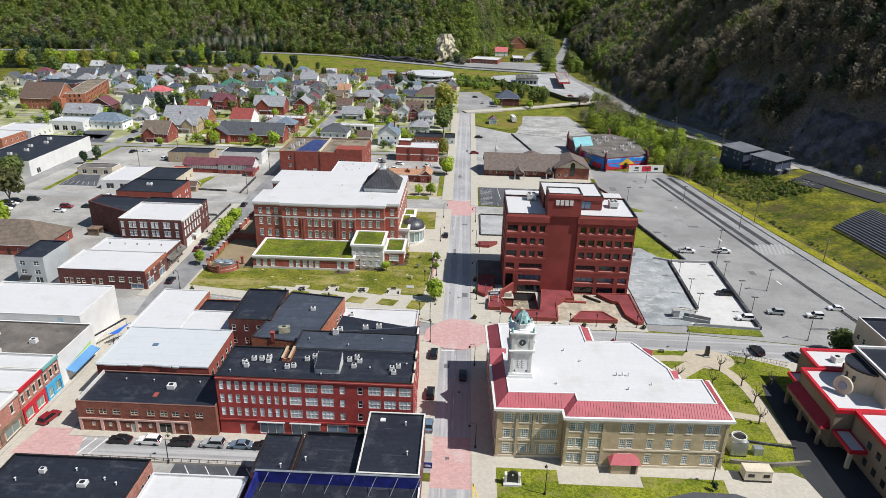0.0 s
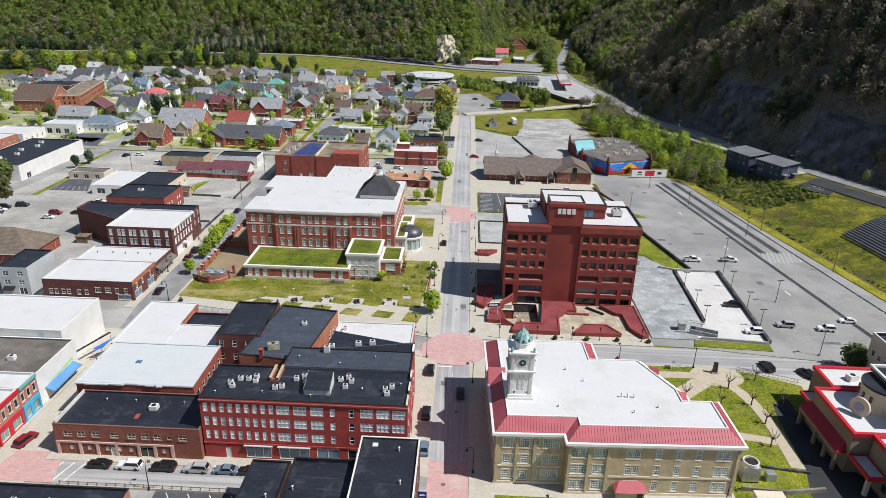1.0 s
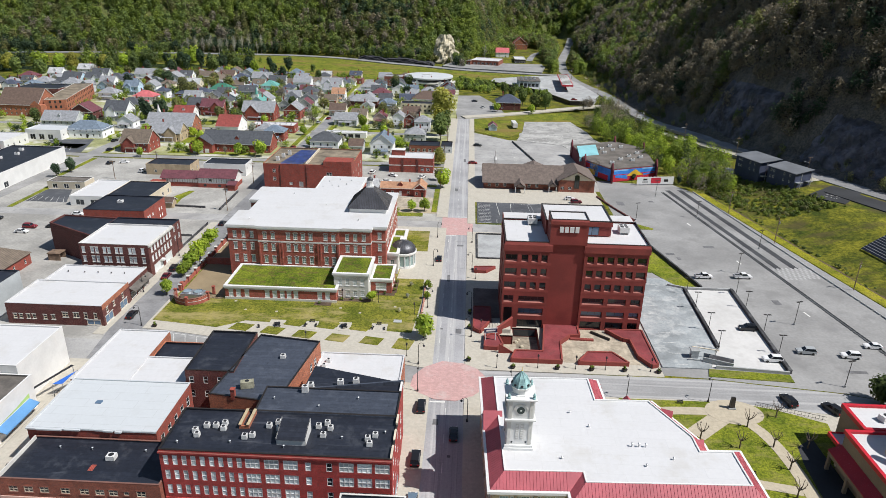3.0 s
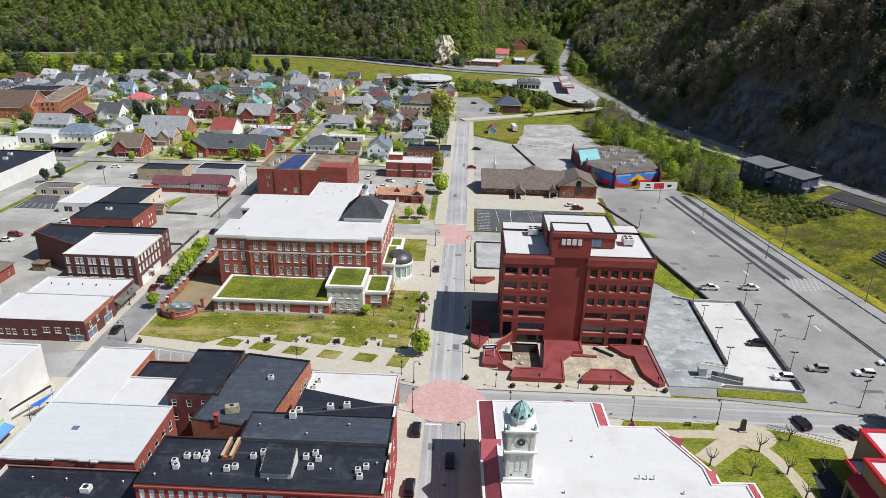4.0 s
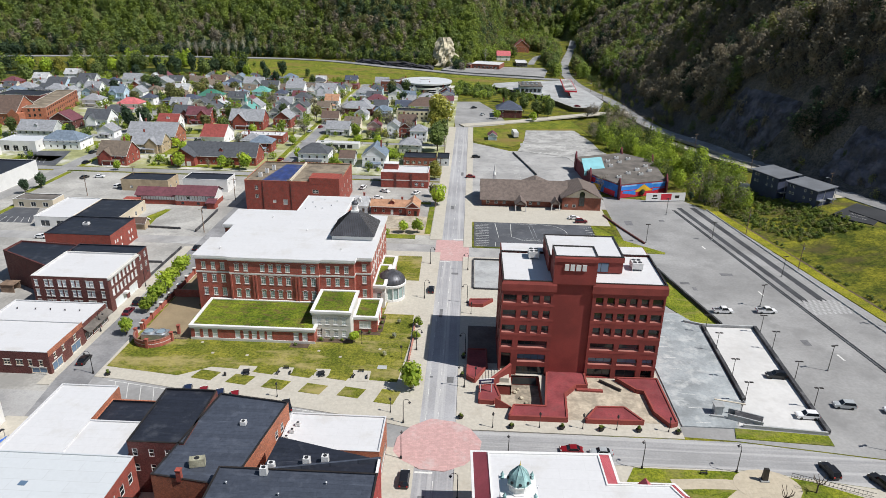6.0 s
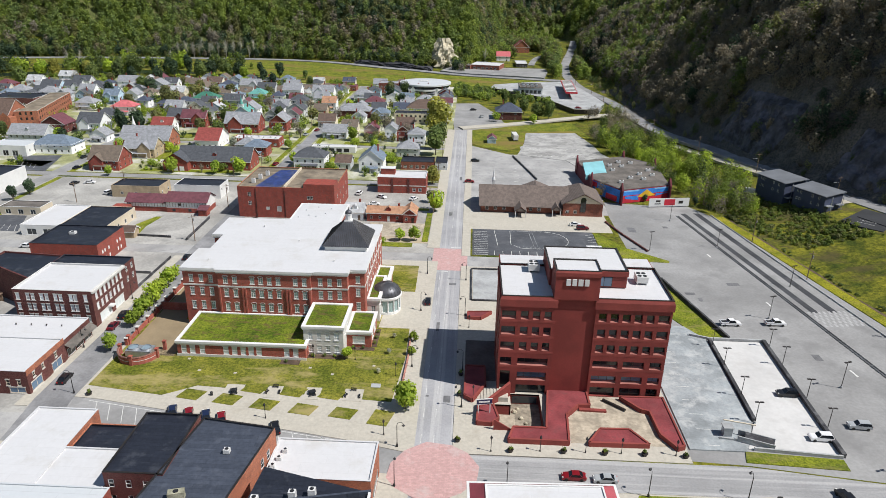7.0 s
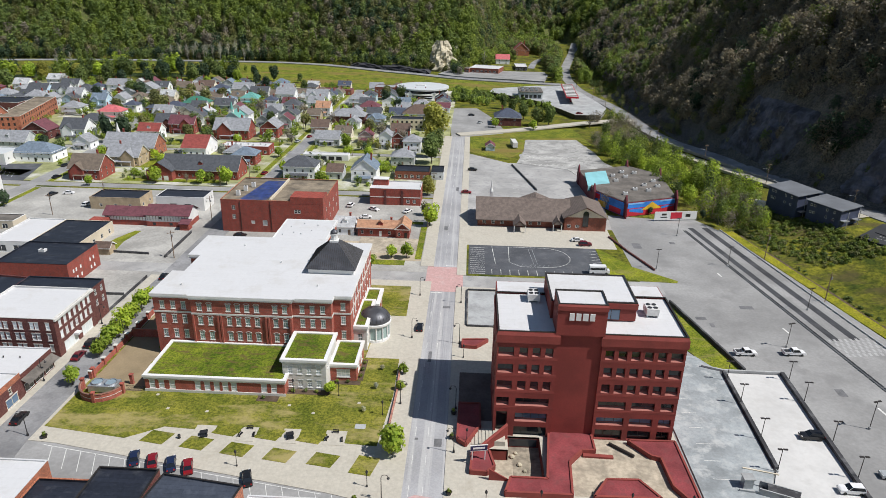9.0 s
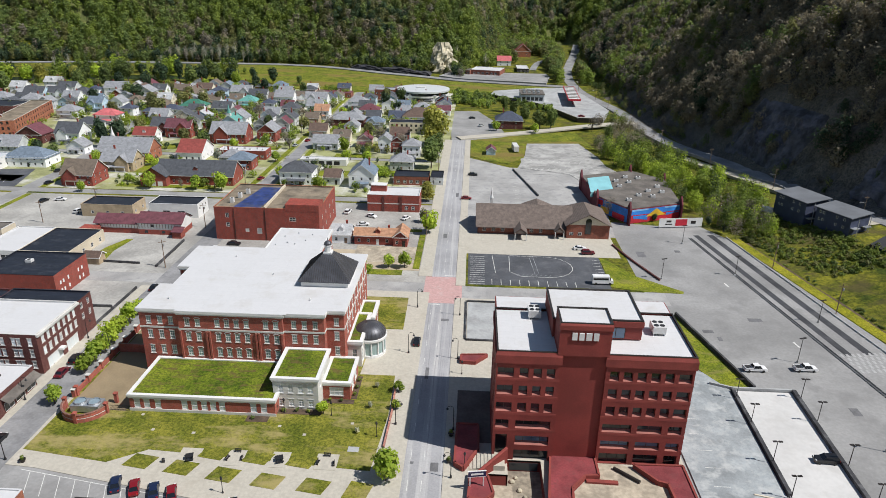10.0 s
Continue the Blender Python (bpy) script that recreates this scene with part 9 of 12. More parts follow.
# ---- painted store with murals ----
def painted_store():
    o = thing("painted_store", "store with bright comic-coloured mural walls and grey roof", "store", 78, 348)
    out = [(-20.2, -11.6), (-9.9, -28), (13.3, -18), (15.6, 18), (2.8, 31.8), (-22.5, 20)]
    part("wall", Geo().prism(out, 0, 6.2), surface("maroon_block", (0.14, 0.02, 0.03), 0.8, 0.2), o)
    part("roof", Geo().prism([(x * 0.985, y * 0.985) for x, y in out], 6.2, 6.45), grey_roof, o)
    red, blue, yel = surface("mural_red", (0.5, 0.02, 0.04), 0.7, 0.2), surface("mural_blue", (0.03, 0.2, 0.62), 0.7, 0.25), surface("mural_yellow", (0.7, 0.42, 0.03), 0.7, 0.2)
    a, b = Vector((-9.9, -28, 0)), Vector((13.3, -18, 0))
    e = (b - a).normalized()
    nrm = Vector((e.y, -e.x, 0)) * 0.06

    def panel(u0, u1, z0, z1, mat, nm, lift=1.0, skew=0.0):
        p = [a + e * u0 + nrm * lift, a + e * u1 + nrm * lift]
        part(nm, Geo().face((p[0].x, p[0].y, z0), (p[1].x, p[1].y, z0 + skew), (p[1].x, p[1].y, z1), (p[0].x, p[0].y, z1)), mat, o)

    panel(0.2, 25, 0.2, 6.0, red, "mural")
    panel(1, 24.6, 3.6, 5.9, blue, "mural", 1.5)
    sky_tone = surface("mural_sky", (0.2, 0.45, 0.75), 0.7, 0.25)
    panel(1.2, 9.0, 5.2, 5.9, sky_tone, "mural", 1.9)
    panel(17.0, 24.4, 5.2, 5.9, sky_tone, "mural", 1.9)
    panel(2, 9, 2.2, 3.2, blue, "mural", 1.5, -1.2)
    panel(18, 24.6, 2.0, 3.2, blue, "mural", 1.5, 1.0)
    p0 = a + e * 8 + nrm * 2
    p1, p2 = a + e * 18 + nrm * 2, a + e * 13 + nrm * 2
    part("mural", Geo().face((p0.x, p0.y, 2.4), (p1.x, p1.y, 2.4), (p2.x, p2.y, 5.6)), yel, o)
    a, b = Vector((-20.2, -11.6, 0)), Vector((-9.9, -28, 0))
    e = (b - a).normalized()
    nrm = Vector((e.y, -e.x, 0)) * 0.06
    panel(0.5, 18.5, 0.3, 6.0, blue, "mural")
    panel(3, 8, 0.6, 3.2, yel, "mural", 1.6)
    panel(1, 4, 3.4, 5.6, red, "mural", 1.6)
    panel(10, 17, 0.4, 2.8, red, "mural", 1.6)
    aw = surface("turquoise_canopy", (0.22, 0.48, 0.52), 0.6, 0.1)
    part("canopy", Geo().face((-22, -6, 6.3), (-11.5, -1.7, 6.3), (-11, 13.5, 8.4), (-21.4, 8.8, 8.4)).face((-22, -6, 6.1), (-11.5, -1.7, 6.1), (-11, 13.5, 8.2), (-21.4, 8.8, 8.2)).face((-22, -6, 4.0), (-11.5, -1.7, 4.0), (-11.5, -1.7, 6.2), (-22, -6, 6.2)), aw, o, "turquoise sloping canopy roof")
    for x, y in ((-20.2, -11.6), (-9.9, -27.6), (13.1, -18), (15.3, 17.5), (2.8, 31.4), (-22.3, 19.5)):
        part("corner_fin", Geo().face((x - 0.3, y - 2.6, 0), (x - 0.3, y + 2.6, 0), (x - 0.3, y + 2.6, 6.4), (x - 0.3, y, 9.4), (x - 0.3, y - 2.6, 6.4)).face((x + 0.3, y - 2.6, 0), (x + 0.3, y + 2.6, 0), (x + 0.3, y + 2.6, 6.4), (x + 0.3, y, 9.4), (x + 0.3, y - 2.6, 6.4)).face((x - 0.3, y - 2.6, 0), (x + 0.3, y - 2.6, 0), (x + 0.3, y - 2.6, 6.4), (x - 0.3, y - 2.6, 6.4)).face((x - 0.3, y - 2.6, 6.4), (x + 0.3, y - 2.6, 6.4), (x + 0.3, y, 9.4), (x - 0.3, y, 9.4)).face((x - 0.3, y + 2.6, 6.4), (x + 0.3, y + 2.6, 6.4), (x + 0.3, y, 9.4), (x - 0.3, y, 9.4)), surface("maroon_fin", (0.12, 0.015, 0.025), 0.8, 0.2), o)
    for i in range(11):
        roof_unit(70 + (i % 4) * 5.6, 331 + (i * 7) % 36, 6.45, 2.0, 1.6, 1.1, label="grey rooftop unit on the painted store", group="store roof units")
    bb = thing("mural_board", "long white board with red and black painted panels", "billboard", 88.2, 317.9, 0)
    part("board", Geo().box(-9, 9, -0.1, 0.1, 0.4, 4.0), white_paint, bb)
    part("red_panel", Geo().box(-2.2, 2.6, -0.14, -0.103, 0.9, 3.6), red, bb)
    part("lettering_bar", Geo().box(-6, -4, -0.14, -0.103, 2.4, 3.2).box(-6.4, -3.6, -0.14, -0.103, 1.4, 1.8).box(4.2, 6.2, -0.14, -0.103, 1.6, 2.8), bronze, bb)
    for x in (-8.5, 0, 8.5):
        part("post", Geo().box(x - 0.1, x + 0.1, 0.103, 0.3, 0, 4.0), steel, bb)
    bb.rotation_euler = (0, 0, radians(9))


painted_store()


# ---- flats on the bank ----
def bank_flats():
    slate = surface("slate_blue_cladding", (0.045, 0.056, 0.1), 0.7, 0.15, 2.0, 0.3)
    for x, y, w, d, z, h, turn in ((135.4, 322.4, 15.6, 10.6, 4.6, 8.8, -70), (143.4, 306.4, 14.6, 9.6, 6.4, 6.5, -65)):
        o = thing("apartment_building", "slate-blue clad flats with mono-pitch metal roof", "apartment building", x, y, z, turn, "flats on the bank")
        holes = {"s": [(u, zz, 0.9, 1.0) for zz in (h - 4.8, h - 2.0) for u in (-5.5, -4, 1.5, 4.6)], "w": [(u, zz, 0.9, 1.0) for zz in (1.8, 4.4) for u in (-4, 0, 4)]}
        g = Geo()
        for side in "senw":
            facade(g, side, w, d, -4, h, holes.get(side, []), 0.15)
        me = bpy.data.meshes.new("wall")
        me.from_pydata(g.v, [], g.f)
        me.materials.append(slate)
        put("wall", me, o)
        for side, items in holes.items():
            for q in items:
                add_window(o, side, w, d, q, "plain", white_paint, glass_dark)
        part("roof", Geo().face((-w / 2 - 0.8, -d / 2 - 0.8, h + 0.1), (w / 2 + 0.8, -d / 2 - 0.8, h + 0.1), (w / 2 + 0.8, d / 2 + 0.8, h + 1.1), (-w / 2 - 0.8, d / 2 + 0.8, h + 1.1)).face((-w / 2 - 0.8, -d / 2 - 0.8, h - 0.1), (w / 2 + 0.8, -d / 2 - 0.8, h - 0.1), (w / 2 + 0.8, d / 2 + 0.8, h + 0.9), (-w / 2 - 0.8, d / 2 + 0.8, h + 0.9)), surface("grey_metal_roof", (0.15, 0.16, 0.175), 0.6, 0.12), o)
        for k in (-1, 1):
            part("balcony_frame", Geo().box(w / 2 + 0.01, w / 2 + 1.8, k * 3 - 1.5, k * 3 + 1.5, 2.5, 2.7).box(w / 2 + 1.65, w / 2 + 1.8, k * 3 - 0.08, k * 3 + 0.08, -4, h), steel, o)
    v = thing("panel_van", "white panel van parked behind the flats", "van", 127.5, 331.5, float(land(127.5, 331.5)) + 0.1, -50)
    part("body", Geo().box(-2.6, 2.6, -1.0, 1.0, 0.5, 2.6, 0.12), white_paint, v)
    for wx in (-1.7, 1.7):
        for wy in (-1, 1):
            part("wheel", Geo().disc((wx, wy * 0.95, 0.36), 0.36, (0, 1, 0), 12, 0.25), black_iron, v)
    slabz = float(land(165, 276)) + 0.25
    # Shade over the apron is part of this black.
    slab("flats_parking", [(152, 291), (161, 297), (178, 264), (168, 257)], slabz - 1.5, slabz + 0.15, black_asphalt, "asphalt parking apron beside the flats", "parking lot")


bank_flats()
solar_blue = surface("solar_cell_panel", (0.012, 0.014, 0.022), 0.3, 0.2)
pale_rail = surface("pale_aluminium_rail", (0.5, 0.5, 0.48), 0.5, 0.1)
for r in range(16):
    sx, sy = 139.9 + 18.3 * r / 15, 236.4 + 8.8 * r / 15
    o = thing("solar_array", "row of dark tilted solar panels on pale rails", "solar panels", sx, sy, float(land(sx, sy)), 0, "solar field")
    for i in range(5):
        p = [Vector((0.172 * s, -0.985 * s, float(land(sx + 0.172 * s, sy - 0.985 * s)) - float(land(sx, sy)) + 0.75)) for s in (i * 9.0, i * 9.0 + 8.9)]
        e, up = Vector((0.40, 0.07, 0.22)), Vector((0, 0, -0.05))
        g = Geo()
        for q in (Vector(), up):
            g.face(p[0] - e + q, p[1] - e + q, p[1] + e + q, p[0] + e + q)
        part("panel", g, solar_blue, o)
        g = Geo().tube(p[0] + e * 1.25, p[1] + e * 1.25, 0.13, sides=4)
        for q in p:
            g.tube(q, q - Vector((0, 0, 1.2)), 0.05, sides=4)
        part("support_rail", g, pale_rail, o)


# ---- clinic at the east edge ----
def clinic():
    rose = bright_red
    # Darker copy of stucco with the shade of west walls and posts painted in.
    shaded_stucco = surface("shaded_stucco", (0.24, 0.185, 0.135), 0.9, 0.12)
    o = thing("hospital", "buff stucco hospital with white roofs and red parapet trim", "hospital", 84, 110)
    wall = stucco

    def mass(name, pts, h, roof_mat=white_roof, trim=rose, z0=0):
        P = [(x - 84, y - 110) for x, y in pts]
        part(name, Geo().prism(P, z0, h), shaded_stucco, o)
        part("roof", Geo().prism([(x * 0.99, y * 0.99) for x, y in P], h, h + 0.06), roof_mat, o)
        cx, cy = sum(p[0] for p in P) / len(P), sum(p[1] for p in P) / len(P)
        outer = [(x + 0.25 * (1 if x > cx else -1), y + 0.25 * (1 if y > cy else -1)) for x, y in P]
        inner = [(x - 0.45 * (1 if x > cx else -1), y - 0.45 * (1 if y > cy else -1)) for x, y in P]
        part("parapet_trim", Geo().ring(outer, inner, h - 0.35, h + 0.55), trim, o)

    mass("north_wing", [(78.1, 121.9), (96, 121.9), (96, 130), (78.1, 130)], 9.0)
    mass("main_wing", [(74.2, 105.7), (100, 105.7), (100, 121.2), (74.2, 121.2)], 8.99)
    mass("south_wing", [(77.7, 62), (100, 62), (100, 105.0), (77.7, 105.0)], 9.2)
    part("upper_floor", Geo().box(0.5, 24, -3, 11, 9.05, 14.6), wall, o, "buff set-back upper storey")
    part("upper_roof", Geo().box(0.3, 24.2, -3.2, 11.2, 14.6, 15.2), black_roof, o)
    part("stair_tower", Geo().lathe([(4.4, 9.05), (4.4, 13.8)], 24, 1.0, 6.0), wall, o)
    part("stair_roof", Geo().lathe([(4.6, 13.8), (4.6, 14.3)], 24, 1.0, 6.0), black_roof, o)
    part("upper_coping", Geo().ring(rect(0.1, 24.4, -3.4, 11.4), rect(0.6, 23.9, -2.9, 10.9), 15.2, 15.7), white_paint, o)
    for i in range(4):
        a = 2.4 + i * 0.42
        part("curved_window", Geo().tube((1.0 + 4.45 * math.cos(a), 6.0 + 4.45 * math.sin(a), 11.2), (1.0 + 4.45 * math.cos(a), 6.0 + 4.45 * math.sin(a), 12.4), 0.3, sides=6), glass_dark, o)
    em = part("emblem_disc", Geo().disc((-5.6, 2.4, 11.0), 2.0, (-0.85, -0.5, 0.1), 28, 0.5), stucco, o, "round wall emblem with a blue centre")
    part("emblem_centre", Geo().disc((-5.85, 2.25, 11.03), 0.9, (-0.85, -0.5, 0.1), 20, 0.3), surface("slate_emblem", (0.25, 0.28, 0.36), 0.6, 0.2), em)
    # entrance canopy: a sloped seamed roof on posts along the wall
    # Deeper red than the trim; the wall's shade is in the colour.
    canopy_red = surface("shaded_red_seamed_metal", (0.36, 0.014, 0.026), 0.5, 0.12)
    x0, x1, y0, y1 = -12.0, -9.82, -4.0, 11.6
    g = Geo().face((x0, y0, 4.6), (x0, y1, 4.6), (x1, y1 - 0.4, 6.1), (x1, y0 + 1.2, 6.1)).face((x0, y0, 4.6), (x1, y0 + 1.2, 6.1), (x1 + 1.6, y0 + 0.6, 4.6)).face((x0, y0, 4.4), (x0, y1, 4.4), (x1, y1, 4.4), (x1 + 1.6, y0, 4.4)).face((x0, y0, 4.4), (x0, y1, 4.4), (x0, y1, 4.6), (x0, y0, 4.6)).face((x0, y1, 4.4), (x1, y1, 4.4), (x1, y1 - 0.4, 6.1), (x0, y1, 4.6))
    can = part("canopy", g, canopy_red, o, "red seamed entrance canopy")
    for k in range(28):
        y = y0 + 0.5 + k * 0.55
        part("seam", Geo().tube((x0 + 0.02, y, 4.63), (x1 - 0.02, max(y, y0 + 1.3), 6.12), 0.03, sides=4), canopy_red, can)
    part("canopy_fascia", Geo().box(x0 + 0.1, x0 + 0.4, y0 + 0.1, y1 - 0.1, 3.5, 4.39), shaded_stucco, can)
    for y in (y0 + 0.5, 0.2, 4.4, y1 - 0.6):
        part("canopy_post", Geo().box(x0 + 0.1, x0 + 0.7, y - 0.3, y + 0.3, 0, 3.49), shaded_stucco, can)
    for a0, a1, b0, b1, zz in ((-9.6, -6.0, 11.4, 16.2, 5.0), (-9.5, -6.4, -11.2, -4.6, 4.5)):
        pr = part("porch_roof", Geo().box(a0, a1, b0, b1, zz - 0.4, zz), pale_roof, o, "pale porch roof with red edge")
        part("porch_trim", Geo().ring(rect(a0 - 0.3, a1, b0 - 0.3, b1), rect(a0 + 0.1, a1 - 0.1, b0 + 0.1, b1 - 0.1), zz - 0.4, zz + 0.4), rose, pr)
        part("porch_post", Geo().box(a0 + 0.1, a0 + 0.8, b0 + 0.2, b0 + 0.9, 0, zz - 0.41), stucco, pr)
    for i in range(12):
        for z in (5.4, 1.6):
            part("window", Geo().box(-6.4, -6.32, -46 + i * 3.1, -44.8 + i * 3.1, z, z + 1.5), glass_dark, o)
    # Both slabs carry the hospital's cast shadow in their black; court follows its edge.
    slab("hospital_drive", [(67.9, 113), (67.2, 106), (64.8, 98.5), (66.2, 90), (66, 60), (77.6, 60), (77.6, 104.9), (72, 112)], 0.0, 0.2, black_asphalt, "asphalt drive beside the hospital, blackened for its shadow", "driveway")
    slab("hospital_court", [(67.6, 106.5), (72, 105), (74.1, 105.8), (74.1, 133), (72.5, 129.5), (69.8, 127.6), (68.6, 122), (68.0, 114.5)], 0.0, 0.21, black_asphalt, "asphalt by the entrance canopy, blackened to the shadow's edge", "driveway")
    roof_unit(84, 125.5, 9.06, 2.4, 1.6, 1.3, 20, label="white rooftop unit on the hospital roof")
    block("stucco_ward", "pale stucco hospital wing with black roof and white parapet", 97, 118, 128, 142, 11.5, stucco, black_roof, white_paint, 0.8, {"w": row(5, -5, 5, 7.0, 1.2, 1.5), "s": row(5, -8, 8, 7.0, 1.2, 1.5)})


clinic()


# ---- end of the street: petrol station, lodge, sheds ----
def far_end():
    o = thing("petrol_station", "grey petrol station shop with flat roof", "petrol station", 50.5, 596, 3.0)
    part("shop", Geo().box(-9, 9, -5, 18, 0, 5.0), WALLS["grey"], o)
    part("shop_roof", Geo().box(-9.4, 9.4, -5.4, 18.4, 5.0, 5.6), grey_roof, o)
    for i in range(4):
        for y in (-2, 8):
            part("roof_unit", Geo().box(-7 + i * 3.6, -5.2 + i * 3.6, y, y + 3, 5.6, 7.0), steel, o)
    for i in range(5):
        part("shop_window", Geo().box(-8 + i * 3.3, -5.4 + i * 3.3, -5.08, -5.003, 0.6, 3.2), glass_dark, o)
    c = thing("pump_canopy", "red-edged petrol pump canopy on posts", "canopy", 81.8, 603, 3.0, -3.4)
    part("canopy", Geo().box(-4.2, 4.2, -33, 33, 4.8, 5.6), grey_roof, c)
    for i in range(9):
        part("canopy_rib", Geo().box(-4.1, 4.1, -30.5 + i * 7.2, -27.8 + i * 7.2, 5.603, 5.8), white_paint, c)
    part("canopy_edge", Geo().ring(rect(-4.6, 4.6, -33.4, 33.4), rect(-4.21, 4.21, -33.01, 33.01), 4.6, 5.8), bright_red, c)
    for y in (-20, -10, 0, 10, 20):
        part("post", Geo().box(-0.2, 0.2, y - 0.2, y + 0.2, 0, 4.8), white_paint, c)
        part("pump", Geo().box(-0.5, 0.5, y - 1.6, y - 0.7, 0, 1.9), bright_red, c)
    edge = [(18, 619), (44, 593), (57, 577), (64, 560), (76.5, 527), (94, 526.5)]
    slab("station_forecourt", edge + [(104, 560), (96, 628), (88, 668), (60, 662), (22, 640)], -2.0, 3.0, concrete_grey, "pale concrete station forecourt", "pavement")
    w = thing("retaining_wall", "dark retaining wall below the station forecourt", "wall", 0, 0, 0)
    for (ax, ay), (bx, by) in zip(edge, edge[1:]):
        e = Vector((bx - ax, by - ay)).normalized() * 0.4
        P = [(ax + e.y, ay - e.x), (bx + e.y, by - e.x), (bx + e.y * 0.05, by - e.x * 0.05), (ax + e.y * 0.05, ay - e.x * 0.05)]
        part("wall_face", Geo().prism(P, -2.0, 3.2), bronze, w)
        part("wall_coping", Geo().prism(P, 3.2, 3.5), concrete, w)
    house(28.2, 498, 17.5, 15, 5.4, "dark brick", "slate", "hip", porch=False, label="brick lodge with slate-blue hipped roof", name="lodge", category="house", base=0.05)
    house(15.0, 427, 5, 7, 2.6, "blue", "maroon", "gable_y", porch=False, windows=False, stack=False, label="small blue kiosk with maroon roof", name="kiosk", category="kiosk", base=0.03)
    t = thing("box_trailer", "white box trailer parked on the verge", "trailer", 29.0, 439, 0.13, 6)
    part("box", Geo().box(-1.4, 1.4, -5, 5, 0.7, 3.6), white_unit, t)
    for y in (-3.5, -2.5):
        for x in (-1, 1):
            part("wheel", Geo().disc((x * 1.2, y, 0.4), 0.4, (1, 0, 0), 12, 0.3), black_iron, t)
    block("roadside_store", "long low brown roadside store with grey roof", -14, 3, 754, 768, 3.6, brick_brown, grey_roof, white_paint, 0.3, {"s": row(5, -7, 7, 0.6, 2.4, 1.8, "shop")}, base=1.5, turn=-20)
    block("roadside_hall", "wide brown roadside shop with white roof", 3.5, 33.5, 751, 779, 4.2, brick_brown, white_roof, white_paint, 0.3, {"s": row(6, -11, 11, 0.6, 2.6, 1.8, "shop")}, base=1.5, turn=-13)
    block("roadside_diner", "dark fronted roadside diner with white roof", 49, 61, 775, 805, 3.8, bronze, white_roof, white_paint, 0.3, {"s": row(4, -5, 5, 0.6, 2.0, 1.8, "shop")}, base=1.5)
    house(37, 818, 14, 11, 5.0, "white", "coral", "gable_x", porch=False, base=float(land(37, 820)) - 0.3)
    house(62, 890, 17, 20, 6.5, "orange brick", "red", "gable_y", 8.0, porch=False, base=float(land(62, 892)) - 0.3)
    # pale crag beside the highway
    g = Geo()
    n, m = 26, 18
    for j in range(m + 1):
        for i in range(n + 1):
            a = math.pi * (0.9 + 1.2 * i / n)
            z = 30 * j / m
            r = (14 - 9.0 * (j / m) ** 1.6) * (1 + 0.34 * noise.noise(Vector((i * 0.35, j * 0.3, 1.7))) + 0.3 * noise.noise(Vector((i * 1.1, j * 0.5, 4.1))))
            g.v.append((-29 + r * math.cos(a), 778 + r * math.sin(a) * 0.9, z))
    for j in range(m):
        for i in range(n):
            a = j * (n + 1) + i
            g.f.append((a, a + 1, a + n + 2, a + n + 1))
    for x, y, s in ((-38, 766, 1.0), (-24, 762, 1.0), (-17, 770, 1.3), (-45, 775, 1.1)):
        tree("tall" if s > 1.05 else "olive", x, y, s, z=float(land(x, y)) - 0.2)
    tagged(put("crag", g.mesh("crag", pale_rock)), "pale weathered rock crag above the highway", "rock", "", "structure")


far_end()


# ---- vehicles ----
tyre = surface("tyre_rubber", (0.02, 0.02, 0.02), 0.8, 0.2)
alloy = surface("alloy_wheel", (0.45, 0.46, 0.48), 0.35, 0.1, metal=0.8)
car_glass = glass_pane("car_window_glass", (0.012, 0.015, 0.02), 0.05, 0.2)
lamp_clear = surface("headlamp_lens", (0.7, 0.7, 0.68), 0.2, 0.05)
lamp_red = surface("tail_lamp_lens", (0.4, 0.01, 0.01), 0.3, 0.1)
PAINT = {k: surface("car_paint_" + k, c, 0.28, 0.05, 2.0, 0.3, spec=0.6) for k, c in (("black", (0.012, 0.012, 0.014)), ("white", (0.72, 0.72, 0.72)), ("silver", (0.36, 0.38, 0.39)), ("red", (0.2, 0.008, 0.014)), ("blue", (0.012, 0.02, 0.055)), ("steel blue", (0.12, 0.18, 0.24)), ("maroon", (0.12, 0.012, 0.02)), ("beige", (0.4, 0.35, 0.27)))}
# side outlines: (x, z) of the lower body, then of the glasshouse foot and roof
SHAPES = {
    "sedan": (4.7, 1.82, [(-2.33, 0.32), (-2.35, 0.72), (-2.2, 0.94), (-1.5, 0.98), (0.75, 0.98), (1.9, 0.84), (2.28, 0.68), (2.35, 0.4), (2.25, 0.28)], (-1.75, 0.95, -1.05, 0.35), 0.97, 1.42),
    "suv": (4.85, 1.92, [(-2.38, 0.38), (-2.42, 0.85), (-2.3, 1.08), (-1.6, 1.1), (0.8, 1.1), (2.05, 1.0), (2.36, 0.84), (2.42, 0.5), (2.3, 0.34)], (-2.3, 1.0, -1.95, 0.3), 1.08, 1.72),
    "pickup": (5.8, 2.0, [(-2.9, 0.5), (-2.92, 1.08), (-0.75, 1.1), (0.0, 1.12), (1.3, 1.1), (2.6, 1.02), (2.88, 0.86), (2.92, 0.52), (2.8, 0.4)], (-0.85, 1.5, -0.6, 0.85), 1.1, 1.82),
}


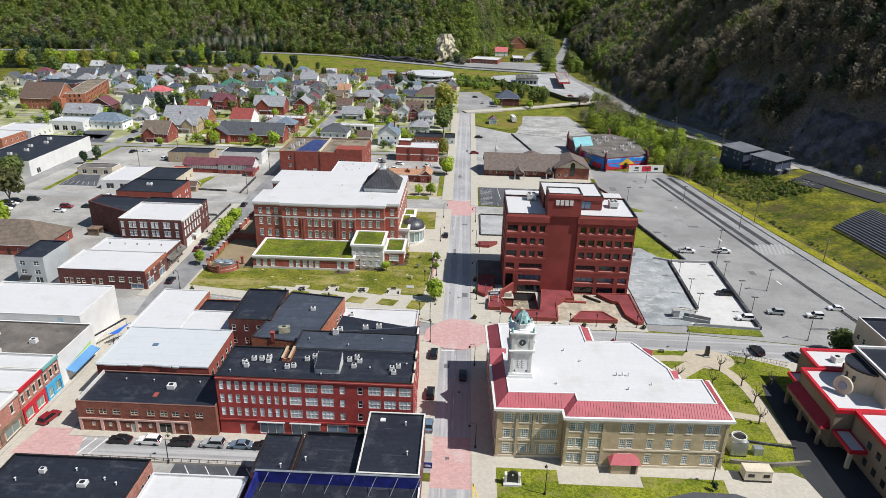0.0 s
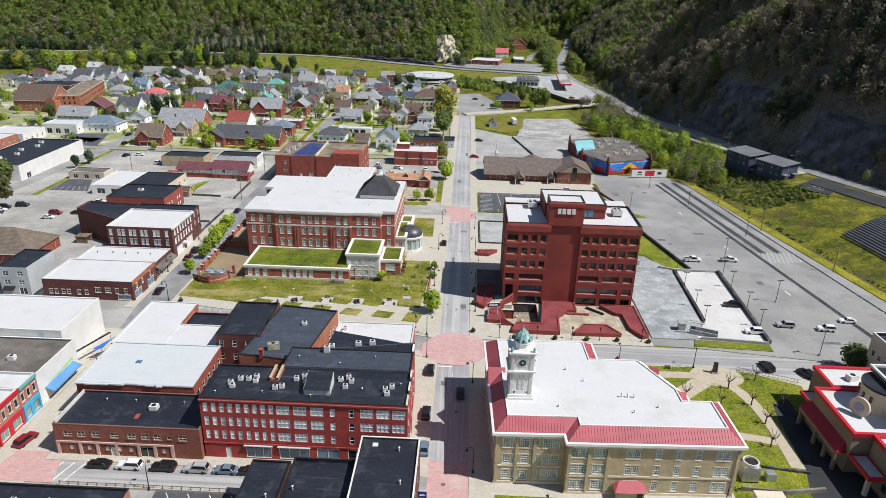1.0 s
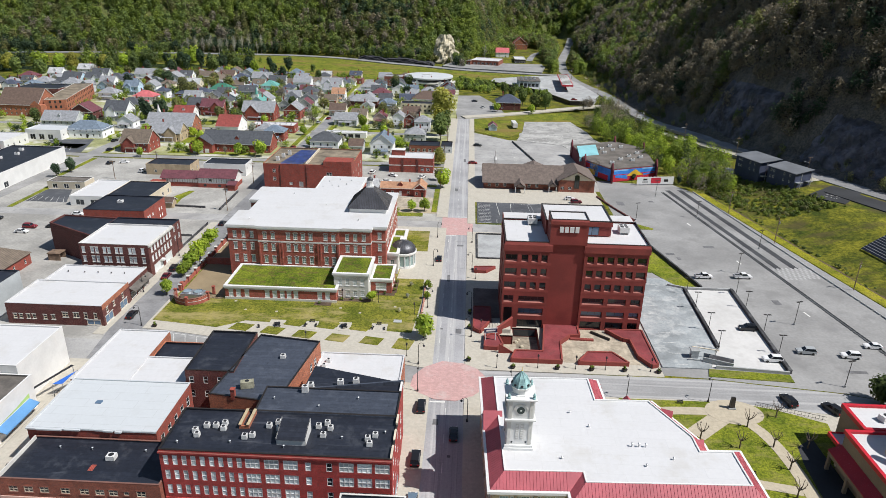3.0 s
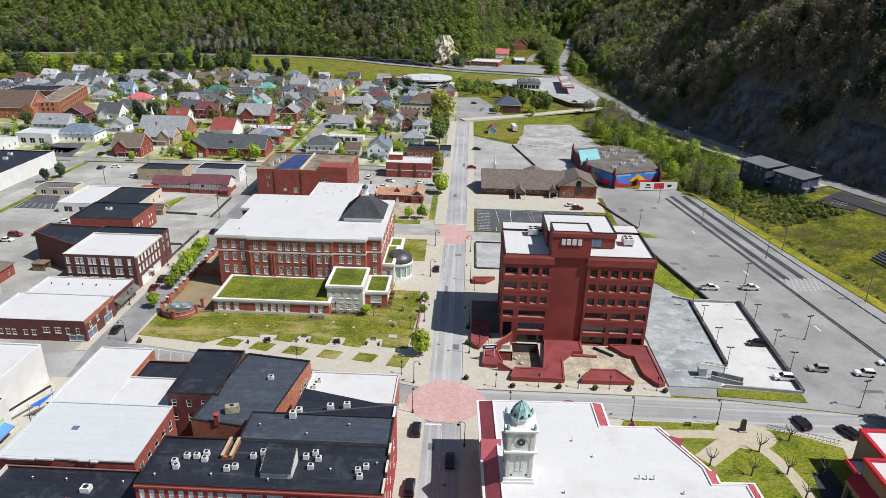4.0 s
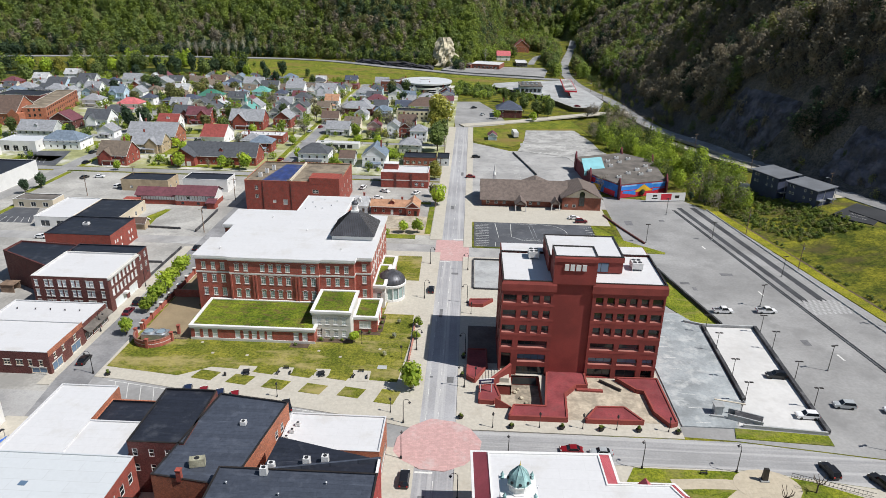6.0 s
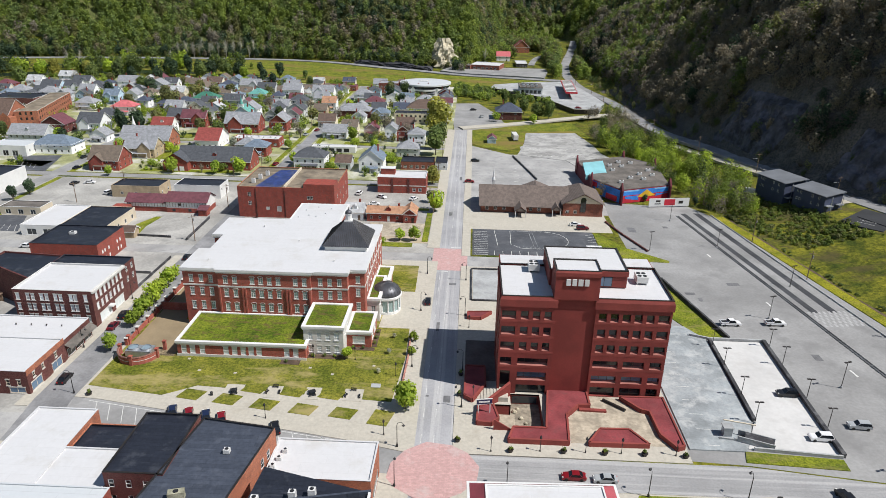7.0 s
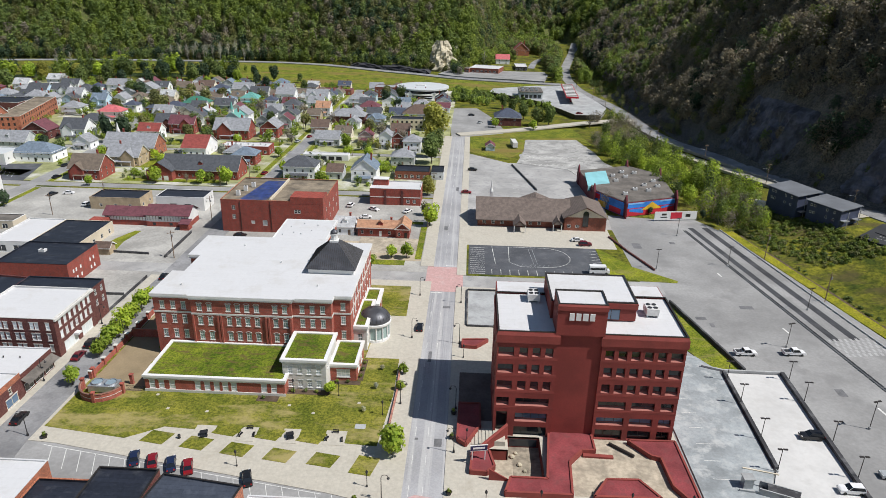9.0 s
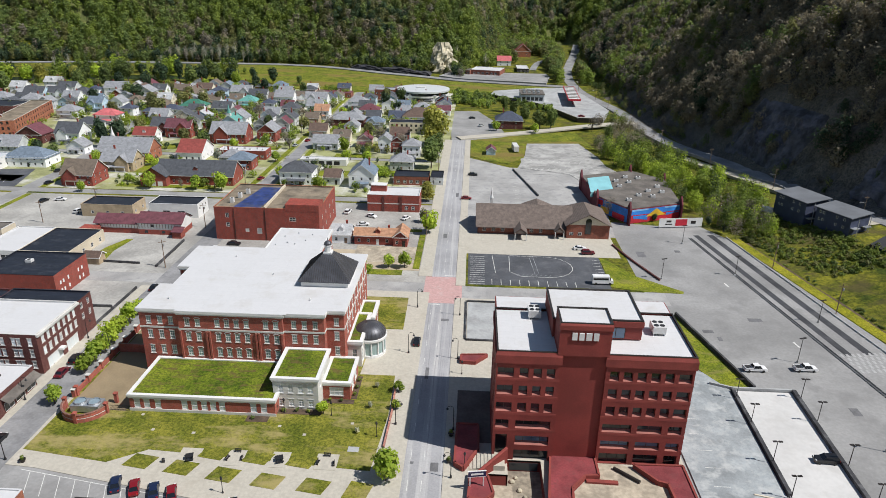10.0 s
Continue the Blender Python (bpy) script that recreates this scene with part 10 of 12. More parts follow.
def loft(profile, half):
    """A body from a side outline, a little narrower towards its top and ends."""
    g, n = Geo(), len(profile)
    top = max(z for _, z in profile)
    for s in (-1, 1):
        for x, z in profile:
            k = half * (1 - 0.05 * (z / top) ** 2) * (1 - 0.06 * (abs(x) / 2.9) ** 4)
            g.v.append((x, s * k, z))
    g.f += [tuple(range(n)), tuple(reversed(range(n, 2 * n)))]
    g.f += [(i, (i + 1) % n, n + (i + 1) % n, n + i) for i in range(n)]
    return g


CAR_PARTS = {}


def car(kind, colour, x, y, turn=0.0, z=0.03, where="parked on the street"):
    length, width, low, (g0, g1, r0, r1), zg, zr = SHAPES[kind]
    key = (kind, colour)
    if key not in CAR_PARTS:
        hw = width / 2
        body = loft(low, hw)
        glass = Geo()
        k0, k1 = hw * 0.93, hw * 0.74
        lo = [(g0, -k0), (g1, -k0), (g1, k0), (g0, k0)]
        hi = [(r0, -k1), (r1, -k1), (r1, k1), (r0, k1)]
        for i in range(4):
            j = (i + 1) % 4
            glass.face((*lo[i], zg), (*lo[j], zg), (*hi[j], zr), (*hi[i], zr))
        roof = Geo().ring([(r0 - 0.02, -k1 - 0.02), (r1 + 0.02, -k1 - 0.02), (r1 + 0.02, k1 + 0.02), (r0 - 0.02, k1 + 0.02)], [(r0 + 0.3, -k1 + 0.2), (r1 - 0.3, -k1 + 0.2), (r1 - 0.3, k1 - 0.2), (r0 + 0.3, k1 - 0.2)], zr - 0.01, zr + 0.06)
        roof.box(r0 + 0.29, r1 - 0.29, -k1 + 0.19, k1 - 0.19, zr, zr + 0.075)
        for i in range(4):
            roof.tube((*lo[i], zg), (*hi[i], zr + 0.02), 0.05, sides=5)
        if kind == "pickup":
            bed = Geo().ring(rect(-2.88, -0.9, -0.96, 0.96), rect(-2.76, -1.02, -0.82, 0.82), 1.06, 1.3)
            floor = Geo().box(-2.78, -1.0, -0.84, 0.84, 1.1, 1.12)
        wheel = Geo().lathe([(0.2, -0.11), (0.34, -0.11), (0.36, -0.06), (0.36, 0.06), (0.34, 0.11), (0.2, 0.11)], 14)
        wheel.v = [(a, c, b) for a, b, c in wheel.v]
        CAR_PARTS[key] = dict(body=body.mesh("body", PAINT[colour]), glass=glass.mesh("glasshouse", car_glass), roof=roof.mesh("roof", PAINT[colour]), wheel=wheel.mesh("wheel", tyre), rim=Geo().disc((0, 0, 0), 0.21, (0, 1, 0), 12, 0.2).mesh("rim", alloy),
                              head=Geo().box(-0.1, 0.05, -0.2, 0.2, -0.07, 0.08).mesh("headlight", lamp_clear), tail=Geo().box(-0.04, 0.08, -0.15, 0.15, -0.12, 0.12).mesh("tail_light", lamp_red))
        if kind == "pickup":
            CAR_PARTS[key].update(bed=bed.mesh("load_bed", PAINT[colour]), floor=floor.mesh("bed_floor", black_iron))
    m = CAR_PARTS[key]
    name = {"sedan": "car", "suv": "suv", "pickup": "pickup_truck"}[kind]
    o = thing(name, f"{colour} {name.replace('_', ' ') if kind != 'sedan' else 'saloon car'} {where}", "car" if kind != "pickup" else "pickup truck", x, y, z, turn, "parked cars")
    for nm in ("body", "roof"):
        put(nm, m[nm], o)
    put("glasshouse", m["glass"], o)
    if kind == "pickup":
        put("load_bed", m["bed"], o)
        put("bed_floor", m["floor"], o)
    ax = length * 0.31
    for sx in (-1, 1):
        for sy in (-1, 1):
            w = put("wheel", m["wheel"], o, (sx * ax, sy * (width / 2 - 0.1), 0.36))
            if y < 330:
                put("rim", m["rim"], w)
    zh = low[5][1] - 0.12
    for sy in (-1, 1) if y < 260 else ():
        put("headlight", m["head"], o, (length / 2 - 0.16, sy * (width / 2 - 0.32), zh))
        put("tail_light", m["tail"], o, (-length / 2 + 0.0, sy * (width / 2 - 0.28), zh))
    return o


for kind, col, x, y, turn in (("suv", "black", -9.0, 135.6, 90), ("suv", "black", -8.9, 118.3, 90), ("sedan", "steel blue", -8.6, 106.6, 90), ("sedan", "black", -1.6, 126.5, 90), ("sedan", "black", -8.9, 219.4, 90)):
    car(kind, col, x, y, turn, where="on the main street")
for kind, col, x in (("sedan", "black", -70.6), ("suv", "white", -64.6), ("suv", "black", -58.0), ("suv", "silver", -51.6), ("sedan", "steel blue", -46.0), ("sedan", "black", -41.4)):
    car(kind, col, x, 97.6, 180, where="parked along the side street")
car("suv", "red", -88.6, 103.6, 78)
for kind, col, x, y in (("sedan", "black", -91.8, 172.4), ("sedan", "maroon", -93.2, 198), ("suv", "black", -93.2, 204.2), ("suv", "white", -92.8, 221), ("sedan", "black", -92.6, 233), ("sedan", "black", -92.4, 246)):
    car(kind, col, x, y, 92, where="on the back street")
for kind, col, x, y, turn in (("pickup", "white", 77.3, 212.2, 3), ("pickup", "white", 90.2, 213.2, 3), ("suv", "silver", 89.1, 166.4, 176), ("suv", "white", 99.8, 165, 176), ("sedan", "white", 108.5, 170.5, 176), ("suv", "black", 78.3, 177.6, 178), ("suv", "white", 78.4, 161.4, 178)):
    car(kind, col, x, y, turn, 0.03 if x > 82.5 or kind == "pickup" else 0.26, where="in the parking lot")
for col, x, y in (("blue", -61.4, 161.6), ("red", -57.5, 161.0), ("blue", -53.5, 160.4), ("red", -49.9, 159.9), ("black", -37.4, 157.4)):
    car("sedan", col, x, y, 112, where="in the slanted parking bay")
for kind, col, x, y in (("suv", "black", -183.8, 240.6), ("sedan", "white", -183.2, 237.2), ("sedan", "black", -182.6, 233.9), ("suv", "white", -181.6, 230.6), ("sedan", "white", -180.4, 226.8)):
    car(kind, col, x, y, 8, where="in the western parking lot")
car("sedan", "red", 24.2, 146.4, 180, where="on the side street")
car("sedan", "silver", 30.2, 146.0, 180, where="on the side street")
car("suv", "black", 74.8, 143.6, 98, where="on the side street")
car("suv", "black", 83.4, 141.0, 113, where="beside the garden rail")
for kind, col, x, y, turn in (("sedan", "white", 44.6, 290.6, 5), ("suv", "maroon", 46.8, 286.4, 5),):
    car(kind, col, x, y, turn, 0.11 if y > 340 else 0.06 if x > 0 else 0.03, "beside the chapel")
for kind, col, x, y, turn in (("sedan", "red", 2.5, 346, 0),):
    car(kind, col, x, y, turn, 0.11 if y > 340 else 0.06 if x > 0 else 0.03, "near the main street")
for kind, col, x, y, turn in (("sedan", "black", 5.2, 385, 0),):
    car(kind, col, x, y, turn, 0.11 if y > 340 else 0.06 if x > 0 else 0.03, "at the edge of the lot")
for kind, col, x, y, turn in (("sedan", "white", -37.4, 308.6, 10), ("suv", "white", -46.0, 322.8, 80), ("sedan", "white", -35.6, 318.5, -30), ("sedan", "white", -21.5, 317.5, 60),):
    car(kind, col, x, y, turn, 0.11 if y > 340 else 0.06 if x > 0 else 0.03, "behind the clinic")
for kind, col, x, y, turn in (("suv", "red", -160.5, 236, 0), ("suv", "white", -154, 313, 80), ("sedan", "black", -176, 325, 80), ("sedan", "white", -170, 327, 10), ("sedan", "black", -152.5, 237, 0), ("sedan", "white", -160.5, 231, 0), ("sedan", "white", -179, 223.2, 8), ("suv", "black", -178.4, 243.6, 8),):
    car(kind, col, x, y, turn, 0.11 if y > 340 else 0.06 if x > 0 else 0.03, "in the west yard")
for kind, col, x, y, turn in (("sedan", "white", -151, 251, 0),):
    car(kind, col, x, y, turn, 0.11 if y > 340 else 0.06 if x > 0 else 0.03, "by the bank")
for kind, col, x, y, turn in (("sedan", "black", -189, 350, 80), ("sedan", "black", -196.5, 370, 80), ("sedan", "blue", -198, 384, 80),):
    car(kind, col, x, y, turn, 0.11 if y > 340 else 0.06 if x > 0 else 0.03, "on the street")
for kind, col, x, y, turn in (("sedan", "red", -95.8, 367, 80), ("sedan", "red", -92.6, 448, 80), ("sedan", "silver", -96.5, 435, 80), ("sedan", "black", -92.2, 500, 90),):
    car(kind, col, x, y, turn, 0.11 if y > 340 else 0.06 if x > 0 else 0.03, "on the back street")
for kind, col, x, y, turn in (("sedan", "white", -75, 461, 0), ("suv", "silver", -73, 473, 0), ("sedan", "white", -78, 516, 20),):
    car(kind, col, x, y, turn, 0.11 if y > 340 else 0.06 if x > 0 else 0.03, "beside a house")
for kind, col, x, y, turn in (("suv", "red", -134, 283, 0),):
    car(kind, col, x, y, turn, 0.11 if y > 340 else 0.06 if x > 0 else 0.03, "beside the half-timbered shop")
for kind, col, x, y, turn in (("sedan", "black", -80.5, 284, 0), ("sedan", "white", -85, 278.5, 0), ("sedan", "maroon", -73.5, 278, 0),):
    car(kind, col, x, y, turn, 0.11 if y > 340 else 0.06 if x > 0 else 0.03, "behind the brick hall")
for kind, col, x, y, turn in (("sedan", "silver", -150, 615, 0), ("sedan", "white", -158, 618, 30), ("suv", "black", -142, 620, 0),):
    car(kind, col, x, y, turn, 0.11 if y > 340 else 0.06 if x > 0 else 0.03, "in the far lot")
for kind, col, x, y, turn in (("sedan", "black", 4, 530, 20), ("sedan", "silver", 10, 505, 60),):
    car(kind, col, x, y, turn, 0.11 if y > 340 else 0.06 if x > 0 else 0.03, "on the forecourt")
for kind, col, x, y, turn in (("sedan", "black", 36, 590, 0), ("sedan", "red", 80, 532, 0),):
    car(kind, col, x, y, turn, 3.03, "by the petrol station")
v = thing("minibus", "white minibus with dark windows in the car park", "minibus", 47.4, 261.6, 0.05, 2)
part("body", Geo().box(-3.2, 2.4, -1.1, 1.1, 0.5, 2.9, 0.1).box(2.3, 3.6, -1.0, 1.0, 0.5, 1.5, 0.08), PAINT["white"], v)
part("glasshouse", Geo().box(-2.9, 1.9, -1.09, 1.09, 1.75, 2.4).box(2.25, 2.6, -0.95, 0.95, 1.5, 2.3), car_glass, v)
for sx in (-2.0, 2.4):
    for sy in (-1, 1):
        part("wheel", Geo().disc((sx, sy * 1.0, 0.42), 0.42, (0, 1, 0), 14, 0.28), tyre, v)


# ---- lamps and poles ----
LAMP = {}


def lot_lamp(x, y, turn=0.0, h=7.3, z=0.0):
    if "lot" not in LAMP:
        LAMP["lot"] = (Geo().tube((0, 0, 0.5), (0, 0, 7.0), 0.09, 0.07, 8).mesh("pole", bronze), Geo().lathe([(0.28, 0), (0.28, 0.6)], 10).mesh("base", concrete_grey), Geo().box(0.15, 0.95, -0.22, 0.22, 6.95, 7.12).box(0.0, 0.16, -0.04, 0.04, 7.0, 7.08).mesh("lamp_head", bronze))
    o = thing("parking_lamp", "dark bronze twin-head car park lamp post", "street lamp", x, y, z, turn, "car park lamps")
    o.scale = (1, 1, h / 7.1)
    put("pole", LAMP["lot"][0], o)
    put("base", LAMP["lot"][1], o)
    put("lamp_head", LAMP["lot"][2], o)
    put("lamp_head", LAMP["lot"][2], o, (0, 0, 0), 180)
    return o


for x, y in ((93.1, 182.1), (90.0, 217), (91.4, 151.1), (93.4, 271.6), (67.9, 267), (106, 240), (84, 300)):
    lot_lamp(x, y, 20)
for x, y in ((82.9, 191), (82.3, 176.4), (81.7, 165.2), (83.3, 200), (67.6, 189.2), (67.2, 176.4), (66.6, 166.4), (67.9, 199)):
    lot_lamp(x, y, 0, 5.6, 0.2)


def street_lamp(x, y, turn=0.0, z=0.12):
    if "street" not in LAMP:
        pole = Geo().lathe([(0.24, 0), (0.22, 0.5), (0.12, 0.7), (0.09, 1.2), (0.075, 5.4)], 10)
        arm = Geo()
        pts = [(0, 0, 5.3), (0.15, 0, 5.85), (0.6, 0, 6.1), (1.15, 0, 5.95), (1.35, 0, 5.55)]
        for a, b in zip(pts, pts[1:]):
            arm.tube(a, b, 0.05, sides=6)
        LAMP["street"] = (pole.mesh("pole", black_iron), arm.mesh("arm", black_iron), Geo().lathe([(0.08, 5.55), (0.3, 5.35), (0.28, 5.25), (0.12, 5.05)], 12, 1.35, 0).mesh("lantern", black_iron))
    o = thing("street_lamp", "black iron street lamp with curved arm", "street lamp", x, y, z, turn, "street lamps")
    for nm, me in zip(("pole", "arm", "lantern"), LAMP["street"]):
        put(nm, me, o)
    return o


for x, y, t in ((-10.3, 142.0, 90), (1.2, 131.4, 180), (1.2, 100.5, 180), (-11.0, 153.5, 0), (-10.6, 184, 0), (-10.6, 214, 0), (2.0, 168, 180), (2.0, 183, 180), (2.2, 212, 180), (-58.3, 92.0, 90), (-80.6, 105.6, 180), (56.2, 142.4, 90), (37.6, 142.2, 90), (11.0, 142.2, 90), (-86.8, 167.3, 180), (-86.4, 208, 180), (-95.4, 187, 0), (-96.2, 215, 0), (14, 88, 90), (46.5, 93, 0), (-10.4, 240, 0), (2.2, 236, 180), (-86.5, 128, 0)):
    street_lamp(x, y, t)


def post_lamp(x, y, z=0.15, h=3.6):
    o = thing("post_lamp", "black post lamp with small lantern", "street lamp", x, y, z, 0, "post lamps")
    if "post" not in LAMP:
        LAMP["post"] = (Geo().lathe([(0.16, 0), (0.14, 0.35), (0.07, 0.5), (0.06, 3.1)], 8).mesh("post", black_iron), Geo().lathe([(0.1, 3.1), (0.22, 3.2), (0.26, 3.6), (0.1, 3.85), (0.03, 4.0)], 8).mesh("lantern", black_iron))
    for nm, me in zip(("post", "lantern"), LAMP["post"]):
        put(nm, me, o)


for x, y in ((8.3, 153.2), (18.4, 153.9), (27.7, 154.1), (35.0, 154.2), (46.1, 154.3), (-40.6, 161), (-25.1, 186), (-35.7, 186.3), (-14.1, 179.4), (-14.2, 157), (4.6, 171), (3.4, 205)):
    post_lamp(x, y)


def power_pole(x, y, h=10.0, z=0.0, turn=0.0):
    o = thing("utility_pole", "weathered timber utility pole with crossarm", "utility pole", x, y, z, turn, "utility poles")
    if "power" not in LAMP:
        LAMP["power"] = (Geo().tube((0, 0, 0), (0, 0, 10), 0.16, 0.11, 7).mesh("pole", timber), Geo().box(-1.2, 1.2, -0.06, 0.06, 9.1, 9.25).mesh("crossarm", timber), Geo().lathe([(0.22, 7.6), (0.22, 8.5)], 8, 0.35, 0).mesh("transformer", steel))
    o.scale = (1, 1, h / 10)
    for nm, me in zip(("pole", "crossarm", "transformer"), LAMP["power"]):
        put(nm, me, o)


for x, y, h in ((-96, 262, 10), (-97, 300, 10), (-97.5, 350, 10), (-97.5, 402, 10), (-97.5, 455, 10), (-97.5, 510, 10), (-161, 300, 9), (-149, 318, 9), (-186, 360, 9), (-209, 420, 9), (-12, 300, 10), (-12.2, 345, 10), (-12.2, 392, 10), (-12.4, 440, 10), (-60, 408, 9), (-150, 408, 9), (-240, 408, 9), (104.2, 322, 10), (108.8, 279, 10), (114, 246, 10), (122.5, 207, 10), (-110, 345.5, 9), (-30, 345.5, 9)):
    power_pole(x, y, h, max(0.0, float(land(x, y)) - 0.2), (x * 13) % 40)


def highway_lamp(x, y):
    z = float(land(x, y))
    o = thing("highway_lamp", "tall timber pole with bracket lamp by the hill road", "street lamp", x, y, z, 200, "hill road lamps")
    part("pole", Geo().tube((0, 0, -0.5), (0, 0, 10.5), 0.16, 0.1, 7), timber, o)
    part("crossarm", Geo().box(-1.1, 1.1, -0.07, 0.07, 9.9, 10.05), timber, o)
    part("arm", Geo().tube((0, 0, 7.8), (2.6, 0, 8.3), 0.05), steel, o)
    part("lamp_head", Geo().box(2.4, 3.2, -0.15, 0.15, 8.22, 8.4), steel, o)


for x, y in ((180, 258), (153.5, 311), (137, 352), (124.5, 398), (115, 455), (107, 505), (103, 560), (104, 620), (97, 668)):
    highway_lamp(x, y)


# ---- markings ----
def lines(name, segs, width, material, label, z=0.045):
    g = Geo()
    for ax, ay, bx, by in segs:
        e = Vector((bx - ax, by - ay)).normalized()
        nx, ny = -e.y * width / 2, e.x * width / 2
        g.prism([(ax + nx, ay + ny), (ax - nx, ay - ny), (bx - nx, by - ny), (bx + nx, by + ny)], z - 0.012, z)
    return tagged(put(name, g.mesh(name, material)), label, "road marking", "", "structure")


seg = [(-3.6, y, -3.6, y + 3) for y in range(106, 138, 9)] + [(-3.6, y, -3.6, y + 3) for y in range(155, 242, 9)] + [(-3.6, y, -3.6, y + 3) for y in range(266, 460, 9)] + [(-6.3, y, -6.3, y + 3) for y in range(155, 240, 9)]
lines("lane_marking", seg, 0.1, mark_white, "worn white lane dashes on the main street")
seg = [(-80 + i * 3.3, 164.6 - i * 0.56, -77.6 + i * 3.3, 158.6 - i * 0.56) for i in range(19)]
lines("bay_marking", seg, 0.12, mark_white, "white slanted bay lines on the parking strip")
lines("bay_edge_marking", [(-82, 164.9, -22.5, 154.6)], 0.15, mark_white, "white edge line of the parking bays")
seg = [(4.8, 258.2 + i * 1.75, 9.8, 258.2 + i * 1.75) for i in range(14)] + [(12 + i * 3.0, 258, 12 + i * 3.0, 262) for i in range(10)] + [(47, 262 + i * 2.6, 51, 263.5 + i * 2.6) for i in range(8)] + [(12.5, 282.5, 13.4, 267)]
R = 4.2
arc = [(18.5, 282.5, 18.2, 268.5), (31, 265, 22, 265)]
for i in range(10):
    a0, a1 = math.pi / 2 * (1 - i / 5), math.pi / 2 * (1 - (i + 1) / 5)
    arc.append((31 + 8.7 * math.cos(a0), 273.7 + 8.7 * math.sin(a0), 31 + 8.7 * math.cos(a1), 273.7 + 8.7 * math.sin(a1)))
arc += [(18.2, 268.5, 22, 265), (18.5, 282.5, 31, 282.4)]
lines("church_bay_marking", seg + arc, 0.16, mark_white, "white bay lines on the dark car park", 0.05)
seg = [(20.5 + i * 1.5, 265.6, 21.2 + i * 1.5, 266.9) for i in range(8)] + [(26.5, 267.5, 25.6, 281), (27.8, 267.5, 26.9, 281)]
lines("court_marking", seg, 0.14, surface("faded_court_paint", (0.3, 0.31, 0.32), 0.85, 0.25, 2.0), "white court lines inside the curve", 0.05)
ux, uy = 0.1535, -0.988


def along(s, off):
    """A place s metres down the lot's diagonal lane, off metres to its east side."""
    return 88.6 + ux * s - uy * off, 306 + uy * s + ux * off


lane_black = surface("tyre_black_asphalt", (0.042, 0.044, 0.05), 0.85, 0.25, 2.0, 0.1, dirt=(0.1, 0.1, 0.105), dirt_amount=0.5, dirt_scale=0.15)
for nm, off, wd in (("inner", 3.8, 2.2), ("outer", 9.6, 2.4)):
    a, b = along(-3, off), along(86, off)
    lines("tyre_lane_" + nm, [(*a, *b)], wd, lane_black, "dark resurfaced wheel lane across the lot", 0.04)
g = Geo()
for s in range(0, 344):
    for off in (-0.35, 0.55):
        (x, y), (x2, y2) = along(s * 0.5, off), along(s * 0.5 + (0.38 if s % 4 else 0.2), off)
        g.prism([(x - 0.13, y), (x + 0.13, y), (x2 + 0.13, y2), (x2 - 0.13, y2)], 0.0, 0.22)
a, b = along(0, 0.1), along(172, 0.1)
g.prism([(a[0] - 0.5, a[1]), (a[0] + 0.5, a[1]), (b[0] + 0.5, b[1]), (b[0] - 0.5, b[1])], 0.0, 0.035)
tagged(put("lot_divider", g.mesh("lot_divider", surface("dark_stop_line", (0.09, 0.095, 0.1), 0.9, 0.25))), "dark double row of stops dividing the lot", "barrier", "", "structure")
g = Geo()
for s in range(0, 150, 3):
    (x, y), (x2, y2) = along(s, 14.6), along(s + 2.6, 14.6)
    g.prism([(x - 0.16, y), (x + 0.16, y), (x2 + 0.16, y2), (x2 - 0.16, y2)], 0.0, 0.4)
tagged(put("lot_edge_barrier", g.mesh("lot_edge_barrier", concrete_grey)), "grey concrete barrier along the lot's edge", "barrier", "", "structure")
g = Geo()
for i in range(16):
    for j in range(5):
        if (i + j) % 2 == 0:
            x, y = along(86 + j * 1.9, 1.8 + i * 0.8)
            g.box(x - 0.36, x + 0.36, y - 0.8, y + 0.8, 0.02, 0.045)
tagged(put("chequer_marking", g.mesh("chequer_marking", surface("faded_marking", (0.38, 0.38, 0.375), 0.85, 0.1, 3.0, 0.4, dirt=(0.34, 0.34, 0.34), dirt_amount=0.9, dirt_scale=0.5))), "white chequered crossing painted on the lot", "road marking", "", "structure")
lines("lot_arrow", [(*along(40 + k * 38, -7), *along(43 + k * 38, -7)) for k in range(4)], 0.5, mark_white, "white painted arrows on the lot")
seg = [(-85.5 + i * 1.3, 99.5, -86.3 + i * 1.3, 94.0) for i in range(3)] + [(-78 + i * 2.2, 98.4, -79.5 + i * 2.2, 93.2) for i in range(3)]
lines("crossing_marking", seg, 0.3, mark_white, "white crossing bars at the corner", 0.05)
lines("yard_marking", [(-55 + i * 4, 91.5, -51 + i * 4, 86) for i in range(4)], 0.18, mark_white, "white lines on the dark yard", 0.05)
lines("stop_marking", [(-3.4, 153.3, 0.2, 153.4), (-7.3, 138.3, -3.8, 138.3), (-3.4, 263.5, 0.2, 263.5), (-7.3, 242.6, -3.8, 242.6)], 0.5, mark_white, "white stop lines at the crossings", 0.05)
lines("kerb_marking", [(0.7, 84, 0.7, 90), (0.7, 90, 3.5, 79)], 0.25, mark_yellow, "yellow painted kerb line", 0.17)
seg = [(53, 158 + i * 5.4, 56.2, 158 + i * 5.4) for i in range(8)]
lines("deck_marking", seg, 0.12, mark_white, "faded white bay lines on the deck", 0.32)


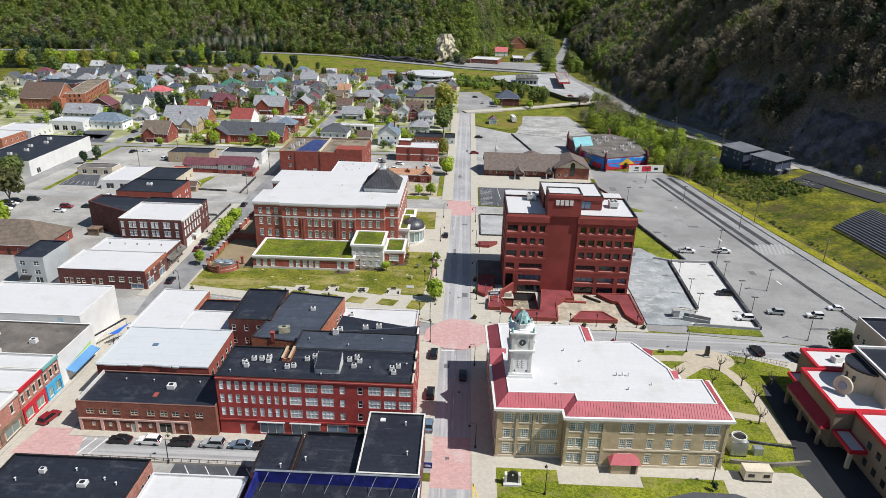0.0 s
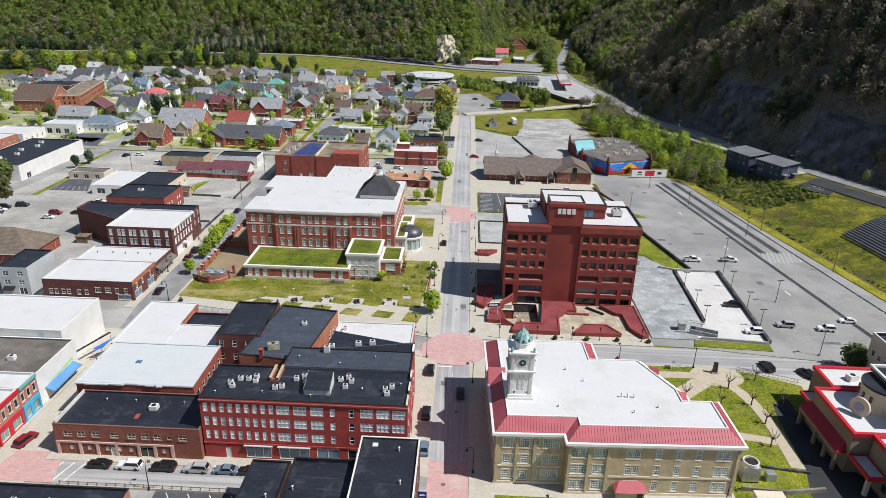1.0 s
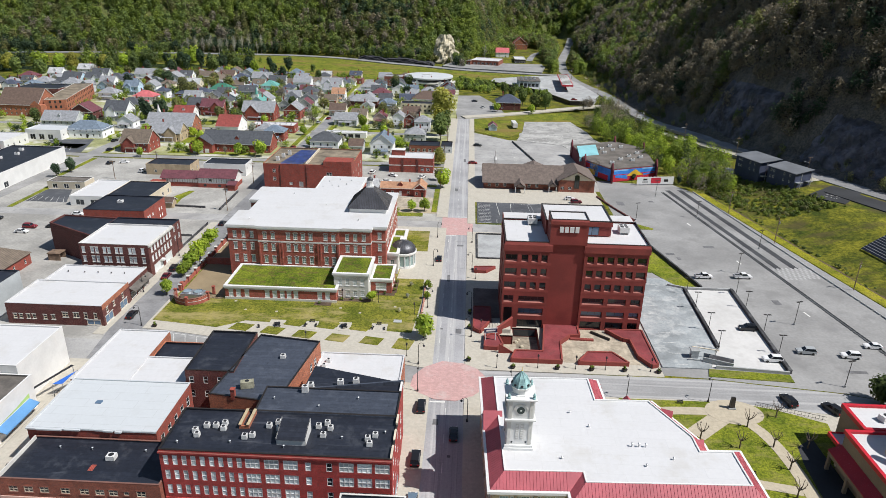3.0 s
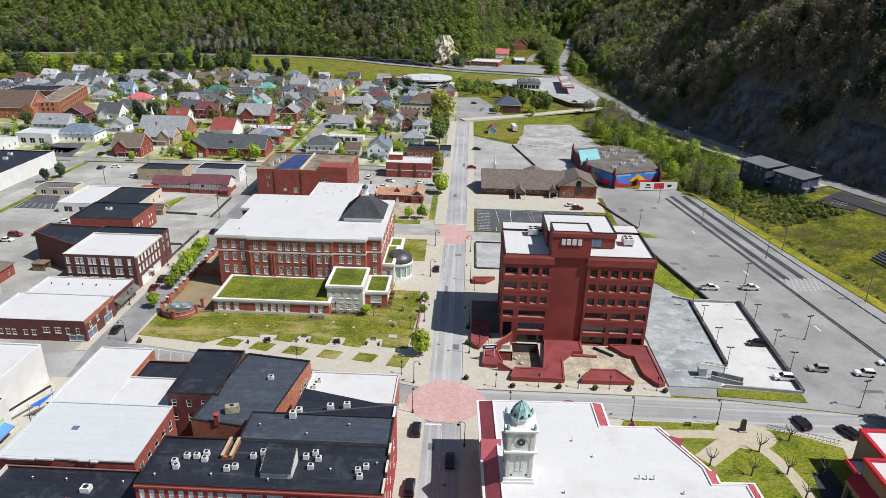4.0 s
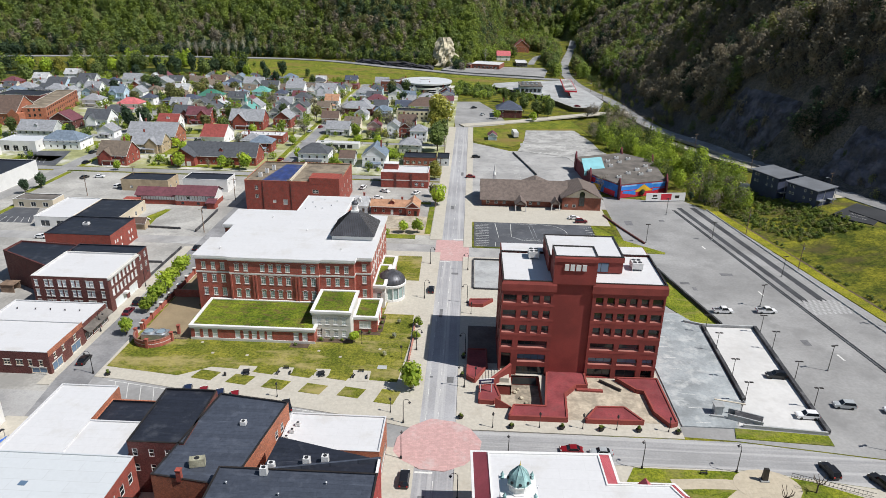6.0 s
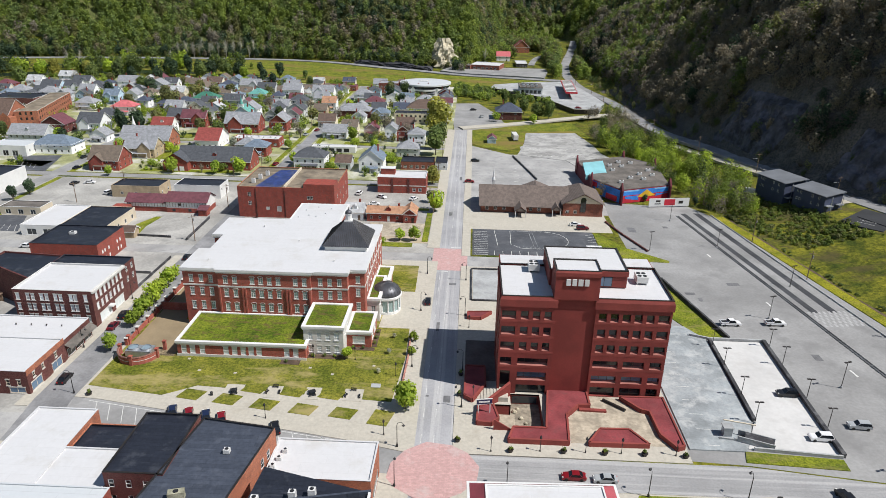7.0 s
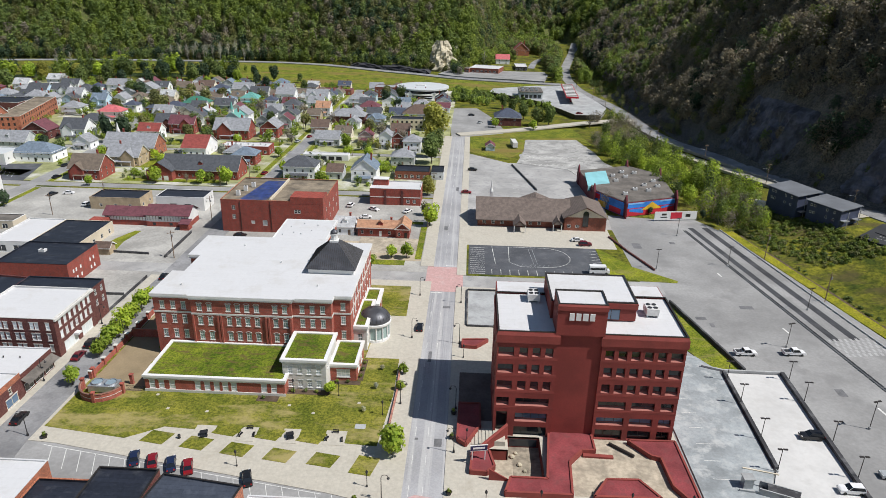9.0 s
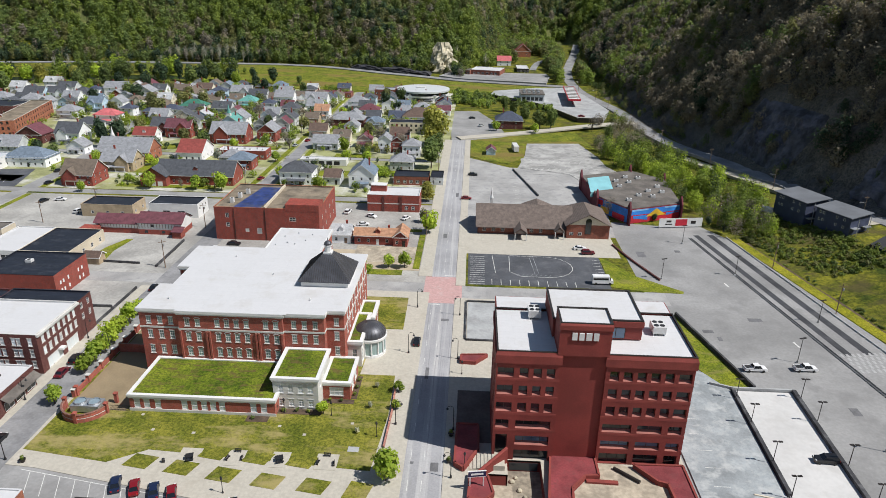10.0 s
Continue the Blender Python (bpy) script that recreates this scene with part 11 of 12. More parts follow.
# ---- parking deck walls ----
def low_wall(name, pts, h, w, material, label, z=0.0):
    o = thing(name, label, "wall", 0, 0, z)
    for (ax, ay), (bx, by) in zip(pts, pts[1:]):
        e = Vector((bx - ax, by - ay)).normalized()
        nx, ny = -e.y * w / 2, e.x * w / 2
        part("wall_panel", Geo().prism([(ax + nx, ay + ny), (ax - nx, ay - ny), (bx - nx, by - ny), (bx + nx, by + ny)], 0, h), material, o)
    return o


dark_wall = surface("black_stained_concrete", (0.045, 0.045, 0.05), 0.85, 0.3, dirt=(0.2, 0.2, 0.2), dirt_amount=0.5)
low_wall("deck_parapet", [(80.6, 156), (81.6, 180), (82.7, 202.6)], 1.1, 0.9, dark_wall, "dark stained parapet of the parking deck")
low_wall("deck_divider", [(66.7, 167), (67.5, 184), (68.3, 202.4)], 1.0, 0.8, dark_wall, "dark divider between the two decks")
low_wall("deck_north_wall", [(63.6, 205), (68.4, 203), (82.4, 202.9)], 0.9, 0.5, concrete_grey, "grey concrete deck wall")
low_wall("deck_south_wall", [(63, 157.3), (80.4, 155.8)], 0.8, 0.4, concrete_grey, "grey concrete wall at the deck's end")
low_wall("verge_wall", [(65.3, 241), (73.8, 203.4)], 1.2, 0.6, dark_wall, "black retaining wall along the grass strip")
low_wall("ramp_wall", [(57, 160.5), (64, 159.4)], 0.7, 0.35, concrete_grey, "pale concrete ramp wall")
low_wall("ramp_kerb", [(60, 167), (66.5, 165.4)], 0.5, 0.3, cream_paint, "cream painted ramp kerb")
slab("deck_verge", [(60, 153.2), (80, 152.0), (80.3, 155.3), (61, 156.6)], -0.1, 0.2, lawn_bright, "thin grass strip before the deck", "lawn")
b = thing("ticket_booth", "grey steel booth at the deck ramp", "booth", 58.8, 161.8, 0.3)
part("cabin", Geo().box(-0.9, 0.9, -0.8, 0.8, 0, 2.2), steel, b)
part("roof", Geo().box(-1.1, 1.1, -1.0, 1.0, 2.2, 2.35), concrete_grey, b)
r = thing("ramp_cover", "dark covered stair ramp beside the parking deck", "ramp", 64.2, 159.6, 0.28, -22)
part("side_wall", Geo().box(-3.6, 3.6, -1.3, -1.05, 0, 1.3), concrete_grey, r)
part("side_wall", Geo().box(-3.6, 3.6, 1.05, 1.3, 0, 1.3), concrete_grey, r)
part("cover", Geo().box(-2.2, 3.4, -1.04, 1.04, 1.0, 1.2), dark_wall, r)
part("ramp_floor", Geo().box(-3.5, 3.5, -1.04, 1.04, 0, 0.1), asphalt_dark, r)
m = thing("transformer_box", "grey switchgear cabinets behind the tower", "cabinet", 55, 207, 0.2)
part("cabinet", Geo().box(-2.0, 1.0, -1.2, 1.2, 0, 2.3), steel, m)
part("cabinet", Geo().box(1.3, 2.6, -0.9, 0.9, 0, 1.6), concrete_grey, m)


# ---- tower plaza ----
plaza_tan = surface("worn_tan_paving", (0.4, 0.345, 0.265), 0.9, 0.22, 1.2, 0.3, dirt=(0.22, 0.19, 0.15), dirt_amount=0.7, dirt_scale=0.25)
red_brick_bed = surface("red_quarry_paving", (0.22, 0.04, 0.045), 0.9, 0.28, 3.0, 0.25, dirt=(0.12, 0.04, 0.04), dirt_amount=0.6, dirt_scale=0.5)


def planter(name, pts, h, label, z=0.15):
    o = thing(name, label, "planter", 0, 0, z)
    part("bed", Geo().prism(pts, 0, h), red_brick_bed, o)
    cx, cy = sum(p[0] for p in pts) / len(pts), sum(p[1] for p in pts) / len(pts)
    n = len(pts)
    for i in range(n):
        a, b = Vector(pts[i]), Vector(pts[(i + 1) % n])
        e = (b - a).normalized()
        q = Vector((-e.y, e.x)) * 0.22
        part("kerb", Geo().prism([tuple(a - q), tuple(b - q), tuple(b + q), tuple(a + q)], 0, h + 0.22), tower_sill, o)
    return o


planter("terrace", [(12.0, 156.2), (24.6, 156.2), (25.3, 165.6), (28.2, 169.2), (30.9, 169.4), (30.9, 177.6), (22.3, 177.6), (20.3, 160.3), (13.2, 160.3)], 1.0, "raised red paved terrace before the tower")
planter("red_bed", [(28.7, 156.2), (41.2, 156.4), (38.0, 161.2), (31.8, 161.0)], 0.9, "wedge-shaped red paved raised bed")
planter("corner_bed", [(46.8, 155.8), (48.4, 156.4), (48.2, 173.4), (38.4, 173.2), (42.2, 168.6), (44.0, 168.0), (44.4, 160)], 0.9, "angled red paved raised bed")
planter("street_bed", [(2.6, 171.5), (4.4, 170.0), (7.4, 176.2), (7.4, 184), (2.8, 184)], 0.9, "red paved bed beside the street")
planter("sign_bed", [(5.4, 161.8), (8.6, 161.6), (10.2, 163.4), (9.2, 168.0), (5.8, 168.6)], 0.9, "red paved bed under the sign")
planter("north_bed", [(3.0, 212.8), (9.8, 213.4), (6.6, 209.6), (3.0, 209.8)], 0.8, "small red paved bed by the kerb")
for (x0, x1, y0, y1) in ((PIT[0], PIT[1], PIT[2], PIT[3]),):
    slab("sunken_court", rect(x0 - 0.1, x1 + 0.1, y0 - 0.1, y1 + 0.1), -3.0, -2.6, surface("court_floor", (0.3, 0.26, 0.2), 0.9, 0.25, 1.2, 0.3, dirt=(0.12, 0.1, 0.08), dirt_amount=0.8, dirt_scale=0.4), "stained sunken courtyard floor", "pavement")
    o = thing("court_walls", "red clad retaining walls of the sunken court", "wall", 0, 0, -2.6)
    part("wall", Geo().box(x1, x1 + 0.3, y0, y1, 0, 2.74), tower_render, o)
    part("wall", Geo().box(x0 - 0.3, x0, RAMP[3], y1, 0, 2.74), tower_render, o)
    part("wall", Geo().box(RAMP[0], x0, RAMP[3], RAMP[3] + 0.3, 0, 2.74), tower_render, o)
    part("wall", Geo().box(RAMP[0], x0, y0 - 0.3, y0, 0, 2.74), tower_render, o)
    part("ramp_floor", Geo().prism([(RAMP[0], RAMP[2]), (x0 + 1.0, RAMP[2]), (x0 + 1.0, RAMP[3]), (RAMP[0], RAMP[3])], 0.0, 0.02), plaza_tan, o)
    ramp_me = bpy.data.objects[o.children[-1].name].data
    for v in ramp_me.vertices:
        v.co.z += 2.7 if v.co.x < 10 else 0.0
    for k, (bx, by, br) in enumerate(((15.6, 168.2, 0.55), (16.6, 166.4, 0.45), (14.2, 170.6, 0.6), (17.4, 164.0, 0.4), (15.0, 171.8, 0.45))):
        bo = thing("boulder", "pale brown boulder lying in the sunken court", "boulder", bx, by, -2.6, k * 50, "boulders in the court")
        part("stone", Geo().lathe([(br * 0.8, 0), (br, br * 0.5), (br * 0.7, br * 0.95), (br * 0.2, br * 1.1)], 7), pale_rock, bo)
    part("wall", Geo().box(x0, x1, y0 - 0.3, y0, 0, 2.74), tower_render, o)
    part("wall", Geo().box(x0, x1, y1, y1 + 0.3, 0, 2.74), tower_render, o)
    part("court_window", Geo().box(x0 + 0.5, x1 - 0.5, y1 - 0.06, y1 - 0.003, 0.3, 2.2), glass_dark, o, "dark basement glazing")
    r = thing("court_rail", "thin black rail round the sunken court", "railing", 0, 0, 0.15)
    for k in range(6):
        part("post", Geo().tube((x0 + k * 1.3, y0 - 0.1, 0), (x0 + k * 1.3, y0 - 0.1, 1.0), 0.03), black_iron, r)
    part("rail", Geo().tube((x0, y0 - 0.1, 1.0), (x1, y0 - 0.1, 1.0), 0.035), black_iron, r)
slab("plaza_paving", [(25.2, 157), (46.2, 157), (44.2, 160), (43.8, 167.8), (42, 168.4), (38, 173.0), (31.2, 177.4), (31.2, 169.2), (28.4, 169.0), (25.6, 165.4)], 0.1, 0.168, plaza_tan, "worn tan paving between the raised beds", "pavement")
st = thing("entrance_stairs", "pale stone stairs up to the tower entrance", "stairs", 0, 0, 0.15)
for k in range(7):
    part("step", Geo().box(5.6 + k * 0.75, 12.6, 170.6, 175.4, 0.17 * k, 0.17 * (k + 1)), concrete, st)
w = thing("ramp_wall", "sloping red clad wall beside the stairs", "wall", 0, 0, 0.15)
g = Geo()
a, b = Vector((6.0, 167.2)), Vector((13.0, 173.4))
e = (b - a).normalized()
q = Vector((-e.y, e.x)) * 0.35
for s in (1,):
    k = [(*(a - q), 0), (*(b - q), 0), (*(b + q), 0), (*(a + q), 0), (*(a - q), 0.9), (*(b - q), 3.4), (*(b + q), 3.4), (*(a + q), 0.9)]
    g.v += k
    g.f += [(3, 2, 1, 0), (4, 5, 6, 7), (0, 1, 5, 4), (1, 2, 6, 5), (2, 3, 7, 6), (3, 0, 4, 7)]
part("wall", g, tower_render, w)
part("ramp_coping", Geo().tube((*a, 1.0), (*b, 3.5), 0.3, sides=6), tower_sill, w)
s = thing("plaza_sign", "dark blue sign board with white bar on posts", "sign", 7.0, 165.0, 1.05, 10)
part("board", Geo().box(-1.7, 1.7, -0.12, 0.12, 2.4, 3.5), surface("navy_sign", (0.02, 0.02, 0.07), 0.4, 0.1), s)
part("lettering_bar", Geo().box(-1.2, 1.2, -0.16, -0.123, 2.75, 3.15), white_paint, s)
part("board_edge", Geo().box(-1.8, 1.8, -0.1, 0.1, 2.25, 2.395).box(-1.8, 1.8, -0.1, 0.1, 3.505, 3.62), white_paint, s)
for x in (-1.3, 1.3):
    part("post", Geo().box(x - 0.09, x + 0.09, -0.09, 0.09, 0, 2.25), white_paint, s)
for a, b in (((38.8, 168.8), (34.4, 172.6)), ((15.5, 163.5), (17.4, 162.2))):
    bench = thing("low_wall_seat", "rounded dark stone seat wall on the plaza", "seat", *a, 0.15)
    part("seat", Geo().tube((0, 0, 0.35), (b[0] - a[0], b[1] - a[1], 0.35), 0.35, sides=8), bronze, bench)
    bench.location.z = 0.15 if a[0] > 20 else -2.6
low_wall("plaza_step", [(28.4, 168.6), (34.5, 168.4)], 0.45, 0.9, tower_sill, "two low red steps on the plaza", 0.15)
for i, (x, y) in enumerate(((12.3, 153.4), (23.2, 153.8), (31.6, 153.8), (39.7, 154.0), (48.0, 153.9), (1.4, 156.0), (1.5, 172.5), (1.6, 181), (-16, 152.9), (-83, 166.9))):
    p = thing("pot_planter", "round dark pot planter with small shrub", "planter", x, y, 0.15, i * 40, "pot planters")
    part("pot", Geo().lathe([(0.45, 0), (0.62, 0.55), (0.68, 0.6), (0.56, 0.62)], 14), bronze, p)
    v = crown_cards(np.random.default_rng(300 + i), 60, 0.55, 0.9, 0.16).reshape(-1, 3) + np.array([0, 0, 0.55])
    me = bpy.data.meshes.new("shrub")
    me.from_pydata(v.tolist(), [], np.arange(len(v)).reshape(-1, 4).tolist())
    me.materials.append(leaf_fresh)
    put("shrub", me, p)


# ---- courthouse plaza ----
def skew_bed(x, y, w=6.2, d=3.6, slant=1.4):
    slab("flower_bed", [(x - w / 2 - slant / 2, y - d / 2 + w * 0.085), (x + w / 2 - slant / 2, y - d / 2 - w * 0.085), (x + w / 2 + slant / 2, y + d / 2 - w * 0.085), (x - w / 2 + slant / 2, y + d / 2 + w * 0.085)], 0.1, 0.24, lawn, "small parallelogram grass bed in the paving", "lawn")


for x, y in ((-60.0, 168.6), (-51.2, 167.3), (-42.3, 165.9), (-33.2, 164.7), (-24.1, 163.9)):
    skew_bed(x, y, 5.0)
skew_bed(-15.6, 162.8, 4.4, 5.2)
for x, y in ((-46.2, 172.0), (-37.0, 171.2), (-28.0, 170.7)):
    skew_bed(x, y, 5.0, 3.4)
for x0, x1 in ((-53.2, -48.9), (-43.4, -39.8), (-34.3, -30.7), (-25.2, -20.8)):
    slab("seating_bay", rect(x0, x1, 168.5, 173.2), 0.1, 0.225, concrete, "pale concrete seating bay in the lawn", "pavement")


def bench(x, y, turn):
    o = thing("bench", "dark metal slatted park bench", "bench", x, y, 0.22, turn, "plaza benches")
    o.scale = (0.8, 0.8, 0.8)
    for k in range(4):
        part("seat_slat", Geo().box(-0.85, 0.85, -0.25 + k * 0.13, -0.15 + k * 0.13, 0.42, 0.46), black_iron, o)
    for k in range(3):
        part("back_slat", Geo().box(-0.85, 0.85, 0.27, 0.31, 0.55 + k * 0.14, 0.65 + k * 0.14), black_iron, o)
    for sx in (-0.75, 0.75):
        part("leg", Geo().box(sx - 0.04, sx + 0.04, -0.22, 0.3, 0, 0.42).box(sx - 0.04, sx + 0.04, 0.26, 0.32, 0.42, 0.95), black_iron, o)


for x, y, t in ((-42.9, 170.4, 80), (-40.2, 170.6, -80), (-41.6, 172.6, 0), (-24.6, 170.3, 80), (-21.5, 170.2, -80), (-23.2, 172.5, 0)):
    bench(x, y, t)
for x, y in ((-50.6, 170.0), (-32.5, 170.6)):
    o = thing("picnic_table", "dark metal picnic table with benches", "table", x, y, 0.22, 20, "picnic tables")
    part("tabletop", Geo().box(-0.8, 0.8, -0.5, 0.5, 0.7, 0.76), black_iron, o)
    for s in (-1, 1):
        part("bench_seat", Geo().box(-0.8, 0.8, s * 0.95 - 0.18, s * 0.95 + 0.18, 0.42, 0.47), black_iron, o)
        part("leg", Geo().box(s * 0.6 - 0.05, s * 0.6 + 0.05, -0.95, 0.95, 0, 0.42).box(s * 0.6 - 0.05, s * 0.6 + 0.05, -0.06, 0.06, 0.42, 0.7), black_iron, o)
o = thing("litter_bin", "black litter bin on the plaza", "bin", -55.3, 168.6, 0.15)
part("bin", Geo().lathe([(0.28, 0), (0.3, 0.9), (0.2, 1.0)], 12), black_iron, o)
for x, y in ((-62, 178.5), (-53, 178), (-35.5, 181.5), (-20, 183.5), (-66.5, 183.5), (-29.5, 188 - 9)):
    slab("ground_light", rect(x - 0.35, x + 0.35, y - 0.35, y + 0.35), 0.1, 0.25, concrete, "small pale ground plate in the lawn", "plate")
slab("lawn_plaque", rect(-19.5, -17.2, 174.2, 175.8), 0.1, 0.26, concrete_grey, "grey stone plaque slab in the lawn", "plate")
for x0, x1, y0, y1 in ((-39.5, -27.5, 185.9, 187.8), (-43.5, -38.6, 182.6, 184.7), (-28.2, -21, 190.6, 192.2), (-21.9, -20.6, 192.5, 202)):
    slab("mulch_bed", rect(x0, x1, y0, y1), 0.1, 0.25, soil, "dark mulch bed along the wall", "flower bed")
i = 0
for x, y in ((-38.6, 187.0), (-36, 186.8), (-33, 187), (-30.5, 186.8), (-42, 183.6), (-26.5, 191.4), (-24, 191.3), (-21.2, 194), (-21.2, 197), (-21.2, 200)):
    i += 1
    o = thing("shrub", "small clipped green shrub in mulch", "shrub", x, y, 0.25, i * 50, "bed shrubs")
    v = crown_cards(np.random.default_rng(400 + i), 70, 0.6, 0.9, 0.16).reshape(-1, 3)
    me = bpy.data.meshes.new("leaves")
    me.from_pydata(v.tolist(), [], np.arange(len(v)).reshape(-1, 4).tolist())
    me.materials.append(leaf_mid if i % 2 else leaf_fresh)
    put("leaves", me, o)


def plant_enclosure():
    """Curved brick screen round the cooling plant."""
    o = thing("brick_screen", "curved red brick screen wall round cooling plant", "wall", -79.5, 185.2, 0.15)
    for i in range(10):
        a0, a1 = math.pi * (1.02 + 0.1 * i * 0.86), math.pi * (1.02 + 0.1 * (i + 1) * 0.86)
        r0, r1 = 4.9, 5.25
        P = [(r * math.cos(a) * 1.0, r * math.sin(a) * 1.1) for r, a in ((r0, a0), (r1, a0), (r1, a1), (r0, a1))]
        part("wall_panel", Geo().prism(P, 0, 2.0), brick_court, o)
        part("coping", Geo().prism([(x * 1.02, y * 1.02) for x, y in P], 2.0, 2.16), brick_pink, o)
        part("stone_band", Geo().prism([(x * 1.006, y * 1.006) for x, y in P], 1.0, 1.12), limestone, o)
    for x, y in ((-5.1, -0.4), (4.9, -1.6), (0.2, -5.6), (-5.1, 4.2), (5.2, 2.2)):
        part("pier", Geo().box(x - 0.35, x + 0.35, y - 0.35, y + 0.35, 0, 2.5).box(x - 0.45, x + 0.45, y - 0.45, y + 0.45, 2.5, 2.7), brick_court, o)
    u = thing("cooling_plant", "twin-fan steel cooling plant inside the screen", "cooling plant", -79.3, 184.6, 0.15)
    part("casing", Geo().box(-3.2, 3.2, -1.6, 1.6, 0.3, 1.9), steel, u)
    part("skid", Geo().box(-3.0, 3.0, -1.5, 1.5, 0, 0.3), black_iron, u)
    for x in (-1.6, 1.6):
        part("fan_ring", Geo().lathe([(1.35, 1.9), (1.35, 2.3), (1.2, 2.3), (1.2, 1.95)], 20, x, 0), steel, u)
        part("fan", Geo().disc((x, 0, 2.1), 1.15, sides=18, thick=0.08), surface("fan_blue_grey", (0.2, 0.26, 0.3), 0.5, 0.2), u)
    f = thing("iron_fence", "black iron fence beside the drive", "fence", -74, 184.6, 0.15)
    for k in range(26):
        part("picket", Geo().tube((-0.3 + k * 0.17, 0, 0), (-0.3 + k * 0.17, 0, 1.5), 0.02, sides=4), black_iron, f)
    part("rail", Geo().box(-0.4, 4.1, -0.025, 0.025, 1.3, 1.36), black_iron, f)
    for k in range(9):
        y = 189 + k * 6
        p = thing("gate_pier", "brick boundary pier with stone cap", "pier", -85.0, y, 0.15, 0, "boundary piers")
        part("shaft", Geo().box(-0.4, 0.4, -0.4, 0.4, 0, 2.0), brick_court, p)
        part("cap", Geo().box(-0.5, 0.5, -0.5, 0.5, 2.0, 2.2), limestone, p)
    low_wall("boundary_wall", [(-85.0, 189.4), (-85.0, 240)], 1.3, 0.3, brick_court, "low red brick boundary wall by the drive", 0.15)
    low_wall("gate_wall", [(-84.5, 209), (-76, 209)], 2.4, 0.4, brick_court, "red brick gate wall across the drive", 0.2)
    low_wall("lawn_wall", [(-12.2, 176), (-11.9, 188), (-12.2, 199)], 0.6, 0.35, brick_pink, "low red brick wall along the lawn", 0.15)
    slab("drive_island", [(-74.2, 196.5), (-72.4, 194.5), (-71.1, 196), (-71.1, 199), (-73, 199.4)], 0.1, 0.28, lawn_bright, "round grass island in the drive", "lawn")


plant_enclosure()
for x, y, w, d in ((-24.6, 262.6, 14, 4), (-34, 268.5, 5, 3)):
    slab("verge_bed", rect(x - w / 2, x + w / 2, y, y + d), 0.0, 0.16, lawn_bright, "grass bed with young trees", "lawn")
slab("north_forecourt", rect(-46, -12.2, 266.7, 283.2), -0.1, 0.1, surface("tan_paved_lot", (0.42, 0.35, 0.25), 0.9, 0.1), "tan paved forecourt lot", "lot")
slab("bungalow_lawn", rect(-14.4, -12.2, 268, 300), 0, 0.2, lawn_bright, "narrow green lawn strip by the pavement", "lawn")


# ---- garden by the hall ----
path_tan = jointed("tan_path_concrete", (0.44, 0.385, 0.29), 0.9, (1.5, 1.5), 0.022, (0.38, 0.33, 0.25), 0.03, (0.33, 0.285, 0.21), 0.55, 0.16, 0.0, mottle=0.5)


def path(name, pts, width):
    ribbon(name, pts, width, path_tan, "buff concrete garden path", 0.24, lambda x, y: 0.0, "path", 0.2)


path("garden_path", [(42.5, 138.0), (56, 140), (62, 139), (64.8, 132.5), (66.2, 125.7), (66.5, 119), (66.3, 112), (65.8, 106)], 2.8)
path("garden_path_west", [(49.5, 130), (55, 135), (60, 139)], 4.4)
path("garden_path_south", [(50.5, 117.2), (57, 115.8), (64.85, 114.2)], 2.4)
slab("garden_round", [(60.8 + 6.4 * math.cos(a), 138.8 + 4.6 * math.sin(a)) for a in [i * math.pi / 10 for i in range(20)]], 0.1, 0.26, path_tan, "round concrete memorial plaza", "pavement")
s = thing("memorial_stone", "dark upright memorial stone", "monument", 60.7, 140.2, 0.26)
part("stone", Geo().box(-0.55, 0.55, -0.4, 0.4, 0.3, 2.9, 0.12), bronze, s)
part("base", Geo().box(-0.8, 0.8, -0.6, 0.6, 0, 0.3), concrete_grey, s)


def pollard(x, y, k):
    o = thing("pollard_tree", "bare pollarded tree with knobbly limbs", "tree", x, y, 0.19, k * 75, "pollarded trees")
    g = Geo().tube((0, 0, 0), (0.05, 0.02, 1.9), 0.17, 0.13, 7)
    r = random.Random(50 + k)
    for i in range(7):
        a = i * 0.9 + r.uniform(0, 0.5)
        m1 = (0.6 * math.cos(a), 0.6 * math.sin(a), 2.3 + r.uniform(0, 0.3))
        m2 = (1.15 * math.cos(a + 0.3), 1.15 * math.sin(a + 0.3), 3.1 + r.uniform(0, 0.5))
        g.tube((0.05, 0.02, 1.8), m1, 0.1, 0.07, 5).tube(m1, m2, 0.07, 0.05, 5)
        for j in range(3):
            g.tube(m2, (m2[0] + r.uniform(-0.25, 0.35), m2[1] + r.uniform(-0.3, 0.3), m2[2] + r.uniform(0.2, 0.5)), 0.04, 0.02, 4)
    part("trunk", g, bark, o)


for k, (x, y) in enumerate(((50.1, 128.7), (57.4, 126.3), (61.7, 133.6), (64.6, 127.1), (65.0, 120.3), (71.6, 127.2), (69.5, 137.6), (63.0, 112.5))):
    pollard(x, y, k)
f = thing("garden_railing", "black railing along the garden edge", "railing", 0, 0, 0.2)
pts = [(66.5, 141.5), (72, 139.6), (80, 136.8)]
for (ax, ay), (bx, by) in zip(pts, pts[1:]):
    part("rail", Geo().tube((ax, ay, 1.1), (bx, by, 1.1), 0.05, sides=5), black_iron, f)
    part("lower_rail", Geo().tube((ax, ay, 0.3), (bx, by, 0.3), 0.04, sides=5), black_iron, f)
    for k in range(12):
        t = k / 12
        part("post", Geo().tube((ax + (bx - ax) * t, ay + (by - ay) * t, 0), (ax + (bx - ax) * t, ay + (by - ay) * t, 1.15), 0.035, sides=4), black_iron, f)
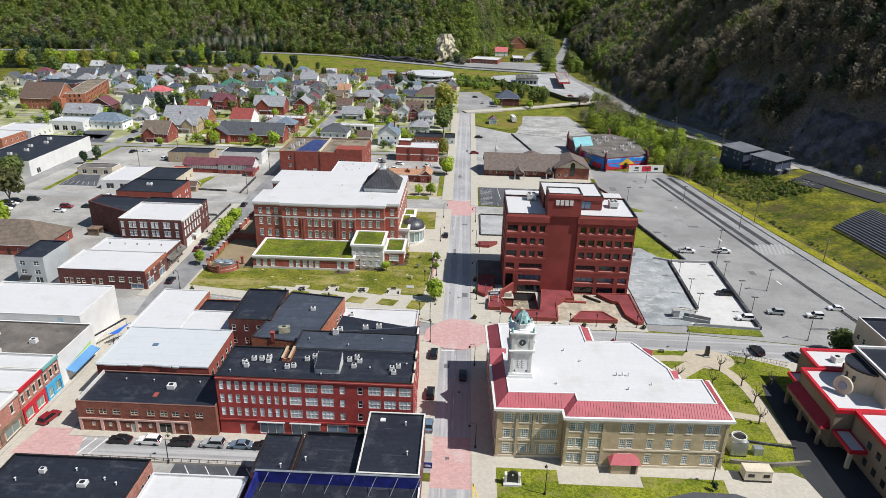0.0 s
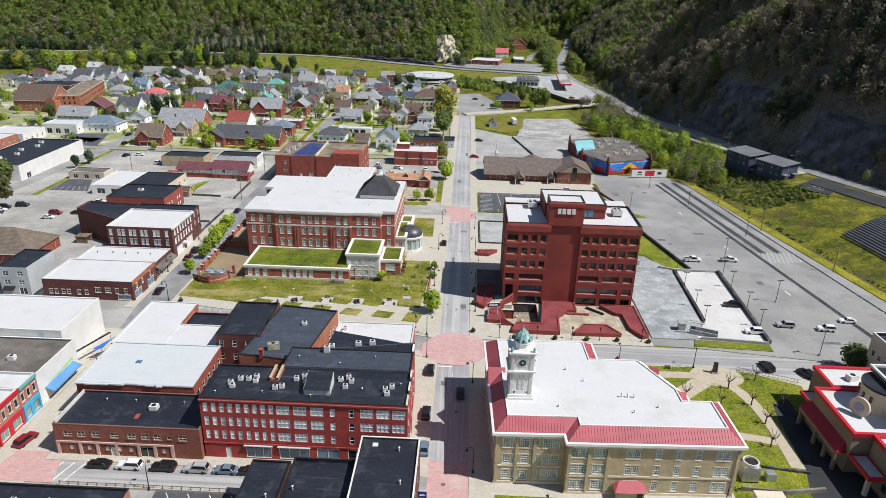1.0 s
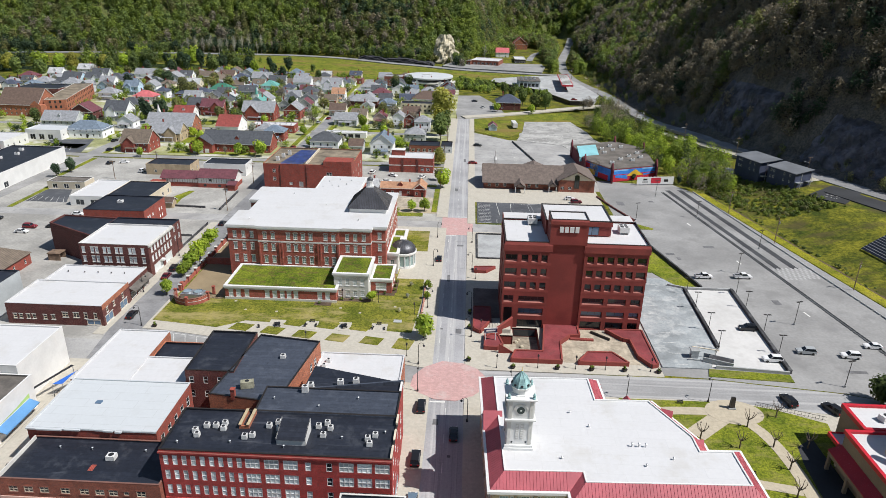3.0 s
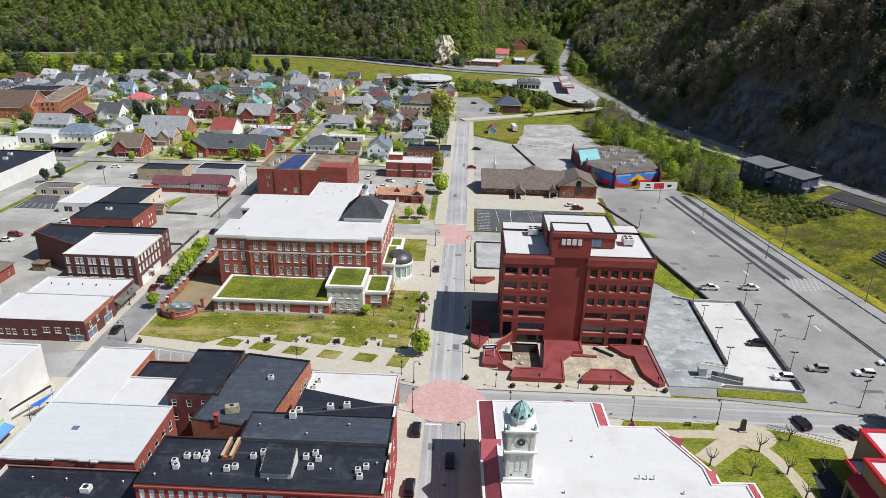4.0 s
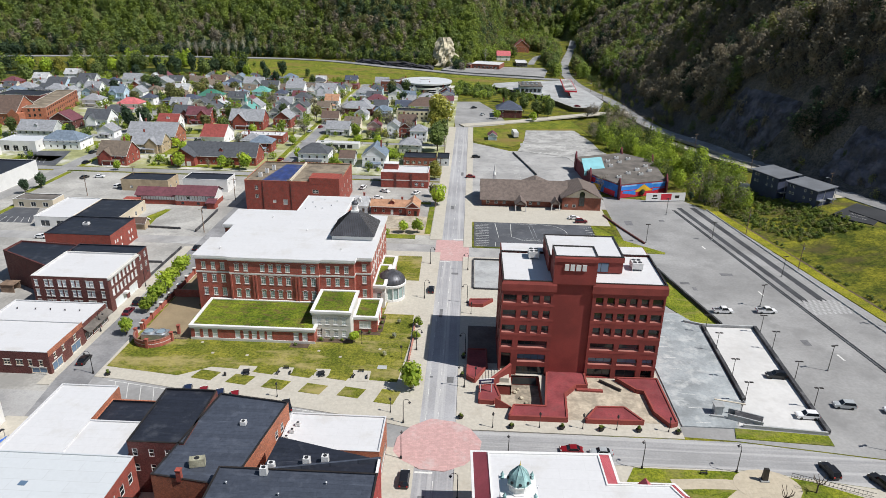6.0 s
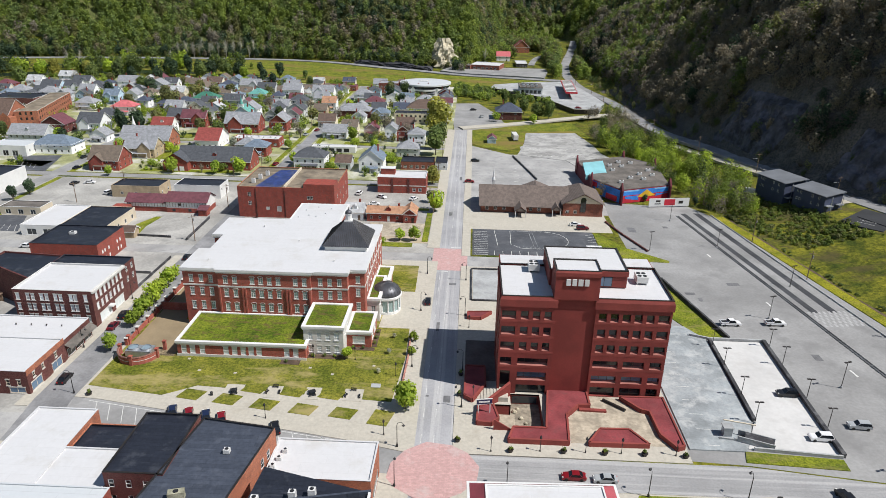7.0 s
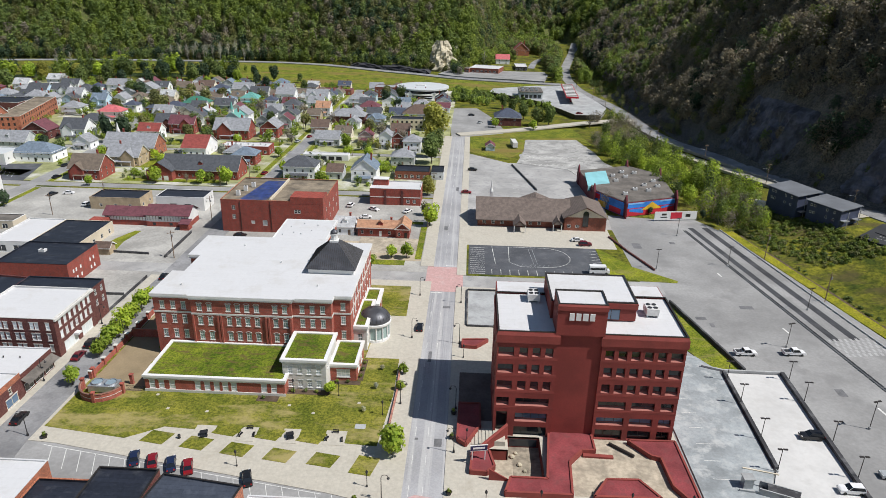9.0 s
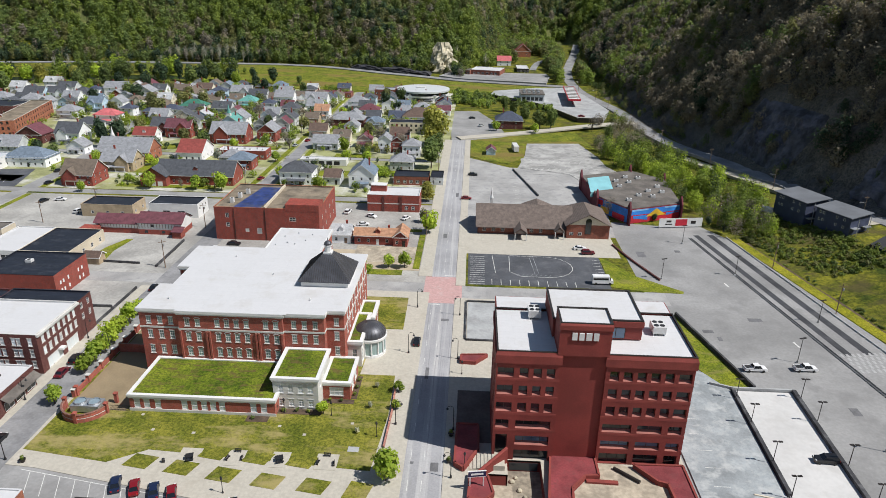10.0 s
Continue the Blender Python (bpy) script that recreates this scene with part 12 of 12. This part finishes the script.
for x, y, t in ((49.5, 141.4, 0), (57, 118.3, 0)):
    bench(x, y, t)
m = thing("stone_memorial", "pale stone memorial with a black arched tablet", "monument", 8.1, 90.6, 0.19)
part("base", Geo().box(-1.7, 1.7, -1.0, 1.0, 0, 0.45), limestone, m)
part("pillar", Geo().box(-1.5, -1.05, -0.5, 0.5, 0.45, 2.3), limestone, m)
part("pillar", Geo().box(1.05, 1.5, -0.5, 0.5, 0.45, 2.3), limestone, m)
part("tablet", Geo().box(-1.0, 1.0, -0.35, 0.1, 0.45, 1.9).disc((0, -0.12, 1.9), 1.0, (0, 1, 0), 24, 0.45), black_iron, m)
part("lettering_bar", Geo().disc((0, -0.38, 2.2), 0.18, (0, 1, 0), 12, 0.04), white_paint, m)
c = thing("cooling_tower", "grey steel cooling tower with round fan", "cooling tower", 54.4, 102.6, 0.19)
part("casing", Geo().box(-1.6, 1.6, -1.4, 1.4, 0.3, 3.5), steel, c)
part("fan_ring", Geo().lathe([(1.5, 3.5), (1.5, 4.2), (1.3, 4.2), (1.3, 3.6)], 20), white_unit, c)
part("fan", Geo().disc((0, 0, 3.8), 1.2, sides=18, thick=0.08), bronze, c)
part("leg", Geo().box(-1.6, 1.6, -1.4, 1.4, 0, 0.3), black_iron, c)
c = thing("generator", "beige generator cabinet on a pad", "generator", 55.4, 95.2, 0.16)
part("cabinet", Geo().box(-2.6, 2.6, -1.2, 1.2, 0.35, 2.4), cream_paint, c)
part("louvre", Geo().box(-2.0, -0.8, -1.25, -1.203, 1.1, 1.8).box(0.9, 2.1, -1.25, -1.203, 1.1, 1.8), bronze, c)
part("base", Geo().box(-2.7, 2.7, -1.3, 1.3, 0, 0.35), black_iron, c)
part("top_panel", Geo().box(-2.65, 2.65, -1.25, 1.25, 2.4, 2.5), cream_paint, c)
c = thing("electric_cabinet", "green grey steel electric cabinet", "cabinet", 58.6, 102.4, 0.19)
part("cabinet", Geo().box(-0.9, 0.9, -0.7, 0.7, 0, 1.7), steel, c)
low_wall("garden_retaining_wall", [(52, 99.3), (60, 98.6), (68, 99.8)], 0.9, 0.5, surface("split_stone", (0.2, 0.18, 0.15), 0.9, 0.3), "grey split-stone retaining wall", 0.15)
low_wall("lawn_kerb_wall", [(28, 81), (36, 84.6), (49, 86)], 0.5, 0.4, concrete, "curved concrete kerb wall below the lawn", 0.15)
o = thing("conifer_shrub", "small dark conifer in the lawn", "shrub", 46.2, 91.0, 0.19)
v = crown_cards(np.random.default_rng(77), 160, 0.7, 2.0, 0.18).reshape(-1, 3)
me = bpy.data.meshes.new("foliage")
me.from_pydata(v.tolist(), [], np.arange(len(v)).reshape(-1, 4).tolist())
me.materials.append(leaf_dark)
put("foliage", me, o)
f = thing("street_fence", "rail fence along the lower yard", "fence", 0, 0, 0.1)
for k in range(19):
    x = -75 + k * 1.75
    part("post", Geo().box(x - 0.06, x + 0.06, 92.0, 92.12, 0, 1.1), timber, f)
part("rail", Geo().box(-75.2, -43.2, 92.02, 92.1, 0.95, 1.05), timber, f)
part("base_wall", Geo().box(-75.2, -43.2, 91.9, 92.2, -0.1, 0.35), concrete, f)

# more trees among the houses


def grove(kind, *spots):
    for x, y, s in spots:
        tree(kind, x, y, s * 1.3, max(0.05, float(land(x, y)) - 0.1))


grove("olive", (-196, 455, 1.0), (-190, 463, 1.0), (-205, 500, 1.2), (-214, 512, 1.3), (-222, 530, 1.2), (-200, 535, 1.3), (-192, 545, 1.2), (-211, 565, 1.1), (-185, 560, 1.0), (-176, 500, 0.9), (-158, 430, 0.9), (-262, 575, 1.1), (-155, 560, 0.9), (-100, 470, 0.9), (-58, 460, 0.9), (-128, 540, 0.8), (-235, 500, 1.0), (-300, 600, 1.0), (-240, 600, 1.0), (-63, 585, 1.0))
grove("dark", (-200, 420, 1.2), (-195, 427, 1.3), (-190, 420, 1.2), (-208, 432, 1.2), (-222, 395, 0.9), (-178, 626, 1.3), (-270, 540, 1.1), (-244, 552, 1.3), (-166, 610, 1.2), (-60, 560, 1.0), (-30, 520, 0.9), (-48, 527, 1.1), (-262, 606, 1.4), (-288, 612, 1.3))
grove("tall", (-164, 455, 0.9), (-150, 455, 1.0), (-142, 417, 0.8), (-122, 470, 0.8), (-210, 388, 0.7), (-182, 405, 0.7), (-262, 405, 0.8), (-252, 560, 1.1), (-239, 640, 1.2), (-305, 622, 1.3), (-325, 615, 1.2), (-372, 590, 1.3), (-390, 585, 1.3), (-133, 605, 0.8), (-52, 590, 0.9), (28, 560, 0.8), (40, 520, 0.9), (48, 500, 1.0), (55, 498, 1.0), (33, 545, 0.7))
grove("round", (-150, 375, 0.7), (-158, 386, 0.6), (-186, 385, 0.7), (-128, 424, 0.7), (-98, 400, 0.6), (-50, 400, 0.7), (-88, 372, 0.6), (-230, 405, 0.8), (-66, 424, 0.8), (-105, 548, 0.8), (-85, 520, 0.8), (-190, 610, 1.0), (-220, 622, 1.0), (44, 486, 0.7), (20, 492, 0.7), (-168, 340, 0.5))
grove("bud", (-143, 520, 0.9), (-110, 505, 1.0), (-48, 435, 1.3), (-86, 480, 0.9), (-270, 510, 1.0), (-330, 600, 1.2), (-180, 470, 0.9), (-215, 465, 0.9), (-33, 545, 1.0), (-20, 480, 1.0), (82, 498, 1.0), (88, 508, 1.0), (62, 330, 0.7), (118, 325, 1.0))
for i in range(16):
    x = -330 + i * 5.6 + 2.5 * math.sin(i * 2.3)
    tree("bare", x, float(valley_road_y(x)) + 11 + 3 * math.sin(i * 1.7), 0.85 + 0.25 * math.sin(i * 3.1), 0.0)
for x, y in ((-395, 700), (-388, 712), (-300, 720), (-14, 800), (16, 796)):
    tree("bare", x, y, 0.8, float(land(x, y)) - 0.1)
grove("dark", (-214, 668, 1.3), (-196, 676, 1.1), (-176, 668, 1.3), (-250, 664, 1.5), (-262, 670, 1.6), (-272, 660, 1.4), (-281, 672, 1.5), (-292, 664, 1.3), (-240, 672, 1.2))
grove("tall", (-232, 676, 1.3), (-222, 662, 1.1), (-302, 655, 1.4), (-312, 664, 1.3), (-150, 660, 0.7))
grove("gold", (-372, 640, 0.8), (-348, 650, 0.7), (-420, 622, 0.9))
grove("round", (-396, 632, 1.7), (-384, 640, 1.6), (-330, 655, 1.5), (-440, 612, 1.8), (-205, 655, 1.2))
grove("pale", (-205, 440, 1.8), (-201, 447, 1.8), (-127, 396, 1.8), (-188, 398, 1.5), (-222, 384, 1.6), (-70, 375, 1.5))
for x, y, s in ((-138, 158 + 20, 0.7), (-188, 300, 0.8), (-186, 308, 0.9), (-233, 262, 1.3)):
    tree("dark", x, y, s, 0)
for x, y in ((-168, 208), (-174, 200), (-192, 240)):
    slab("yard_verge", rect(x - 6, x + 6, y - 3, y + 3), -0.1, 0.06, lawn_bright, "patch of green grass in the yard", "lawn")
for x0, x1, y0, y1 in ((-190, -187.4, 300, 335), (-184, -181.6, 258, 292), (-212, -209.6, 262, 335), (-34, -14, 303, 306)):
    slab("grass_strip", rect(x0, x1, y0, y1), -0.1, 0.07, lawn_bright, "strip of green grass beside the lot", "lawn")
low_wall("garden_wall", [(52, 106.9), (67.4, 104.6)], 0.5, 0.4, dark_wall, "low dark garden wall beside the hall", 0.19)
for pts in ([(-98.5, 200), (-98.0, 246)], [(-120, 233), (-99, 233)]):
    low_wall("yard_wall", pts, 0.8, 0.3, dark_wall, "low dark yard wall beside the street", 0.02)

# street repairs and edges
tar = surface("tar_patch", (0.14, 0.14, 0.145), 0.85, 0.2, 3.0, 0.3)
for x, y, w, d in ((-5.6, 131, 1.2, 2.0), (-1.4, 171, 1.6, 2.6), (-5.2, 205, 0.9, 5.0), (-2.0, 233, 2.2, 1.4), (-4.8, 300, 1.4, 4.0), (-1.6, 352, 1.2, 6.0), (-6.0, 172, 0.7, 0.7), (-2.4, 120, 0.7, 0.7), (-3.2, 146, 0.8, 0.8), (-4.4, 97, 0.8, 0.8), (72, 232, 3.0, 1.6), (88, 240, 4.0, 2.0), (74, 190 + 38, 1.2, 2.2), (94, 196, 2.0, 3.0), (98, 158, 5.0, 1.2), (66, 288, 3.0, 5.0), (80, 292, 2.0, 2.0)):
    slab("road_patch", rect(x - w / 2, x + w / 2, y - d / 2, y + d / 2), 0.0, 0.042, tar, "dark tar repair patch in the asphalt", "road")
for pts in ([(4.0, 222), (4.0, 244.8)], [(4.2, 244.9), (46, 244.9)], [(4.2, 221.7), (46, 221.7)]):
    low_wall("lot_edge", pts, 0.45, 0.5, dark_wall, "dark weedy kerb round the empty lot", 0.16)
low_wall("terrace_wall", [(57.2, 295.8), (61.4, 281.3), (67.0, 265.6)], 0.6, 0.5, brick_dark, "dark red brick wall beside the verge", 0.05)
lines("overflow_bays", [(34 + i * 3.0, 398, 36 + i * 3.0, 402) for i in range(9)] + [(35 + i * 3.0, 414, 37 + i * 3.0, 418) for i in range(10)] + [(32, 408, 68, 406.5)], 0.16, mark_white, "faded white bay lines on the cracked lot", 0.175)
lines("far_lot_marking", [(36, y, 70 - (y - 384) * 0.12, y + 2) for y in range(390, 458, 7)], 0.35, surface("worn_bay_line", (0.36, 0.36, 0.355), 0.9, 0.2, 3.0), "faded white bay lines on the far lot", 0.175)
slab("flats_lot", [(144.4, 287.4), (160.8, 301.8), (168, 291), (153, 275), (146, 281)], 5.0, 7.15, black_asphalt, "dark asphalt parking beside the flats", "parking lot")
lines("flats_marking", [(149 + i * 2.3, 285.5 + i * 2.3, 153.5 + i * 2.3, 281 + i * 2.3) for i in range(5)], 0.14, mark_white, "white bay lines on the dark parking", 7.18)
lines("north_lot_marking", [(6 + i * 3.0, 322, 6 + i * 3.0, 327) for i in range(5)] + [(24, 380 - i * 6, 27, 379 - i * 6) for i in range(7)], 0.14, mark_white, "faded white lines on the pale lot", 0.045)
lines("bank_bay_lines", [(-179.5 + 2.8 * i, 266, -180.0 + 2.3 * i, 272) for i in range(6)], 0.14, mark_white, "white bay lines beside the bank", 0.035)
slab("shop_grass", [(-126, 267), (-124.2, 278), (-121, 286), (-118.6, 286), (-120, 275), (-119, 267)], -0.1, 0.06, lawn_bright, "strip of green grass beside the half-timbered shop", "lawn")
low_wall("lot_wall", [(-99.2, 262), (-99.6, 286)], 0.9, 0.4, dark_wall, "low dark wall beside the lot", 0.02)
low_wall("lot_wall", [(-122, 265.2), (-105.8, 264.3)], 0.8, 0.3, dark_wall, "low dark wall along the side street", 0.02)
slab("bungalow_yard", rect(-36, -14.5, 272.5, 287.2), 0.0, 0.17, plaza_tan, "tan paved yard before the bungalow", "pavement")
low_wall("north_lot_wall", [(25.7, 397.6), (30.9, 373.3), (34.9, 353.7)], 0.8, 0.5, dark_wall, "dark kerb wall between the two north lots", 0.02)
slab("corner_bays", [(-234, 370), (-210, 373.5), (-201.5, 344.2), (-214, 344.2)], -0.2, 0.1, asphalt_dark, "dark asphalt car park beside the residential street", "parking lot")
lines("corner_bay_lines", [(-228 + 3 * i, 363 - 1.5 * i, -225 + 3 * i, 356 - 1.5 * i) for i in range(6)], 0.14, mark_white, "white bay lines on the dark car park", 0.115)
for x, y, s in ((79.6, 324.2, 0.42), (100.0, 320.6, 0.5), (103.9, 313.4, 0.42)):
    tree("dark", x, y, s, 0)
